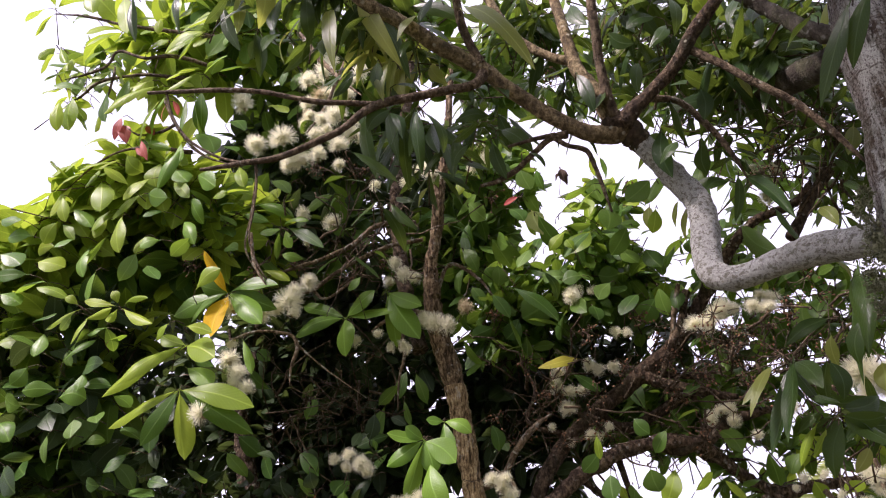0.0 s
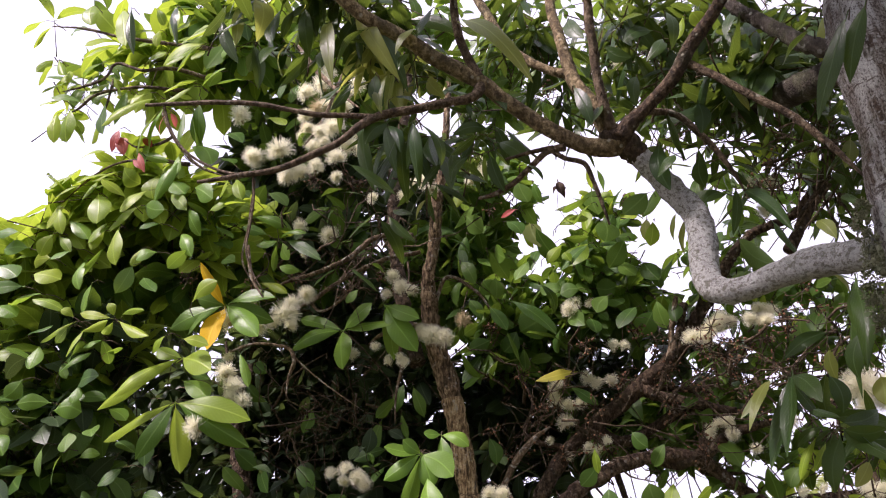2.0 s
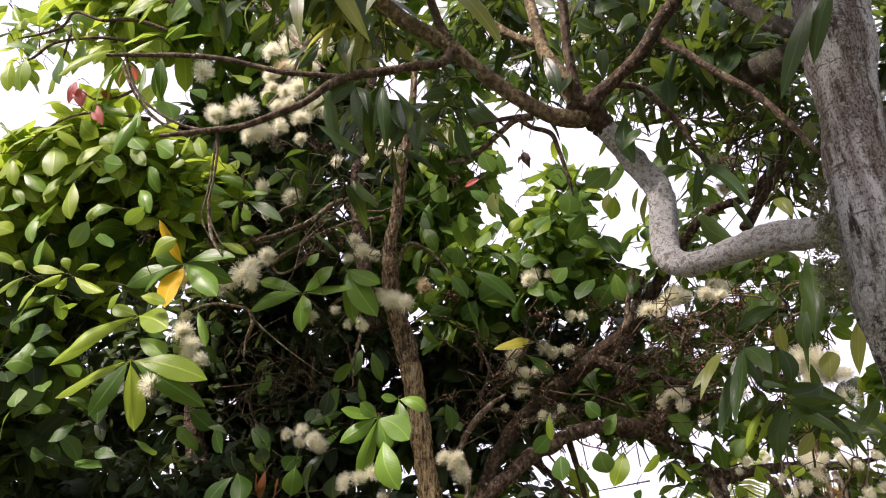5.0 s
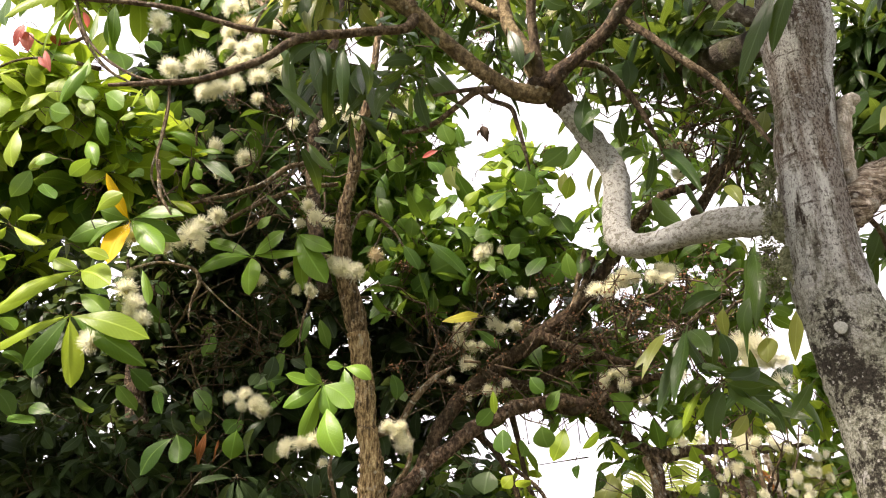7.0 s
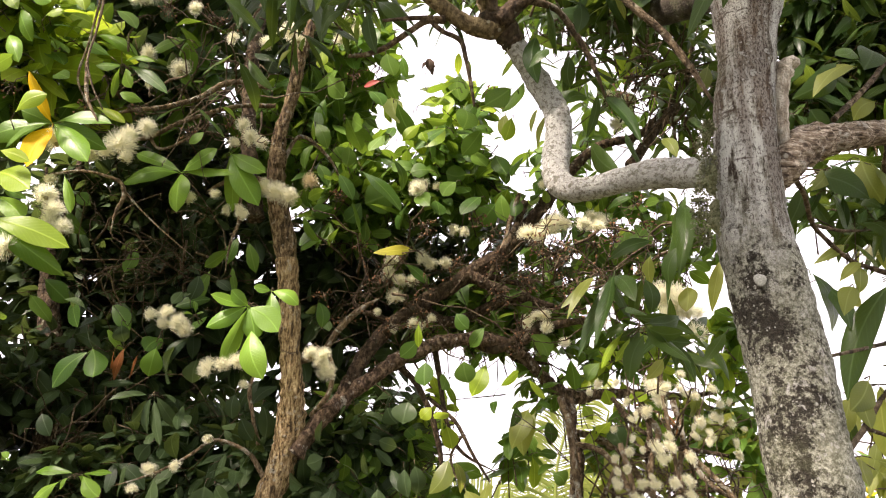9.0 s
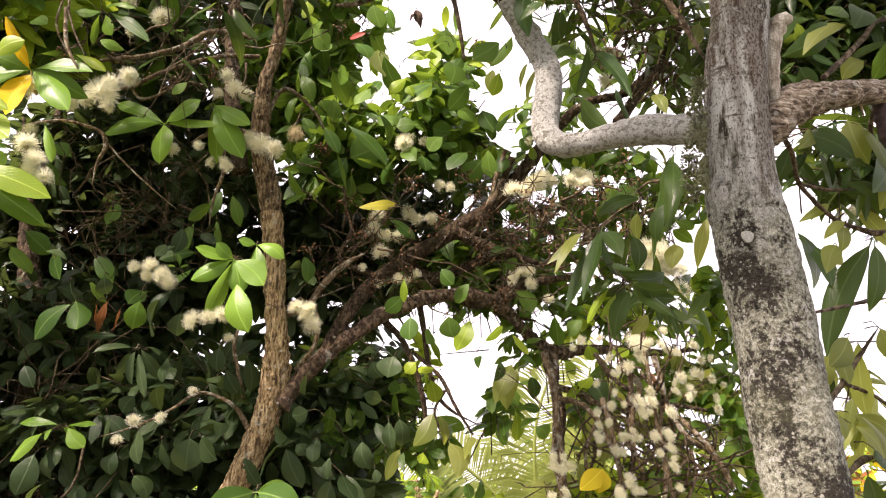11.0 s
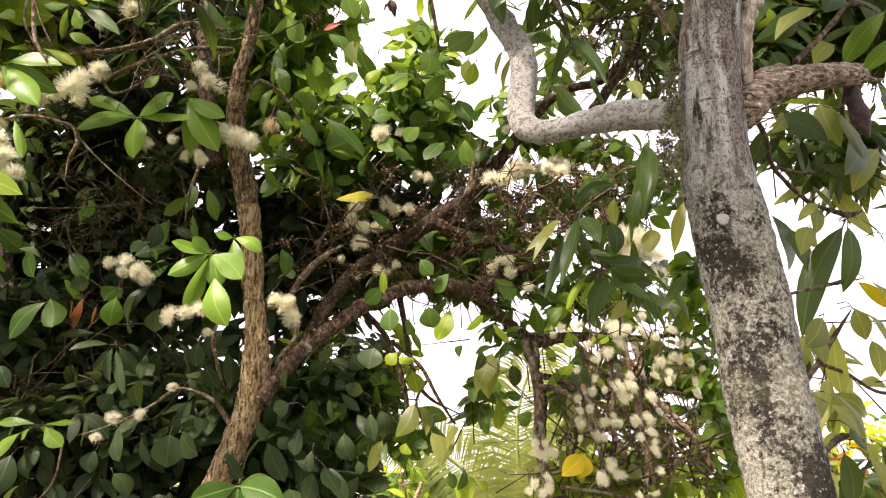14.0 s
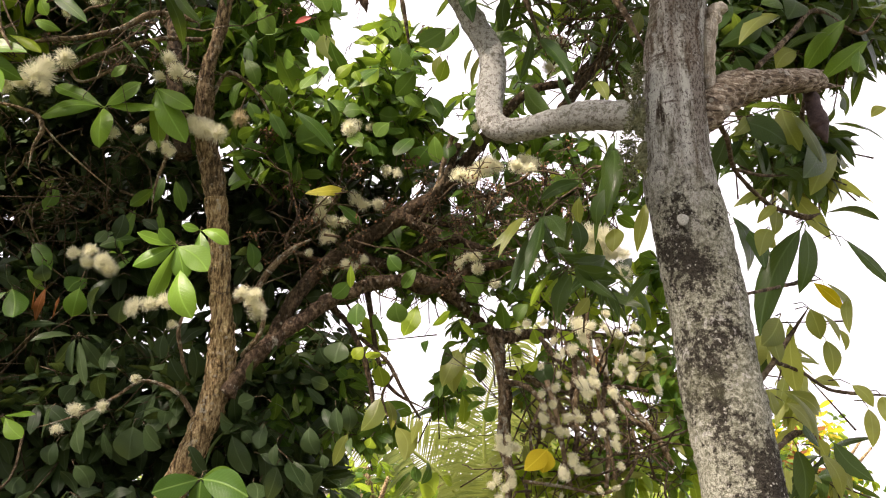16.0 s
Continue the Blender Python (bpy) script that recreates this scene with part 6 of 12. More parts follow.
one_leaf(rose, "fresh", (-0.731, 2.550, 2.298), (-0.701, 2.520, 2.172), 0.053, (-0.1, -0.92, 0.3))
one_leaf(rose, "fresh", (-0.731, 2.550, 2.298), (-0.633, 2.520, 2.247), 0.046, (-0.1, -0.92, 0.3))
one_leaf(rose, "fresh", (-0.731, 2.550, 2.298), (-0.784, 2.520, 2.303), 0.034, (-0.1, -0.92, 0.3))
one_leaf(rose, "rose", (-0.621, 2.450, 1.504), (-0.472, 2.420, 1.459), 0.090, (-0.1, -0.92, 0.3))
one_leaf(rose, "rose", (-0.621, 2.450, 1.504), (-0.749, 2.420, 1.463), 0.073, (-0.1, -0.92, 0.3))
one_leaf(rose, "rose", (-0.621, 2.450, 1.504), (-0.621, 2.420, 1.403), 0.073, (-0.1, -0.92, 0.3))
one_leaf(rose, "rose", (-0.621, 2.450, 1.504), (-0.534, 2.420, 1.529), 0.060, (-0.1, -0.92, 0.3))
one_leaf(rose, "rose", (-0.621, 2.450, 1.504), (-0.712, 2.420, 1.494), 0.040, (-0.1, -0.92, 0.3))
one_leaf(rose, "olive", (-0.283, 2.880, 2.583), (-0.430, 2.840, 2.545), 0.048, (0.0, -0.96, 0.25))
one_leaf(rose, "gold", (0.427, 2.600, 1.617), (0.349, 2.570, 1.550), 0.064, (0.1, -0.9, 0.2))
one_leaf(rose, "gold", (0.427, 2.600, 1.617), (0.408, 2.570, 1.544), 0.061, (0.1, -0.9, 0.2))
one_leaf(rose, "rust", (0.712, 3.200, 2.037), (0.744, 3.170, 1.942), 0.033, (0.1, -0.9, 0.2))
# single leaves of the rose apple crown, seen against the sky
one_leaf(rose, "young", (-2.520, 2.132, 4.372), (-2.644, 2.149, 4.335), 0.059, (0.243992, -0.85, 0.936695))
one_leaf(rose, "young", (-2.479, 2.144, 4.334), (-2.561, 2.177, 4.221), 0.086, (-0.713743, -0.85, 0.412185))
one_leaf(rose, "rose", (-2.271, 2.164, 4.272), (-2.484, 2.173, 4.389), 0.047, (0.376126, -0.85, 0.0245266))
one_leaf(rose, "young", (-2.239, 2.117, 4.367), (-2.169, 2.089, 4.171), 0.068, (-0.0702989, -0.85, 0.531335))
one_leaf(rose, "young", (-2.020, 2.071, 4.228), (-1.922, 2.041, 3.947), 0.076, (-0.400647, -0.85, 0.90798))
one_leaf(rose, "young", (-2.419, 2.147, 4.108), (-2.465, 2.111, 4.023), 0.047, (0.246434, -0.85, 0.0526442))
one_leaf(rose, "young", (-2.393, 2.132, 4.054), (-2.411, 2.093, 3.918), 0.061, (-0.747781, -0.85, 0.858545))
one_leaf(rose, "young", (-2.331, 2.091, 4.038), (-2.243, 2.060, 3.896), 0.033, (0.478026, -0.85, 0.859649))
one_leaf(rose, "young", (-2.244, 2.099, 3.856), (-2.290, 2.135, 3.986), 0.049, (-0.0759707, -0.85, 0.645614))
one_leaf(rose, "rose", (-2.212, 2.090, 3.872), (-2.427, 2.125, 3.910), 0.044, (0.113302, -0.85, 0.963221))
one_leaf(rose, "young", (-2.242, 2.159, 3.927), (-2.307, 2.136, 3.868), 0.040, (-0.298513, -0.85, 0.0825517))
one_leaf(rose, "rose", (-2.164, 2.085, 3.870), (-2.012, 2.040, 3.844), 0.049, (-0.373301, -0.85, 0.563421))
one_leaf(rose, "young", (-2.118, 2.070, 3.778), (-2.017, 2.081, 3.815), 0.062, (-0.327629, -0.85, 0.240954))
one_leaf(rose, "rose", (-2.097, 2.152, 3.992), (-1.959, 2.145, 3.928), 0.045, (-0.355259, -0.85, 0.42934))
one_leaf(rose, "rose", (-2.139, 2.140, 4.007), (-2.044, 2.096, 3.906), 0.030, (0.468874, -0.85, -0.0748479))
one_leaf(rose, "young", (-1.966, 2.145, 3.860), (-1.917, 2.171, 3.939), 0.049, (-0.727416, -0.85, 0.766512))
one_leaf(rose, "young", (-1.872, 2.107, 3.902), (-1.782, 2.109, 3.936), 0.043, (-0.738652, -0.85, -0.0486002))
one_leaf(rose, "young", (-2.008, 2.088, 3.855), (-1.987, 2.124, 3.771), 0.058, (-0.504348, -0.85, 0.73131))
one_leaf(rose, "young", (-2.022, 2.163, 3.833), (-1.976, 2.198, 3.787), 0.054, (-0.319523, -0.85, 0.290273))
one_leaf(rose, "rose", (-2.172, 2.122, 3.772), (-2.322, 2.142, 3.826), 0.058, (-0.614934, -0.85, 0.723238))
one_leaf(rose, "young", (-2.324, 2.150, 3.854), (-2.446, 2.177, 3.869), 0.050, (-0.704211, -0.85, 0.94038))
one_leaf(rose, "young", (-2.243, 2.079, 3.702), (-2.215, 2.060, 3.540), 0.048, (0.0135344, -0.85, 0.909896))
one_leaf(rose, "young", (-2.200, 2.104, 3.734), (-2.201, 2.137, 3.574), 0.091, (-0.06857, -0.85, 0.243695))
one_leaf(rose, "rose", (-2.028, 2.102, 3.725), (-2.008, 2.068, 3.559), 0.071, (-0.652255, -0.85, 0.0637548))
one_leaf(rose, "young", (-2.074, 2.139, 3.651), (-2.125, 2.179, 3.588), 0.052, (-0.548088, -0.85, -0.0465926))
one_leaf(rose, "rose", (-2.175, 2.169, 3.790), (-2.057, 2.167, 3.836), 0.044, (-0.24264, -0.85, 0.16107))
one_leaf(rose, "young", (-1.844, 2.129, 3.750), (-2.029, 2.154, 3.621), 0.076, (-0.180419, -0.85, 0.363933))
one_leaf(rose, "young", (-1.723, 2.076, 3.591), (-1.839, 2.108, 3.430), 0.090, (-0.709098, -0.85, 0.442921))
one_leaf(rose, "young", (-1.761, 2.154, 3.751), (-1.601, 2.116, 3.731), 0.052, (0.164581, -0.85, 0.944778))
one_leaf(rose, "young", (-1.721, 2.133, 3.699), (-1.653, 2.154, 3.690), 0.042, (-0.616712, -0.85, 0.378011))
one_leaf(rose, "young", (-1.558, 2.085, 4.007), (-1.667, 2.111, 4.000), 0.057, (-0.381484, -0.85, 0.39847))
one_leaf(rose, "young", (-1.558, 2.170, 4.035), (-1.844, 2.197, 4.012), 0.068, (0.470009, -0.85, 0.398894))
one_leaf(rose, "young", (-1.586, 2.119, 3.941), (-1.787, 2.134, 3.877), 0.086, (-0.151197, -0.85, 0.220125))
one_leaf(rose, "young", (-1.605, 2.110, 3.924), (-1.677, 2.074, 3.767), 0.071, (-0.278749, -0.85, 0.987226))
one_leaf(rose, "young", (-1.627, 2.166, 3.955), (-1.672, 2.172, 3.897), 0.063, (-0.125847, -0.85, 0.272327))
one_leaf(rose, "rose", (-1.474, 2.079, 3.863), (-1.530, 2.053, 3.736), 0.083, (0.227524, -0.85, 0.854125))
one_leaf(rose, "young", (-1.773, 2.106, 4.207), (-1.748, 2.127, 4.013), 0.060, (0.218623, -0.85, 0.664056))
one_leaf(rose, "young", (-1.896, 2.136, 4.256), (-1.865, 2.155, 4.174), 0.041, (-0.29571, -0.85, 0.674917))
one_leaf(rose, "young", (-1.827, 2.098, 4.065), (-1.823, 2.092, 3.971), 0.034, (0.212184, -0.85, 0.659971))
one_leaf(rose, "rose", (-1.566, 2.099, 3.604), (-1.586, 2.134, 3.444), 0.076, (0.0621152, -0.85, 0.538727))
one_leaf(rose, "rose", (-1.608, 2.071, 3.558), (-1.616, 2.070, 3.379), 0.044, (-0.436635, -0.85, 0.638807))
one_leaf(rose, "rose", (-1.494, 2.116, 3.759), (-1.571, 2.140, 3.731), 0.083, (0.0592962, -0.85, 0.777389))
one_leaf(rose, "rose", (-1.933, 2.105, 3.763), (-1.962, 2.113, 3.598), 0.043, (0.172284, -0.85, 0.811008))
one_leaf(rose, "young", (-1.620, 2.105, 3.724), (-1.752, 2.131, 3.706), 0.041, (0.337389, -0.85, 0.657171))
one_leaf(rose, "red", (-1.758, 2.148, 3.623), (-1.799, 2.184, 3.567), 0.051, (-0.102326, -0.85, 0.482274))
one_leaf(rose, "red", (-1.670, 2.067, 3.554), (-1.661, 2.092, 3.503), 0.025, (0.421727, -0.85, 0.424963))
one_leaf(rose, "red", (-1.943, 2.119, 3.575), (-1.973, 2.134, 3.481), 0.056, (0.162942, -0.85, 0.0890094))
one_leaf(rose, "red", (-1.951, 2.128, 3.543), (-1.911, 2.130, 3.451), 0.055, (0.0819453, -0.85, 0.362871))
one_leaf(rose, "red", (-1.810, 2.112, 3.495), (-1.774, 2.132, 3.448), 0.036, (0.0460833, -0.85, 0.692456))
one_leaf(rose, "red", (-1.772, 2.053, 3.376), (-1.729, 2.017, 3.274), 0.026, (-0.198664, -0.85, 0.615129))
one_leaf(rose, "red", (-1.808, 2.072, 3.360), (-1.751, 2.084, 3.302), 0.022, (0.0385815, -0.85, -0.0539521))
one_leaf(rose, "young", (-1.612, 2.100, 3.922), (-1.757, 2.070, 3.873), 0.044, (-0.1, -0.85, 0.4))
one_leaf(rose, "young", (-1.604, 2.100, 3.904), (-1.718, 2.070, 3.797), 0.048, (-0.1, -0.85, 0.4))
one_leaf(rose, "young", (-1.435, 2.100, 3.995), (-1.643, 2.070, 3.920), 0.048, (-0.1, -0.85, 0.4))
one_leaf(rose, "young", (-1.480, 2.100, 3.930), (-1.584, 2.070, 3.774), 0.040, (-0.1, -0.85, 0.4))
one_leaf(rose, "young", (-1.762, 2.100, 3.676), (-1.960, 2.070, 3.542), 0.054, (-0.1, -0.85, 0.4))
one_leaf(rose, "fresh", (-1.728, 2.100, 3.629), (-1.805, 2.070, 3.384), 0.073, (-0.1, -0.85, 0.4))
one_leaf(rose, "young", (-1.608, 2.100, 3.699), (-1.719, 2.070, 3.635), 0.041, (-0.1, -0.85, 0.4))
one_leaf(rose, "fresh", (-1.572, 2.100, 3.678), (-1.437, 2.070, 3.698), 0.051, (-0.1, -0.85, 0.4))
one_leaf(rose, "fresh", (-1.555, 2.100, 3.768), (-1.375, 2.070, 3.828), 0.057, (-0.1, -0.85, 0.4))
one_leaf(rose, "rose", (-1.598, 2.100, 3.590), (-1.561, 2.070, 3.367), 0.054, (-0.1, -0.85, 0.4))
one_leaf(rose, "fresh", (-1.612, 2.100, 3.333), (-1.688, 2.070, 3.164), 0.054, (-0.1, -0.85, 0.4))
# the sunlit side of the crown, with sunlight put into its lighter leaf greens
one_leaf(rose, "young", (-1.979, 2.147, 3.489), (-2.096, 2.118, 3.451), 0.032, (-0.682321, -0.85, 0.0468796))
one_leaf(rose, "fresh", (-1.859, 2.132, 3.445), (-1.682, 2.098, 3.355), 0.032, (-0.5083, -0.85, -0.0607767))
one_leaf(rose, "young", (-1.928, 2.147, 3.380), (-2.012, 2.131, 3.336), 0.050, (0.0147424, -0.85, 0.549181))
one_leaf(rose, "young", (-1.890, 2.124, 3.381), (-1.828, 2.155, 3.312), 0.067, (-0.749174, -0.85, 0.345913))
one_leaf(rose, "young", (-1.946, 2.128, 3.358), (-2.103, 2.115, 3.346), 0.045, (-0.606157, -0.85, 0.814507))
one_leaf(rose, "fresh", (-1.651, 2.137, 3.393), (-1.624, 2.091, 3.253), 0.040, (0.0169551, -0.85, 0.00430383))
one_leaf(rose, "fresh", (-1.610, 2.155, 3.437), (-1.501, 2.135, 3.318), 0.080, (-0.0238797, -0.85, 0.954131))
one_leaf(rose, "young", (-1.763, 2.182, 3.353), (-1.760, 2.170, 3.233), 0.072, (0.266237, -0.85, 0.606526))
one_leaf(rose, "young", (-1.763, 2.137, 3.251), (-1.844, 2.100, 3.152), 0.061, (-0.00507795, -0.85, 0.520245))
one_leaf(rose, "young", (-1.836, 2.196, 3.231), (-1.997, 2.233, 3.168), 0.067, (0.0107624, -0.85, 0.286228))
one_leaf(rose, "young", (-1.698, 2.189, 3.251), (-1.576, 2.139, 3.122), 0.044, (-0.615102, -0.85, 0.522393))
one_leaf(rose, "young", (-2.018, 2.162, 3.303), (-1.960, 2.124, 3.136), 0.081, (0.0368204, -0.85, 0.88041))
one_leaf(rose, "young", (-1.865, 2.138, 3.103), (-1.830, 2.126, 2.931), 0.069, (-0.46708, -0.85, 0.220644))
one_leaf(rose, "young", (-1.792, 2.197, 3.032), (-1.799, 2.181, 2.943), 0.039, (0.451424, -0.85, 0.905122))
one_leaf(rose, "rose", (-1.788, 2.160, 2.940), (-1.815, 2.133, 2.818), 0.063, (0.476226, -0.85, 0.445936))
one_leaf(rose, "fresh", (-1.677, 2.142, 2.966), (-1.739, 2.120, 2.930), 0.046, (0.480346, -0.85, 0.44093))
one_leaf(rose, "young", (-2.073, 2.129, 3.332), (-2.195, 2.122, 3.262), 0.063, (-0.597642, -0.85, 0.583855))
one_leaf(rose, "young", (-2.132, 2.144, 3.300), (-2.211, 2.121, 3.170), 0.054, (0.227133, -0.85, 0.809486))
one_leaf(rose, "young", (-2.131, 2.101, 3.221), (-2.084, 2.099, 3.096), 0.044, (-0.407765, -0.85, 0.928778))
one_leaf(rose, "young", (-1.958, 2.178, 3.167), (-2.004, 2.150, 3.071), 0.049, (-0.415389, -0.85, 0.0702422))
one_leaf(rose, "young", (-1.982, 2.199, 3.144), (-1.997, 2.175, 3.046), 0.040, (0.010047, -0.85, 0.422095))
one_leaf(rose, "young", (-2.193, 2.164, 3.152), (-2.252, 2.169, 3.075), 0.063, (0.179342, -0.85, 0.0299969))
one_leaf(rose, "young", (-2.174, 2.176, 3.142), (-2.092, 2.153, 3.054), 0.036, (-0.0831276, -0.85, 0.269734))
one_leaf(rose, "fresh", (-2.328, 2.130, 3.166), (-2.463, 2.127, 3.206), 0.049, (-0.169579, -0.85, 0.297143))
one_leaf(rose, "fresh", (-2.310, 2.175, 3.115), (-2.424, 2.178, 3.121), 0.059, (-0.704464, -0.85, 0.177665))
one_leaf(rose, "young", (-2.226, 2.146, 2.969), (-2.110, 2.178, 2.937), 0.087, (0.359926, -0.85, 0.500152))
one_leaf(rose, "rose", (-2.203, 2.101, 2.892), (-2.335, 2.122, 2.896), 0.055, (-0.215336, -0.85, 0.533206))
one_leaf(rose, "fresh", (-2.163, 2.171, 2.884), (-2.320, 2.178, 2.864), 0.056, (-0.147651, -0.85, 0.902887))
one_leaf(rose, "young", (-1.480, 2.139, 3.102), (-1.412, 2.124, 3.109), 0.033, (0.314877, -0.85, 0.116115))
one_leaf(rose, "young", (-1.447, 2.130, 3.105), (-1.337, 2.154, 3.112), 0.031, (-0.667432, -0.85, 0.819906))
one_leaf(rose, "young", (-1.436, 2.169, 3.253), (-1.450, 2.158, 3.163), 0.043, (-0.392049, -0.85, 0.758802))
one_leaf(rose, "young", (-1.415, 2.191, 3.263), (-1.365, 2.154, 3.143), 0.043, (-0.151984, -0.85, 0.504005))
one_leaf(rose, "fresh", (-1.577, 2.150, 3.138), (-1.519, 2.130, 3.018), 0.059, (-0.55809, -0.85, 0.544437))
one_leaf(rose, "fresh", (-1.614, 2.181, 3.052), (-1.524, 2.137, 2.917), 0.047, (-0.462476, -0.85, 0.801553))
one_leaf(rose, "rose", (-1.942, 2.179, 3.058), (-2.016, 2.189, 2.931), 0.078, (-0.718058, -0.85, 0.694858))
one_leaf(rose, "young", (-2.204, 2.198, 3.062), (-2.355, 2.238, 3.098), 0.054, (0.12656, -0.85, -0.0462178))
one_leaf(rose, "fresh", (-2.091, 2.184, 3.075), (-2.157, 2.154, 3.021), 0.057, (0.0571718, -0.85, 0.94747))
one_leaf(rose, "fresh", (-2.013, 2.171, 3.004), (-1.977, 2.133, 2.860), 0.056, (-0.384384, -0.85, 0.909798))
one_leaf(rose, "fresh", (-1.650, 2.115, 3.127), (-1.759, 2.120, 3.178), 0.063, (-0.23258, -0.85, 0.0772979))
one_leaf(rose, "rose", (-1.701, 2.162, 3.103), (-1.763, 2.116, 3.076), 0.051, (-0.614732, -0.85, 0.317119))
one_leaf(rose, "young", (-1.831, 2.107, 3.210), (-1.912, 2.062, 3.277), 0.048, (-0.0309304, -0.85, 0.716571))
one_leaf(rose, "young", (-2.056, 2.188, 3.388), (-2.086, 2.150, 3.288), 0.056, (-0.210412, -0.85, 0.246027))
one_leaf(rose, "fresh", (-2.126, 2.160, 3.197), (-2.020, 2.154, 3.096), 0.054, (0.423173, -0.85, 0.311618))
one_leaf(rose, "fresh", (-2.375, 2.106, 3.010), (-2.264, 2.118, 2.948), 0.074, (-0.561113, -0.85, 0.594481))
one_leaf(rose, "fresh", (-2.372, 2.151, 2.860), (-2.284, 2.183, 2.813), 0.065, (-0.0563864, -0.85, 0.582966))
one_leaf(rose, "rose", (-1.535, 2.126, 2.944), (-1.619, 2.126, 2.889), 0.057, (-0.432262, -0.85, 0.725636))
one_leaf(rose, "fresh", (-1.568, 2.152, 3.234), (-1.460, 2.114, 3.138), 0.065, (-0.456975, -0.85, 0.308336))
one_leaf(rose, "fresh", (-1.691, 2.174, 3.300), (-1.605, 2.140, 3.209), 0.066, (0.14162, -0.85, 0.620515))
one_leaf(rose, "fresh", (-1.909, 2.109, 2.861), (-1.942, 2.119, 2.757), 0.058, (-0.636027, -0.85, 0.0372708))
one_leaf(rose, "rose", (-1.734, 2.159, 2.879), (-1.628, 2.131, 2.780), 0.054, (0.346158, -0.85, 0.428515))
one_leaf(rose, "young", (-1.792, 2.112, 2.705), (-1.936, 2.134, 2.749), 0.030, (-0.713174, -0.85, 0.697507))
one_leaf(rose, "young", (-1.744, 2.085, 2.678), (-1.584, 2.049, 2.584), 0.041, (0.440052, -0.85, 0.649224))
one_leaf(rose, "young", (-1.778, 2.102, 2.686), (-1.739, 2.063, 2.603), 0.026, (0.465872, -0.85, 0.631569))
one_leaf(rose, "young", (-1.799, 2.162, 2.736), (-1.654, 2.125, 2.707), 0.022, (0.0309968, -0.85, 0.289728))
one_leaf(rose, "young", (-1.779, 2.104, 2.708), (-1.801, 2.083, 2.753), 0.030, (0.0171967, -0.85, 0.283539))
one_leaf(rose, "young", (-1.983, 2.119, 2.748), (-2.124, 2.081, 2.814), 0.043, (0.288876, -0.85, 0.612679))
one_leaf(rose, "young", (-1.991, 2.160, 2.742), (-2.121, 2.149, 2.680), 0.035, (0.31447, -0.85, 0.46924))
one_leaf(rose, "young", (-2.001, 2.139, 2.712), (-2.038, 2.141, 2.659), 0.039, (0.1752, -0.85, 0.335061))
one_leaf(rose, "young", (-1.897, 2.090, 2.660), (-1.739, 2.043, 2.651), 0.030, (-0.496991, -0.85, -0.0566016))
one_leaf(rose, "young", (-1.519, 2.169, 2.753), (-1.423, 2.162, 2.810), 0.056, (0.200434, -0.85, -0.0995164))
one_leaf(rose, "young", (-1.576, 2.127, 2.616), (-1.631, 2.157, 2.570), 0.039, (0.0243317, -0.85, 0.371509))
one_leaf(rose, "young", (-1.507, 2.127, 2.595), (-1.397, 2.086, 2.552), 0.034, (-0.556658, -0.85, 0.0749451))
one_leaf(rose, "young", (-1.960, 2.117, 2.737), (-2.007, 2.102, 2.765), 0.028, (0.350429, -0.85, 0.0673253))
one_leaf(rose, "young", (-1.890, 2.105, 2.678), (-1.915, 2.080, 2.566), 0.036, (-0.548078, -0.85, 0.215758))
one_leaf(rose, "fresh", (-1.808, 2.104, 2.623), (-1.887, 2.097, 2.610), 0.031, (-0.709881, -0.85, 0.916972))
one_leaf(rose, "rose", (-1.902, 2.207, 2.681), (-1.910, 2.241, 2.613), 0.045, (0.109643, -0.85, 0.641195))
one_leaf(rose, "fresh", (-1.885, 2.217, 2.629), (-1.844, 2.252, 2.655), 0.049, (-0.602608, -0.85, 0.635422))
one_leaf(rose, "rose", (-1.957, 2.199, 2.458), (-1.848, 2.210, 2.453), 0.052, (0.161623, -0.85, 0.0795515))
one_leaf(rose, "fresh", (-2.043, 2.190, 2.453), (-2.164, 2.142, 2.453), 0.052, (-0.461909, -0.85, -0.0139763))
one_leaf(rose, "fresh", (-2.049, 2.210, 2.431), (-1.953, 2.248, 2.423), 0.076, (-0.294684, -0.85, 0.243023))
one_leaf(rose, "rose", (-1.969, 2.217, 2.511), (-1.817, 2.192, 2.501), 0.065, (0.165435, -0.85, 0.689721))
one_leaf(rose, "fresh", (-1.938, 2.186, 2.502), (-1.934, 2.158, 2.431), 0.040, (0.090233, -0.85, 0.93453))
one_leaf(rose, "rose", (-1.985, 2.235, 2.354), (-1.949, 2.223, 2.276), 0.071, (0.46929, -0.85, -0.0931))
one_leaf(rose, "rose", (-2.028, 2.176, 2.292), (-2.009, 2.196, 2.191), 0.050, (-0.237289, -0.85, -0.0505568))
one_leaf(rose, "rose", (-1.918, 2.225, 2.256), (-1.864, 2.264, 2.273), 0.039, (-0.101325, -0.85, 0.285015))
one_leaf(rose, "rose", (-1.695, 2.179, 2.194), (-1.766, 2.136, 2.139), 0.052, (0.37349, -0.85, 0.440276))
one_leaf(rose, "rose", (-2.299, 2.264, 2.251), (-2.145, 2.218, 2.243), 0.040, (-0.44567, -0.85, -0.0444965))
one_leaf(rose, "rose", (-2.216, 2.210, 2.204), (-2.095, 2.165, 2.100), 0.090, (-0.430712, -0.85, 0.348219))
one_leaf(rose, "fresh", (-2.286, 2.201, 2.356), (-2.160, 2.155, 2.272), 0.064, (-0.702994, -0.85, 0.968787))
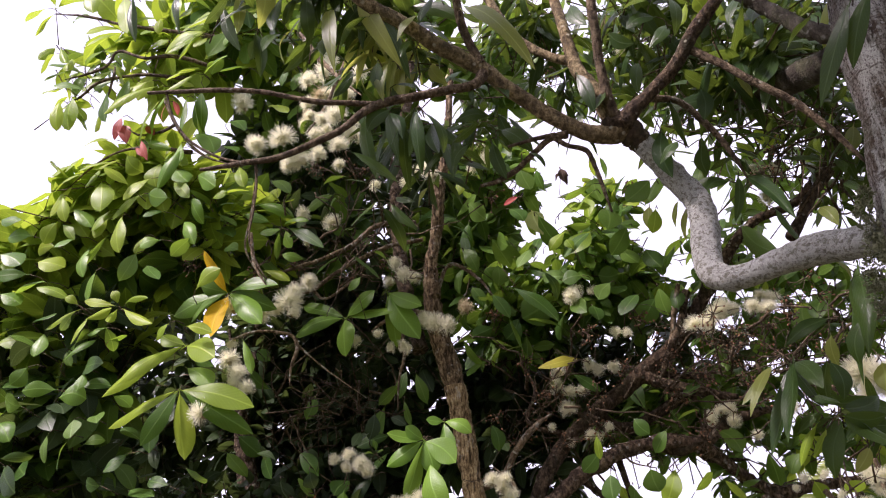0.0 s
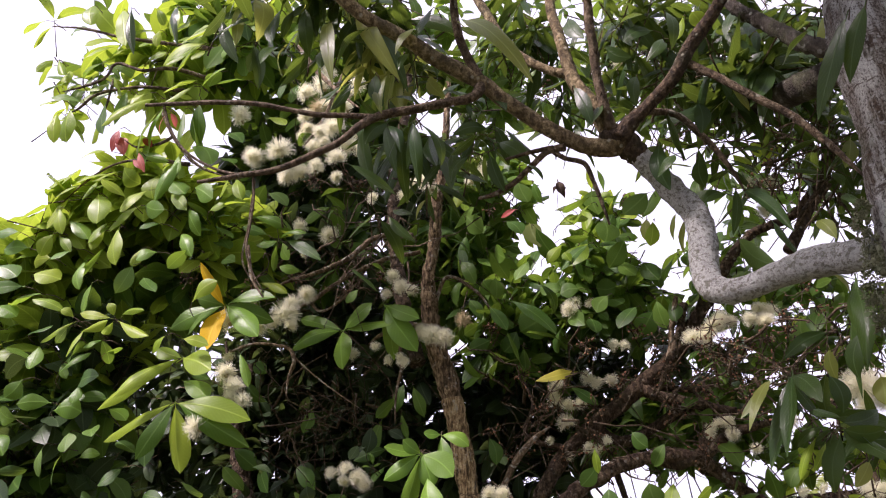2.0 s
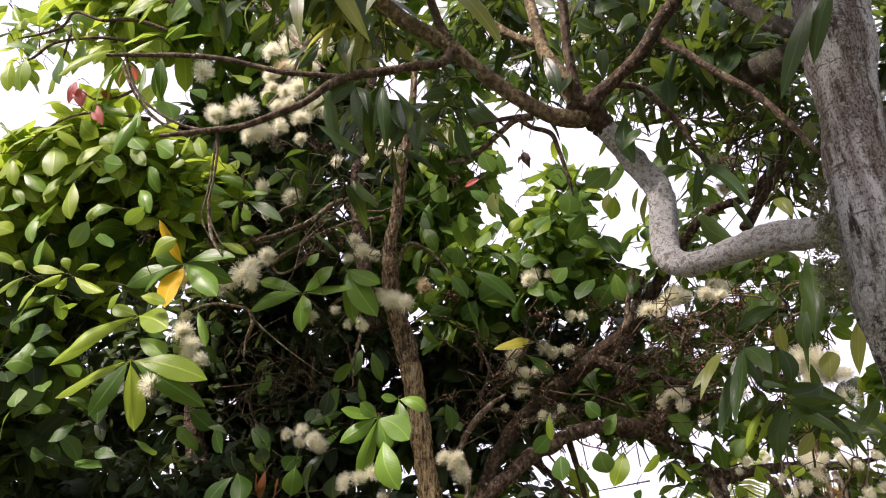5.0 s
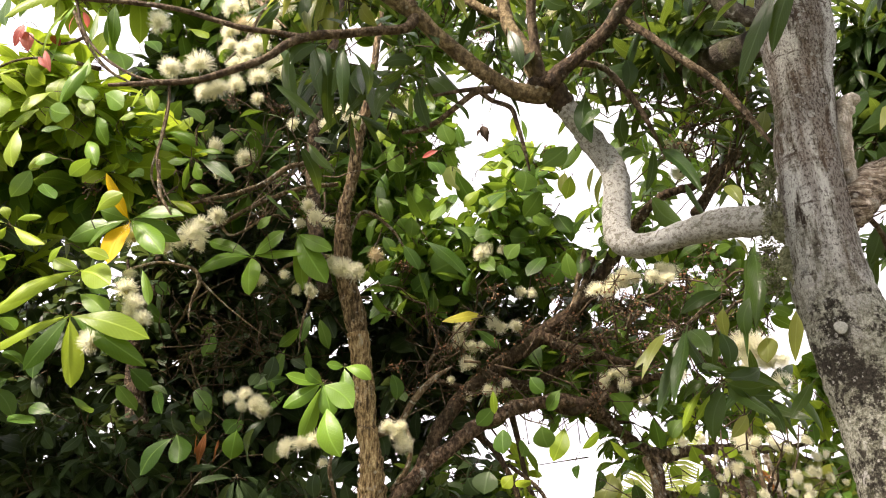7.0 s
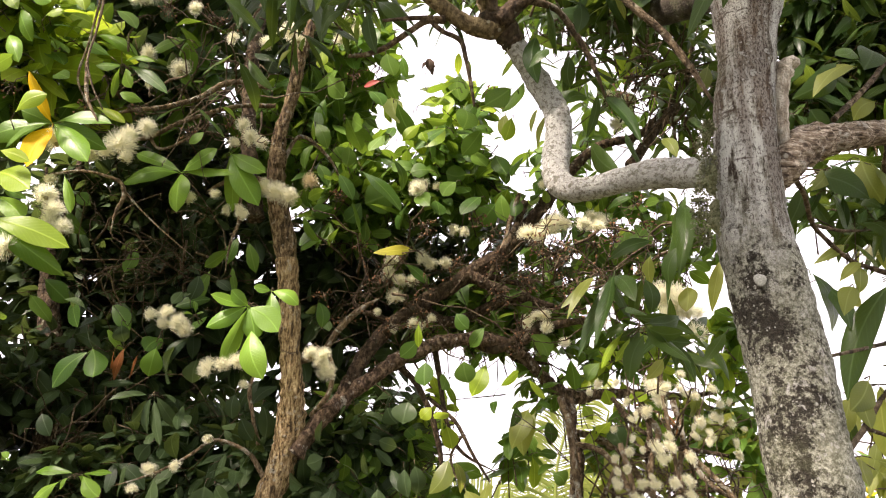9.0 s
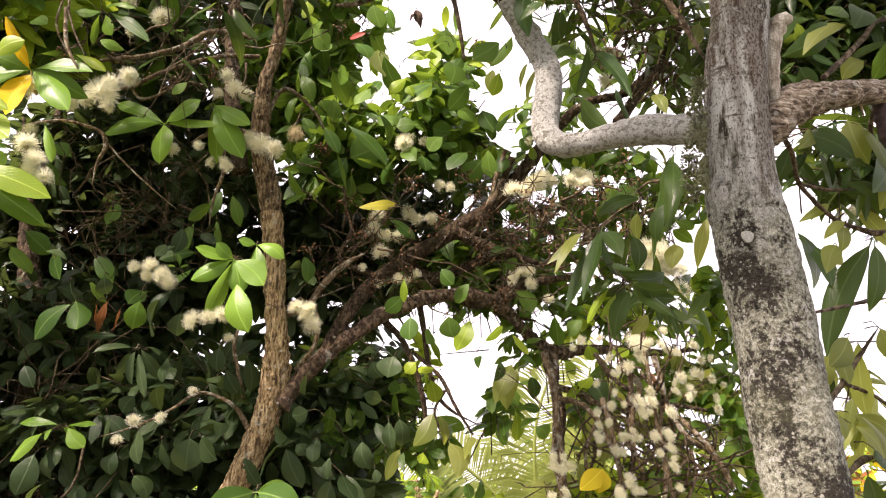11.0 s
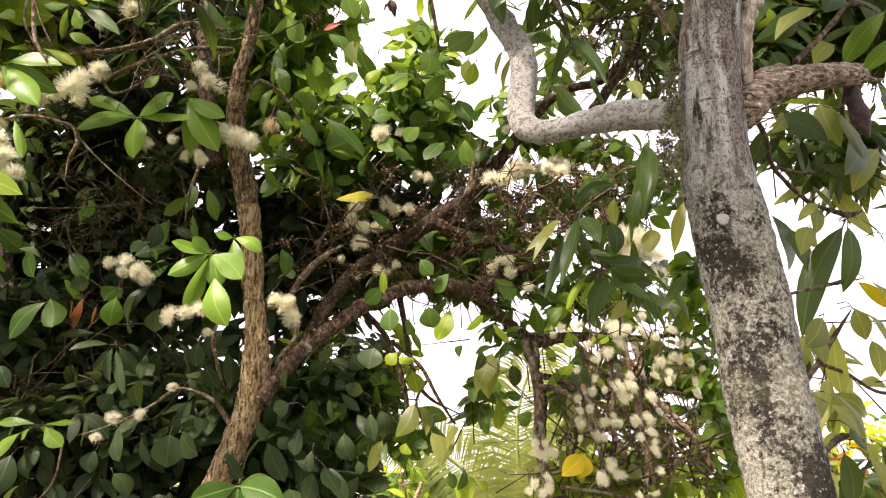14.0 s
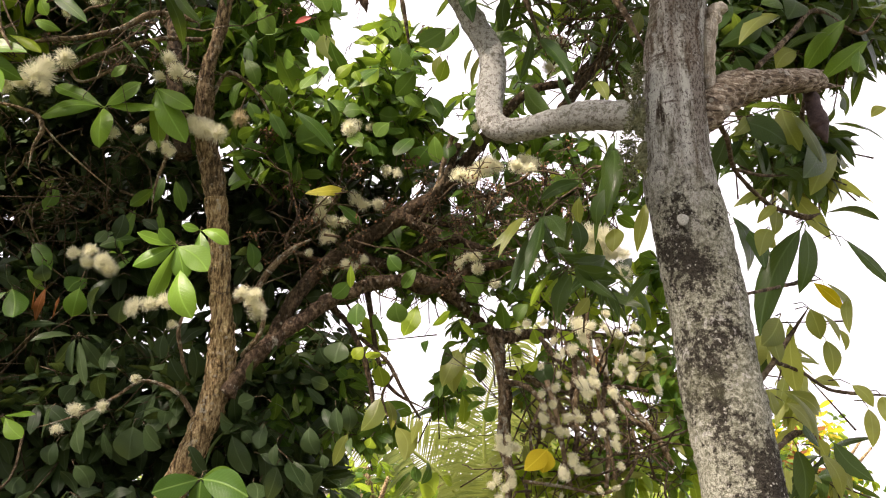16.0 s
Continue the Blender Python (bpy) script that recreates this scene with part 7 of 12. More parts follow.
one_leaf(rose, "rose", (-1.618, 2.188, 2.303), (-1.608, 2.184, 2.189), 0.060, (-0.247053, -0.85, 0.48444))
one_leaf(rose, "rose", (-1.942, 2.178, 2.264), (-1.938, 2.157, 2.156), 0.046, (-0.615024, -0.85, 0.496131))
one_leaf(rose, "rose", (-1.736, 2.262, 2.096), (-1.596, 2.266, 2.057), 0.060, (0.320959, -0.85, 0.135851))
one_leaf(rose, "fresh", (-2.027, 2.172, 2.546), (-1.924, 2.170, 2.622), 0.036, (-0.141825, -0.85, 0.528564))
one_leaf(rose, "rose", (-2.056, 2.208, 2.605), (-2.025, 2.214, 2.547), 0.033, (0.157048, -0.85, 0.904299))
one_leaf(rose, "fresh", (-2.206, 2.201, 2.561), (-2.255, 2.191, 2.499), 0.062, (0.28302, -0.85, 0.146371))
one_leaf(rose, "rose", (-2.154, 2.182, 2.613), (-2.247, 2.160, 2.662), 0.058, (-0.640457, -0.85, 0.749645))
one_leaf(rose, "fresh", (-2.241, 2.252, 2.431), (-2.321, 2.230, 2.476), 0.062, (-0.587733, -0.85, -0.00981654))
one_leaf(rose, "rose", (-2.223, 2.194, 2.739), (-2.083, 2.152, 2.725), 0.072, (-0.214187, -0.85, 0.534681))
one_leaf(rose, "fresh", (-2.158, 2.195, 2.685), (-2.142, 2.150, 2.579), 0.054, (0.125753, -0.85, -0.0471658))
one_leaf(rose, "rose", (-1.858, 2.190, 2.332), (-1.762, 2.166, 2.278), 0.058, (-0.282797, -0.85, 0.00838407))
one_leaf(rose, "fresh", (-1.545, 2.212, 2.482), (-1.434, 2.190, 2.402), 0.066, (0.190397, -0.85, 0.511693))
one_leaf(rose, "rose", (-1.465, 2.260, 2.488), (-1.542, 2.268, 2.521), 0.051, (0.199648, -0.85, 0.532202))
one_leaf(rose, "fresh", (-1.826, 2.214, 2.415), (-1.767, 2.238, 2.375), 0.059, (0.0693232, -0.85, 0.950241))
one_leaf(rose, "rose", (-1.703, 2.243, 2.253), (-1.789, 2.256, 2.303), 0.049, (-0.415381, -0.85, 0.793284))
one_leaf(rose, "rose", (-1.491, 2.208, 2.134), (-1.380, 2.170, 2.082), 0.054, (-0.667589, -0.85, 0.086299))
one_leaf(rose, "rose", (-1.537, 2.196, 2.082), (-1.632, 2.207, 2.110), 0.046, (-0.393099, -0.85, -0.0301242))
one_leaf(rose, "rose", (-1.833, 2.246, 2.115), (-1.905, 2.247, 2.140), 0.049, (-0.71566, -0.85, -0.0443064))
one_leaf(rose, "fresh", (-1.320, 2.183, 2.544), (-1.266, 2.165, 2.412), 0.030, (0.324748, -0.85, 0.944142))
# leaves along the near mango branches
one_leaf(mango, "pale", (-0.705, 1.631, 3.378), (-0.565, 1.602, 3.059), 0.056, (-0.213871, -0.85, 0.298652))
one_leaf(mango, "pale", (-0.784, 1.603, 3.317), (-0.726, 1.554, 3.010), 0.048, (-0.0194757, -0.85, 0.809615))
one_leaf(mango, "pale", (-0.599, 1.643, 3.099), (-0.612, 1.601, 2.942), 0.039, (-0.0871096, -0.85, 0.088315))
one_leaf(mango, "pale", (-1.135, 1.641, 3.542), (-1.127, 1.631, 3.370), 0.041, (0.423172, -0.85, 0.774253))
one_leaf(mango, "pale", (-1.032, 1.582, 3.475), (-0.998, 1.560, 3.272), 0.065, (0.393739, -0.85, 0.407097))
one_leaf(mango, "mango", (-1.042, 1.613, 3.322), (-1.031, 1.603, 3.167), 0.040, (0.209376, -0.85, 0.929926))
one_leaf(mango, "mango", (-0.916, 1.623, 3.435), (-0.943, 1.661, 3.319), 0.029, (-0.00498062, -0.85, 0.0139194))
one_leaf(mango, "pale", (-0.936, 1.651, 3.328), (-0.937, 1.639, 3.173), 0.035, (-0.684611, -0.85, 0.975811))
one_leaf(mango, "mango", (-0.642, 1.573, 3.227), (-0.731, 1.575, 3.116), 0.044, (-0.147507, -0.85, 0.869968))
one_leaf(mango, "pale", (-0.501, 1.609, 3.218), (-0.559, 1.579, 3.112), 0.033, (-0.403694, -0.85, 0.121272))
one_leaf(mango, "mango", (-0.534, 1.626, 3.148), (-0.556, 1.608, 3.070), 0.023, (0.18885, -0.85, 0.165714))
one_leaf(mango, "mango", (-0.629, 1.605, 3.080), (-0.607, 1.578, 2.962), 0.042, (0.478026, -0.85, 0.824231))
one_leaf(mango, "mango", (-0.592, 1.655, 3.024), (-0.530, 1.661, 2.997), 0.029, (-0.248928, -0.85, 0.0573596))
one_leaf(mango, "mango", (-0.538, 1.653, 2.922), (-0.600, 1.647, 2.819), 0.047, (-0.70282, -0.85, 0.0865117))
one_leaf(mango, "mango", (-0.505, 1.580, 2.859), (-0.511, 1.594, 2.691), 0.042, (0.375227, -0.85, 0.119249))
one_leaf(mango, "mango", (-0.511, 1.650, 2.903), (-0.462, 1.629, 2.771), 0.040, (0.103629, -0.85, 0.849431))
one_leaf(mango, "mango", (-0.597, 1.632, 2.921), (-0.661, 1.654, 2.855), 0.050, (-0.279456, -0.85, -0.0889097))
one_leaf(mango, "mango", (-0.709, 1.621, 2.796), (-0.606, 1.624, 2.731), 0.037, (-0.519076, -0.85, 0.328004))
one_leaf(mango, "mango", (-0.952, 1.602, 3.427), (-0.919, 1.554, 3.199), 0.046, (-0.359903, -0.85, 0.32112))
one_leaf(mango, "mango", (-0.872, 1.618, 3.430), (-0.878, 1.631, 3.278), 0.050, (-0.251119, -0.85, 0.980626))
one_leaf(mango, "mango", (-0.762, 1.652, 3.428), (-0.811, 1.685, 3.355), 0.046, (0.116008, -0.85, 0.637193))
one_leaf(mango, "mango", (-0.597, 1.624, 2.901), (-0.556, 1.646, 2.793), 0.031, (-0.296503, -0.85, 0.552911))
one_leaf(mango, "mango", (-0.463, 1.638, 3.319), (-0.499, 1.635, 3.171), 0.034, (-0.394785, -0.85, -0.014478))
one_leaf(mango, "mango", (-0.926, 1.579, 3.245), (-0.944, 1.561, 3.125), 0.037, (-0.0245047, -0.85, 0.735574))
one_leaf(mango, "mango", (-1.020, 1.641, 3.306), (-1.059, 1.619, 3.228), 0.043, (0.411487, -0.85, 0.202059))
one_leaf(mango, "mango", (-0.470, 1.872, 2.968), (-0.488, 1.828, 2.841), 0.034, (0.191742, -0.85, 0.636935))
one_leaf(mango, "mango", (-0.349, 1.896, 3.042), (-0.321, 1.926, 2.909), 0.039, (0.109594, -0.85, 0.82208))
one_leaf(mango, "mango", (-0.363, 1.874, 3.018), (-0.471, 1.879, 3.005), 0.044, (-0.489068, -0.85, 0.46836))
one_leaf(mango, "mango", (-0.323, 1.890, 3.020), (-0.224, 1.861, 2.904), 0.038, (0.468331, -0.85, 0.498354))
one_leaf(mango, "mango", (-0.358, 1.839, 3.109), (-0.287, 1.790, 2.968), 0.046, (-0.262291, -0.85, 0.0959468))
one_leaf(mango, "mango", (-0.412, 1.865, 3.056), (-0.386, 1.896, 3.019), 0.048, (0.387719, -0.85, 0.574883))
one_leaf(mango, "mango", (-0.391, 1.839, 2.978), (-0.469, 1.798, 2.907), 0.040, (0.110984, -0.85, 0.508764))
one_leaf(mango, "mango", (-0.340, 1.872, 2.959), (-0.251, 1.855, 2.862), 0.050, (0.358461, -0.85, 0.133979))
one_leaf(mango, "mango", (-0.360, 1.831, 2.894), (-0.328, 1.805, 2.772), 0.042, (0.0277174, -0.85, 0.886987))
one_leaf(mango, "mango", (-0.424, 1.817, 2.889), (-0.471, 1.824, 2.815), 0.043, (0.20811, -0.85, 0.147114))
one_leaf(mango, "mango", (-0.261, 1.806, 2.816), (-0.211, 1.807, 2.749), 0.028, (0.287837, -0.85, 0.866443))
one_leaf(mango, "mango", (-0.111, 1.873, 3.137), (-0.198, 1.860, 3.010), 0.031, (-0.218259, -0.85, 0.481647))
one_leaf(mango, "mango", (-0.087, 1.890, 3.401), (-0.047, 1.868, 3.249), 0.049, (-0.399064, -0.85, 0.565905))
one_leaf(mango, "mango", (0.011, 1.897, 3.258), (0.080, 1.864, 3.186), 0.044, (-0.711901, -0.85, 0.027156))
one_leaf(mango, "mango", (0.033, 1.856, 3.138), (0.013, 1.861, 2.988), 0.043, (-0.520153, -0.85, 0.109311))
one_leaf(mango, "mango", (0.084, 1.859, 3.094), (0.067, 1.868, 2.979), 0.042, (0.112782, -0.85, 0.701816))
one_leaf(mango, "mango", (0.060, 1.806, 3.251), (0.129, 1.800, 3.268), 0.045, (0.293293, -0.85, 0.952931))
one_leaf(mango, "pale", (-0.024, 1.832, 3.122), (0.017, 1.858, 3.079), 0.043, (0.0564767, -0.85, 0.919385))
one_leaf(mango, "mango", (0.152, 1.823, 3.216), (0.066, 1.836, 3.187), 0.050, (0.300899, -0.85, 0.424381))
one_leaf(mango, "mango", (-0.094, 1.810, 3.059), (-0.059, 1.777, 2.902), 0.042, (-0.554192, -0.85, 0.00211285))
one_leaf(mango, "mango", (-0.023, 1.815, 2.982), (-0.073, 1.821, 2.898), 0.048, (-0.618874, -0.85, 0.733874))
one_leaf(mango, "mango", (0.111, 1.874, 2.854), (0.116, 1.897, 2.699), 0.052, (0.254643, -0.85, 0.684409))
one_leaf(mango, "mango", (-0.049, 1.892, 3.114), (-0.092, 1.929, 3.067), 0.031, (0.0313751, -0.85, 0.961606))
one_leaf(mango, "pale", (0.659, 1.860, 3.174), (0.552, 1.820, 2.935), 0.047, (-0.669428, -0.85, 0.12706))
one_leaf(mango, "mango", (0.449, 1.887, 3.048), (0.565, 1.879, 3.030), 0.038, (0.100625, -0.85, 0.717225))
one_leaf(mango, "mango", (0.234, 1.858, 2.954), (0.226, 1.845, 2.855), 0.045, (-0.0706673, -0.85, 0.3127))
one_leaf(mango, "mango", (0.146, 1.862, 2.959), (0.175, 1.865, 2.808), 0.055, (-0.281986, -0.85, 0.652096))
one_leaf(mango, "mango", (0.208, 1.900, 2.802), (0.213, 1.936, 2.733), 0.050, (0.431286, -0.85, -0.020586))
one_leaf(mango, "mango", (0.348, 1.926, 3.235), (0.426, 1.941, 3.128), 0.053, (-0.38009, -0.85, 0.0285321))
one_leaf(mango, "mango", (0.521, 1.898, 3.157), (0.459, 1.880, 3.041), 0.073, (0.171645, -0.85, 0.910232))
one_leaf(mango, "mango", (0.205, 1.888, 3.340), (0.198, 1.864, 3.187), 0.041, (-0.126549, -0.85, 0.666552))
one_leaf(mango, "young", (0.258, 1.929, 3.345), (0.224, 1.931, 3.254), 0.028, (-0.380038, -0.85, 0.270641))
one_leaf(mango, "mango", (0.189, 1.935, 3.275), (0.126, 1.932, 3.188), 0.046, (-0.687007, -0.85, 0.362836))
one_leaf(mango, "mango", (0.242, 1.874, 3.042), (0.328, 1.884, 3.047), 0.048, (-0.65828, -0.85, 0.198144))
one_leaf(mango, "pale", (0.330, 1.860, 2.985), (0.356, 1.853, 2.894), 0.047, (0.480802, -0.85, 0.495496))
one_leaf(mango, "mango", (0.211, 1.889, 3.192), (0.266, 1.923, 3.140), 0.050, (-0.635225, -0.85, 0.291346))
one_leaf(mango, "mango", (0.430, 1.931, 3.325), (0.354, 1.882, 3.188), 0.046, (0.207388, -0.85, 0.297148))
one_leaf(mango, "young", (0.293, 1.852, 3.200), (0.269, 1.824, 3.248), 0.043, (-0.177211, -0.85, 0.3211))
one_leaf(mango, "mango", (0.474, 1.902, 3.237), (0.407, 1.856, 3.148), 0.050, (-0.476767, -0.85, 0.971733))
one_leaf(mango, "mango", (0.587, 1.894, 3.195), (0.519, 1.887, 3.165), 0.049, (-0.643315, -0.85, 0.207076))
one_leaf(mango, "mango", (0.532, 1.945, 3.064), (0.480, 1.957, 3.025), 0.041, (-0.115234, -0.85, -0.041705))
one_leaf(mango, "mango", (0.602, 1.889, 2.898), (0.556, 1.909, 2.868), 0.036, (-0.206631, -0.85, 0.552893))
one_leaf(mango, "pale", (0.600, 1.940, 2.804), (0.566, 1.948, 2.717), 0.042, (0.0448128, -0.85, -0.0603423))
one_leaf(mango, "mango", (0.147, 1.852, 2.792), (0.092, 1.872, 2.725), 0.043, (-0.233431, -0.85, 0.861629))
one_leaf(mango, "pale", (0.162, 2.033, 2.701), (0.133, 2.065, 2.588), 0.024, (-0.276826, -0.85, 0.998955))
one_leaf(mango, "pale", (0.131, 2.026, 2.711), (0.111, 2.056, 2.633), 0.023, (-0.564728, -0.85, 0.759009))
one_leaf(mango, "mango", (0.296, 1.992, 2.743), (0.262, 2.030, 2.600), 0.028, (0.492716, -0.85, 0.138367))
one_leaf(mango, "mango", (0.270, 1.992, 2.585), (0.340, 1.967, 2.467), 0.059, (-0.162704, -0.85, 0.215159))
one_leaf(mango, "mango", (0.312, 2.017, 2.755), (0.380, 1.978, 2.512), 0.038, (-0.538469, -0.85, 0.403432))
one_leaf(mango, "mango", (0.359, 1.957, 2.601), (0.406, 1.942, 2.492), 0.047, (0.371754, -0.85, 0.87386))
one_leaf(mango, "mango", (0.554, 1.970, 2.656), (0.566, 1.921, 2.563), 0.046, (0.285363, -0.85, 0.956854))
one_leaf(mango, "pale", (0.476, 2.010, 2.608), (0.498, 1.972, 2.525), 0.039, (-0.454305, -0.85, 0.912198))
one_leaf(mango, "mango", (0.530, 2.044, 2.430), (0.469, 1.997, 2.167), 0.053, (-0.518996, -0.85, 0.371921))
one_leaf(mango, "mango", (0.228, 1.977, 2.744), (0.188, 1.995, 2.689), 0.047, (-0.283822, -0.85, 0.752704))
one_leaf(mango, "mango", (0.340, 1.965, 2.713), (0.374, 1.962, 2.668), 0.040, (0.468719, -0.85, 0.672206))
one_leaf(mango, "mango", (0.265, 1.959, 2.706), (0.201, 1.919, 2.677), 0.040, (0.0543855, -0.85, 0.312488))
one_leaf(mango, "mango", (0.313, 1.937, 2.181), (0.249, 1.930, 1.973), 0.050, (-0.0228727, -0.85, 0.962439))
one_leaf(mango, "mango", (0.308, 1.924, 2.177), (0.253, 1.925, 2.013), 0.040, (-0.421173, -0.85, 0.499892))
one_leaf(mango, "mango", (0.318, 1.973, 2.184), (0.345, 1.935, 2.083), 0.047, (-0.148559, -0.85, 0.676335))
one_leaf(mango, "mango", (0.382, 1.901, 2.154), (0.392, 1.920, 2.068), 0.049, (-0.226434, -0.85, 0.454579))
one_leaf(mango, "mango", (0.391, 1.961, 2.053), (0.493, 1.982, 2.099), 0.047, (-0.679926, -0.85, 0.450603))
one_leaf(mango, "mango", (0.377, 1.904, 2.027), (0.465, 1.889, 2.020), 0.040, (-0.317808, -0.85, -0.0764622))
one_leaf(mango, "mango", (0.377, 1.930, 2.021), (0.337, 1.920, 1.901), 0.046, (0.0685963, -0.85, 0.917272))
one_leaf(mango, "mango", (0.395, 1.937, 2.034), (0.450, 1.935, 1.968), 0.046, (0.141473, -0.85, 0.931024))
one_leaf(mango, "mango", (0.389, 1.995, 2.050), (0.331, 2.034, 2.030), 0.034, (-0.372784, -0.85, 0.083309))
one_leaf(mango, "pale", (0.272, 1.993, 2.185), (0.190, 1.950, 2.050), 0.028, (-0.189095, -0.85, 0.709831))
one_leaf(mango, "young", (0.347, 1.953, 2.013), (0.303, 1.938, 1.945), 0.017, (0.405641, -0.85, 0.229132))
one_leaf(mango, "pale", (0.410, 1.955, 2.235), (0.412, 1.980, 2.158), 0.052, (-0.577494, -0.85, 0.286062))
one_leaf(mango, "mango", (0.492, 1.949, 2.268), (0.459, 1.950, 2.159), 0.049, (-0.490795, -0.85, 0.399334))
one_leaf(mango, "mango", (0.331, 1.906, 2.078), (0.363, 1.864, 2.037), 0.031, (-0.322372, -0.85, 0.0581668))
one_leaf(mango, "pale", (0.511, 1.997, 2.168), (0.496, 1.970, 2.092), 0.054, (-0.405321, -0.85, 0.762061))
one_leaf(mango, "pale", (0.432, 1.974, 1.969), (0.384, 1.948, 1.911), 0.031, (0.286465, -0.85, 0.588296))
# the middle of the rose apple crown
one_leaf(rose, "rose", (-1.380, 2.439, 3.951), (-1.409, 2.445, 3.857), 0.061, (-0.442855, -0.85, 0.18973))
one_leaf(rose, "rose", (-1.342, 2.488, 3.955), (-1.368, 2.477, 3.840), 0.051, (0.371603, -0.85, 0.0946245))
one_leaf(rose, "young", (-1.451, 2.414, 3.733), (-1.317, 2.368, 3.612), 0.049, (0.174663, -0.85, 0.51734))
one_leaf(rose, "rose", (-1.515, 2.401, 3.242), (-1.580, 2.355, 3.212), 0.051, (0.280064, -0.85, 0.443815))
one_leaf(rose, "fresh", (-1.499, 2.487, 3.278), (-1.324, 2.441, 3.182), 0.043, (-0.013931, -0.85, 0.0291991))
one_leaf(rose, "rose", (-1.144, 2.472, 3.253), (-1.289, 2.477, 3.226), 0.055, (0.0150573, -0.85, 0.143673))
one_leaf(rose, "rose", (-1.154, 2.495, 3.252), (-1.119, 2.455, 3.133), 0.046, (-0.669949, -0.85, 0.652453))
one_leaf(rose, "young", (-1.348, 2.409, 3.214), (-1.367, 2.365, 3.242), 0.018, (-0.174634, -0.85, 0.61376))
one_leaf(rose, "young", (-1.392, 2.489, 3.269), (-1.342, 2.504, 3.293), 0.019, (-0.663302, -0.85, 0.60743))
one_leaf(rose, "fresh", (-1.372, 2.484, 3.142), (-1.456, 2.445, 3.120), 0.041, (0.193124, -0.85, 0.184517))
one_leaf(rose, "rose", (-1.317, 2.430, 3.105), (-1.140, 2.380, 2.962), 0.049, (0.197765, -0.85, 0.467328))
one_leaf(rose, "fresh", (-1.362, 2.490, 3.135), (-1.324, 2.482, 3.049), 0.046, (-0.555723, -0.85, 0.138044))
one_leaf(rose, "rose", (-1.350, 2.426, 3.098), (-1.376, 2.462, 2.997), 0.045, (-0.493442, -0.85, -0.00297657))
one_leaf(rose, "fresh", (-1.346, 2.435, 3.118), (-1.206, 2.392, 3.089), 0.036, (-0.218497, -0.85, 0.583778))
one_leaf(rose, "rose", (-1.105, 2.465, 2.959), (-1.189, 2.431, 2.889), 0.048, (-0.57649, -0.85, 0.440326))
one_leaf(rose, "young", (-1.438, 2.469, 2.955), (-1.298, 2.459, 2.872), 0.036, (-0.0334094, -0.85, 0.903341))
one_leaf(rose, "rose", (-1.533, 2.415, 2.918), (-1.397, 2.389, 2.913), 0.048, (-0.132797, -0.85, 0.489726))
one_leaf(rose, "rose", (-1.073, 2.490, 2.976), (-0.974, 2.490, 2.881), 0.044, (0.0779772, -0.85, 0.361569))
one_leaf(rose, "rose", (-1.019, 2.478, 2.864), (-1.069, 2.504, 2.817), 0.038, (-0.382998, -0.85, 0.0186077))
one_leaf(rose, "fresh", (-1.392, 2.426, 3.140), (-1.487, 2.408, 3.177), 0.041, (0.362107, -0.85, 0.191057))
one_leaf(rose, "rose", (-1.611, 2.463, 3.556), (-1.709, 2.471, 3.644), 0.064, (0.445268, -0.85, 0.0281205))
one_leaf(rose, "rose", (-1.695, 2.477, 3.739), (-1.560, 2.457, 3.631), 0.066, (-0.621308, -0.85, 0.595239))
one_leaf(rose, "rose", (-1.251, 2.484, 3.654), (-1.316, 2.487, 3.601), 0.054, (-0.687698, -0.85, 0.969334))
one_leaf(rose, "mango", (-1.074, 2.438, 3.622), (-0.997, 2.446, 3.492), 0.062, (0.154985, -0.85, 0.186744))
one_leaf(rose, "rose", (-1.419, 2.441, 3.356), (-1.325, 2.420, 3.270), 0.061, (-0.630093, -0.85, -0.0291354))
one_leaf(rose, "fresh", (-1.515, 2.472, 3.367), (-1.591, 2.459, 3.403), 0.057, (0.337097, -0.85, -0.0310123))
one_leaf(rose, "rose", (-1.181, 2.430, 3.273), (-1.044, 2.396, 3.250), 0.050, (0.429265, -0.85, 0.769592))
one_leaf(rose, "rose", (-1.100, 2.490, 3.056), (-1.148, 2.485, 3.113), 0.040, (-0.619777, -0.85, 0.357763))
one_leaf(rose, "fresh", (-1.231, 2.423, 2.945), (-1.303, 2.375, 2.958), 0.043, (-0.0437839, -0.85, 0.218977))
one_leaf(rose, "rose", (-0.949, 2.411, 2.927), (-0.880, 2.407, 2.854), 0.059, (0.416469, -0.85, 0.940578))
one_leaf(rose, "rose", (-1.599, 2.447, 3.071), (-1.493, 2.406, 3.007), 0.055, (0.210885, -0.85, 0.0262839))
one_leaf(rose, "rose", (-1.598, 2.454, 4.023), (-1.681, 2.411, 3.944), 0.068, (0.484032, -0.85, 0.496998))
one_leaf(rose, "rose", (-1.263, 2.444, 4.193), (-1.329, 2.418, 4.086), 0.068, (-0.0613324, -0.85, 0.970237))
one_leaf(rose, "rose", (-1.146, 2.443, 4.089), (-1.050, 2.412, 4.066), 0.061, (-0.106676, -0.85, 0.91006))
one_leaf(rose, "rose", (-1.495, 2.438, 4.258), (-1.599, 2.445, 4.369), 0.059, (0.398414, -0.85, 0.258254))
one_leaf(mango, "mango", (-0.860, 2.231, 3.026), (-0.925, 2.229, 2.892), 0.036, (-0.575653, -0.85, -0.0410623))
one_leaf(mango, "mango", (-0.852, 2.244, 3.011), (-0.793, 2.236, 2.858), 0.048, (-0.196026, -0.85, 0.909351))
one_leaf(mango, "mango", (-0.809, 2.207, 2.990), (-0.711, 2.202, 2.872), 0.038, (-0.394828, -0.85, 0.718577))
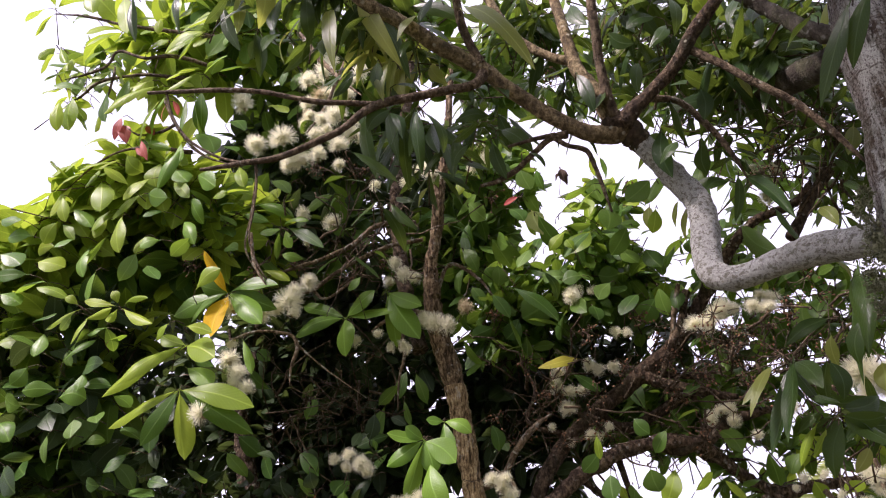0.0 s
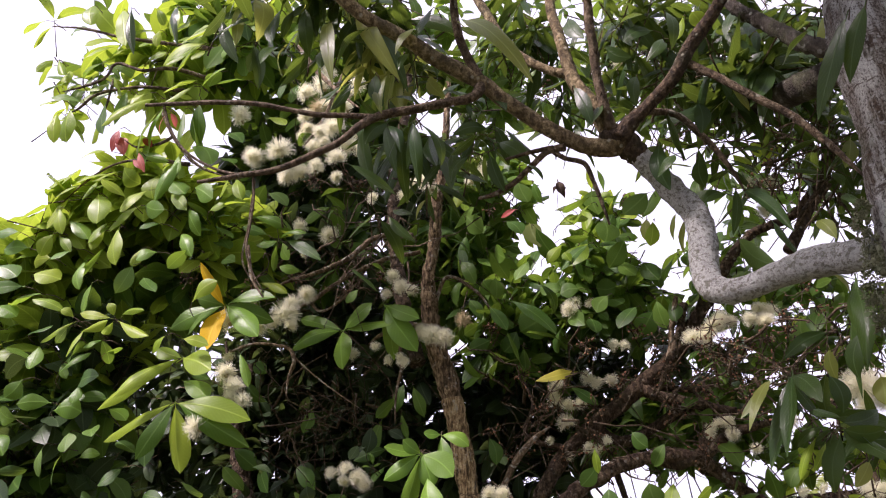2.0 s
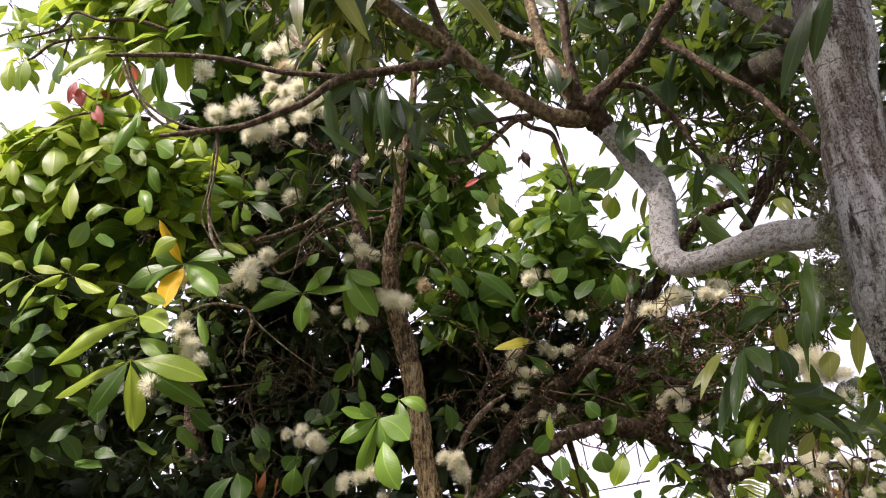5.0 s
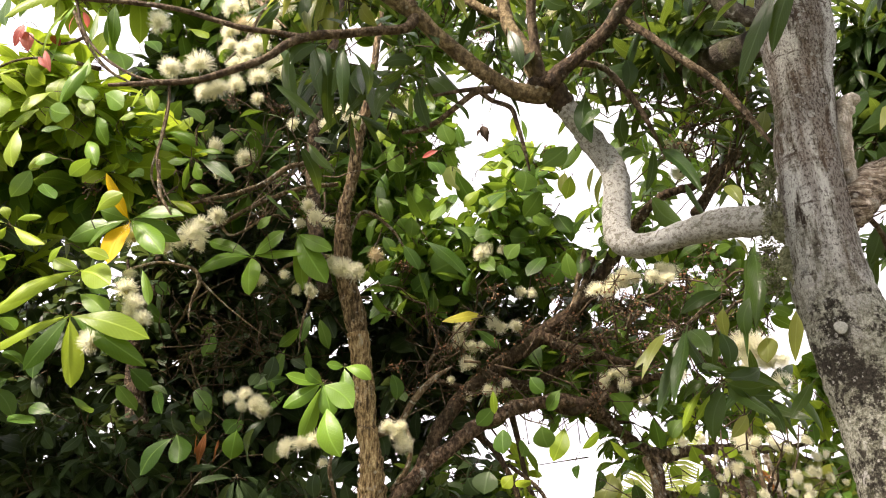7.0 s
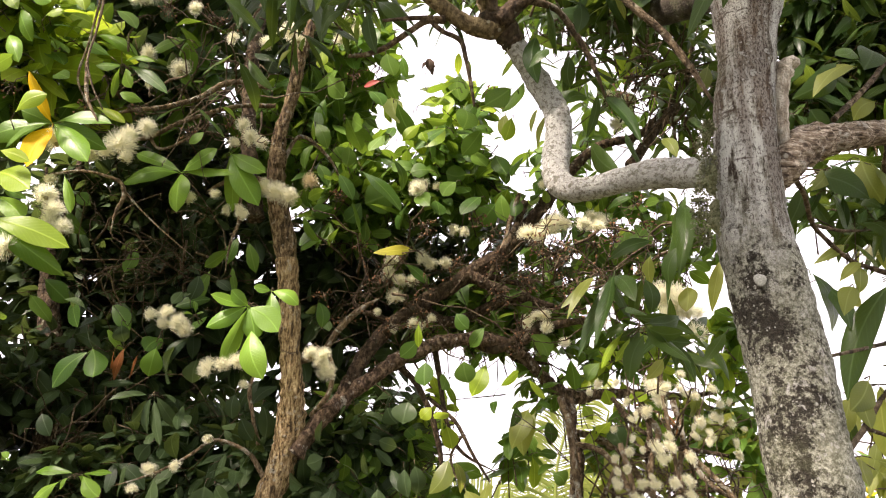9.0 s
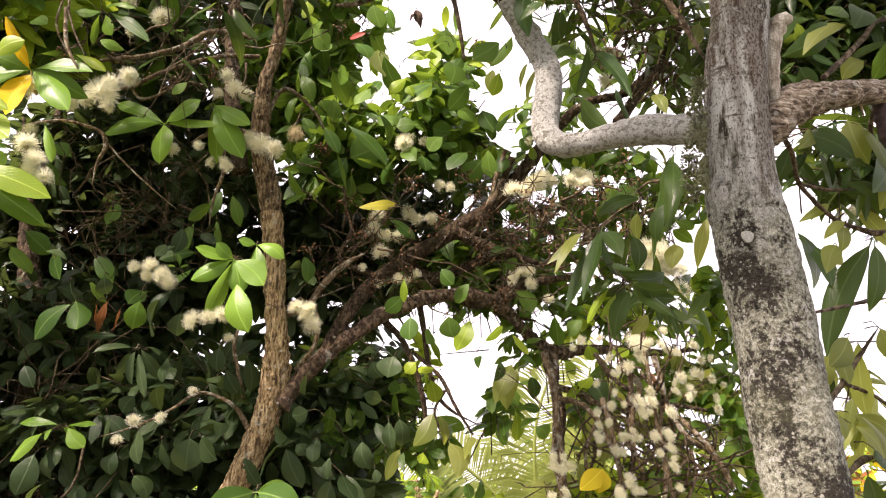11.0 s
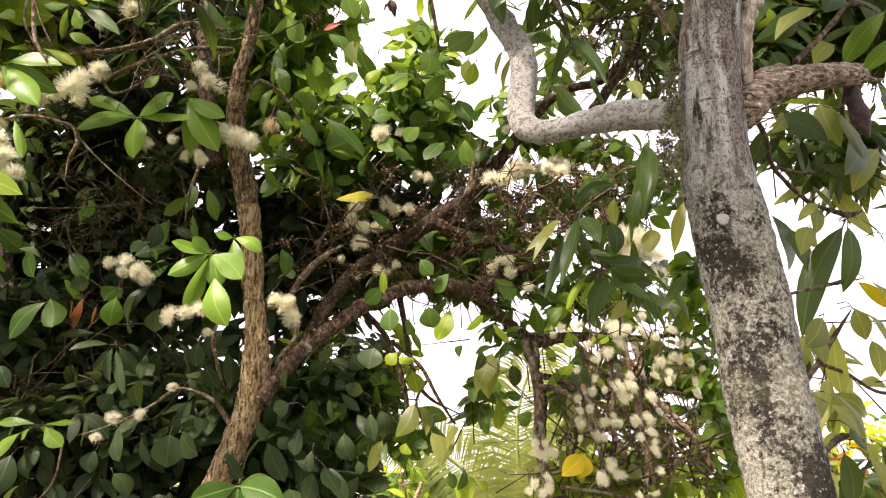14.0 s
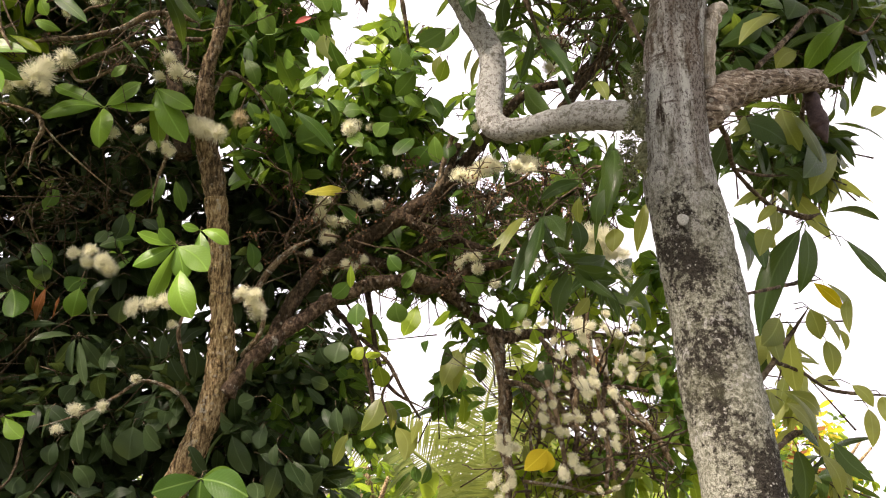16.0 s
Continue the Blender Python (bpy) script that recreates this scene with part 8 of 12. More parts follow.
one_leaf(mango, "mango", (-0.814, 2.176, 2.996), (-0.947, 2.168, 3.046), 0.039, (0.198167, -0.85, 0.56535))
one_leaf(mango, "mango", (-0.772, 2.163, 2.980), (-0.691, 2.132, 2.923), 0.035, (0.118738, -0.85, 0.701925))
one_leaf(mango, "pale", (-0.649, 2.160, 2.999), (-0.703, 2.200, 2.954), 0.027, (-0.58327, -0.85, 0.0844728))
one_leaf(rose, "young", (-0.709, 2.809, 3.442), (-0.709, 2.799, 3.348), 0.045, (0.0245343, -0.85, 0.843031))
one_leaf(rose, "rose", (-0.370, 2.816, 3.427), (-0.346, 2.829, 3.333), 0.053, (-0.61847, -0.85, 0.538419))
one_leaf(rose, "rose", (-0.134, 2.825, 3.312), (-0.262, 2.807, 3.269), 0.066, (-0.684386, -0.85, 0.692665))
one_leaf(rose, "young", (-0.142, 2.812, 3.269), (-0.227, 2.831, 3.188), 0.047, (-0.329412, -0.85, 0.550887))
one_leaf(rose, "young", (-0.275, 2.864, 3.233), (-0.166, 2.858, 3.230), 0.062, (0.342127, -0.85, 0.911396))
one_leaf(rose, "rose", (-0.107, 2.828, 3.190), (-0.105, 2.808, 3.058), 0.101, (0.34618, -0.85, 0.0461075))
one_leaf(rose, "rose", (0.092, 2.842, 3.294), (-0.017, 2.829, 3.216), 0.106, (0.470475, -0.85, 0.041069))
one_leaf(rose, "young", (0.091, 2.866, 3.173), (0.064, 2.884, 3.072), 0.050, (0.160369, -0.85, -0.0988495))
one_leaf(rose, "rose", (-0.175, 2.894, 3.127), (-0.297, 2.872, 3.022), 0.084, (0.31633, -0.85, 0.627474))
one_leaf(rose, "young", (-0.250, 2.842, 3.029), (-0.276, 2.867, 3.084), 0.036, (0.0947206, -0.85, 0.27383))
one_leaf(rose, "young", (-0.281, 2.873, 3.135), (-0.351, 2.869, 3.060), 0.047, (0.139451, -0.85, 0.575814))
one_leaf(rose, "rose", (-0.568, 2.880, 3.170), (-0.511, 2.844, 3.071), 0.077, (-0.131825, -0.85, -0.0986681))
one_leaf(rose, "rose", (-0.598, 2.879, 3.169), (-0.537, 2.899, 3.065), 0.072, (0.296372, -0.85, -0.0525103))
one_leaf(rose, "rose", (-0.388, 2.854, 3.232), (-0.300, 2.847, 3.088), 0.086, (-0.60063, -0.85, 0.122831))
one_leaf(rose, "rose", (-0.235, 2.897, 2.936), (-0.314, 2.924, 2.923), 0.073, (-0.452279, -0.85, 0.812033))
one_leaf(rose, "rose", (-0.573, 2.865, 3.028), (-0.576, 2.850, 2.931), 0.066, (0.0559151, -0.85, 0.151907))
one_leaf(rose, "rose", (-0.519, 2.827, 2.899), (-0.342, 2.778, 2.716), 0.123, (0.0708073, -0.85, 0.53955))
one_leaf(rose, "rose", (-0.208, 2.874, 2.792), (-0.187, 2.870, 2.706), 0.062, (-0.206419, -0.85, 0.237056))
one_leaf(rose, "rose", (-0.323, 2.874, 2.708), (-0.455, 2.857, 2.749), 0.066, (-0.00405996, -0.85, 0.733382))
one_leaf(rose, "rose", (0.050, 2.844, 2.817), (0.069, 2.856, 2.711), 0.073, (-0.673063, -0.85, 0.186527))
one_leaf(rose, "rose", (-0.027, 2.884, 2.817), (-0.102, 2.847, 2.718), 0.075, (-0.678958, -0.85, -0.0840757))
one_leaf(rose, "rose", (-0.718, 2.877, 3.134), (-0.659, 2.836, 3.013), 0.063, (-0.177379, -0.85, 0.382271))
one_leaf(rose, "rose", (-0.685, 2.880, 3.356), (-0.612, 2.873, 3.252), 0.085, (-0.0977787, -0.85, -0.0727224))
one_leaf(rose, "rose", (-0.766, 2.880, 3.256), (-0.697, 2.899, 3.197), 0.069, (0.0293822, -0.85, 0.818295))
one_leaf(rose, "rose", (-0.445, 2.861, 3.472), (-0.406, 2.876, 3.356), 0.084, (0.313718, -0.85, 0.579095))
one_leaf(rose, "rose", (-0.497, 2.802, 3.246), (-0.437, 2.832, 3.169), 0.081, (0.486903, -0.85, 0.121457))
one_leaf(rose, "rose", (-0.592, 2.807, 2.871), (-0.526, 2.787, 2.755), 0.059, (-0.62483, -0.85, 0.306288))
one_leaf(rose, "rose", (-0.717, 2.809, 2.695), (-0.646, 2.779, 2.582), 0.058, (-0.745883, -0.85, 0.371539))
one_leaf(rose, "rose", (-0.534, 2.830, 2.774), (-0.491, 2.846, 2.632), 0.067, (-0.264068, -0.85, 0.0826269))
one_leaf(rose, "rose", (-0.483, 2.895, 2.720), (-0.488, 2.926, 2.589), 0.054, (0.111532, -0.85, 0.13873))
one_leaf(rose, "rose", (-0.638, 2.840, 2.602), (-0.706, 2.831, 2.539), 0.062, (-0.239109, -0.85, -0.0710364))
one_leaf(rose, "rose", (-0.567, 2.846, 2.665), (-0.621, 2.865, 2.608), 0.058, (0.116799, -0.85, 0.846316))
one_leaf(rose, "rose", (-0.065, 2.868, 3.015), (-0.010, 2.887, 2.939), 0.077, (0.338415, -0.85, 0.908863))
one_leaf(rose, "rose", (-0.128, 2.879, 2.880), (-0.179, 2.867, 2.809), 0.067, (0.074697, -0.85, 0.624082))
one_leaf(rose, "rose", (0.022, 2.888, 3.010), (0.071, 2.902, 2.908), 0.077, (-0.195739, -0.85, 0.109829))
one_leaf(rose, "rose", (-0.029, 2.833, 3.094), (-0.106, 2.805, 2.991), 0.077, (0.102388, -0.85, 0.746332))
one_leaf(rose, "rose", (-0.382, 2.819, 2.944), (-0.346, 2.817, 2.838), 0.081, (0.300343, -0.85, 0.302192))
one_leaf(rose, "rose", (-0.418, 2.809, 3.048), (-0.472, 2.814, 2.956), 0.069, (-0.297009, -0.85, 0.0582527))
one_leaf(rose, "rose", (-0.287, 2.829, 2.785), (-0.223, 2.779, 2.708), 0.066, (-0.563897, -0.85, 0.367871))
one_leaf(rose, "rose", (0.007, 2.810, 3.024), (0.055, 2.761, 3.039), 0.066, (-0.0625386, -0.85, 0.953531))
one_leaf(rose, "rose", (-0.994, 2.933, 2.642), (-1.024, 2.913, 2.527), 0.065, (0.405577, -0.85, -0.012185))
one_leaf(rose, "rose", (-0.933, 2.865, 2.600), (-0.895, 2.816, 2.479), 0.054, (-0.676896, -0.85, 0.561996))
one_leaf(rose, "rose", (-1.026, 2.926, 2.583), (-1.087, 2.919, 2.488), 0.051, (0.254161, -0.85, 0.396388))
one_leaf(rose, "rose", (-1.090, 2.942, 2.505), (-1.149, 2.947, 2.359), 0.065, (-0.0788128, -0.85, 0.0877546))
one_leaf(rose, "rose", (-1.047, 2.893, 2.368), (-1.175, 2.882, 2.326), 0.053, (0.278495, -0.85, 0.152582))
one_leaf(rose, "rose", (-0.986, 2.879, 2.499), (-0.964, 2.903, 2.398), 0.034, (-0.661366, -0.85, 0.490666))
one_leaf(rose, "rose", (-1.577, 2.872, 2.607), (-1.671, 2.882, 2.696), 0.071, (-0.00698673, -0.85, 0.00374319))
one_leaf(rose, "rose", (-1.608, 2.923, 2.360), (-1.540, 2.910, 2.237), 0.070, (-0.349143, -0.85, 0.842208))
one_leaf(rose, "rose", (-1.456, 2.928, 2.347), (-1.365, 2.906, 2.244), 0.069, (0.0971633, -0.85, 0.0358403))
one_leaf(rose, "rose", (-1.218, 2.902, 2.209), (-1.244, 2.859, 2.140), 0.075, (0.0509535, -0.85, 0.907611))
one_leaf(rose, "rose", (-1.611, 2.914, 2.751), (-1.659, 2.867, 2.793), 0.064, (-0.108585, -0.85, 0.41646))
one_leaf(rose, "rose", (-1.378, 2.894, 2.566), (-1.406, 2.858, 2.464), 0.056, (-0.402224, -0.85, 0.394468))
one_leaf(rose, "young", (-0.250, 2.857, 2.284), (-0.247, 2.868, 2.197), 0.031, (-0.445563, -0.85, 0.219302))
one_leaf(rose, "rose", (-0.217, 2.859, 2.141), (-0.215, 2.836, 2.049), 0.083, (0.41392, -0.85, 0.221006))
one_leaf(rose, "rose", (-0.080, 2.860, 2.149), (-0.060, 2.841, 2.071), 0.086, (0.431309, -0.85, -0.00326809))
one_leaf(rose, "rose", (-0.150, 2.884, 2.102), (-0.153, 2.853, 2.036), 0.059, (0.102269, -0.85, 0.407781))
one_leaf(rose, "rose", (-0.633, 2.860, 2.361), (-0.613, 2.887, 2.260), 0.055, (-0.339874, -0.85, 0.654677))
one_leaf(rose, "rose", (-0.003, 2.895, 2.285), (-0.054, 2.924, 2.216), 0.061, (-0.677299, -0.85, 0.150888))
one_leaf(rose, "rose", (-0.249, 2.879, 2.224), (-0.313, 2.852, 2.164), 0.061, (0.277487, -0.85, 0.45266))
one_leaf(rose, "rose", (-0.320, 2.885, 2.532), (-0.222, 2.880, 2.452), 0.060, (0.307257, -0.85, 0.526711))
one_leaf(rose, "rose", (-0.115, 2.895, 2.338), (-0.065, 2.904, 2.273), 0.062, (0.0188642, -0.85, 0.346036))
one_leaf(rose, "rose", (-1.051, 2.893, 2.301), (-1.083, 2.854, 2.231), 0.057, (-0.201157, -0.85, 0.866823))
one_leaf(rose, "rose", (-1.722, 2.881, 2.431), (-1.627, 2.863, 2.348), 0.080, (0.00411925, -0.85, 0.549505))
one_leaf(rose, "rose", (-1.759, 2.868, 2.361), (-1.665, 2.858, 2.260), 0.079, (0.167414, -0.85, -0.0544382))
one_leaf(rose, "rose", (-1.339, 2.861, 2.147), (-1.425, 2.879, 2.222), 0.065, (0.381545, -0.85, -0.025749))
one_leaf(rose, "rose", (0.554, 2.958, 2.718), (0.555, 2.965, 2.616), 0.089, (-0.394345, -0.85, 0.622172))
one_leaf(rose, "rose", (0.661, 2.953, 2.757), (0.580, 2.945, 2.631), 0.088, (-0.547921, -0.85, 0.265405))
one_leaf(rose, "rose", (0.344, 3.019, 2.763), (0.404, 3.015, 2.633), 0.070, (0.316768, -0.85, 0.825891))
one_leaf(rose, "rose", (0.461, 3.012, 2.731), (0.486, 3.038, 2.631), 0.069, (-0.528262, -0.85, 0.421957))
one_leaf(rose, "rose", (0.729, 2.982, 3.386), (0.777, 2.988, 3.280), 0.083, (-0.610889, -0.85, 0.873791))
one_leaf(rose, "rose", (0.726, 2.987, 3.279), (0.782, 3.008, 3.307), 0.087, (0.428524, -0.85, 0.934238))
one_leaf(rose, "rose", (0.170, 2.989, 2.292), (0.239, 3.016, 2.202), 0.086, (0.496247, -0.85, 0.0431883))
one_leaf(rose, "rose", (0.332, 3.025, 2.207), (0.352, 3.040, 2.098), 0.085, (-0.177851, -0.85, 0.205685))
one_leaf(rose, "young", (0.159, 2.967, 2.112), (0.223, 2.954, 2.036), 0.032, (0.414856, -0.85, 0.34219))
one_leaf(rose, "young", (0.007, 2.976, 2.166), (-0.044, 2.981, 2.041), 0.073, (-0.203293, -0.85, 0.574911))
one_leaf(rose, "rose", (0.128, 2.995, 2.371), (0.043, 2.971, 2.342), 0.063, (-0.705634, -0.85, 0.800183))
one_leaf(rose, "rose", (0.146, 3.016, 2.473), (0.077, 2.988, 2.429), 0.055, (-0.125824, -0.85, 0.539011))
one_leaf(rose, "rose", (0.348, 3.000, 2.577), (0.420, 3.031, 2.624), 0.051, (0.223289, -0.85, 0.237068))
one_leaf(rose, "rose", (0.251, 2.984, 2.606), (0.179, 2.989, 2.549), 0.056, (-0.547092, -0.85, 0.927573))
one_leaf(rose, "rose", (0.868, 2.955, 3.276), (0.803, 2.949, 3.181), 0.076, (-0.408308, -0.85, 0.478663))
one_leaf(rose, "young", (0.807, 2.955, 3.457), (0.839, 2.925, 3.345), 0.060, (0.486307, -0.85, 0.766853))
one_leaf(rose, "young", (0.666, 2.972, 3.503), (0.577, 2.963, 3.402), 0.066, (-0.709409, -0.85, 0.0342144))
one_leaf(rose, "young", (0.537, 2.969, 3.531), (0.597, 3.008, 3.485), 0.057, (-0.360261, -0.85, 0.172477))
one_leaf(rose, "young", (0.458, 2.957, 3.482), (0.505, 2.916, 3.387), 0.057, (0.494175, -0.85, 0.714212))
one_leaf(rose, "rose", (0.262, 3.042, 3.020), (0.204, 3.067, 2.938), 0.079, (0.228309, -0.85, 0.180505))
one_leaf(rose, "rose", (0.158, 2.967, 3.052), (0.098, 2.941, 2.947), 0.078, (-0.668215, -0.85, 0.0929844))
one_leaf(rose, "rose", (0.106, 3.022, 2.882), (0.112, 3.016, 2.780), 0.064, (-0.736891, -0.85, 0.235195))
one_leaf(rose, "rose", (0.444, 3.035, 2.195), (0.393, 3.062, 2.126), 0.064, (0.161856, -0.85, 0.704588))
one_leaf(rose, "young", (0.459, 3.041, 2.097), (0.482, 3.041, 2.038), 0.051, (-0.270857, -0.85, 0.530518))
one_leaf(rose, "young", (0.058, 2.978, 2.079), (0.123, 2.932, 2.123), 0.044, (-0.425048, -0.85, 0.403356))
one_leaf(rose, "young", (0.602, 2.962, 2.070), (0.534, 2.919, 2.031), 0.056, (-0.440878, -0.85, 0.304962))
# lower parts of the crown; mature ones carry the shade in their darker green
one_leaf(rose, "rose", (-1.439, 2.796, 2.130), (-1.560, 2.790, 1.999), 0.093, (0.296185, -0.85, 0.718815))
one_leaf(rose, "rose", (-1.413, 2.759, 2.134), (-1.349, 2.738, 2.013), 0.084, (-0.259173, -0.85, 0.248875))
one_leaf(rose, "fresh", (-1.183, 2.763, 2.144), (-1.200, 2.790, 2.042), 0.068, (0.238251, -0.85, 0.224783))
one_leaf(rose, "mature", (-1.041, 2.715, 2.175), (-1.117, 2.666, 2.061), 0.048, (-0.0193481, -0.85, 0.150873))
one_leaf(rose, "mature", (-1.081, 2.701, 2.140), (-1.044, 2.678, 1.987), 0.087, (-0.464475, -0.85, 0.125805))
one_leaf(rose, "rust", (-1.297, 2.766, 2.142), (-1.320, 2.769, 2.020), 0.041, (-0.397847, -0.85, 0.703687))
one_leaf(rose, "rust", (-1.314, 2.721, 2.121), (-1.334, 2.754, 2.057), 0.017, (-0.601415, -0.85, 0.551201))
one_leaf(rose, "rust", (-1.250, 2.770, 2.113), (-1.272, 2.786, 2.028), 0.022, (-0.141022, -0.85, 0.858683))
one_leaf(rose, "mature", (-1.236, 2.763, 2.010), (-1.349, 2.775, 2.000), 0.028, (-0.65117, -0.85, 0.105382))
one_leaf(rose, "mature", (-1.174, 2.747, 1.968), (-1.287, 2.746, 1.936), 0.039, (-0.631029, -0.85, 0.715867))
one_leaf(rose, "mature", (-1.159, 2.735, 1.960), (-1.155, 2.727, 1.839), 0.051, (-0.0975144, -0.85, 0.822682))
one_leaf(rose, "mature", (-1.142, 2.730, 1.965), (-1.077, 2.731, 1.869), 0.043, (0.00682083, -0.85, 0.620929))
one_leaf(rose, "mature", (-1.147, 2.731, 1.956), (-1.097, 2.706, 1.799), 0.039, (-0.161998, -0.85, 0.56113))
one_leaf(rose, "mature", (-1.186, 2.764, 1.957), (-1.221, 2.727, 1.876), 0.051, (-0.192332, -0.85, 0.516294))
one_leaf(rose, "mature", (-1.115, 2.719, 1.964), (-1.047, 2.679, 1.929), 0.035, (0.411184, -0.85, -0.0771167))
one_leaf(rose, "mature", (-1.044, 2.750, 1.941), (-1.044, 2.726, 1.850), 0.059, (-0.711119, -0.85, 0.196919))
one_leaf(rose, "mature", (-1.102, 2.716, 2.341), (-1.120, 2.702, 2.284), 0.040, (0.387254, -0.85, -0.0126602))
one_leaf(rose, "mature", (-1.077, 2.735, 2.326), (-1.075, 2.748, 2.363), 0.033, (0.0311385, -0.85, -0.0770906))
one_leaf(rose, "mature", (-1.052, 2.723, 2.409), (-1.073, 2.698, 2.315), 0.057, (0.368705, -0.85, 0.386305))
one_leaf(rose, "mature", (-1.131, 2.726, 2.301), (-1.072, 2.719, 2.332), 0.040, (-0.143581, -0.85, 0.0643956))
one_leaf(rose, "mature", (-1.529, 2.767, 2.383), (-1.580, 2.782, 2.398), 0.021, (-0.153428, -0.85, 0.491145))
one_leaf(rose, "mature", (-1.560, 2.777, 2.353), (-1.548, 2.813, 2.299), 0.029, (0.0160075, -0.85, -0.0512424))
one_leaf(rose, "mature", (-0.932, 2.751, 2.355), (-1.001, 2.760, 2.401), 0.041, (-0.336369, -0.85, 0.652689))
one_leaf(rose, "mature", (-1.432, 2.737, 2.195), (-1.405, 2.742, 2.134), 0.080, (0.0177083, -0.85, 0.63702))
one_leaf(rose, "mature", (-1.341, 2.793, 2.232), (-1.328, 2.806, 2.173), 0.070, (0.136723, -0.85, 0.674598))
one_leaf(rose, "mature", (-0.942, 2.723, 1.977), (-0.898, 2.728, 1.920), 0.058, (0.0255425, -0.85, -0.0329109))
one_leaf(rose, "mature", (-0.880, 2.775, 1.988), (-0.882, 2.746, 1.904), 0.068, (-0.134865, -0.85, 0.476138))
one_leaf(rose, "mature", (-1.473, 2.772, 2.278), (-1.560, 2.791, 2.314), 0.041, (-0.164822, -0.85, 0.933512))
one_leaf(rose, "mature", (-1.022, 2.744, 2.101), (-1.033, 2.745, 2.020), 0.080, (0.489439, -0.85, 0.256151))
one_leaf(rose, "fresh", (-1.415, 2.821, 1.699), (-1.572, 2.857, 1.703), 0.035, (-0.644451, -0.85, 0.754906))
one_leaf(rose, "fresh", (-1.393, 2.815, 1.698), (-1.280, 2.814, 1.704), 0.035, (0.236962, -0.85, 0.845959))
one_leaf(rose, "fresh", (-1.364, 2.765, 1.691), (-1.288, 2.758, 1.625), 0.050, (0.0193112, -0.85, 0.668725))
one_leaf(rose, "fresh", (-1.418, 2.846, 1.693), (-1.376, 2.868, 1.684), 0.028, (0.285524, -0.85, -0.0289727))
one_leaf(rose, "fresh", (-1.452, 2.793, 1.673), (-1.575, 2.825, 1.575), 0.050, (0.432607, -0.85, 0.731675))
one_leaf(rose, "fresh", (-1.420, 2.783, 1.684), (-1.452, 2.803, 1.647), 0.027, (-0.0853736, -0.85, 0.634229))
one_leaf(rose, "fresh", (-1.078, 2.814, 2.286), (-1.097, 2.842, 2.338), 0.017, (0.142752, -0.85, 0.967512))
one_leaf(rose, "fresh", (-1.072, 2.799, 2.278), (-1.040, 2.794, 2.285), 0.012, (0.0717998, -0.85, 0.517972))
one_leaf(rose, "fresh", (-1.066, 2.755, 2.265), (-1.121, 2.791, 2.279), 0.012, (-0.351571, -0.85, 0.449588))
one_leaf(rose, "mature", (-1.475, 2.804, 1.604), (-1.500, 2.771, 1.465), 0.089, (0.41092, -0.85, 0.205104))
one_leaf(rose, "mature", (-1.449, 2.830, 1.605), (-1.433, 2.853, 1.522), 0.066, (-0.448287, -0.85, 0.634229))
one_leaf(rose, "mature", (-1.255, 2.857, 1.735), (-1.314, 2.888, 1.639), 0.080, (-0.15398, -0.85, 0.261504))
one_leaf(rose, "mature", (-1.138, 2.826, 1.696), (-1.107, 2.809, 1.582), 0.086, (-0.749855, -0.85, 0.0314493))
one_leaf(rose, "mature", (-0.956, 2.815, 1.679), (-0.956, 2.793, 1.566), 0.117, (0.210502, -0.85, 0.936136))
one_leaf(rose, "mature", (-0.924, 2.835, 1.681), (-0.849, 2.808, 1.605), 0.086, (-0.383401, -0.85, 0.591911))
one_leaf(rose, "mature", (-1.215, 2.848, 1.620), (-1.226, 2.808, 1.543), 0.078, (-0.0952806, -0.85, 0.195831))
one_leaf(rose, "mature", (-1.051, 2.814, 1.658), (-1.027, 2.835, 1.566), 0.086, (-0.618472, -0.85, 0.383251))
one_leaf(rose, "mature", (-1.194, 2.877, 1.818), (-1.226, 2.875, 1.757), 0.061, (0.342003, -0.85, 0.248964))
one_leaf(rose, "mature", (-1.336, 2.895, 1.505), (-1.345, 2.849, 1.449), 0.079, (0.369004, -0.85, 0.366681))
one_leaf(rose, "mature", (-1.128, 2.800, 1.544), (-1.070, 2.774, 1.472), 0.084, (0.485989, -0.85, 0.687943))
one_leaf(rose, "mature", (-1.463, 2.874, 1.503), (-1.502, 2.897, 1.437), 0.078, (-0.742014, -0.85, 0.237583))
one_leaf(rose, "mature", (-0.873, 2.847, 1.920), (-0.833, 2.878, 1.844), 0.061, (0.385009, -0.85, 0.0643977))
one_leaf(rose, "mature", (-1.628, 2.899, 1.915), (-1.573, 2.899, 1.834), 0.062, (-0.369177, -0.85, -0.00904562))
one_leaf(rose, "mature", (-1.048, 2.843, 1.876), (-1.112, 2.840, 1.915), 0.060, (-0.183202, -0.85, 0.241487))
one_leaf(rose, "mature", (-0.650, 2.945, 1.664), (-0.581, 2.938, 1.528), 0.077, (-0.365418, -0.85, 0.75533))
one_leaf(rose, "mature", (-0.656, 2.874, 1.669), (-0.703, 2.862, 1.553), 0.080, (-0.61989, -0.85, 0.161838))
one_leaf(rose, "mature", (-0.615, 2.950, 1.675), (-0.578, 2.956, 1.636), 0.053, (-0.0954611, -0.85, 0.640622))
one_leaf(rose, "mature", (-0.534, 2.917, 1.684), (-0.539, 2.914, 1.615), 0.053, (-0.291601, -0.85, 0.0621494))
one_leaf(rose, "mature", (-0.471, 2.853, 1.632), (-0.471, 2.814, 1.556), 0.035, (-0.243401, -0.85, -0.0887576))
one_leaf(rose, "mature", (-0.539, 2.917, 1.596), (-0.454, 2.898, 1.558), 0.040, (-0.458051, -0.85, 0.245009))
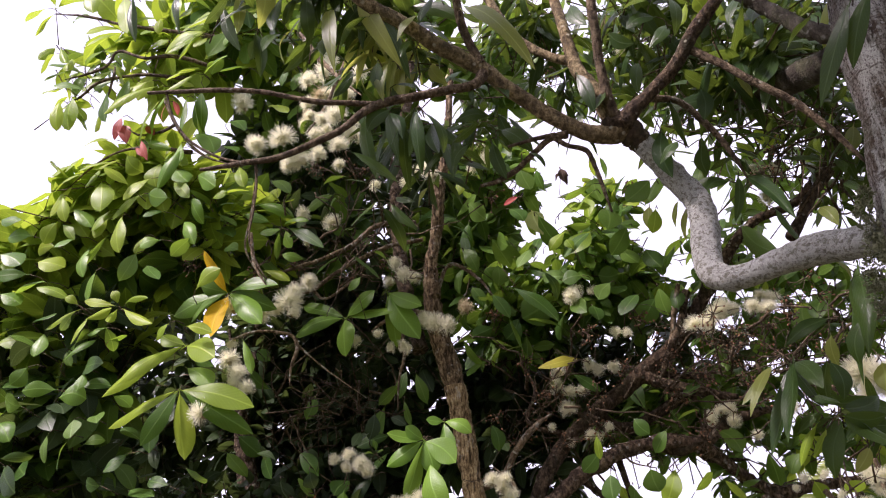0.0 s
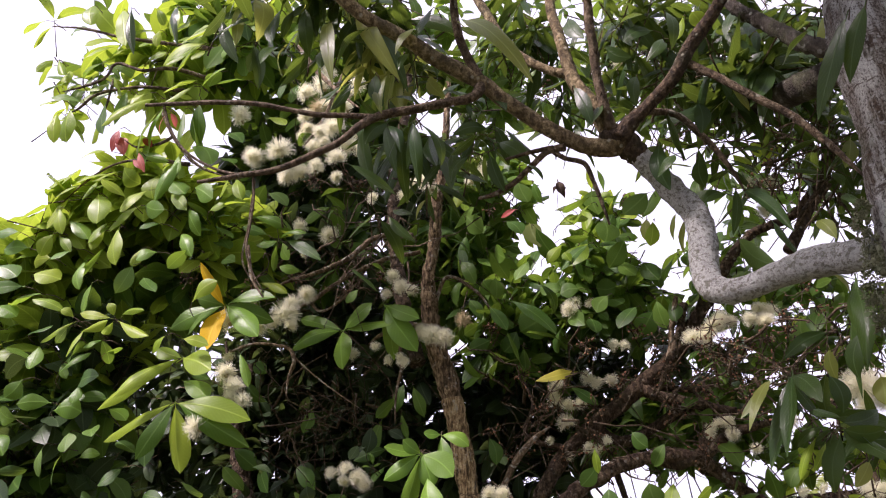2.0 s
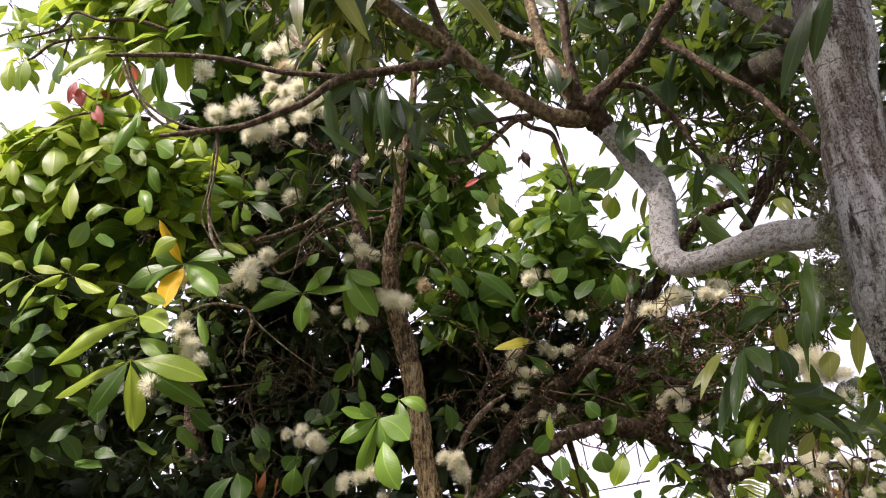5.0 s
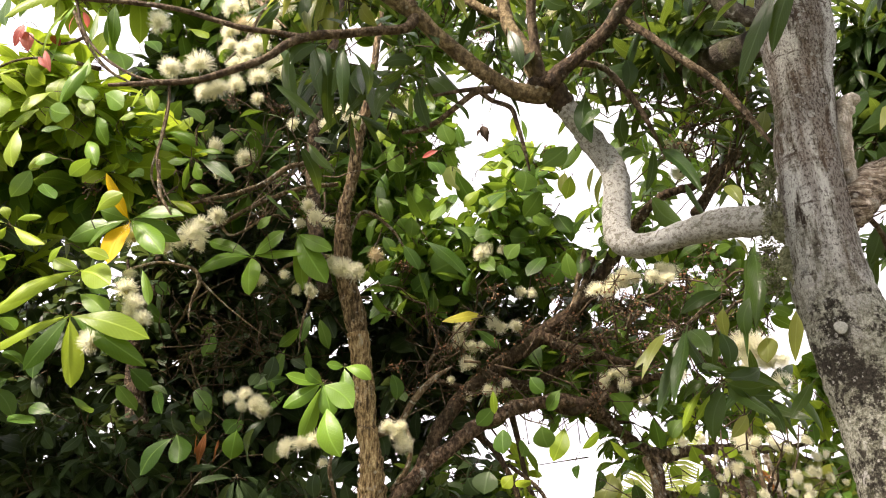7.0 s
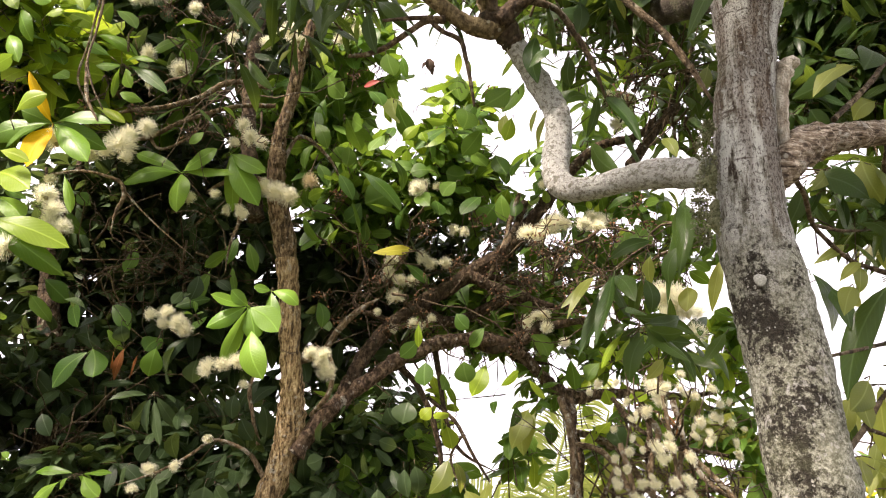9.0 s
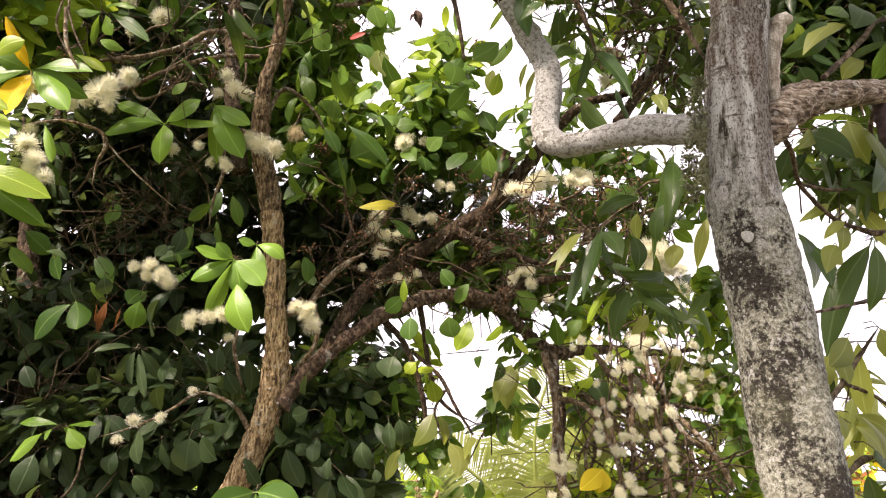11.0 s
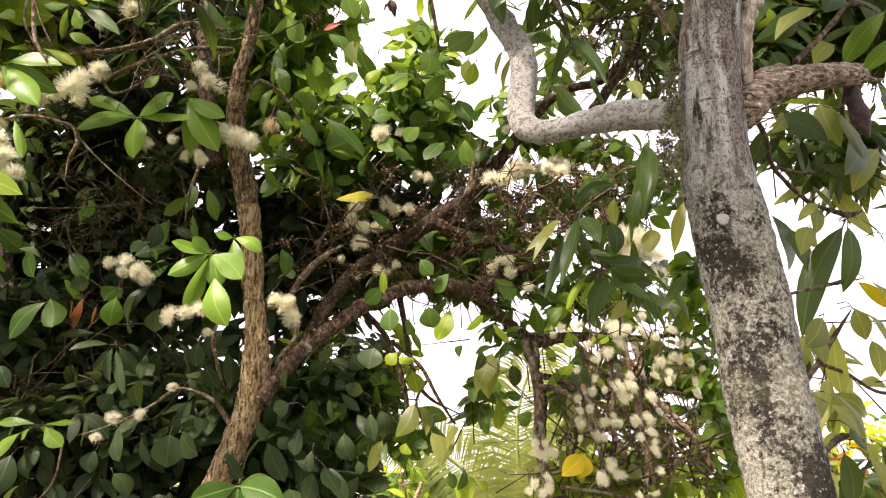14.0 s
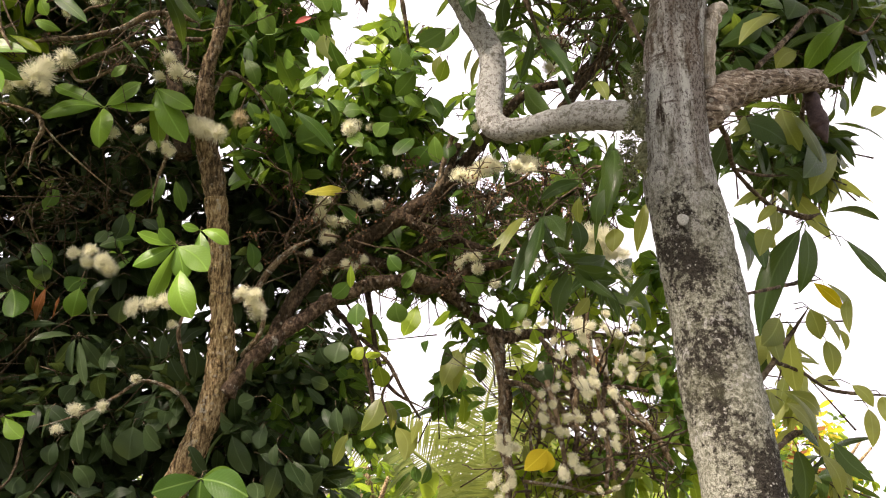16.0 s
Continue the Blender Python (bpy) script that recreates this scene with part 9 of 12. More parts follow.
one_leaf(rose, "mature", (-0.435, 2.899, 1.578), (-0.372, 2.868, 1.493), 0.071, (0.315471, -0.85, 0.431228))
one_leaf(rose, "mature", (-0.467, 2.857, 1.557), (-0.483, 2.815, 1.446), 0.086, (0.362885, -0.85, 0.535978))
one_leaf(rose, "mature", (-0.426, 2.879, 1.811), (-0.414, 2.893, 1.743), 0.032, (-0.692515, -0.85, 0.877795))
one_leaf(rose, "mature", (-0.376, 2.944, 1.698), (-0.342, 2.953, 1.601), 0.073, (-0.686899, -0.85, 0.368346))
one_leaf(rose, "mature", (-0.320, 2.934, 1.600), (-0.308, 2.937, 1.552), 0.036, (-0.48877, -0.85, 0.157883))
one_leaf(rose, "mature", (-0.276, 2.856, 1.762), (-0.257, 2.853, 1.665), 0.052, (-0.523276, -0.85, 0.390069))
one_leaf(rose, "mature", (-0.246, 2.940, 1.781), (-0.234, 2.971, 1.683), 0.074, (-0.135146, -0.85, 0.762365))
one_leaf(rose, "mature", (-0.287, 2.863, 1.675), (-0.324, 2.899, 1.755), 0.040, (0.331866, -0.85, 0.430992))
one_leaf(rose, "mature", (-0.397, 2.939, 1.839), (-0.326, 2.915, 1.777), 0.037, (0.475573, -0.85, 0.25514))
one_leaf(rose, "mature", (-0.821, 2.942, 1.978), (-0.795, 2.968, 1.856), 0.084, (0.418158, -0.85, 0.699659))
one_leaf(rose, "mature", (-0.217, 2.857, 1.656), (-0.209, 2.832, 1.589), 0.028, (0.0695967, -0.85, 0.899483))
one_leaf(rose, "mature", (-0.690, 2.918, 1.731), (-0.627, 2.872, 1.689), 0.061, (-0.315463, -0.85, 0.279582))
one_leaf(rose, "mature", (-0.563, 2.867, 1.788), (-0.616, 2.837, 1.764), 0.060, (-0.104799, -0.85, 0.310084))
one_leaf(rose, "mature", (-0.503, 2.877, 1.770), (-0.438, 2.864, 1.711), 0.072, (0.434039, -0.85, 0.556413))
one_leaf(rose, "mature", (-0.714, 2.925, 1.516), (-0.781, 2.959, 1.613), 0.060, (-0.711312, -0.85, 0.868468))
one_leaf(rose, "mature", (-0.542, 2.860, 1.500), (-0.513, 2.827, 1.445), 0.078, (0.174245, -0.85, 0.728212))
one_leaf(rose, "mature", (-0.437, 2.911, 1.938), (-0.372, 2.904, 1.896), 0.062, (0.15269, -0.85, 0.370778))
one_leaf(rose, "mature", (-0.304, 2.869, 1.832), (-0.363, 2.839, 1.847), 0.052, (-0.609129, -0.85, -0.0596044))
one_leaf(rose, "mature", (-0.359, 2.945, 1.986), (-0.318, 2.981, 1.929), 0.076, (-0.314264, -0.85, 0.353744))
one_leaf(rose, "mature", (-0.271, 2.878, 1.997), (-0.290, 2.898, 1.917), 0.099, (-0.134497, -0.85, 0.087473))
one_leaf(rose, "mature", (-0.506, 2.938, 1.983), (-0.550, 2.972, 1.945), 0.071, (-0.691894, -0.85, 0.405062))
one_leaf(rose, "mature", (-0.574, 2.872, 1.929), (-0.590, 2.880, 1.849), 0.073, (-0.301598, -0.85, 0.227653))
one_leaf(rose, "pale", (-0.119, 2.930, 1.806), (-0.186, 2.935, 1.685), 0.074, (-0.12104, -0.85, 0.436569))
one_leaf(rose, "pale", (-0.103, 2.968, 1.802), (-0.080, 2.961, 1.695), 0.054, (0.433562, -0.85, 0.382512))
one_leaf(rose, "pale", (-0.235, 2.979, 1.679), (-0.284, 3.013, 1.564), 0.058, (0.0271368, -0.85, 0.548343))
one_leaf(rose, "young", (-0.152, 2.979, 1.664), (-0.166, 2.993, 1.629), 0.049, (-0.508151, -0.85, 0.358471))
one_leaf(rose, "pale", (-0.060, 2.916, 1.702), (-0.028, 2.868, 1.583), 0.077, (0.109099, -0.85, 0.261661))
one_leaf(rose, "pale", (0.021, 2.925, 1.724), (-0.003, 2.878, 1.642), 0.061, (-0.721778, -0.85, 0.63888))
one_leaf(rose, "rose", (0.007, 2.936, 1.567), (0.019, 2.925, 1.509), 0.040, (0.0948409, -0.85, 0.898274))
one_leaf(rose, "rose", (0.054, 2.970, 1.588), (0.033, 2.940, 1.506), 0.041, (0.486351, -0.85, 0.102047))
one_leaf(rose, "pale", (0.167, 2.958, 1.998), (0.104, 2.966, 1.851), 0.085, (-0.390728, -0.85, 0.877889))
one_leaf(rose, "pale", (0.189, 2.961, 1.988), (0.147, 2.975, 1.832), 0.093, (-0.576808, -0.85, 0.815499))
one_leaf(rose, "mango", (0.231, 2.929, 1.952), (0.243, 2.934, 1.870), 0.050, (0.17121, -0.85, 0.254421))
one_leaf(rose, "mango", (0.119, 2.927, 2.002), (0.097, 2.906, 1.925), 0.042, (0.472791, -0.85, 0.623312))
one_leaf(rose, "rose", (0.251, 2.947, 1.993), (0.198, 2.948, 2.013), 0.034, (0.069651, -0.85, 0.188304))
one_leaf(rose, "rose", (0.039, 2.908, 2.008), (0.034, 2.867, 1.949), 0.029, (-0.022375, -0.85, 0.558594))
one_leaf(rose, "young", (0.180, 2.998, 1.835), (0.186, 3.004, 1.722), 0.046, (0.316262, -0.85, 0.985521))
one_leaf(rose, "rose", (0.197, 2.950, 1.840), (0.268, 2.938, 1.840), 0.046, (-0.161011, -0.85, 0.30886))
one_leaf(rose, "rose", (0.282, 2.976, 1.803), (0.199, 2.978, 1.761), 0.042, (-0.596801, -0.85, 0.950978))
one_leaf(rose, "rose", (0.248, 2.953, 1.770), (0.291, 2.970, 1.732), 0.062, (-0.0657403, -0.85, 0.547372))
one_leaf(rose, "young", (0.462, 2.958, 1.960), (0.412, 2.918, 1.912), 0.051, (-0.586475, -0.85, 0.703999))
one_leaf(rose, "mango", (0.489, 2.935, 1.957), (0.508, 2.897, 1.849), 0.075, (0.269343, -0.85, 0.722734))
one_leaf(rose, "pale", (0.451, 2.976, 1.858), (0.455, 2.961, 1.744), 0.054, (-0.585368, -0.85, 0.735511))
one_leaf(rose, "pale", (0.404, 2.922, 1.651), (0.413, 2.932, 1.554), 0.052, (0.120559, -0.85, 0.200655))
one_leaf(rose, "pale", (0.464, 2.900, 1.729), (0.481, 2.903, 1.651), 0.069, (0.237912, -0.85, 0.547255))
one_leaf(rose, "young", (0.405, 2.998, 1.966), (0.370, 2.969, 2.014), 0.043, (0.16386, -0.85, 0.378853))
one_leaf(rose, "young", (-0.128, 2.958, 1.971), (-0.179, 2.935, 1.946), 0.063, (-0.461968, -0.85, 0.503243))
one_leaf(rose, "young", (-0.138, 2.961, 1.929), (-0.115, 2.993, 1.850), 0.055, (0.00496286, -0.85, 0.44966))
one_leaf(rose, "young", (-0.192, 2.965, 1.993), (-0.233, 2.972, 1.951), 0.051, (-0.24011, -0.85, 0.193271))
one_leaf(rose, "young", (0.024, 2.968, 1.510), (0.084, 2.953, 1.472), 0.089, (-0.703401, -0.85, 0.0870032))
one_leaf(rose, "young", (0.103, 2.936, 1.530), (0.144, 2.948, 1.502), 0.040, (0.0701897, -0.85, 0.439228))
one_leaf(rose, "rose", (0.374, 2.982, 1.714), (0.412, 2.961, 1.693), 0.050, (-0.311179, -0.85, 0.7263))
one_leaf(rose, "pale", (0.694, 2.968, 1.589), (0.648, 2.956, 1.549), 0.061, (0.361761, -0.85, -0.0710153))
one_leaf(rose, "rose", (0.629, 2.954, 1.963), (0.676, 2.981, 1.925), 0.042, (0.348813, -0.85, 0.112409))
one_leaf(rose, "young", (0.084, 3.031, 2.923), (0.060, 3.029, 2.819), 0.071, (0.419022, -0.85, 0.261046))
one_leaf(rose, "young", (0.236, 3.016, 2.919), (0.243, 3.024, 2.858), 0.047, (0.488143, -0.85, 0.273079))
one_leaf(rose, "rose", (0.036, 2.989, 2.839), (-0.033, 2.950, 2.746), 0.092, (0.104651, -0.85, -0.0225834))
one_leaf(rose, "young", (0.550, 3.035, 2.767), (0.583, 2.998, 2.629), 0.070, (-0.511697, -0.85, 0.94497))
one_leaf(rose, "rose", (0.658, 3.000, 2.754), (0.612, 3.018, 2.687), 0.092, (-0.317979, -0.85, 0.166755))
one_leaf(rose, "young", (0.693, 2.987, 2.603), (0.585, 3.025, 2.543), 0.099, (-0.510041, -0.85, 0.895377))
one_leaf(rose, "rose", (0.634, 3.038, 2.572), (0.566, 3.050, 2.527), 0.078, (-0.417835, -0.85, 0.703524))
one_leaf(rose, "rose", (0.388, 3.041, 2.767), (0.409, 3.044, 2.669), 0.051, (-0.47493, -0.85, 0.570809))
one_leaf(rose, "rose", (0.179, 3.046, 2.867), (0.215, 3.049, 2.921), 0.038, (-0.563281, -0.85, 0.122683))
one_leaf(rose, "rose", (0.337, 3.013, 2.729), (0.307, 2.967, 2.637), 0.051, (-0.748355, -0.85, 0.311467))
one_leaf(rose, "rose", (0.195, 2.976, 2.638), (0.127, 2.970, 2.611), 0.050, (-0.658188, -0.85, 0.515618))
one_leaf(rose, "rose", (0.233, 3.018, 2.631), (0.240, 2.996, 2.479), 0.041, (-0.0228816, -0.85, 0.479808))
one_leaf(rose, "young", (0.459, 3.029, 2.864), (0.446, 3.031, 2.801), 0.023, (0.0476809, -0.85, 0.520116))
one_leaf(rose, "young", (0.413, 3.032, 2.878), (0.417, 2.991, 2.809), 0.023, (-0.607548, -0.85, 0.852296))
one_leaf(rose, "rose", (0.018, 3.033, 2.393), (0.061, 2.984, 2.310), 0.076, (0.367654, -0.85, 0.569852))
one_leaf(rose, "rose", (0.197, 3.036, 2.235), (0.265, 3.049, 2.262), 0.080, (-0.279751, -0.85, 0.0252237))
one_leaf(rose, "rose", (0.130, 3.026, 2.416), (0.176, 3.040, 2.386), 0.058, (-0.162223, -0.85, 0.197901))
one_leaf(rose, "rose", (0.537, 2.986, 2.673), (0.518, 3.021, 2.613), 0.050, (-0.170951, -0.85, 0.131024))
one_leaf(rose, "rose", (0.759, 3.049, 2.701), (0.811, 3.087, 2.642), 0.060, (-0.529032, -0.85, 0.11658))
one_leaf(rose, "rose", (0.815, 3.023, 2.606), (0.877, 3.008, 2.566), 0.055, (-0.157507, -0.85, 0.65235))
one_leaf(rose, "rose", (0.885, 2.977, 2.651), (0.854, 2.981, 2.676), 0.054, (-0.494864, -0.85, 0.143469))
one_leaf(rose, "rose", (0.940, 3.005, 2.663), (0.906, 2.993, 2.561), 0.059, (0.368156, -0.85, 0.0575086))
one_leaf(rose, "rose", (0.432, 3.042, 2.668), (0.475, 3.015, 2.708), 0.037, (-0.321391, -0.85, 0.0169606))
one_leaf(mango, "mango", (0.525, 1.982, 2.430), (0.513, 2.020, 2.256), 0.039, (-0.297428, -0.85, 0.819512))
one_leaf(mango, "mango", (0.536, 2.048, 2.453), (0.486, 2.060, 2.157), 0.044, (-0.519641, -0.85, 0.374606))
one_leaf(mango, "mango", (0.422, 1.967, 2.282), (0.311, 1.939, 2.230), 0.036, (-0.331308, -0.85, 0.0824377))
one_leaf(mango, "pale", (0.263, 2.018, 2.179), (0.186, 2.015, 2.105), 0.024, (-0.386362, -0.85, 0.180091))
one_leaf(mango, "mango", (0.306, 1.964, 2.176), (0.222, 1.925, 1.969), 0.046, (-0.201662, -0.85, -0.0175755))
one_leaf(mango, "mango", (0.306, 2.002, 2.198), (0.363, 1.975, 2.081), 0.038, (0.215227, -0.85, 0.193575))
one_leaf(mango, "mango", (0.403, 2.036, 2.203), (0.391, 2.071, 2.110), 0.046, (0.412029, -0.85, 0.150335))
one_leaf(mango, "mango", (0.377, 2.043, 2.094), (0.538, 2.035, 2.063), 0.039, (0.355789, -0.85, 0.410522))
one_leaf(mango, "mango", (0.403, 2.004, 2.045), (0.512, 1.977, 2.024), 0.041, (0.196835, -0.85, 0.304579))
one_leaf(mango, "mango", (0.390, 2.038, 2.069), (0.350, 2.052, 1.949), 0.038, (-0.213816, -0.85, -0.0657589))
one_leaf(mango, "mango", (0.391, 1.977, 2.052), (0.467, 1.964, 1.939), 0.049, (-0.287106, -0.85, 0.540953))
one_leaf(mango, "mango", (0.349, 1.951, 2.051), (0.289, 1.943, 2.011), 0.029, (0.365653, -0.85, 0.948374))
one_leaf(mango, "young", (0.348, 2.019, 2.048), (0.287, 2.031, 1.951), 0.021, (0.00352033, -0.85, 0.999187))
one_leaf(mango, "mango", (0.610, 2.029, 2.055), (0.534, 2.020, 1.960), 0.038, (-0.130534, -0.85, 0.933454))
one_leaf(mango, "pale", (0.610, 2.005, 2.252), (0.578, 2.009, 2.111), 0.036, (-0.365567, -0.85, 0.630642))
one_leaf(mango, "pale", (0.469, 1.999, 2.446), (0.505, 2.034, 2.395), 0.025, (0.49963, -0.85, 0.995677))
one_leaf(rose, "rose", (-0.441, 3.045, 2.999), (-0.524, 2.999, 2.884), 0.086, (-0.658955, -0.85, 0.27305))
one_leaf(rose, "rose", (-0.388, 3.033, 2.902), (-0.501, 3.033, 2.823), 0.141, (-0.429024, -0.85, 0.0107121))
one_leaf(rose, "rose", (-0.310, 2.975, 2.826), (-0.347, 2.936, 2.685), 0.115, (-0.570518, -0.85, 0.719381))
one_leaf(rose, "rose", (-0.596, 2.969, 2.996), (-0.641, 2.934, 3.054), 0.079, (0.0248649, -0.85, 0.0435696))
one_leaf(rose, "rose", (-0.526, 3.033, 2.849), (-0.593, 3.042, 2.775), 0.084, (0.347217, -0.85, 0.698536))
one_leaf(rose, "rose", (-0.639, 3.023, 2.817), (-0.725, 2.997, 2.778), 0.070, (-0.221502, -0.85, 0.317839))
one_leaf(rose, "pale", (-0.235, 2.989, 3.362), (-0.311, 3.021, 3.409), 0.073, (-0.204952, -0.85, 0.779097))
one_leaf(rose, "young", (-0.199, 3.013, 3.364), (-0.183, 2.971, 3.242), 0.059, (-0.486852, -0.85, 0.535629))
one_leaf(rose, "young", (-0.308, 3.029, 3.316), (-0.209, 3.000, 3.314), 0.059, (-0.437847, -0.85, 0.314732))
one_leaf(rose, "rose", (-0.140, 2.996, 3.452), (-0.124, 2.984, 3.306), 0.098, (0.406169, -0.85, 0.568892))
one_leaf(rose, "rose", (-0.064, 2.978, 3.303), (-0.099, 2.959, 3.250), 0.058, (-0.115376, -0.85, 0.0766239))
one_leaf(rose, "pale", (0.032, 2.989, 3.367), (0.055, 2.945, 3.258), 0.082, (0.070511, -0.85, 0.85396))
one_leaf(rose, "pale", (0.071, 3.040, 3.288), (0.059, 3.044, 3.181), 0.054, (-0.269176, -0.85, 0.515947))
one_leaf(rose, "rose", (0.154, 3.006, 3.436), (0.056, 2.971, 3.247), 0.073, (-0.0745486, -0.85, 0.446936))
one_leaf(rose, "rose", (-0.301, 2.970, 3.213), (-0.181, 2.960, 3.209), 0.052, (0.295188, -0.85, 0.605588))
one_leaf(rose, "young", (-0.181, 2.983, 3.182), (-0.295, 2.954, 3.072), 0.105, (0.0378655, -0.85, 0.508055))
one_leaf(rose, "young", (-0.322, 2.980, 3.125), (-0.272, 2.972, 3.056), 0.047, (-0.241546, -0.85, 0.589925))
one_leaf(rose, "young", (-0.376, 3.038, 3.183), (-0.303, 3.021, 3.189), 0.044, (-0.0774463, -0.85, 0.518184))
one_leaf(rose, "rose", (-0.545, 3.017, 3.209), (-0.589, 2.989, 3.218), 0.072, (-0.441358, -0.85, 0.914682))
one_leaf(rose, "rose", (-0.609, 2.965, 3.204), (-0.510, 2.976, 3.106), 0.085, (-0.424805, -0.85, 0.440278))
one_leaf(rose, "rose", (-0.513, 2.995, 3.116), (-0.459, 2.967, 3.062), 0.062, (-0.529827, -0.85, 0.953097))
one_leaf(rose, "pale", (-0.423, 2.954, 3.309), (-0.377, 2.917, 3.154), 0.086, (0.173588, -0.85, 0.308371))
one_leaf(rose, "young", (-0.459, 2.970, 3.277), (-0.421, 2.989, 3.208), 0.029, (0.476959, -0.85, 0.128388))
one_leaf(rose, "young", (-0.087, 3.021, 3.246), (-0.159, 3.006, 3.223), 0.053, (0.497167, -0.85, 0.556415))
one_leaf(rose, "rose", (-0.110, 3.039, 3.148), (-0.084, 3.049, 3.060), 0.072, (-0.585435, -0.85, 0.385949))
one_leaf(rose, "rose", (-0.083, 3.021, 2.980), (-0.176, 2.984, 2.986), 0.095, (-0.639949, -0.85, 0.989985))
one_leaf(rose, "rose", (0.013, 3.042, 2.914), (0.038, 3.051, 2.816), 0.104, (-0.670617, -0.85, 0.671144))
one_leaf(rose, "fresh", (0.084, 3.049, 2.931), (0.074, 3.069, 2.850), 0.081, (0.144175, -0.85, 0.383828))
one_leaf(rose, "rose", (-0.267, 3.013, 2.857), (-0.233, 3.047, 2.834), 0.084, (-0.125642, -0.85, -0.0180088))
one_leaf(rose, "rose", (-0.268, 2.965, 2.974), (-0.200, 3.000, 2.967), 0.084, (0.136887, -0.85, 0.928808))
one_leaf(rose, "rose", (-0.409, 2.965, 2.997), (-0.311, 2.924, 2.953), 0.084, (0.103947, -0.85, 0.371097))
one_leaf(rose, "rose", (-0.554, 2.996, 3.011), (-0.570, 2.967, 2.957), 0.047, (0.204046, -0.85, 0.759622))
one_leaf(rose, "rose", (-0.629, 3.023, 3.376), (-0.672, 3.011, 3.326), 0.049, (-0.136452, -0.85, 0.335105))
one_leaf(rose, "rose", (-0.719, 2.997, 3.330), (-0.730, 2.976, 3.208), 0.053, (-0.163811, -0.85, 0.958524))
one_leaf(rose, "mature", (-0.759, 3.030, 3.295), (-0.728, 2.992, 3.137), 0.044, (0.0882377, -0.85, 0.801699))
one_leaf(rose, "red", (-0.479, 2.984, 3.410), (-0.555, 3.014, 3.400), 0.034, (0.425474, -0.85, -0.0223242))
one_leaf(rose, "rose", (-0.438, 3.013, 3.514), (-0.408, 2.997, 3.419), 0.049, (-0.166904, -0.85, 0.503174))
one_leaf(rose, "rose", (0.131, 3.036, 3.017), (0.036, 3.043, 3.032), 0.048, (0.360412, -0.85, 0.173655))
one_leaf(rose, "rose", (-0.152, 3.030, 2.931), (-0.081, 3.015, 2.874), 0.071, (-0.521915, -0.85, 0.783422))
one_leaf(rose, "young", (-0.733, 3.008, 3.506), (-0.710, 2.978, 3.430), 0.035, (0.366856, -0.85, 0.440774))
# leaves beside and behind the mango trunk
one_leaf(mango, "mango", (1.120, 2.067, 2.250), (1.344, 2.106, 2.271), 0.045, (-0.341489, -0.85, 0.498173))
one_leaf(mango, "mango", (1.094, 2.055, 2.227), (1.166, 2.030, 2.140), 0.035, (-0.082438, -0.85, 0.962626))
one_leaf(mango, "mango", (1.178, 2.070, 2.185), (1.272, 2.044, 2.026), 0.038, (0.104319, -0.85, 0.576952))
one_leaf(mango, "mango", (1.051, 2.037, 2.211), (0.904, 2.047, 1.900), 0.075, (-0.280122, -0.85, 0.759351))
one_leaf(mango, "mango", (1.059, 2.039, 2.204), (1.017, 2.063, 2.015), 0.056, (-0.378501, -0.85, 0.0889323))
one_leaf(mango, "pale", (0.954, 2.033, 2.190), (0.901, 1.994, 2.101), 0.053, (0.343662, -0.85, 0.995222))
one_leaf(mango, "pale", (1.026, 2.042, 1.603), (0.953, 2.013, 1.733), 0.043, (0.352391, -0.85, 0.836344))
one_leaf(mango, "pale", (0.943, 2.024, 2.303), (0.848, 2.002, 2.241), 0.028, (-0.128213, -0.85, 0.0453221))
one_leaf(mango, "pale", (0.976, 2.021, 2.253), (0.909, 2.007, 2.196), 0.034, (-0.600661, -0.85, 0.0588813))
one_leaf(mango, "pale", (0.987, 2.060, 2.259), (0.968, 2.038, 2.176), 0.051, (0.394241, -0.85, 0.957585))
one_leaf(mango, "mango", (0.859, 2.067, 2.243), (0.905, 2.042, 2.086), 0.089, (0.199618, -0.85, 0.272597))
one_leaf(mango, "mango", (0.897, 2.087, 2.215), (0.927, 2.075, 2.080), 0.064, (0.114771, -0.85, 0.725925))
one_leaf(mango, "pale", (0.935, 2.070, 2.185), (0.988, 2.088, 2.151), 0.032, (-0.322123, -0.85, 0.0669909))
one_leaf(mango, "gold", (1.055, 2.037, 2.045), (1.156, 2.073, 1.982), 0.034, (-0.703935, -0.85, 0.210398))
one_leaf(mango, "pale", (1.083, 2.031, 2.046), (1.133, 2.021, 1.901), 0.043, (0.338317, -0.85, 0.0890663))
one_leaf(mango, "pale", (1.135, 2.010, 1.991), (1.094, 1.962, 1.889), 0.027, (-0.325286, -0.85, 0.699158))
one_leaf(mango, "pale", (1.043, 2.045, 1.973), (1.068, 2.053, 1.890), 0.067, (-0.109038, -0.85, 0.296486))
one_leaf(mango, "pale", (1.055, 2.041, 1.964), (1.096, 1.994, 1.880), 0.046, (0.439987, -0.85, 0.705897))
one_leaf(mango, "pale", (0.945, 2.010, 1.939), (0.876, 1.978, 1.856), 0.066, (0.228976, -0.85, 0.458346))
one_leaf(mango, "pale", (1.005, 2.075, 1.923), (1.033, 2.093, 1.759), 0.064, (-0.568122, -0.85, 0.804744))
one_leaf(mango, "pale", (0.930, 2.020, 1.895), (0.918, 1.983, 1.815), 0.051, (0.184086, -0.85, 0.79671))
one_leaf(mango, "pale", (1.071, 2.030, 1.886), (1.065, 2.015, 1.787), 0.045, (0.167785, -0.85, 0.223632))
one_leaf(mango, "pale", (1.114, 2.044, 1.920), (1.151, 2.084, 1.867), 0.024, (-0.587893, -0.85, 0.937706))
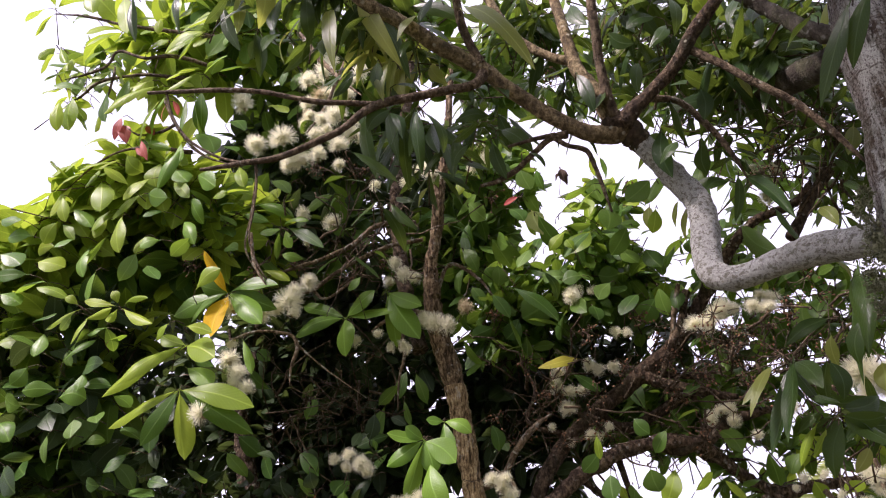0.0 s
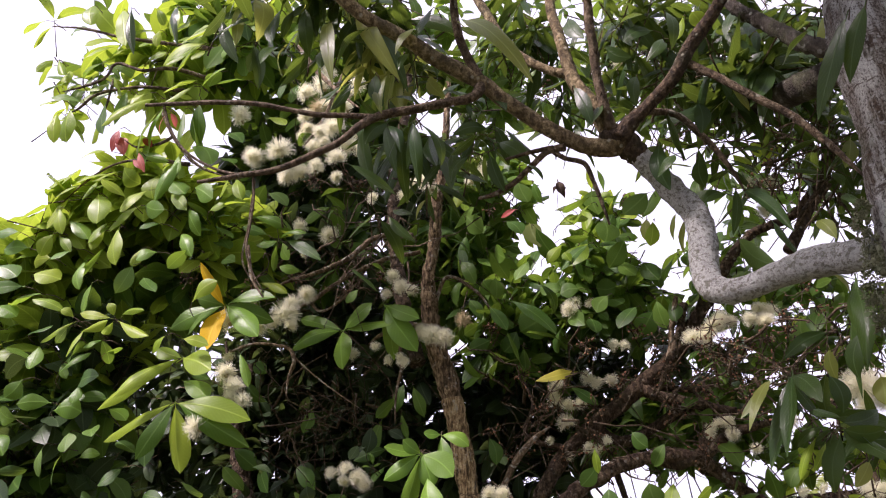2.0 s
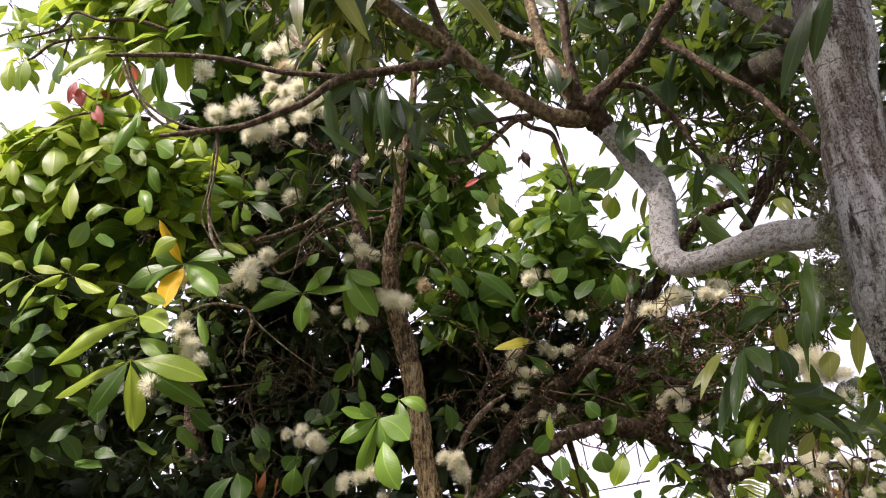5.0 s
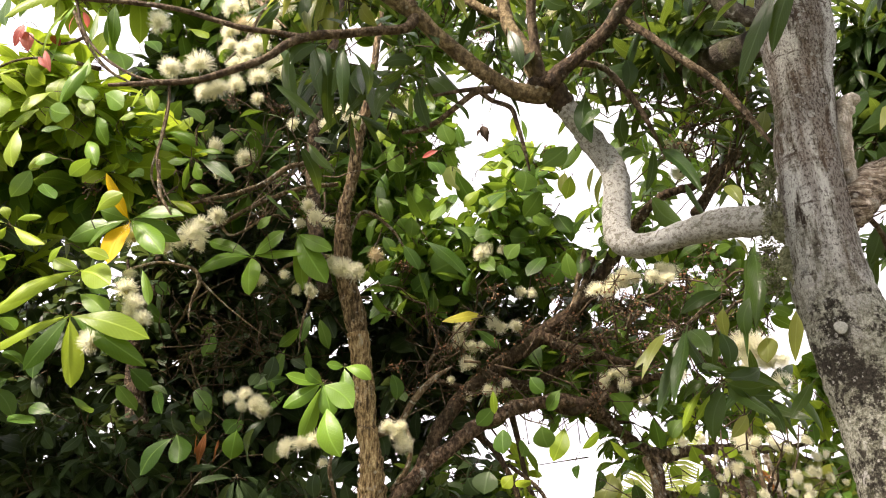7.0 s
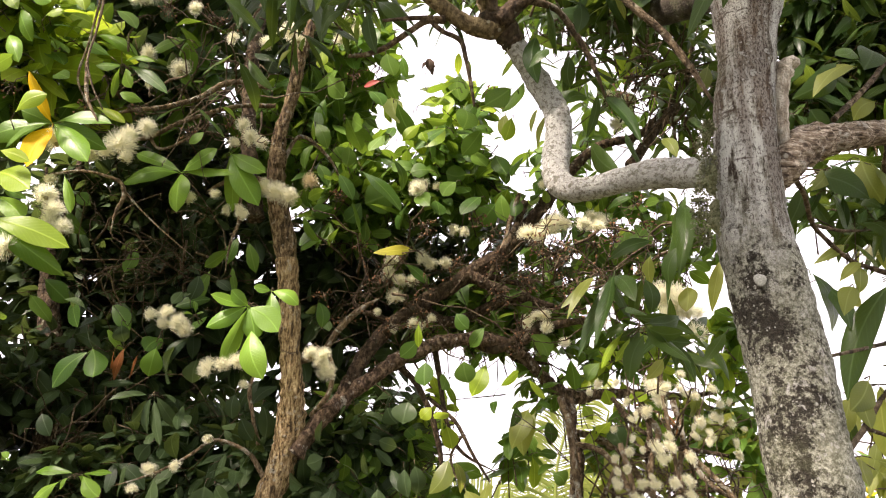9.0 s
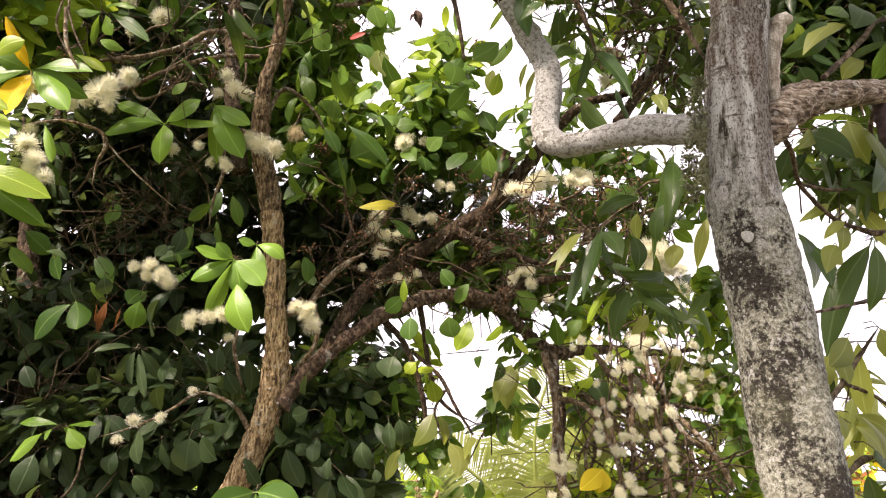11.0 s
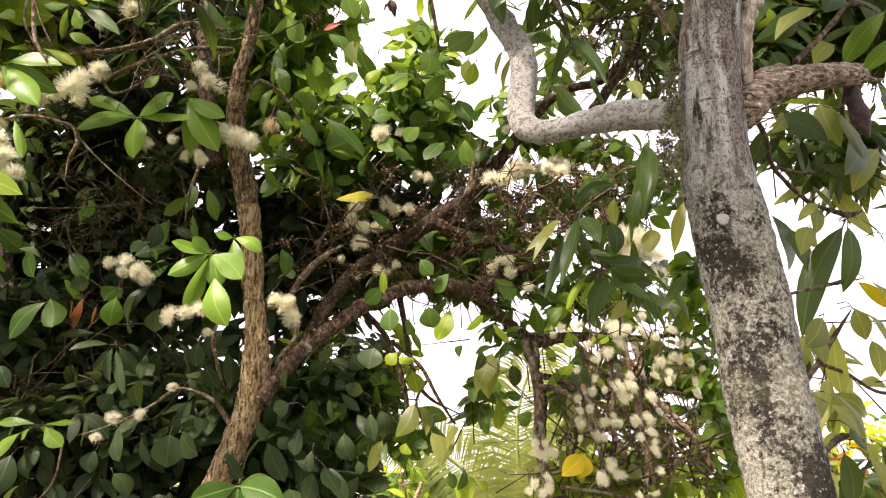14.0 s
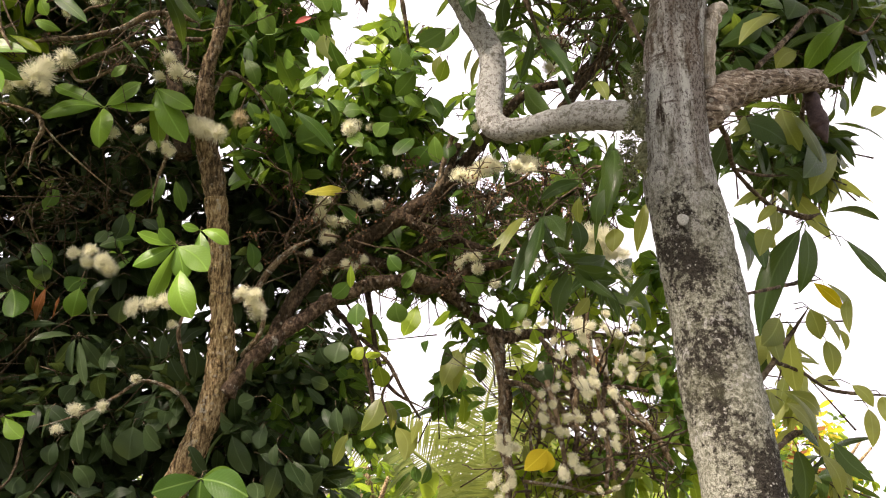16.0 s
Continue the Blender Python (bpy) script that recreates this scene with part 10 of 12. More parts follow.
one_leaf(mango, "pale", (0.962, 2.089, 1.757), (1.083, 2.128, 1.696), 0.045, (-0.443458, -0.85, 0.11806))
one_leaf(mango, "pale", (0.910, 2.044, 1.750), (0.902, 2.009, 1.682), 0.059, (0.405806, -0.85, 0.528056))
one_leaf(mango, "pale", (0.964, 2.084, 1.727), (1.033, 2.078, 1.626), 0.060, (-0.126737, -0.85, 0.951429))
one_leaf(mango, "mango", (0.974, 2.013, 1.663), (0.996, 1.983, 1.606), 0.037, (0.320519, -0.85, 0.548053))
one_leaf(mango, "pale", (1.019, 2.078, 1.640), (0.952, 2.118, 1.612), 0.044, (0.214929, -0.85, 0.57106))
one_leaf(mango, "mango", (0.984, 2.075, 1.610), (0.974, 2.073, 1.471), 0.059, (-0.476208, -0.85, 0.257731))
one_leaf(mango, "pale", (1.049, 2.092, 1.634), (1.064, 2.090, 1.584), 0.039, (-0.709881, -0.85, 0.605684))
one_leaf(mango, "mango", (1.090, 2.099, 1.628), (1.156, 2.106, 1.529), 0.051, (-0.134797, -0.85, 0.401565))
one_leaf(mango, "pale", (1.036, 2.063, 1.597), (1.084, 2.068, 1.486), 0.058, (-0.139559, -0.85, 0.893802))
one_leaf(mango, "pale", (1.080, 2.089, 1.599), (1.139, 2.109, 1.501), 0.044, (0.15677, -0.85, 0.690649))
one_leaf(mango, "pale", (1.117, 2.020, 1.767), (1.158, 2.014, 1.709), 0.035, (-0.416713, -0.85, 0.12527))
one_leaf(mango, "pale", (1.199, 2.095, 1.718), (1.182, 2.066, 1.614), 0.042, (0.268756, -0.85, 0.817342))
one_leaf(mango, "pale", (1.209, 2.040, 1.742), (1.191, 1.993, 1.666), 0.044, (-0.528313, -0.85, 0.609951))
one_leaf(mango, "pale", (0.923, 2.071, 1.905), (0.890, 2.053, 1.810), 0.061, (-0.000721406, -0.85, 0.0792889))
one_leaf(mango, "mango", (0.908, 2.066, 1.858), (0.925, 2.086, 1.786), 0.045, (0.228292, -0.85, 0.519187))
one_leaf(mango, "pale", (1.098, 2.107, 2.918), (0.919, 2.058, 2.759), 0.071, (-0.41699, -0.85, 0.347129))
one_leaf(mango, "mango", (1.019, 2.057, 2.901), (0.886, 2.014, 2.788), 0.076, (0.446695, -0.85, 0.651879))
one_leaf(mango, "pale", (1.137, 2.106, 2.799), (1.065, 2.118, 2.734), 0.063, (0.336063, -0.85, 0.598446))
one_leaf(mango, "mango", (1.245, 2.093, 2.856), (1.106, 2.078, 2.800), 0.087, (0.463126, -0.85, 0.949509))
one_leaf(mango, "rose", (1.289, 2.065, 2.900), (1.196, 2.089, 2.772), 0.094, (0.0533805, -0.85, 0.277977))
one_leaf(mango, "rose", (1.386, 2.119, 2.859), (1.248, 2.094, 2.739), 0.071, (0.182, -0.85, 0.514851))
one_leaf(mango, "rose", (1.337, 2.109, 2.810), (1.288, 2.064, 2.704), 0.046, (0.379051, -0.85, 0.951585))
one_leaf(mango, "mango", (1.223, 2.126, 2.978), (1.269, 2.103, 2.863), 0.090, (0.153162, -0.85, 0.0280604))
one_leaf(mango, "mango", (1.139, 2.105, 2.980), (1.081, 2.086, 2.863), 0.089, (-0.161017, -0.85, 0.218553))
one_leaf(mango, "mango", (0.917, 2.057, 2.740), (0.976, 2.046, 2.689), 0.068, (-0.453143, -0.85, 0.0927214))
one_leaf(mango, "mango", (0.909, 2.083, 2.539), (1.034, 2.044, 2.453), 0.077, (-0.722326, -0.85, 0.971151))
one_leaf(mango, "mango", (0.941, 2.056, 2.473), (1.030, 2.086, 2.392), 0.072, (-0.225304, -0.85, 0.0326259))
one_leaf(mango, "pale", (1.056, 2.093, 2.596), (1.088, 2.089, 2.449), 0.074, (-0.680444, -0.85, 0.497014))
one_leaf(mango, "pale", (1.065, 2.051, 2.557), (1.117, 2.028, 2.388), 0.056, (0.138726, -0.85, 0.828978))
one_leaf(mango, "mango", (1.134, 2.068, 2.495), (1.041, 2.054, 2.327), 0.083, (0.434265, -0.85, 0.246598))
one_leaf(mango, "pale", (1.191, 2.062, 2.441), (1.093, 2.034, 2.304), 0.072, (0.331975, -0.85, 0.279211))
one_leaf(mango, "mango", (1.163, 2.117, 2.392), (1.135, 2.151, 2.297), 0.067, (0.0269832, -0.85, 0.117275))
one_leaf(mango, "mango", (1.019, 2.098, 2.397), (1.068, 2.077, 2.320), 0.059, (-0.150793, -0.85, 0.576612))
one_leaf(mango, "mango", (0.918, 2.148, 2.542), (0.879, 2.160, 2.435), 0.062, (-0.114313, -0.85, 0.79208))
one_leaf(mango, "pale", (0.952, 2.101, 2.558), (0.879, 2.068, 2.467), 0.044, (0.087791, -0.85, 0.19753))
one_leaf(mango, "mango", (0.982, 2.071, 2.472), (0.971, 2.056, 2.360), 0.033, (-0.143958, -0.85, -0.064535))
one_leaf(mango, "mango", (1.248, 2.086, 2.639), (1.263, 2.123, 2.601), 0.041, (-0.1127, -0.85, 0.304791))
one_leaf(mango, "pale", (1.389, 2.096, 2.612), (1.350, 2.109, 2.589), 0.037, (-0.121475, -0.85, 0.345451))
one_leaf(mango, "mango", (1.430, 2.108, 2.956), (1.334, 2.083, 2.894), 0.071, (0.103364, -0.85, 0.366362))
one_leaf(mango, "mango", (0.909, 2.121, 2.757), (0.932, 2.102, 2.709), 0.038, (0.0480538, -0.85, 0.115829))
one_leaf(mango, "mango", (1.106, 2.099, 2.418), (1.169, 2.093, 2.400), 0.073, (-0.730991, -0.85, 0.0390006))
one_leaf(mango, "mango", (1.033, 2.096, 2.948), (1.090, 2.115, 2.984), 0.071, (0.264347, -0.85, 0.828303))
one_leaf(mango, "mango", (0.886, 2.131, 2.862), (0.965, 2.168, 2.972), 0.071, (-0.505325, -0.85, 0.0661416))
# hanging strands beside the trunk
flower(rose_apple_tree, (0.603, 2.720, 2.040), 0.039)
flower(rose_apple_tree, (0.665, 2.720, 2.091), 0.032)
flower(rose_apple_tree, (0.709, 2.720, 2.019), 0.027)
flower(rose_apple_tree, (0.766, 2.720, 2.048), 0.031)
flower(rose_apple_tree, (0.507, 2.720, 1.953), 0.025)
flower(rose_apple_tree, (0.617, 2.720, 1.847), 0.038)
flower(rose_apple_tree, (0.681, 2.720, 1.818), 0.031)
flower(rose_apple_tree, (0.754, 2.720, 1.880), 0.027)
flower(rose_apple_tree, (0.524, 2.720, 1.834), 0.027)
flower(rose_apple_tree, (0.474, 2.720, 1.773), 0.025)
flower(rose_apple_tree, (0.624, 2.720, 1.738), 0.028)
flower(rose_apple_tree, (0.677, 2.720, 1.733), 0.032)
flower(rose_apple_tree, (0.489, 2.720, 1.685), 0.025)
flower(rose_apple_tree, (0.686, 2.720, 1.665), 0.024)
flower(rose_apple_tree, (0.337, 2.720, 1.628), 0.032)
flower(rose_apple_tree, (0.328, 2.720, 1.517), 0.031)
flower(rose_apple_tree, (0.532, 2.720, 1.603), 0.028)
flower(rose_apple_tree, (0.567, 2.720, 1.555), 0.028)
flower(rose_apple_tree, (0.496, 2.720, 1.544), 0.026)
flower(rose_apple_tree, (0.447, 2.720, 2.057), 0.024)
flower(rose_apple_tree, (0.670, 2.720, 2.338), 0.032)
flower(rose_apple_tree, (0.739, 2.720, 2.308), 0.030)
flower(rose_apple_tree, (0.713, 2.720, 2.371), 0.028)
limb("branch", rose_apple_tree, "rose_twig", [(0.605, 2.760, 2.098, 0.0080), (0.620, 2.760, 1.938, 0.0079), (0.643, 2.760, 1.784, 0.0077), (0.667, 2.760, 1.653, 0.0067), (0.687, 2.760, 1.525, 0.0056)], lump=0.2)
limb("branch", rose_apple_tree, "rose_twig", [(0.460, 2.780, 1.860, 0.0098), (0.492, 2.770, 1.744, 0.0096), (0.508, 2.760, 1.632, 0.0085), (0.530, 2.750, 1.505, 0.0075)], lump=0.2)
limb("branch", rose_apple_tree, "rose_twig", [(0.287, 2.800, 1.940, 0.0119), (0.306, 2.790, 1.801, 0.0117), (0.321, 2.780, 1.649, 0.0105), (0.331, 2.770, 1.485, 0.0094)], lump=0.2)
limb("branch", rose_apple_tree, "rose_twig", [(0.528, 2.800, 1.983, 0.0120), (0.595, 2.800, 1.914, 0.0119), (0.562, 2.790, 1.786, 0.0098), (0.571, 2.780, 1.671, 0.0077)], lump=0.2)
limb("branch", rose_apple_tree, "rose_twig", [(0.664, 2.740, 1.839, 0.0097), (0.743, 2.730, 1.767, 0.0095), (0.818, 2.720, 1.674, 0.0094), (0.871, 2.720, 1.581, 0.0075)], lump=0.2)
# flowers
flower(rose_apple_tree, (-1.373, 2.230, 3.380), 0.045)
flower(rose_apple_tree, (-1.264, 2.230, 3.390), 0.054)
flower(rose_apple_tree, (-1.242, 2.260, 3.277), 0.044)
flower(rose_apple_tree, (-1.198, 2.280, 3.302), 0.040)
flower(rose_apple_tree, (-1.134, 2.280, 3.314), 0.040)
flower(rose_apple_tree, (-1.074, 2.330, 3.380), 0.041)
flower(rose_apple_tree, (-1.087, 2.330, 3.531), 0.047)
flower(rose_apple_tree, (-1.039, 2.380, 3.462), 0.040)
flower(rose_apple_tree, (-1.168, 2.380, 3.567), 0.041)
flower(rose_apple_tree, (-0.995, 2.380, 3.432), 0.032)
flower(rose_apple_tree, (-1.173, 2.380, 3.815), 0.054)
flower(rose_apple_tree, (-1.251, 2.380, 3.789), 0.040)
flower(rose_apple_tree, (-1.491, 2.280, 3.651), 0.048)
flower(rose_apple_tree, (-1.302, 2.480, 3.647), 0.030)
flower(rose_apple_tree, (-1.198, 2.480, 3.969), 0.041)
flower(rose_apple_tree, (-1.255, 2.430, 3.155), 0.032)
flower(rose_apple_tree, (-1.140, 2.450, 3.106), 0.038)
flower(rose_apple_tree, (-1.253, 2.480, 3.060), 0.021)
flower(rose_apple_tree, (-1.267, 2.380, 2.755), 0.051)
flower(rose_apple_tree, (-1.310, 2.380, 2.727), 0.034)
flower(rose_apple_tree, (-1.253, 2.400, 2.807), 0.034)
flower(rose_apple_tree, (-1.210, 2.430, 2.849), 0.035)
flower(rose_apple_tree, (-1.339, 2.330, 2.700), 0.042)
flower(rose_apple_tree, (-1.240, 2.380, 2.706), 0.029)
flower(rose_apple_tree, (-1.433, 2.280, 2.715), 0.050)
flower(rose_apple_tree, (-1.394, 2.230, 2.494), 0.039)
flower(rose_apple_tree, (-1.352, 2.230, 2.440), 0.035)
flower(rose_apple_tree, (-1.315, 2.230, 2.385), 0.036)
flower(rose_apple_tree, (-1.417, 2.280, 2.572), 0.026)
flower(rose_apple_tree, (-1.444, 2.180, 2.301), 0.049)
flower(rose_apple_tree, (-1.363, 2.230, 2.406), 0.031)
flower(rose_apple_tree, (-0.920, 2.580, 2.949), 0.038)
flower(rose_apple_tree, (-0.883, 2.580, 2.899), 0.038)
flower(rose_apple_tree, (-0.839, 2.580, 2.877), 0.031)
flower(rose_apple_tree, (-0.947, 2.580, 2.875), 0.025)
flower(rose_apple_tree, (-0.783, 2.630, 2.706), 0.044)
flower(rose_apple_tree, (-0.735, 2.630, 2.685), 0.039)
flower(rose_apple_tree, (-0.823, 2.630, 2.723), 0.031)
flower(rose_apple_tree, (-0.909, 2.630, 2.628), 0.028)
flower(rose_apple_tree, (-0.954, 2.630, 2.622), 0.024)
flower(rose_apple_tree, (-0.887, 2.630, 2.607), 0.022)
flower(rose_apple_tree, (-0.277, 2.980, 2.911), 0.043)
flower(rose_apple_tree, (-0.204, 2.980, 2.900), 0.026)
flower(rose_apple_tree, (-0.392, 2.980, 2.514), 0.034)
flower(rose_apple_tree, (-0.288, 2.980, 2.490), 0.033)
flower(rose_apple_tree, (-0.357, 2.980, 2.419), 0.038)
flower(rose_apple_tree, (-0.221, 2.980, 2.562), 0.031)
flower(rose_apple_tree, (-0.166, 2.980, 2.567), 0.031)
flower(rose_apple_tree, (-0.210, 2.980, 2.334), 0.022)
flower(rose_apple_tree, (-0.282, 2.980, 2.313), 0.026)
flower(rose_apple_tree, (-1.082, 2.680, 2.211), 0.035)
flower(rose_apple_tree, (-1.132, 2.680, 2.248), 0.025)
flower(rose_apple_tree, (-1.056, 2.680, 2.189), 0.029)
flower(rose_apple_tree, (-0.576, 2.780, 2.132), 0.033)
flower(rose_apple_tree, (0.209, 2.880, 2.659), 0.043)
flower(rose_apple_tree, (0.270, 2.880, 2.718), 0.039)
flower(rose_apple_tree, (0.307, 2.880, 2.701), 0.030)
flower(rose_apple_tree, (0.440, 2.880, 2.720), 0.038)
flower(rose_apple_tree, (0.405, 2.880, 2.744), 0.030)
flower(rose_apple_tree, (0.236, 2.980, 2.314), 0.031)
flower(rose_apple_tree, (0.226, 2.980, 2.363), 0.027)
flower(rose_apple_tree, (0.302, 2.980, 2.256), 0.027)
flower(rose_apple_tree, (-0.091, 2.880, 2.660), 0.026)
flower(rose_apple_tree, (-0.755, 2.480, 3.295), 0.039)
flower(rose_apple_tree, (-0.726, 2.480, 3.257), 0.032)
flower(rose_apple_tree, (-0.855, 2.530, 3.280), 0.028)
flower(rose_apple_tree, (-0.969, 2.480, 3.260), 0.025)
flower(rose_apple_tree, (-0.561, 2.480, 3.261), 0.031)
flower(rose_apple_tree, (-0.509, 2.480, 3.295), 0.031)
flower(rose_apple_tree, (-0.534, 2.480, 3.341), 0.023)
flower(rose_apple_tree, (-0.819, 2.530, 3.327), 0.028)
flower(rose_apple_tree, (-0.740, 2.680, 3.978), 0.042)
flower(rose_apple_tree, (-0.716, 2.680, 3.889), 0.036)
flower(rose_apple_tree, (-0.986, 2.580, 2.669), 0.022)
flower(rose_apple_tree, (-1.077, 2.580, 2.648), 0.028)
flower(rose_apple_tree, (0.312, 2.480, 3.540), 0.048)
flower(rose_apple_tree, (0.392, 2.480, 3.644), 0.044)
flower(rose_apple_tree, (0.069, 2.480, 3.693), 0.041)
flower(rose_apple_tree, (0.506, 2.580, 3.088), 0.025)
flower(rose_apple_tree, (0.464, 2.580, 2.978), 0.032)
flower(rose_apple_tree, (0.433, 2.580, 3.104), 0.021)
flower(rose_apple_tree, (0.404, 2.880, 2.691), 0.025)
flower(rose_apple_tree, (0.216, 2.880, 2.873), 0.022)
flower(rose_apple_tree, (-0.923, 2.580, 2.036), 0.034)
flower(rose_apple_tree, (-0.877, 2.580, 2.046), 0.030)
flower(rose_apple_tree, (-0.828, 2.580, 2.057), 0.032)
flower(rose_apple_tree, (-0.798, 2.580, 2.057), 0.025)
flower(rose_apple_tree, (-0.811, 2.630, 1.991), 0.017)
flower(rose_apple_tree, (-1.143, 2.580, 2.212), 0.027)
flower(rose_apple_tree, (-1.095, 2.580, 2.182), 0.029)
flower(rose_apple_tree, (-1.069, 2.630, 2.192), 0.020)
flower(rose_apple_tree, (-1.100, 2.680, 1.712), 0.029)
flower(rose_apple_tree, (-1.016, 2.680, 1.727), 0.023)
flower(rose_apple_tree, (-0.922, 2.680, 1.817), 0.023)
flower(rose_apple_tree, (-1.151, 2.680, 1.648), 0.023)
flower(rose_apple_tree, (-0.613, 2.730, 2.125), 0.032)
flower(rose_apple_tree, (-0.565, 2.780, 2.076), 0.035)
flower(rose_apple_tree, (-0.591, 2.780, 2.106), 0.025)
flower(rose_apple_tree, (0.567, 2.480, 2.294), 0.053)
flower(rose_apple_tree, (0.612, 2.480, 2.276), 0.053)
flower(rose_apple_tree, (0.637, 2.480, 2.237), 0.045)
flower(rose_apple_tree, (0.660, 2.480, 2.171), 0.037)
flower(rose_apple_tree, (0.572, 2.480, 2.227), 0.037)
flower(rose_apple_tree, (0.378, 2.580, 2.233), 0.031)
flower(rose_apple_tree, (0.575, 2.780, 2.065), 0.045)
flower(rose_apple_tree, (0.602, 2.780, 2.015), 0.045)
flower(rose_apple_tree, (0.555, 2.780, 1.974), 0.040)
flower(rose_apple_tree, (0.492, 2.780, 2.003), 0.028)
flower(rose_apple_tree, (0.537, 2.580, 1.829), 0.037)
flower(rose_apple_tree, (0.550, 2.580, 1.794), 0.030)
flower(rose_apple_tree, (0.586, 2.580, 1.723), 0.031)
flower(rose_apple_tree, (0.626, 2.580, 1.733), 0.035)
flower(rose_apple_tree, (0.634, 2.580, 1.689), 0.027)
flower(rose_apple_tree, (0.455, 2.580, 1.810), 0.030)
flower(rose_apple_tree, (0.415, 2.580, 1.712), 0.027)
flower(rose_apple_tree, (0.487, 2.580, 1.713), 0.029)
flower(rose_apple_tree, (0.531, 2.580, 1.714), 0.031)
flower(rose_apple_tree, (0.507, 2.580, 1.583), 0.036)
flower(rose_apple_tree, (0.479, 2.580, 1.540), 0.032)
flower(rose_apple_tree, (0.523, 2.580, 1.558), 0.025)
flower(rose_apple_tree, (0.269, 2.580, 1.614), 0.029)
flower(rose_apple_tree, (0.262, 2.580, 1.528), 0.029)
flower(rose_apple_tree, (0.284, 2.580, 1.495), 0.025)
flower(rose_apple_tree, (0.643, 2.580, 1.637), 0.027)
flower(rose_apple_tree, (0.656, 2.580, 1.569), 0.022)
flower(rose_apple_tree, (0.643, 2.580, 1.501), 0.021)
flower(rose_apple_tree, (0.732, 2.680, 1.864), 0.029)
flower(rose_apple_tree, (0.708, 2.680, 1.930), 0.029)
flower(rose_apple_tree, (0.776, 2.680, 1.941), 0.027)
flower(rose_apple_tree, (0.686, 2.680, 1.882), 0.025)
flower(rose_apple_tree, (0.444, 2.580, 1.756), 0.024)
flower(rose_apple_tree, (0.675, 2.780, 2.056), 0.027)
flower(rose_apple_tree, (0.395, 2.780, 2.062), 0.025)
flower(rose_apple_tree, (0.364, 2.780, 2.031), 0.024)
flower(rose_apple_tree, (0.693, 2.780, 2.036), 0.024)
flower(rose_apple_tree, (0.193, 2.980, 2.357), 0.029)
flower(rose_apple_tree, (0.160, 2.980, 2.333), 0.027)
flower(rose_apple_tree, (0.254, 2.880, 2.697), 0.038)
flower(rose_apple_tree, (0.154, 2.880, 2.659), 0.038)
flower(rose_apple_tree, (0.232, 2.880, 2.696), 0.032)
flower(rose_apple_tree, (0.330, 2.580, 2.582), 0.030)
flower(rose_apple_tree, (0.379, 2.580, 2.572), 0.028)
flower(rose_apple_tree, (-0.342, 2.980, 2.487), 0.030)
flower(rose_apple_tree, (-0.256, 2.980, 2.584), 0.034)
flower(rose_apple_tree, (-0.379, 2.980, 2.569), 0.030)
flower(rose_apple_tree, (-0.132, 2.880, 2.666), 0.027)
flower(rose_apple_tree, (-0.274, 2.780, 2.797), 0.033)
flower(rose_apple_tree, (-0.246, 2.980, 2.303), 0.022)
flower(rose_apple_tree, (-0.355, 2.980, 2.290), 0.022)
flower(rose_apple_tree, (-0.424, 2.980, 2.357), 0.020)
flower(rose_apple_tree, (0.485, 2.580, 1.669), 0.025)
flower(rose_apple_tree, (0.409, 2.580, 1.791), 0.022)
flower(rose_apple_tree, (0.466, 2.580, 1.855), 0.022)
flower(rose_apple_tree, (0.600, 2.580, 1.671), 0.024)
flower(rose_apple_tree, (0.572, 2.580, 1.794), 0.026)
flower(rose_apple_tree, (1.189, 2.380, 2.415), 0.029)
flower(rose_apple_tree, (0.759, 2.522, 1.899), 0.026)
flower(rose_apple_tree, (0.756, 2.749, 1.903), 0.021)
flower(rose_apple_tree, (0.759, 2.492, 1.839), 0.021)
flower(rose_apple_tree, (0.855, 2.698, 1.909), 0.021)
flower(rose_apple_tree, (0.765, 2.632, 1.981), 0.028)
flower(rose_apple_tree, (0.796, 2.595, 1.816), 0.026)
flower(rose_apple_tree, (0.755, 2.682, 1.945), 0.027)
flower(rose_apple_tree, (0.771, 2.560, 1.974), 0.021)
flower(rose_apple_tree, (0.454, 2.500, 1.553), 0.022)
flower(rose_apple_tree, (0.656, 2.563, 1.894), 0.020)
flower(rose_apple_tree, (0.434, 2.747, 1.738), 0.018)
flower(rose_apple_tree, (0.590, 2.633, 1.872), 0.024)
flower(rose_apple_tree, (0.439, 2.459, 1.895), 0.020)
flower(rose_apple_tree, (0.412, 2.604, 1.882), 0.024)
flower(rose_apple_tree, (0.535, 2.654, 1.744), 0.018)
flower(rose_apple_tree, (0.586, 2.643, 1.849), 0.024)
flower(rose_apple_tree, (0.422, 2.642, 1.669), 0.018)
flower(rose_apple_tree, (0.504, 2.779, 1.474), 0.018)
flower(rose_apple_tree, (0.569, 2.513, 1.496), 0.020)
flower(rose_apple_tree, (0.427, 2.666, 1.758), 0.022)
flower(rose_apple_tree, (0.299, 2.580, 1.648), 0.023)
flower(rose_apple_tree, (0.302, 2.580, 1.546), 0.024)
flower(rose_apple_tree, (0.268, 2.580, 1.464), 0.025)
flower(rose_apple_tree, (0.242, 2.580, 1.501), 0.023)
flower(rose_apple_tree, (0.274, 2.580, 1.621), 0.024)
flower(rose_apple_tree, (0.267, 2.580, 1.647), 0.026)
flower(rose_apple_tree, (0.248, 2.580, 1.505), 0.020)
flower(rose_apple_tree, (0.295, 2.580, 1.501), 0.024)
flower(rose_apple_tree, (0.293, 2.580, 1.614), 0.027)
flower(rose_apple_tree, (0.273, 2.580, 1.618), 0.029)
flower(rose_apple_tree, (-1.202, 2.480, 3.782), 0.039)
flower(rose_apple_tree, (-1.201, 2.480, 3.593), 0.029)
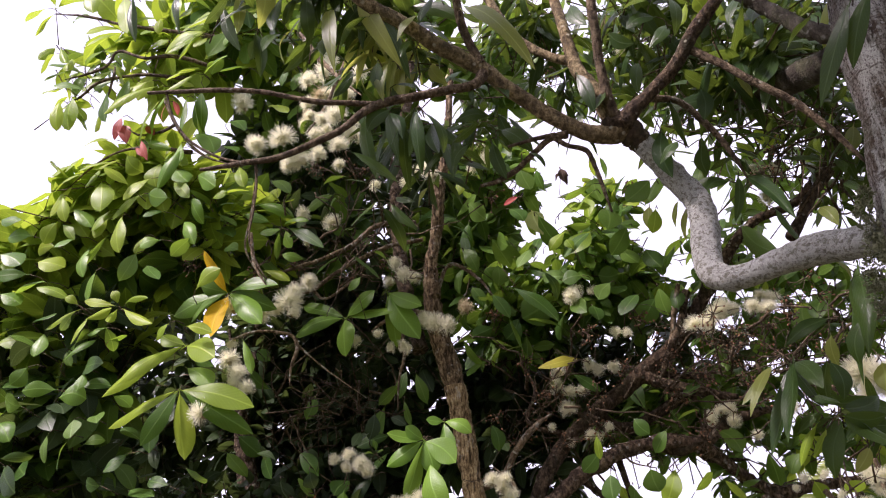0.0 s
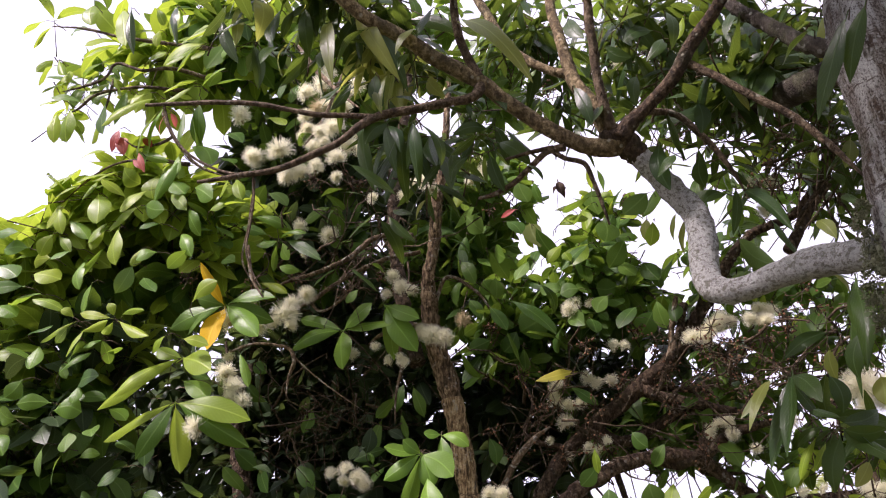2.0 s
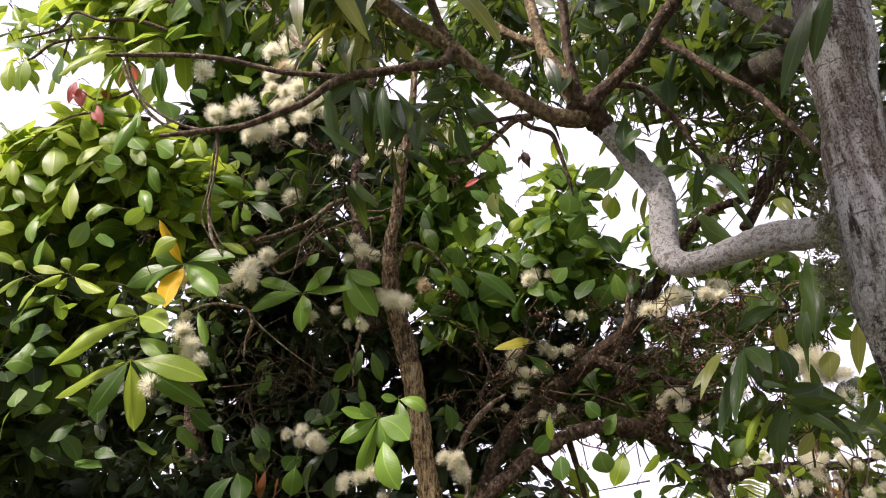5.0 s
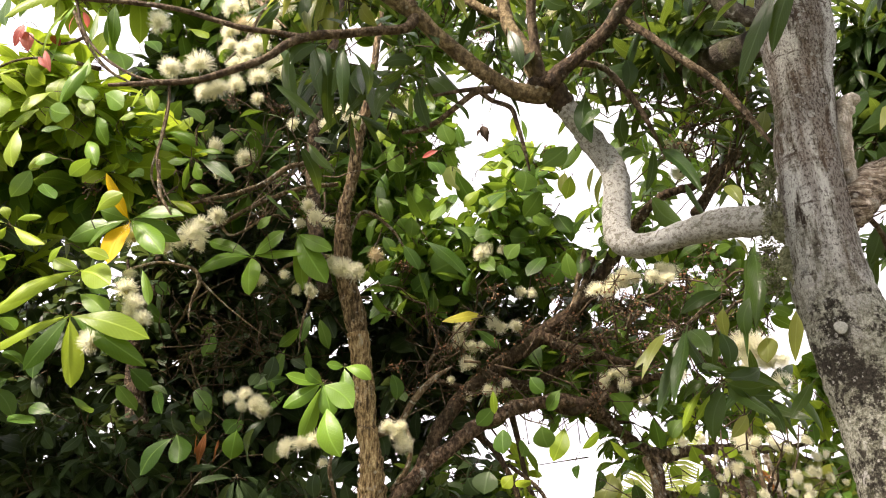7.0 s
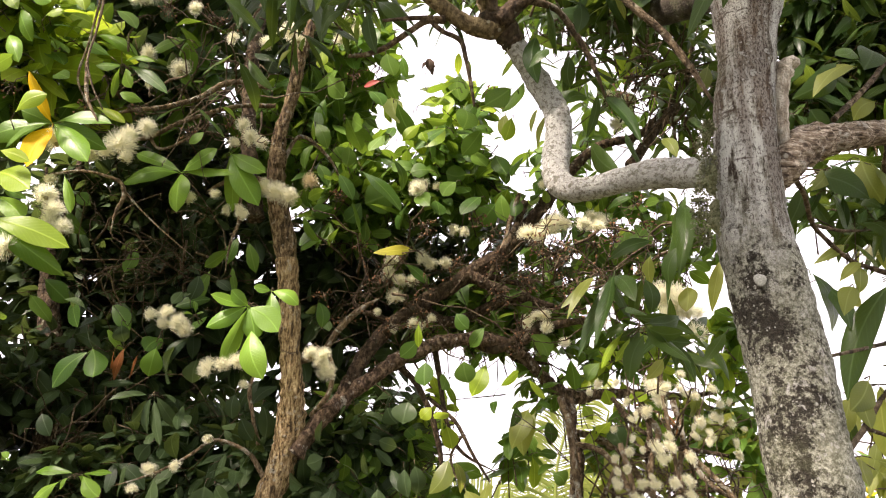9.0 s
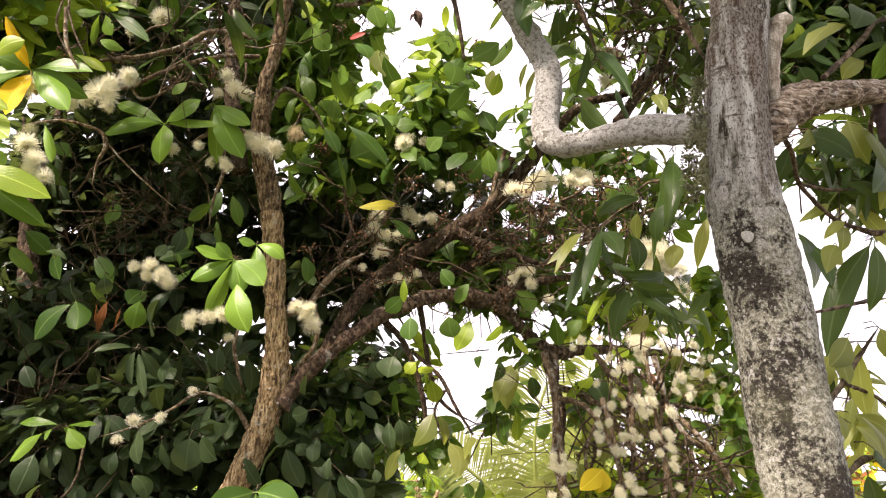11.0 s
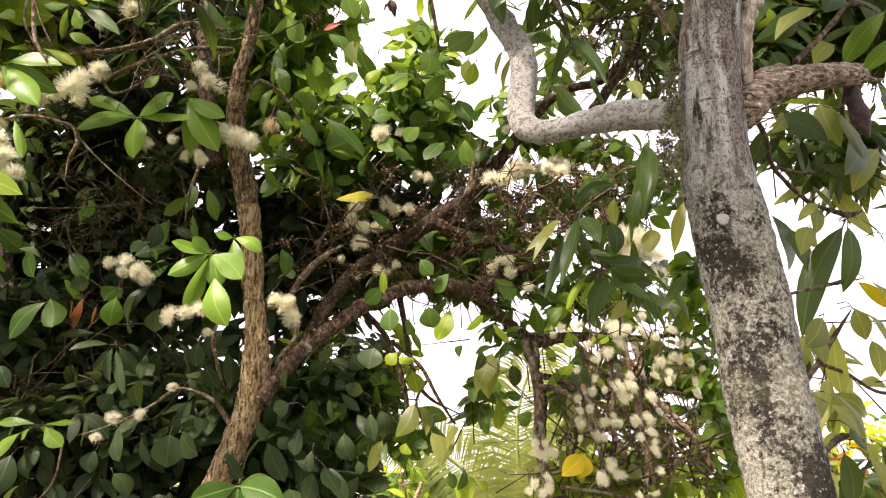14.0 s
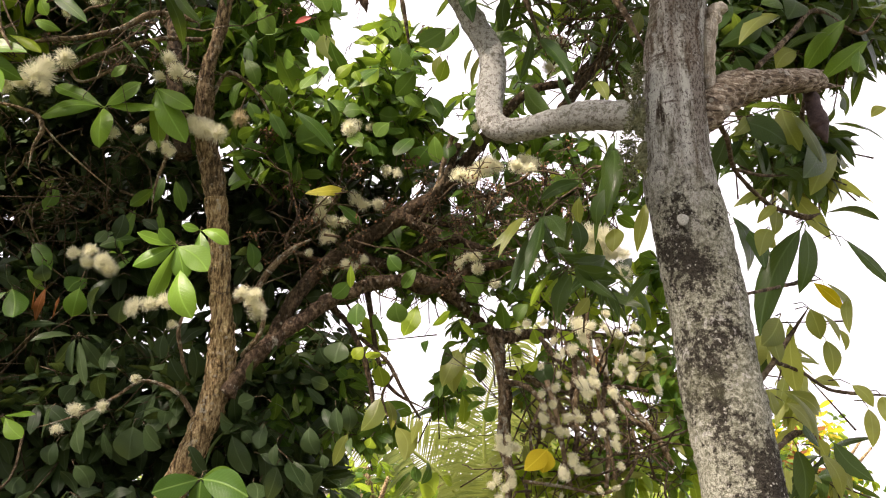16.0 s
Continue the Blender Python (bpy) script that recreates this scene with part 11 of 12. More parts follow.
flower(rose_apple_tree, (-1.086, 2.480, 3.828), 0.028)
flower(rose_apple_tree, (-1.052, 2.480, 3.876), 0.040)
flower(rose_apple_tree, (-1.042, 2.480, 3.593), 0.027)
flower(rose_apple_tree, (-1.302, 2.480, 3.919), 0.034)
flower(rose_apple_tree, (-1.131, 2.480, 3.395), 0.030)
flower(rose_apple_tree, (-1.266, 2.480, 3.675), 0.029)
flower(rose_apple_tree, (-1.281, 2.480, 3.683), 0.036)
flower(rose_apple_tree, (-1.291, 2.480, 3.753), 0.037)
flower(rose_apple_tree, (-1.104, 2.480, 3.751), 0.039)
flower(rose_apple_tree, (-1.253, 2.480, 3.575), 0.037)
flower(rose_apple_tree, (-0.656, 2.630, 2.745), 0.043, faded=True)
flower(rose_apple_tree, (0.305, 2.480, 3.500), 0.043, faded=True)
flower(rose_apple_tree, (-1.230, 2.480, 3.784), 0.051, faded=True)
flower(rose_apple_tree, (-1.291, 2.480, 3.691), 0.035, faded=True)
spent_bunch(rose, (0.268, 2.900, 2.595), 0.146, 16)
spent_bunch(rose, (-0.112, 2.950, 2.550), 0.130, 14)
spent_bunch(rose, (0.170, 2.950, 2.493), 0.146, 14)
spent_bunch(rose, (-0.375, 2.950, 2.294), 0.127, 12)
spent_bunch(rose, (-0.597, 2.800, 2.363), 0.084, 8)
spent_bunch(rose, (0.411, 2.900, 2.532), 0.122, 10)
spent_bunch(rose, (-0.246, 2.950, 2.340), 0.131, 12)
spent_bunch(rose, (-0.541, 2.900, 2.298), 0.128, 10)
spent_bunch(rose, (0.324, 2.950, 2.489), 0.133, 14)
spent_bunch(rose, (0.677, 2.950, 1.717), 0.123, 12)
spent_bunch(rose, (-0.052, 3.100, 2.558), 0.116, 10)
spent_bunch(rose, (0.252, 3.100, 2.662), 0.141, 14)
spent_bunch(rose, (0.324, 3.100, 2.714), 0.118, 10)
spent_bunch(rose, (-0.357, 3.100, 2.614), 0.094, 10)
spent_bunch(rose, (-0.473, 3.000, 2.397), 0.111, 8)
spent_bunch(rose, (-0.207, 3.100, 2.314), 0.114, 8)
spent_bunch(rose, (-1.009, 2.700, 3.017), 0.086, 9)
spent_bunch(rose, (-0.804, 2.750, 2.761), 0.085, 8)
spent_bunch(rose, (0.361, 3.000, 2.643), 0.128, 14)
spent_bunch(rose, (-0.546, 2.700, 3.251), 0.093, 8)
spent_bunch(rose, (0.785, 3.100, 1.814), 0.130, 12)
spent_bunch(rose, (0.573, 3.200, 2.000), 0.137, 12)
spent_bunch(rose, (0.674, 3.200, 2.188), 0.116, 10)
spent_bunch(rose, (-0.210, 2.400, 3.573), 0.109, 12)
spent_bunch(rose, (-0.962, 2.700, 2.958), 0.092, 8)
spent_bunch(rose, (0.631, 2.500, 3.176), 0.098, 10)
spent_bunch(rose, (-0.386, 3.000, 2.485), 0.111, 10)
spent_bunch(rose, (0.710, 2.800, 3.311), 0.114, 12)
spent_bunch(rose, (0.006, 2.900, 3.310), 0.094, 9)
spent_bunch(rose, (-1.082, 2.600, 3.442), 0.145, 12)
spent_bunch(rose, (-1.370, 2.600, 3.030), 0.116, 8)
spent_bunch(rose, (-1.136, 2.600, 2.933), 0.083, 8)
spent_bunch(rose, (1.310, 2.800, 1.793), 0.059, 4)
spent_bunch(rose, (0.323, 3.100, 1.536), 0.085, 8)
spent_bunch(rose, (-0.493, 2.900, 2.604), 0.133, 14)
spent_bunch(rose, (-0.438, 2.900, 2.461), 0.129, 14)
spent_bunch(rose, (-0.227, 2.900, 2.437), 0.127, 14)
spent_bunch(rose, (0.036, 2.900, 2.537), 0.126, 14)
spent_bunch(rose, (0.055, 2.900, 2.405), 0.123, 14)
spent_bunch(rose, (-0.040, 2.900, 2.730), 0.109, 12)
spent_bunch(rose, (0.307, 2.900, 2.397), 0.120, 14)
spent_bunch(rose, (0.478, 2.800, 2.614), 0.099, 12)
spent_bunch(rose, (-0.241, 2.900, 2.688), 0.110, 12)
spent_bunch(rose, (-0.574, 2.800, 2.768), 0.111, 10)
spent_bunch(rose, (0.124, 2.900, 2.234), 0.119, 12)
spent_bunch(rose, (0.566, 2.700, 2.645), 0.096, 10)
spent_bunch(rose, (0.503, 3.000, 1.738), 0.104, 10)
spent_bunch(rose, (0.794, 3.000, 1.722), 0.104, 10)
spent_bunch(rose, (0.661, 3.000, 1.970), 0.107, 10)
spent_bunch(rose, (-1.295, 2.600, 3.487), 0.123, 10)
spent_bunch(rose, (-1.432, 2.400, 2.919), 0.087, 8)
spent_bunch(rose, (-1.714, 2.400, 2.991), 0.090, 6)
spent_bunch(rose, (0.175, 2.750, 2.572), 0.11, 9)
spent_bunch(rose, (0.242, 2.700, 2.510), 0.11, 9)
spent_bunch(rose, (0.376, 2.700, 2.556), 0.11, 9)
spent_bunch(rose, (0.515, 2.600, 2.669), 0.11, 9)
spent_bunch(rose, (0.441, 2.600, 2.581), 0.11, 9)
spent_bunch(rose, (0.137, 2.800, 2.434), 0.11, 9)
spent_bunch(rose, (0.290, 2.700, 2.360), 0.11, 9)
spent_bunch(rose, (0.380, 2.650, 2.263), 0.11, 9)
spent_bunch(rose, (0.523, 2.600, 2.414), 0.11, 9)
spent_bunch(rose, (0.218, 2.750, 2.641), 0.11, 9)
spent_bunch(rose, (0.115, 2.800, 2.281), 0.11, 9)
spent_bunch(rose, (0.398, 2.200, 2.851), 0.11, 9)
spent_bunch(rose, (0.454, 2.200, 2.913), 0.11, 9)
spent_bunch(rose, (0.011, 2.850, 2.609), 0.11, 9)
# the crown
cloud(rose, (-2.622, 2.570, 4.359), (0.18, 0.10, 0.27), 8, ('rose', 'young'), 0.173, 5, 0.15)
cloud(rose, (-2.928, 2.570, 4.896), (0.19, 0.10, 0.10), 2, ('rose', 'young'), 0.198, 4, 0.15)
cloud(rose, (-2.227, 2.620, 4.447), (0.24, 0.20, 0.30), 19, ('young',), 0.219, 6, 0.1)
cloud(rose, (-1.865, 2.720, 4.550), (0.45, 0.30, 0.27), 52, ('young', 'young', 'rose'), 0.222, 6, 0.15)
# front masses kept all young, so that their colour reads as sunlit
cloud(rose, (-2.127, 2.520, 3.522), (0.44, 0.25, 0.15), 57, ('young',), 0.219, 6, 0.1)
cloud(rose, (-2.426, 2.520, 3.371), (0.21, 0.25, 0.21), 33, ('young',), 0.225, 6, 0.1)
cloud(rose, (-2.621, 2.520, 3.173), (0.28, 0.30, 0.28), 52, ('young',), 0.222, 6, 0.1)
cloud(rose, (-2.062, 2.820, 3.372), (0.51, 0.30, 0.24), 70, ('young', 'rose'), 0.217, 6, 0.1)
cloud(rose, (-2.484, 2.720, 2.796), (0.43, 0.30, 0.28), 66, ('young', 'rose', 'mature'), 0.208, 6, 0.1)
cloud(rose, (-2.533, 2.720, 2.400), (0.36, 0.30, 0.26), 57, ('rose', 'mature'), 0.192, 6, 0.1)
cloud(rose, (-3.323, 2.720, 2.959), (0.41, 0.40, 0.81), 132, ('rose',), 0.182, 6, 0.1)
cloud(rose, (-1.566, 3.120, 4.096), (0.49, 0.30, 0.33), 96, ('rose', 'mature'), 0.184, 6, 0.1)
cloud(rose, (-1.709, 3.220, 3.549), (0.44, 0.30, 0.26), 88, ('rose', 'mature'), 0.165, 6, 0.1)
cloud(rose, (-0.917, 3.420, 3.347), (0.34, 0.30, 0.31), 101, ('rose',), 0.147, 6, 0.1)
cloud(rose, (-0.660, 3.420, 3.733), (0.24, 0.30, 0.26), 52, ('rose',), 0.152, 6, 0.1)
cloud(rose, (-1.289, 3.220, 4.576), (0.51, 0.30, 0.39), 79, ('rose',), 0.180, 6, 0.2)
cloud(rose, (-0.544, 3.300, 2.966), (0.31, 0.30, 0.28), 96, ('rose',), 0.128, 6, 0.1)
cloud(rose, (-0.139, 3.300, 3.130), (0.26, 0.30, 0.26), 79, ('rose',), 0.127, 6, 0.1)
cloud(rose, (-0.152, 3.400, 3.553), (0.17, 0.20, 0.14), 22, ('young', 'rose'), 0.131, 6, 0.1)
cloud(rose, (-0.614, 3.420, 4.517), (0.38, 0.30, 0.26), 48, ('rose',), 0.165, 6, 0.2)
cloud(rose, (0.115, 3.420, 4.322), (0.39, 0.30, 0.33), 25, ('rose',), 0.155, 6, 0.2)
cloud(rose, (0.385, 3.300, 3.044), (0.34, 0.30, 0.25), 29, ('rose',), 0.127, 6, 0.2)
cloud(rose, (0.623, 3.420, 3.599), (0.32, 0.30, 0.32), 29, ('rose',), 0.138, 6, 0.2)
cloud(rose, (0.693, 3.420, 2.834), (0.26, 0.30, 0.26), 39, ('rose',), 0.124, 6, 0.2)
cloud(rose, (0.299, 3.400, 2.575), (0.36, 0.30, 0.21), 39, ('rose',), 0.117, 6, 0.2)
cloud(rose, (-0.069, 3.400, 2.444), (0.33, 0.30, 0.22), 36, ('rose',), 0.118, 6, 0.2)
cloud(rose, (0.644, 3.420, 2.353), (0.23, 0.30, 0.20), 34, ('rose', 'young'), 0.116, 6, 0.2)
cloud(rose, (0.334, 3.400, 2.198), (0.27, 0.30, 0.13), 23, ('rose',), 0.110, 6, 0.2)
cloud(rose, (0.676, 3.300, 2.800), (0.30, 0.30, 0.20), 23, ('rose',), 0.124, 6, 0.2)
cloud(rose, (0.228, 3.400, 2.454), (0.30, 0.30, 0.18), 17, ('rose',), 0.124, 6, 0.2)
cloud(rose, (0.705, 3.400, 1.938), (0.36, 0.30, 0.22), 17, ('young', 'young', 'rose'), 0.118, 6, 0.2)
cloud(rose, (0.777, 3.300, 1.567), (0.34, 0.30, 0.14), 18, ('young', 'young', 'rose'), 0.111, 6, 0.2)
cloud(rose, (0.123, 3.300, 1.892), (0.12, 0.15, 0.12), 13, ('rose',), 0.130, 5, 0.6)
cloud(rose, (-0.199, 3.300, 1.772), (0.14, 0.15, 0.12), 13, ('rose',), 0.124, 5, 0.5)
cloud(rose, (-0.160, 3.300, 2.027), (0.12, 0.15, 0.07), 6, ('young',), 0.116, 5, 0.2)
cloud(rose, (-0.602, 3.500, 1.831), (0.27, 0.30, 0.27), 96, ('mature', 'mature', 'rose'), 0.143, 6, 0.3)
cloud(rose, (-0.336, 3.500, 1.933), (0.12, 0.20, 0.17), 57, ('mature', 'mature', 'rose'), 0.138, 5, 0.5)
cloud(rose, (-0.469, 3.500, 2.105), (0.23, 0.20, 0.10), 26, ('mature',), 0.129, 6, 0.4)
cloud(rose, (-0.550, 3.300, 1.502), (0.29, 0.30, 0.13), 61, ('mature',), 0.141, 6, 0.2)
cloud(rose, (1.040, 3.300, 2.314), (0.14, 0.20, 0.19), 21, ('rose', 'young'), 0.124, 6, 0.3)
cloud(rose, (1.091, 3.420, 2.019), (0.13, 0.20, 0.22), 17, ('young', 'rose'), 0.125, 6, 0.3)
cloud(rose, (1.097, 3.420, 1.666), (0.14, 0.20, 0.21), 19, ('young', 'rose'), 0.122, 6, 0.3)
cloud(rose, (0.953, 3.300, 2.805), (0.13, 0.20, 0.15), 11, ('rose', 'young'), 0.130, 6, 0.3)
# three leaf masses above the view, added to shade the inner crown
cloud(rose, (-2.2, 3.1, 5.2), (1.2, 0.7, 0.5), 40, ("rose",), 0.15, 6, 0.2, respect=False)
cloud(rose, (-0.8, 3.3, 5.2), (1.0, 0.7, 0.5), 45, ("rose",), 0.15, 6, 0.2, respect=False)
cloud(rose, (0.5, 3.6, 5.3), (1.0, 0.7, 0.5), 60, ("rose",), 0.15, 6, 0.2, respect=False)
cloud(rose, (-0.208, 3.500, 2.666), (0.24, 0.20, 0.13), 6, ('rose',), 0.124, 6, 0.2)
cloud(rose, (0.133, 3.500, 2.617), (0.21, 0.20, 0.16), 4, ('rose',), 0.123, 6, 0.2)
# a leaf mass left of the view, added to shade the lower left crown
cloud(rose, (-2.42, 1.66, 2.52), (0.32, 0.3, 0.25), 42, ("rose",), 0.17, 6, 0.2, respect=False)
cloud(mango, (0.420, 1.900, 3.079), (0.07, 0.05, 0.05), 4, ("mango",), 0.19, 6, 0.25, respect=False)
cloud(mango, (0.336, 2.000, 3.120), (0.07, 0.05, 0.05), 4, ("mango",), 0.19, 6, 0.25, respect=False)
cloud(mango, (0.371, 1.930, 3.022), (0.07, 0.05, 0.05), 4, ("mango",), 0.19, 6, 0.25, respect=False)
cloud(rose, (-1.250, 3.550, 2.859), (0.12, 0.12, 0.10), 7, ("mature",), 0.14, 6, 0.15, respect=False)
cloud(rose, (-1.062, 3.500, 2.857), (0.12, 0.12, 0.10), 7, ("mature",), 0.14, 6, 0.15, respect=False)
cloud(rose, (-1.204, 3.500, 2.941), (0.12, 0.12, 0.10), 7, ("mature",), 0.14, 6, 0.15, respect=False)
cloud(rose, (-1.327, 3.500, 2.967), (0.12, 0.12, 0.10), 7, ("mature",), 0.14, 6, 0.15, respect=False)
one_leaf(mango, "mango", (0.441, 1.860, 3.035), (0.351, 1.840, 2.859), 0.047, (-0.2, -0.9, 0.2))
one_leaf(mango, "mango", (0.421, 1.880, 3.045), (0.323, 1.860, 2.924), 0.045, (-0.2, -0.9, 0.2))
one_leaf(mango, "mango", (0.376, 1.900, 3.095), (0.347, 1.880, 2.906), 0.049, (-0.2, -0.9, 0.2))
one_leaf(mango, "mango", (0.420, 1.850, 2.979), (0.370, 1.830, 2.813), 0.043, (-0.2, -0.9, 0.2))
one_leaf(mango, "mango", (0.382, 1.920, 3.042), (0.284, 1.900, 2.916), 0.045, (-0.2, -0.9, 0.2))
cloud(mango, (0.352, 2.350, 2.971), (0.10, 0.08, 0.08), 5, ("mango", "mango", "rose"), 0.15, 6, 0.25)
cloud(mango, (0.571, 2.300, 2.959), (0.10, 0.08, 0.08), 5, ("mango", "mango", "rose"), 0.15, 6, 0.25)
cloud(mango, (0.434, 2.400, 2.843), (0.10, 0.08, 0.08), 5, ("mango", "mango", "rose"), 0.15, 6, 0.25)
cloud(mango, (0.226, 2.400, 2.871), (0.10, 0.08, 0.08), 5, ("mango", "mango", "rose"), 0.15, 6, 0.25)
cloud(mango, (0.556, 2.300, 2.753), (0.10, 0.08, 0.08), 5, ("mango", "mango", "rose"), 0.15, 6, 0.25)
# the dark inside of the crown, its shade put into the darker leaf green
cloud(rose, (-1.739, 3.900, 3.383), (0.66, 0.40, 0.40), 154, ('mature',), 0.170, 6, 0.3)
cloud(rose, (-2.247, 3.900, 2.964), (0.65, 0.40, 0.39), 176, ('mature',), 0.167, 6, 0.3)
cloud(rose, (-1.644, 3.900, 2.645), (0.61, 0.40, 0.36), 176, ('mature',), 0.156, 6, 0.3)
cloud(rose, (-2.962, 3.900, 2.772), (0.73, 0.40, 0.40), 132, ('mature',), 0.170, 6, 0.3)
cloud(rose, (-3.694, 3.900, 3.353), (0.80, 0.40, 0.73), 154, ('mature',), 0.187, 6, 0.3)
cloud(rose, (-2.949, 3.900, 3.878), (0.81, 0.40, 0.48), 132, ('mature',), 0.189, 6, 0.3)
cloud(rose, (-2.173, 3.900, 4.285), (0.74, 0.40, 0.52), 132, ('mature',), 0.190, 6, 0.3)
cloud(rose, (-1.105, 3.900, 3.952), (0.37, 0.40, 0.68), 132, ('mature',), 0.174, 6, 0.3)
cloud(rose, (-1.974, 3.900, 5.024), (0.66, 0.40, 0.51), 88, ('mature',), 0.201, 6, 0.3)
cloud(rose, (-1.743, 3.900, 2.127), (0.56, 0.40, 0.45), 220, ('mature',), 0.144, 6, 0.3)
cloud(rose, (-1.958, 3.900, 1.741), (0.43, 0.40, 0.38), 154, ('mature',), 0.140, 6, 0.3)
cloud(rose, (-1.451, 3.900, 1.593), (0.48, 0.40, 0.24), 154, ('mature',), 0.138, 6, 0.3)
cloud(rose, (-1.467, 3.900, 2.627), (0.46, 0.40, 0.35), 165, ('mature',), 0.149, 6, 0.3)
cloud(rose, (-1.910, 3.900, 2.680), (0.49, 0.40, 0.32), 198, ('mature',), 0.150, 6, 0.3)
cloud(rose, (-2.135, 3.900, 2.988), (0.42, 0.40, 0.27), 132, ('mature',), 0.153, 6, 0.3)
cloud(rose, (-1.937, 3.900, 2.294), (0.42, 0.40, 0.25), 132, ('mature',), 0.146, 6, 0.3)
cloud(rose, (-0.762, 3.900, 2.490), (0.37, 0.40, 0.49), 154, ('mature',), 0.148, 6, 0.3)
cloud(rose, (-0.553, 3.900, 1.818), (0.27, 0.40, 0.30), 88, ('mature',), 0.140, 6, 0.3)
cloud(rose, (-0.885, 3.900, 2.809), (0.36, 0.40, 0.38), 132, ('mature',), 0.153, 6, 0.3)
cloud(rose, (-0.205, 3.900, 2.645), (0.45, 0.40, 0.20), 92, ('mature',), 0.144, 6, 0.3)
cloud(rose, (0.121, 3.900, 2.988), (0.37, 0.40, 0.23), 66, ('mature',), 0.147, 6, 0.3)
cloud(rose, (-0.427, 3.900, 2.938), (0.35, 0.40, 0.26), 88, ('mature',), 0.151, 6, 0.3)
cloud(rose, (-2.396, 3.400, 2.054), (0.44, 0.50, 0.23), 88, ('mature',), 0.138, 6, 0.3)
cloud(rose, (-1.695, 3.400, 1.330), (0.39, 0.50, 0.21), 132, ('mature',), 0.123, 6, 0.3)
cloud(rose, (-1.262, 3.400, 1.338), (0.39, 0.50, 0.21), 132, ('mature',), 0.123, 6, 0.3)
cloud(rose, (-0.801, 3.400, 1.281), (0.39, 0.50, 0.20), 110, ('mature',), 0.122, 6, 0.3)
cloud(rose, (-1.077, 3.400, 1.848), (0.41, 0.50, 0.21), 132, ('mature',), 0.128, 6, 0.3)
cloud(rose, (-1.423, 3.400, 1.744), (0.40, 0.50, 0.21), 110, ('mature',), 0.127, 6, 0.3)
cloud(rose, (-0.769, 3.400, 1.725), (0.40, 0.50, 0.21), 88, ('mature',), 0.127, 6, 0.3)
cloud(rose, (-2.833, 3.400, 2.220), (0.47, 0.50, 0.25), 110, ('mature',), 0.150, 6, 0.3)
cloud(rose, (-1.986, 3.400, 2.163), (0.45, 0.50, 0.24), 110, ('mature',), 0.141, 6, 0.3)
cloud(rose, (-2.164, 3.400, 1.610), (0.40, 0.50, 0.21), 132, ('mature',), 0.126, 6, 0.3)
# the thicket below
cloud(rose, (0.623, 3.300, 1.870), (0.30, 0.15, 0.16), 26, ('pale', 'rose', 'young'), 0.12, 6, 0.35)
cloud(rose, (0.867, 3.300, 2.017), (0.20, 0.15, 0.14), 20, ('rose', 'pale'), 0.12, 6, 0.35)
cloud(rose, (0.777, 3.200, 1.641), (0.25, 0.15, 0.14), 26, ('pale', 'rose', 'young'), 0.12, 6, 0.35)
cloud(rose, (0.505, 3.200, 1.550), (0.22, 0.15, 0.10), 16, ('pale', 'young'), 0.12, 6, 0.35)
cloud(rose, (1.042, 3.200, 1.869), (0.10, 0.15, 0.24), 18, ('pale', 'rose'), 0.12, 6, 0.35)
cloud(rose, (0.067, 3.500, 2.583), (0.30, 0.15, 0.18), 18, ('rose',), 0.13, 6, 0.35)
tangle(rose, (0.292, 2.700, 2.446), (0.20, 0.15, 0.16), 26, 0.22, 0.003)
tangle(rose, (0.451, 2.600, 2.331), (0.20, 0.15, 0.14), 26, 0.22, 0.003)
tangle(rose, (0.074, 2.800, 2.389), (0.20, 0.15, 0.14), 22, 0.22, 0.003)
tangle(rose, (0.572, 2.500, 2.480), (0.16, 0.15, 0.12), 18, 0.22, 0.003)
tangle(mango, (0.470, 2.200, 2.873), (0.14, 0.15, 0.12), 18, 0.18, 0.003)
tangle(mango, (0.543, 2.100, 2.753), (0.12, 0.15, 0.12), 16, 0.18, 0.003)
tangle(rose, (0.533, 2.850, 1.858), (0.20, 0.15, 0.20), 34, 0.26, 0.0034)
tangle(rose, (0.692, 2.850, 1.742), (0.20, 0.15, 0.20), 34, 0.26, 0.0034)
tangle(rose, (0.546, 2.850, 1.622), (0.20, 0.15, 0.20), 34, 0.26, 0.0034)
tangle(rose, (0.766, 2.850, 1.588), (0.20, 0.15, 0.20), 34, 0.26, 0.0034)
# bare twigs
tangle(rose, (-0.251, 3.000, 2.425), (0.36, 0.20, 0.18), 45, 0.20, 0.0024)
tangle(rose, (0.205, 3.100, 2.587), (0.26, 0.20, 0.16), 36, 0.17, 0.0022)
tangle(rose, (-1.319, 3.000, 2.548), (0.43, 0.30, 0.27), 45, 0.25, 0.002)
tangle(rose, (0.589, 3.100, 1.811), (0.24, 0.20, 0.24), 60, 0.22, 0.003)
tangle(rose, (0.288, 3.000, 2.584), (0.32, 0.20, 0.21), 50, 0.20, 0.0024)
tangle(rose, (-1.364, 2.800, 3.097), (0.37, 0.20, 0.20), 22, 0.20, 0.0028)
tangle(rose, (-0.461, 3.000, 2.402), (0.31, 0.20, 0.22), 60, 0.28, 0.0028)
tangle(rose, (-1.122, 2.700, 3.063), (0.37, 0.15, 0.15), 40, 0.25, 0.0028)
tangle(rose, (0.394, 2.400, 3.234), (0.35, 0.20, 0.24), 40, 0.25, 0.0028)
tangle(rose, (-1.138, 2.800, 3.581), (0.31, 0.20, 0.31), 40, 0.25, 0.0028)
tangle(rose, (-1.545, 3.200, 1.829), (0.34, 0.30, 0.27), 60, 0.35, 0.003)
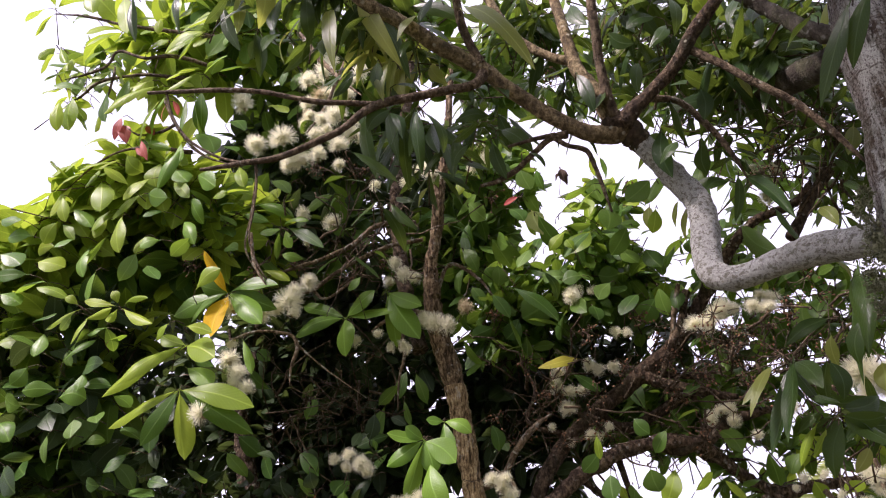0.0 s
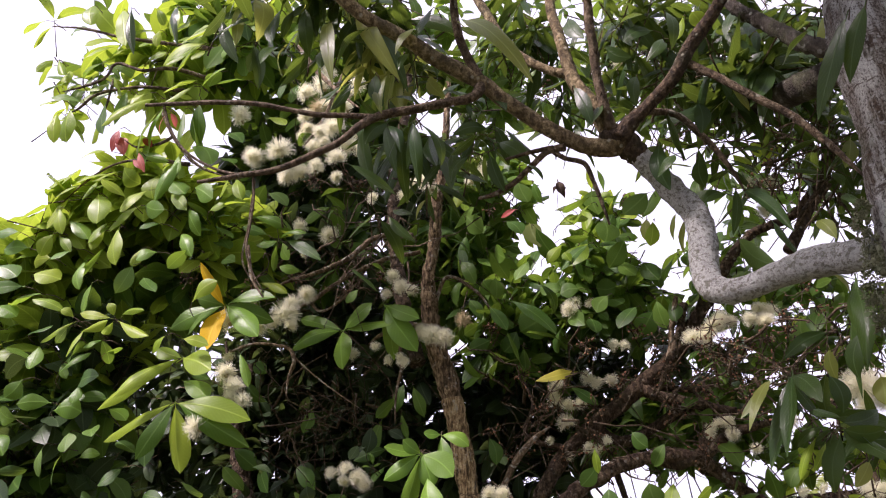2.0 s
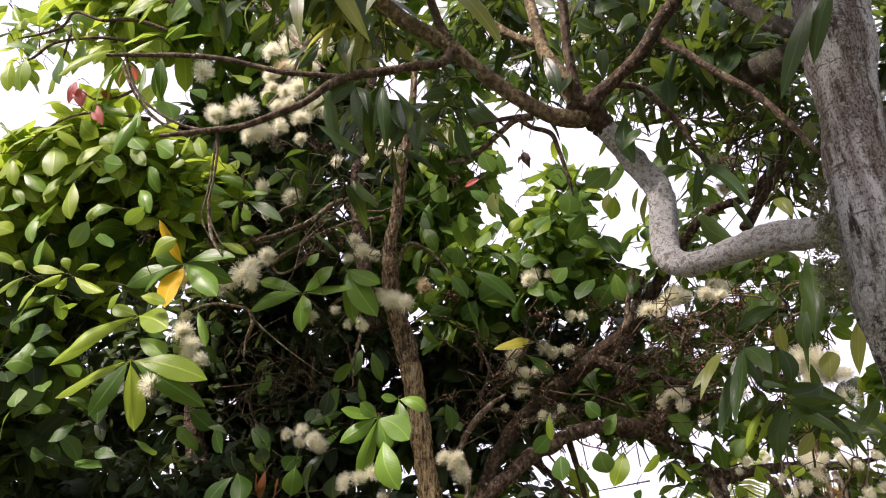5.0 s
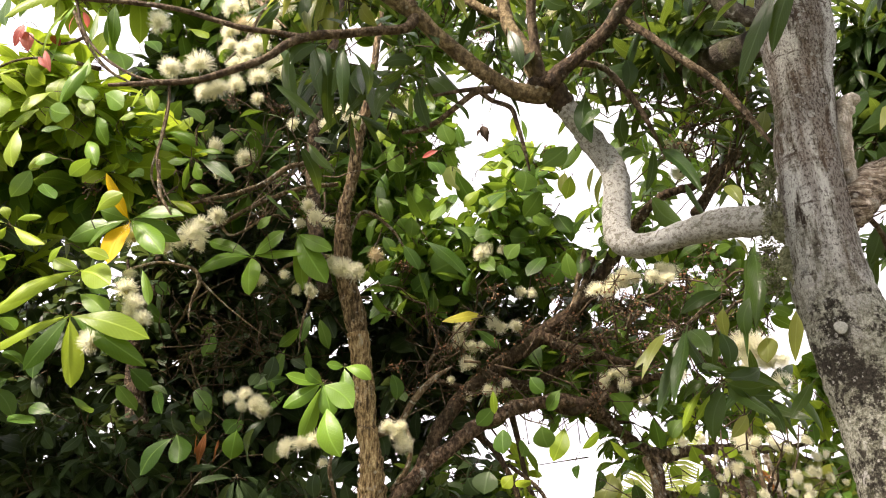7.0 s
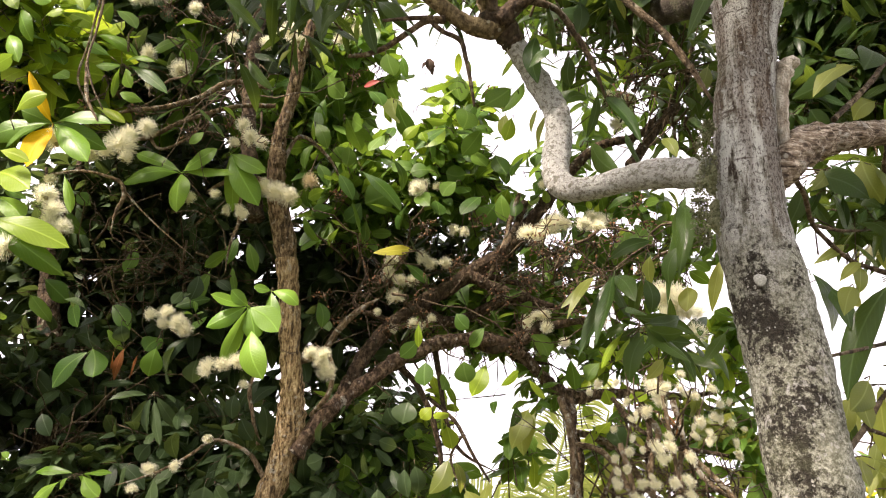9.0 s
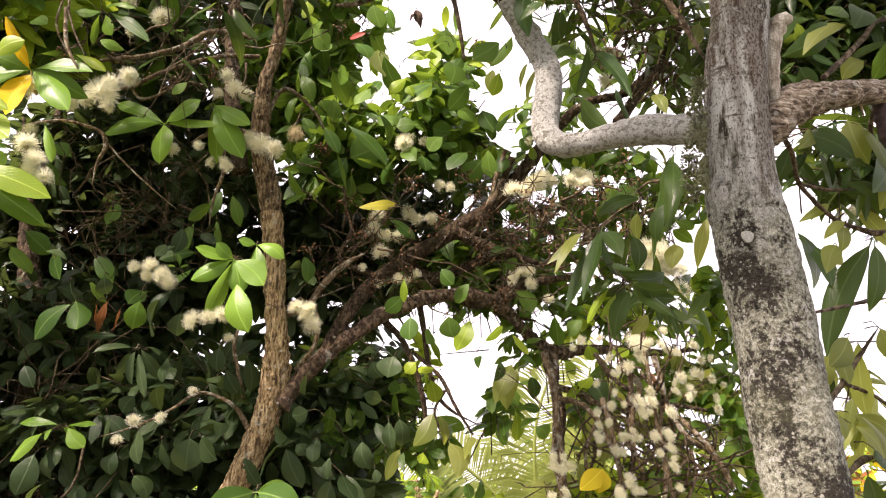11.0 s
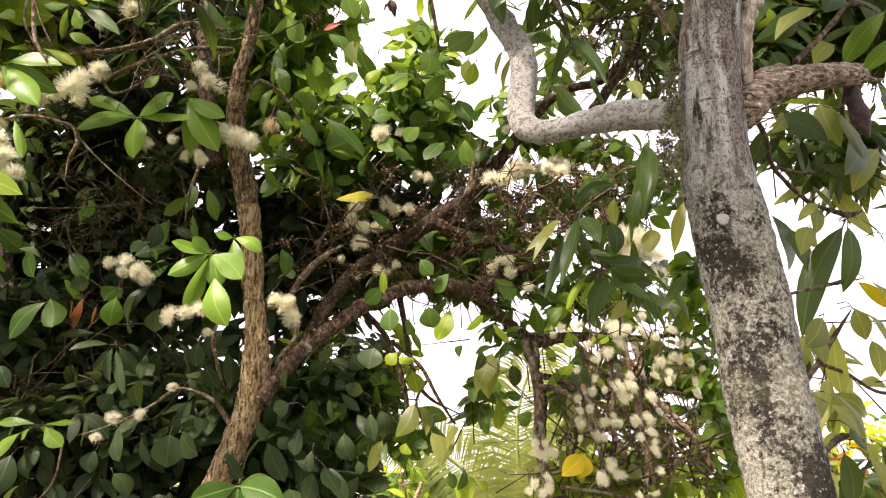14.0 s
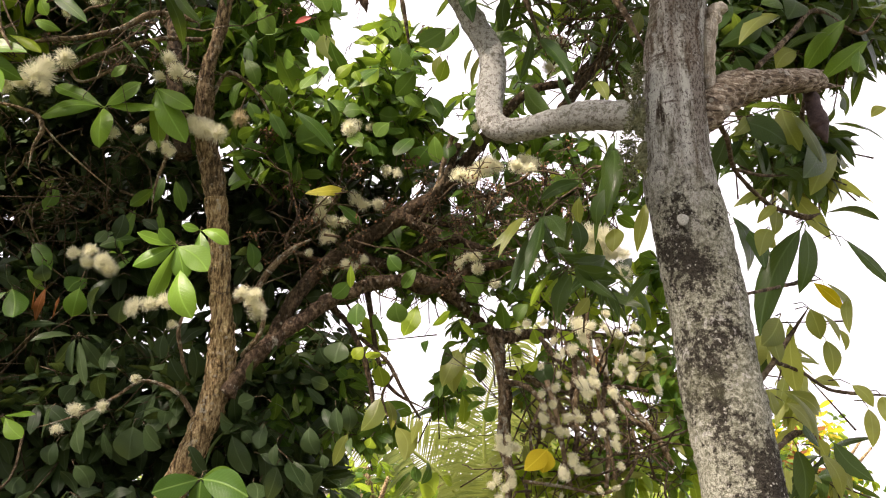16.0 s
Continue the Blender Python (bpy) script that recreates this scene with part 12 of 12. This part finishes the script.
tangle(rose, (-1.503, 3.000, 2.569), (0.34, 0.20, 0.18), 60, 0.30, 0.003)
tangle(rose, (-1.154, 2.500, 3.034), (0.40, 0.15, 0.18), 40, 0.25, 0.0028)
tangle(rose, (-1.648, 3.100, 2.711), (0.39, 0.30, 0.31), 50, 0.35, 0.002)

# stems inside the crown, in the limb bark darkened for shade
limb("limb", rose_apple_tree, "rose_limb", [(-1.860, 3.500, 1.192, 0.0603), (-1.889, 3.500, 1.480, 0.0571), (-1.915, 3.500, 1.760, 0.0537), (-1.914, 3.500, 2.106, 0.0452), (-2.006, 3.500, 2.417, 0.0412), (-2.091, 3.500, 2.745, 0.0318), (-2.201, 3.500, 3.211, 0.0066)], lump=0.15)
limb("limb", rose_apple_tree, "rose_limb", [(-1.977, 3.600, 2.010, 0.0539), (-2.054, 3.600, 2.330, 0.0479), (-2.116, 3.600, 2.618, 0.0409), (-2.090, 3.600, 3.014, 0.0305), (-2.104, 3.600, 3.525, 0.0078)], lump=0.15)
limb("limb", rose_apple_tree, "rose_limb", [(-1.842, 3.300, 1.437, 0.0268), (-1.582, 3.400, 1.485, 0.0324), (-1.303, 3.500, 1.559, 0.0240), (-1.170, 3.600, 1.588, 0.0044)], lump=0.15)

mango.finish()
rose.finish()


# ---- a palm behind ----
def frond(tree, points, leaflet, pitch=0.022):
    """One feathered frond: an arching midrib with rows of narrow drooping leaflets."""
    n = len(points)
    rv, rf = tube([(*p, 0.020 * (1 - i / n) + 0.004) for i, p in enumerate(points)], 6, 0.1, 0.0)
    stem = part("frond", mesh_of("frond", rv, rf, MAT["palm"]), None, tree)
    line = smooth_line([(*p, 0.0) for p in points], pitch)[:, :3]
    v, f, uv = [], [], []
    for i in range(2, len(line) - 1):
        s = i / len(line)
        p = Vector(line[i])
        along = Vector(line[i + 1] - line[i - 1]).normalized()
        side = along.cross(Vector((0.1, -1, 0.25))).normalized()
        for sg in (-1, 1):
            d = (side * sg + along * (0.25 + 0.5 * s) + Vector((RNG.gauss(0, 0.05), RNG.gauss(-0.1, 0.12), RNG.gauss(-0.12, 0.06)))).normalized()
            ln = leaflet * math.sin(math.pi * (0.22 + 0.72 * s)) * RNG.uniform(0.85, 1.1)
            wd = along * 0.014
            k = len(v)
            m = p + d * ln * 0.5 + Vector((0, 0, 0.015))
            e = p + d * ln + Vector((0, 0, -0.16 * ln))
            v += [p - wd * 0.4, p + wd * 0.4, m + wd, m - wd, e]
            uv += [(0, 0), (1, 0), (1, 0.5), (0, 0.5), (0.5, 1)]
            f += [(k, k + 1, k + 2, k + 3), (k + 3, k + 2, k + 4)]
    me = mesh_of("frond_blade", v, f, MAT["palm"], False)
    lay = me.uv_layers.new(name="UVMap")
    for lp in me.loops:
        lay.data[lp.index].uv = uv[lp.vertex_index]
    sub_part("frond_blade", me, stem)


palm = thing("palm_tree", (0.93, 8.00, 0.0), "young palm with long feathered light green fronds", "palm tree")
PALM_FOOT = (0.93, 8.00, 0.76)
part("trunk", mesh_of("trunk", *tube([(PALM_FOOT[0], 8, -0.1, 0.16), (PALM_FOOT[0], 8, PALM_FOOT[2] * 0.6, 0.13), (*PALM_FOOT, 0.10)], 12, 0.1, 0.1), MAT["rose_bark"]), None, palm)
frond(palm, [(0.93, 8.00, 0.76), (0.83, 7.90, 1.32), (0.75, 7.80, 1.84), (0.78, 7.70, 2.37), (0.95, 7.60, 2.79), (1.21, 7.50, 3.06)], 0.58)
frond(palm, [(0.93, 8.00, 0.76), (0.60, 7.90, 1.32), (0.15, 7.80, 1.77), (-0.34, 7.70, 2.02), (-0.76, 7.60, 2.06), (-1.10, 7.50, 1.89)], 0.50)
frond(palm, [(0.93, 8.00, 0.76), (1.25, 7.90, 1.33), (1.68, 7.80, 1.65), (2.09, 7.70, 1.70), (2.43, 7.60, 1.55)], 0.50)
frond(palm, [(0.93, 8.00, 0.76), (1.06, 8.30, 1.42), (1.26, 8.40, 2.10), (1.58, 8.50, 2.59), (2.02, 8.60, 2.87)], 0.52)
frond(palm, [(0.93, 8.00, 0.76), (0.68, 8.20, 1.15), (0.24, 8.40, 1.41), (-0.23, 8.50, 1.45), (-0.63, 8.60, 1.28)], 0.45)
frond(palm, [(0.93, 8.00, 0.76), (1.32, 8.00, 1.07), (1.87, 8.00, 1.23), (2.37, 8.00, 1.14)], 0.45)
frond(palm, [(0.93, 8.00, 0.76), (0.74, 8.20, 1.31), (0.57, 8.30, 1.85), (0.51, 8.40, 2.32), (0.60, 8.40, 2.68)], 0.50)
frond(palm, [(0.93, 8.00, 0.76), (0.95, 7.70, 1.28), (1.01, 7.50, 1.68), (1.15, 7.40, 1.98), (1.37, 7.30, 2.13)], 0.45)


# ---- bushes and trees far behind ----
def far_tree(x, y, height, spread, kinds, n, leaf, label):
    tree = thing("tree", (x, y, 0), label, "tree", "trees behind")
    crown = Crown(tree)
    part("trunk", mesh_of("trunk", *tube([(x, y, -0.1, 0.16), (x + 0.1, y, height * 0.4, 0.12), (x, y, height * 0.8, 0.05)], 9, 0.2, 0.15), MAT["rose_bark"]), None, tree)
    for k in range(5):
        a = 1.256 * k
        part("limb", mesh_of("limb", *tube([(x + 0.05, y, height * 0.35, 0.06), (x + spread * 0.4 * math.cos(a), y + spread * 0.4 * math.sin(a), height * 0.55, 0.04), (x + spread * 0.8 * math.cos(a), y + spread * 0.8 * math.sin(a), height * 0.75, 0.015)], 7, 0.2, 0.1), MAT["rose_bark"]), None, tree)
    for k in range(9):
        a = 2.4 * k
        r = spread * 0.6 * math.sqrt(k / 9)
        cloud(crown, (x + r * math.cos(a), y + r * math.sin(a), height * (0.42 + 0.12 * (k % 4))), (spread * 0.5, spread * 0.5, height * 0.2), n, kinds, leaf, 6, 0.2, respect=False)
    crown.finish()


far_tree(-0.4, 8.0, 2.1, 1.0, ("young", "rose"), 22, 0.16, "light green bush behind the trees")
far_tree(5.6, 11.5, 2.9, 1.5, ("young", "young", "rose", "rose", "gold", "rust"), 30, 0.2, "distant garden tree with yellowing leaves")
far_tree(1.45, 9.8, 2.5, 0.85, ("rose", "mature"), 26, 0.16, "dark green bush behind the palm")
far_tree(-6.0, 9.0, 3.0, 1.8, ("rose",), 30, 0.2, "dark green garden tree")
for x, y, h in ((-3.2, 13.0, 2.0), (-0.2, 13.5, 1.9), (2.2, 13.0, 2.1), (4.4, 14.0, 1.9)):
    far_tree(x, y, h, 1.5, ("young", "rose"), 26, 0.22, "sunlit light green garden bush far behind")
# trees added behind the camera, never in view, to cut the low sky light
for x, y, h in ((-6.5, -3.2, 2.4), (-3.4, -4.6, 2.7), (-0.3, -5.0, 2.8), (2.9, -4.6, 2.7), (5.8, -2.8, 2.5)):
    far_tree(x, y, h, 2.2, ("mature", "rose"), 16, 0.6, "unseen dark tree added behind the camera to block sky light")
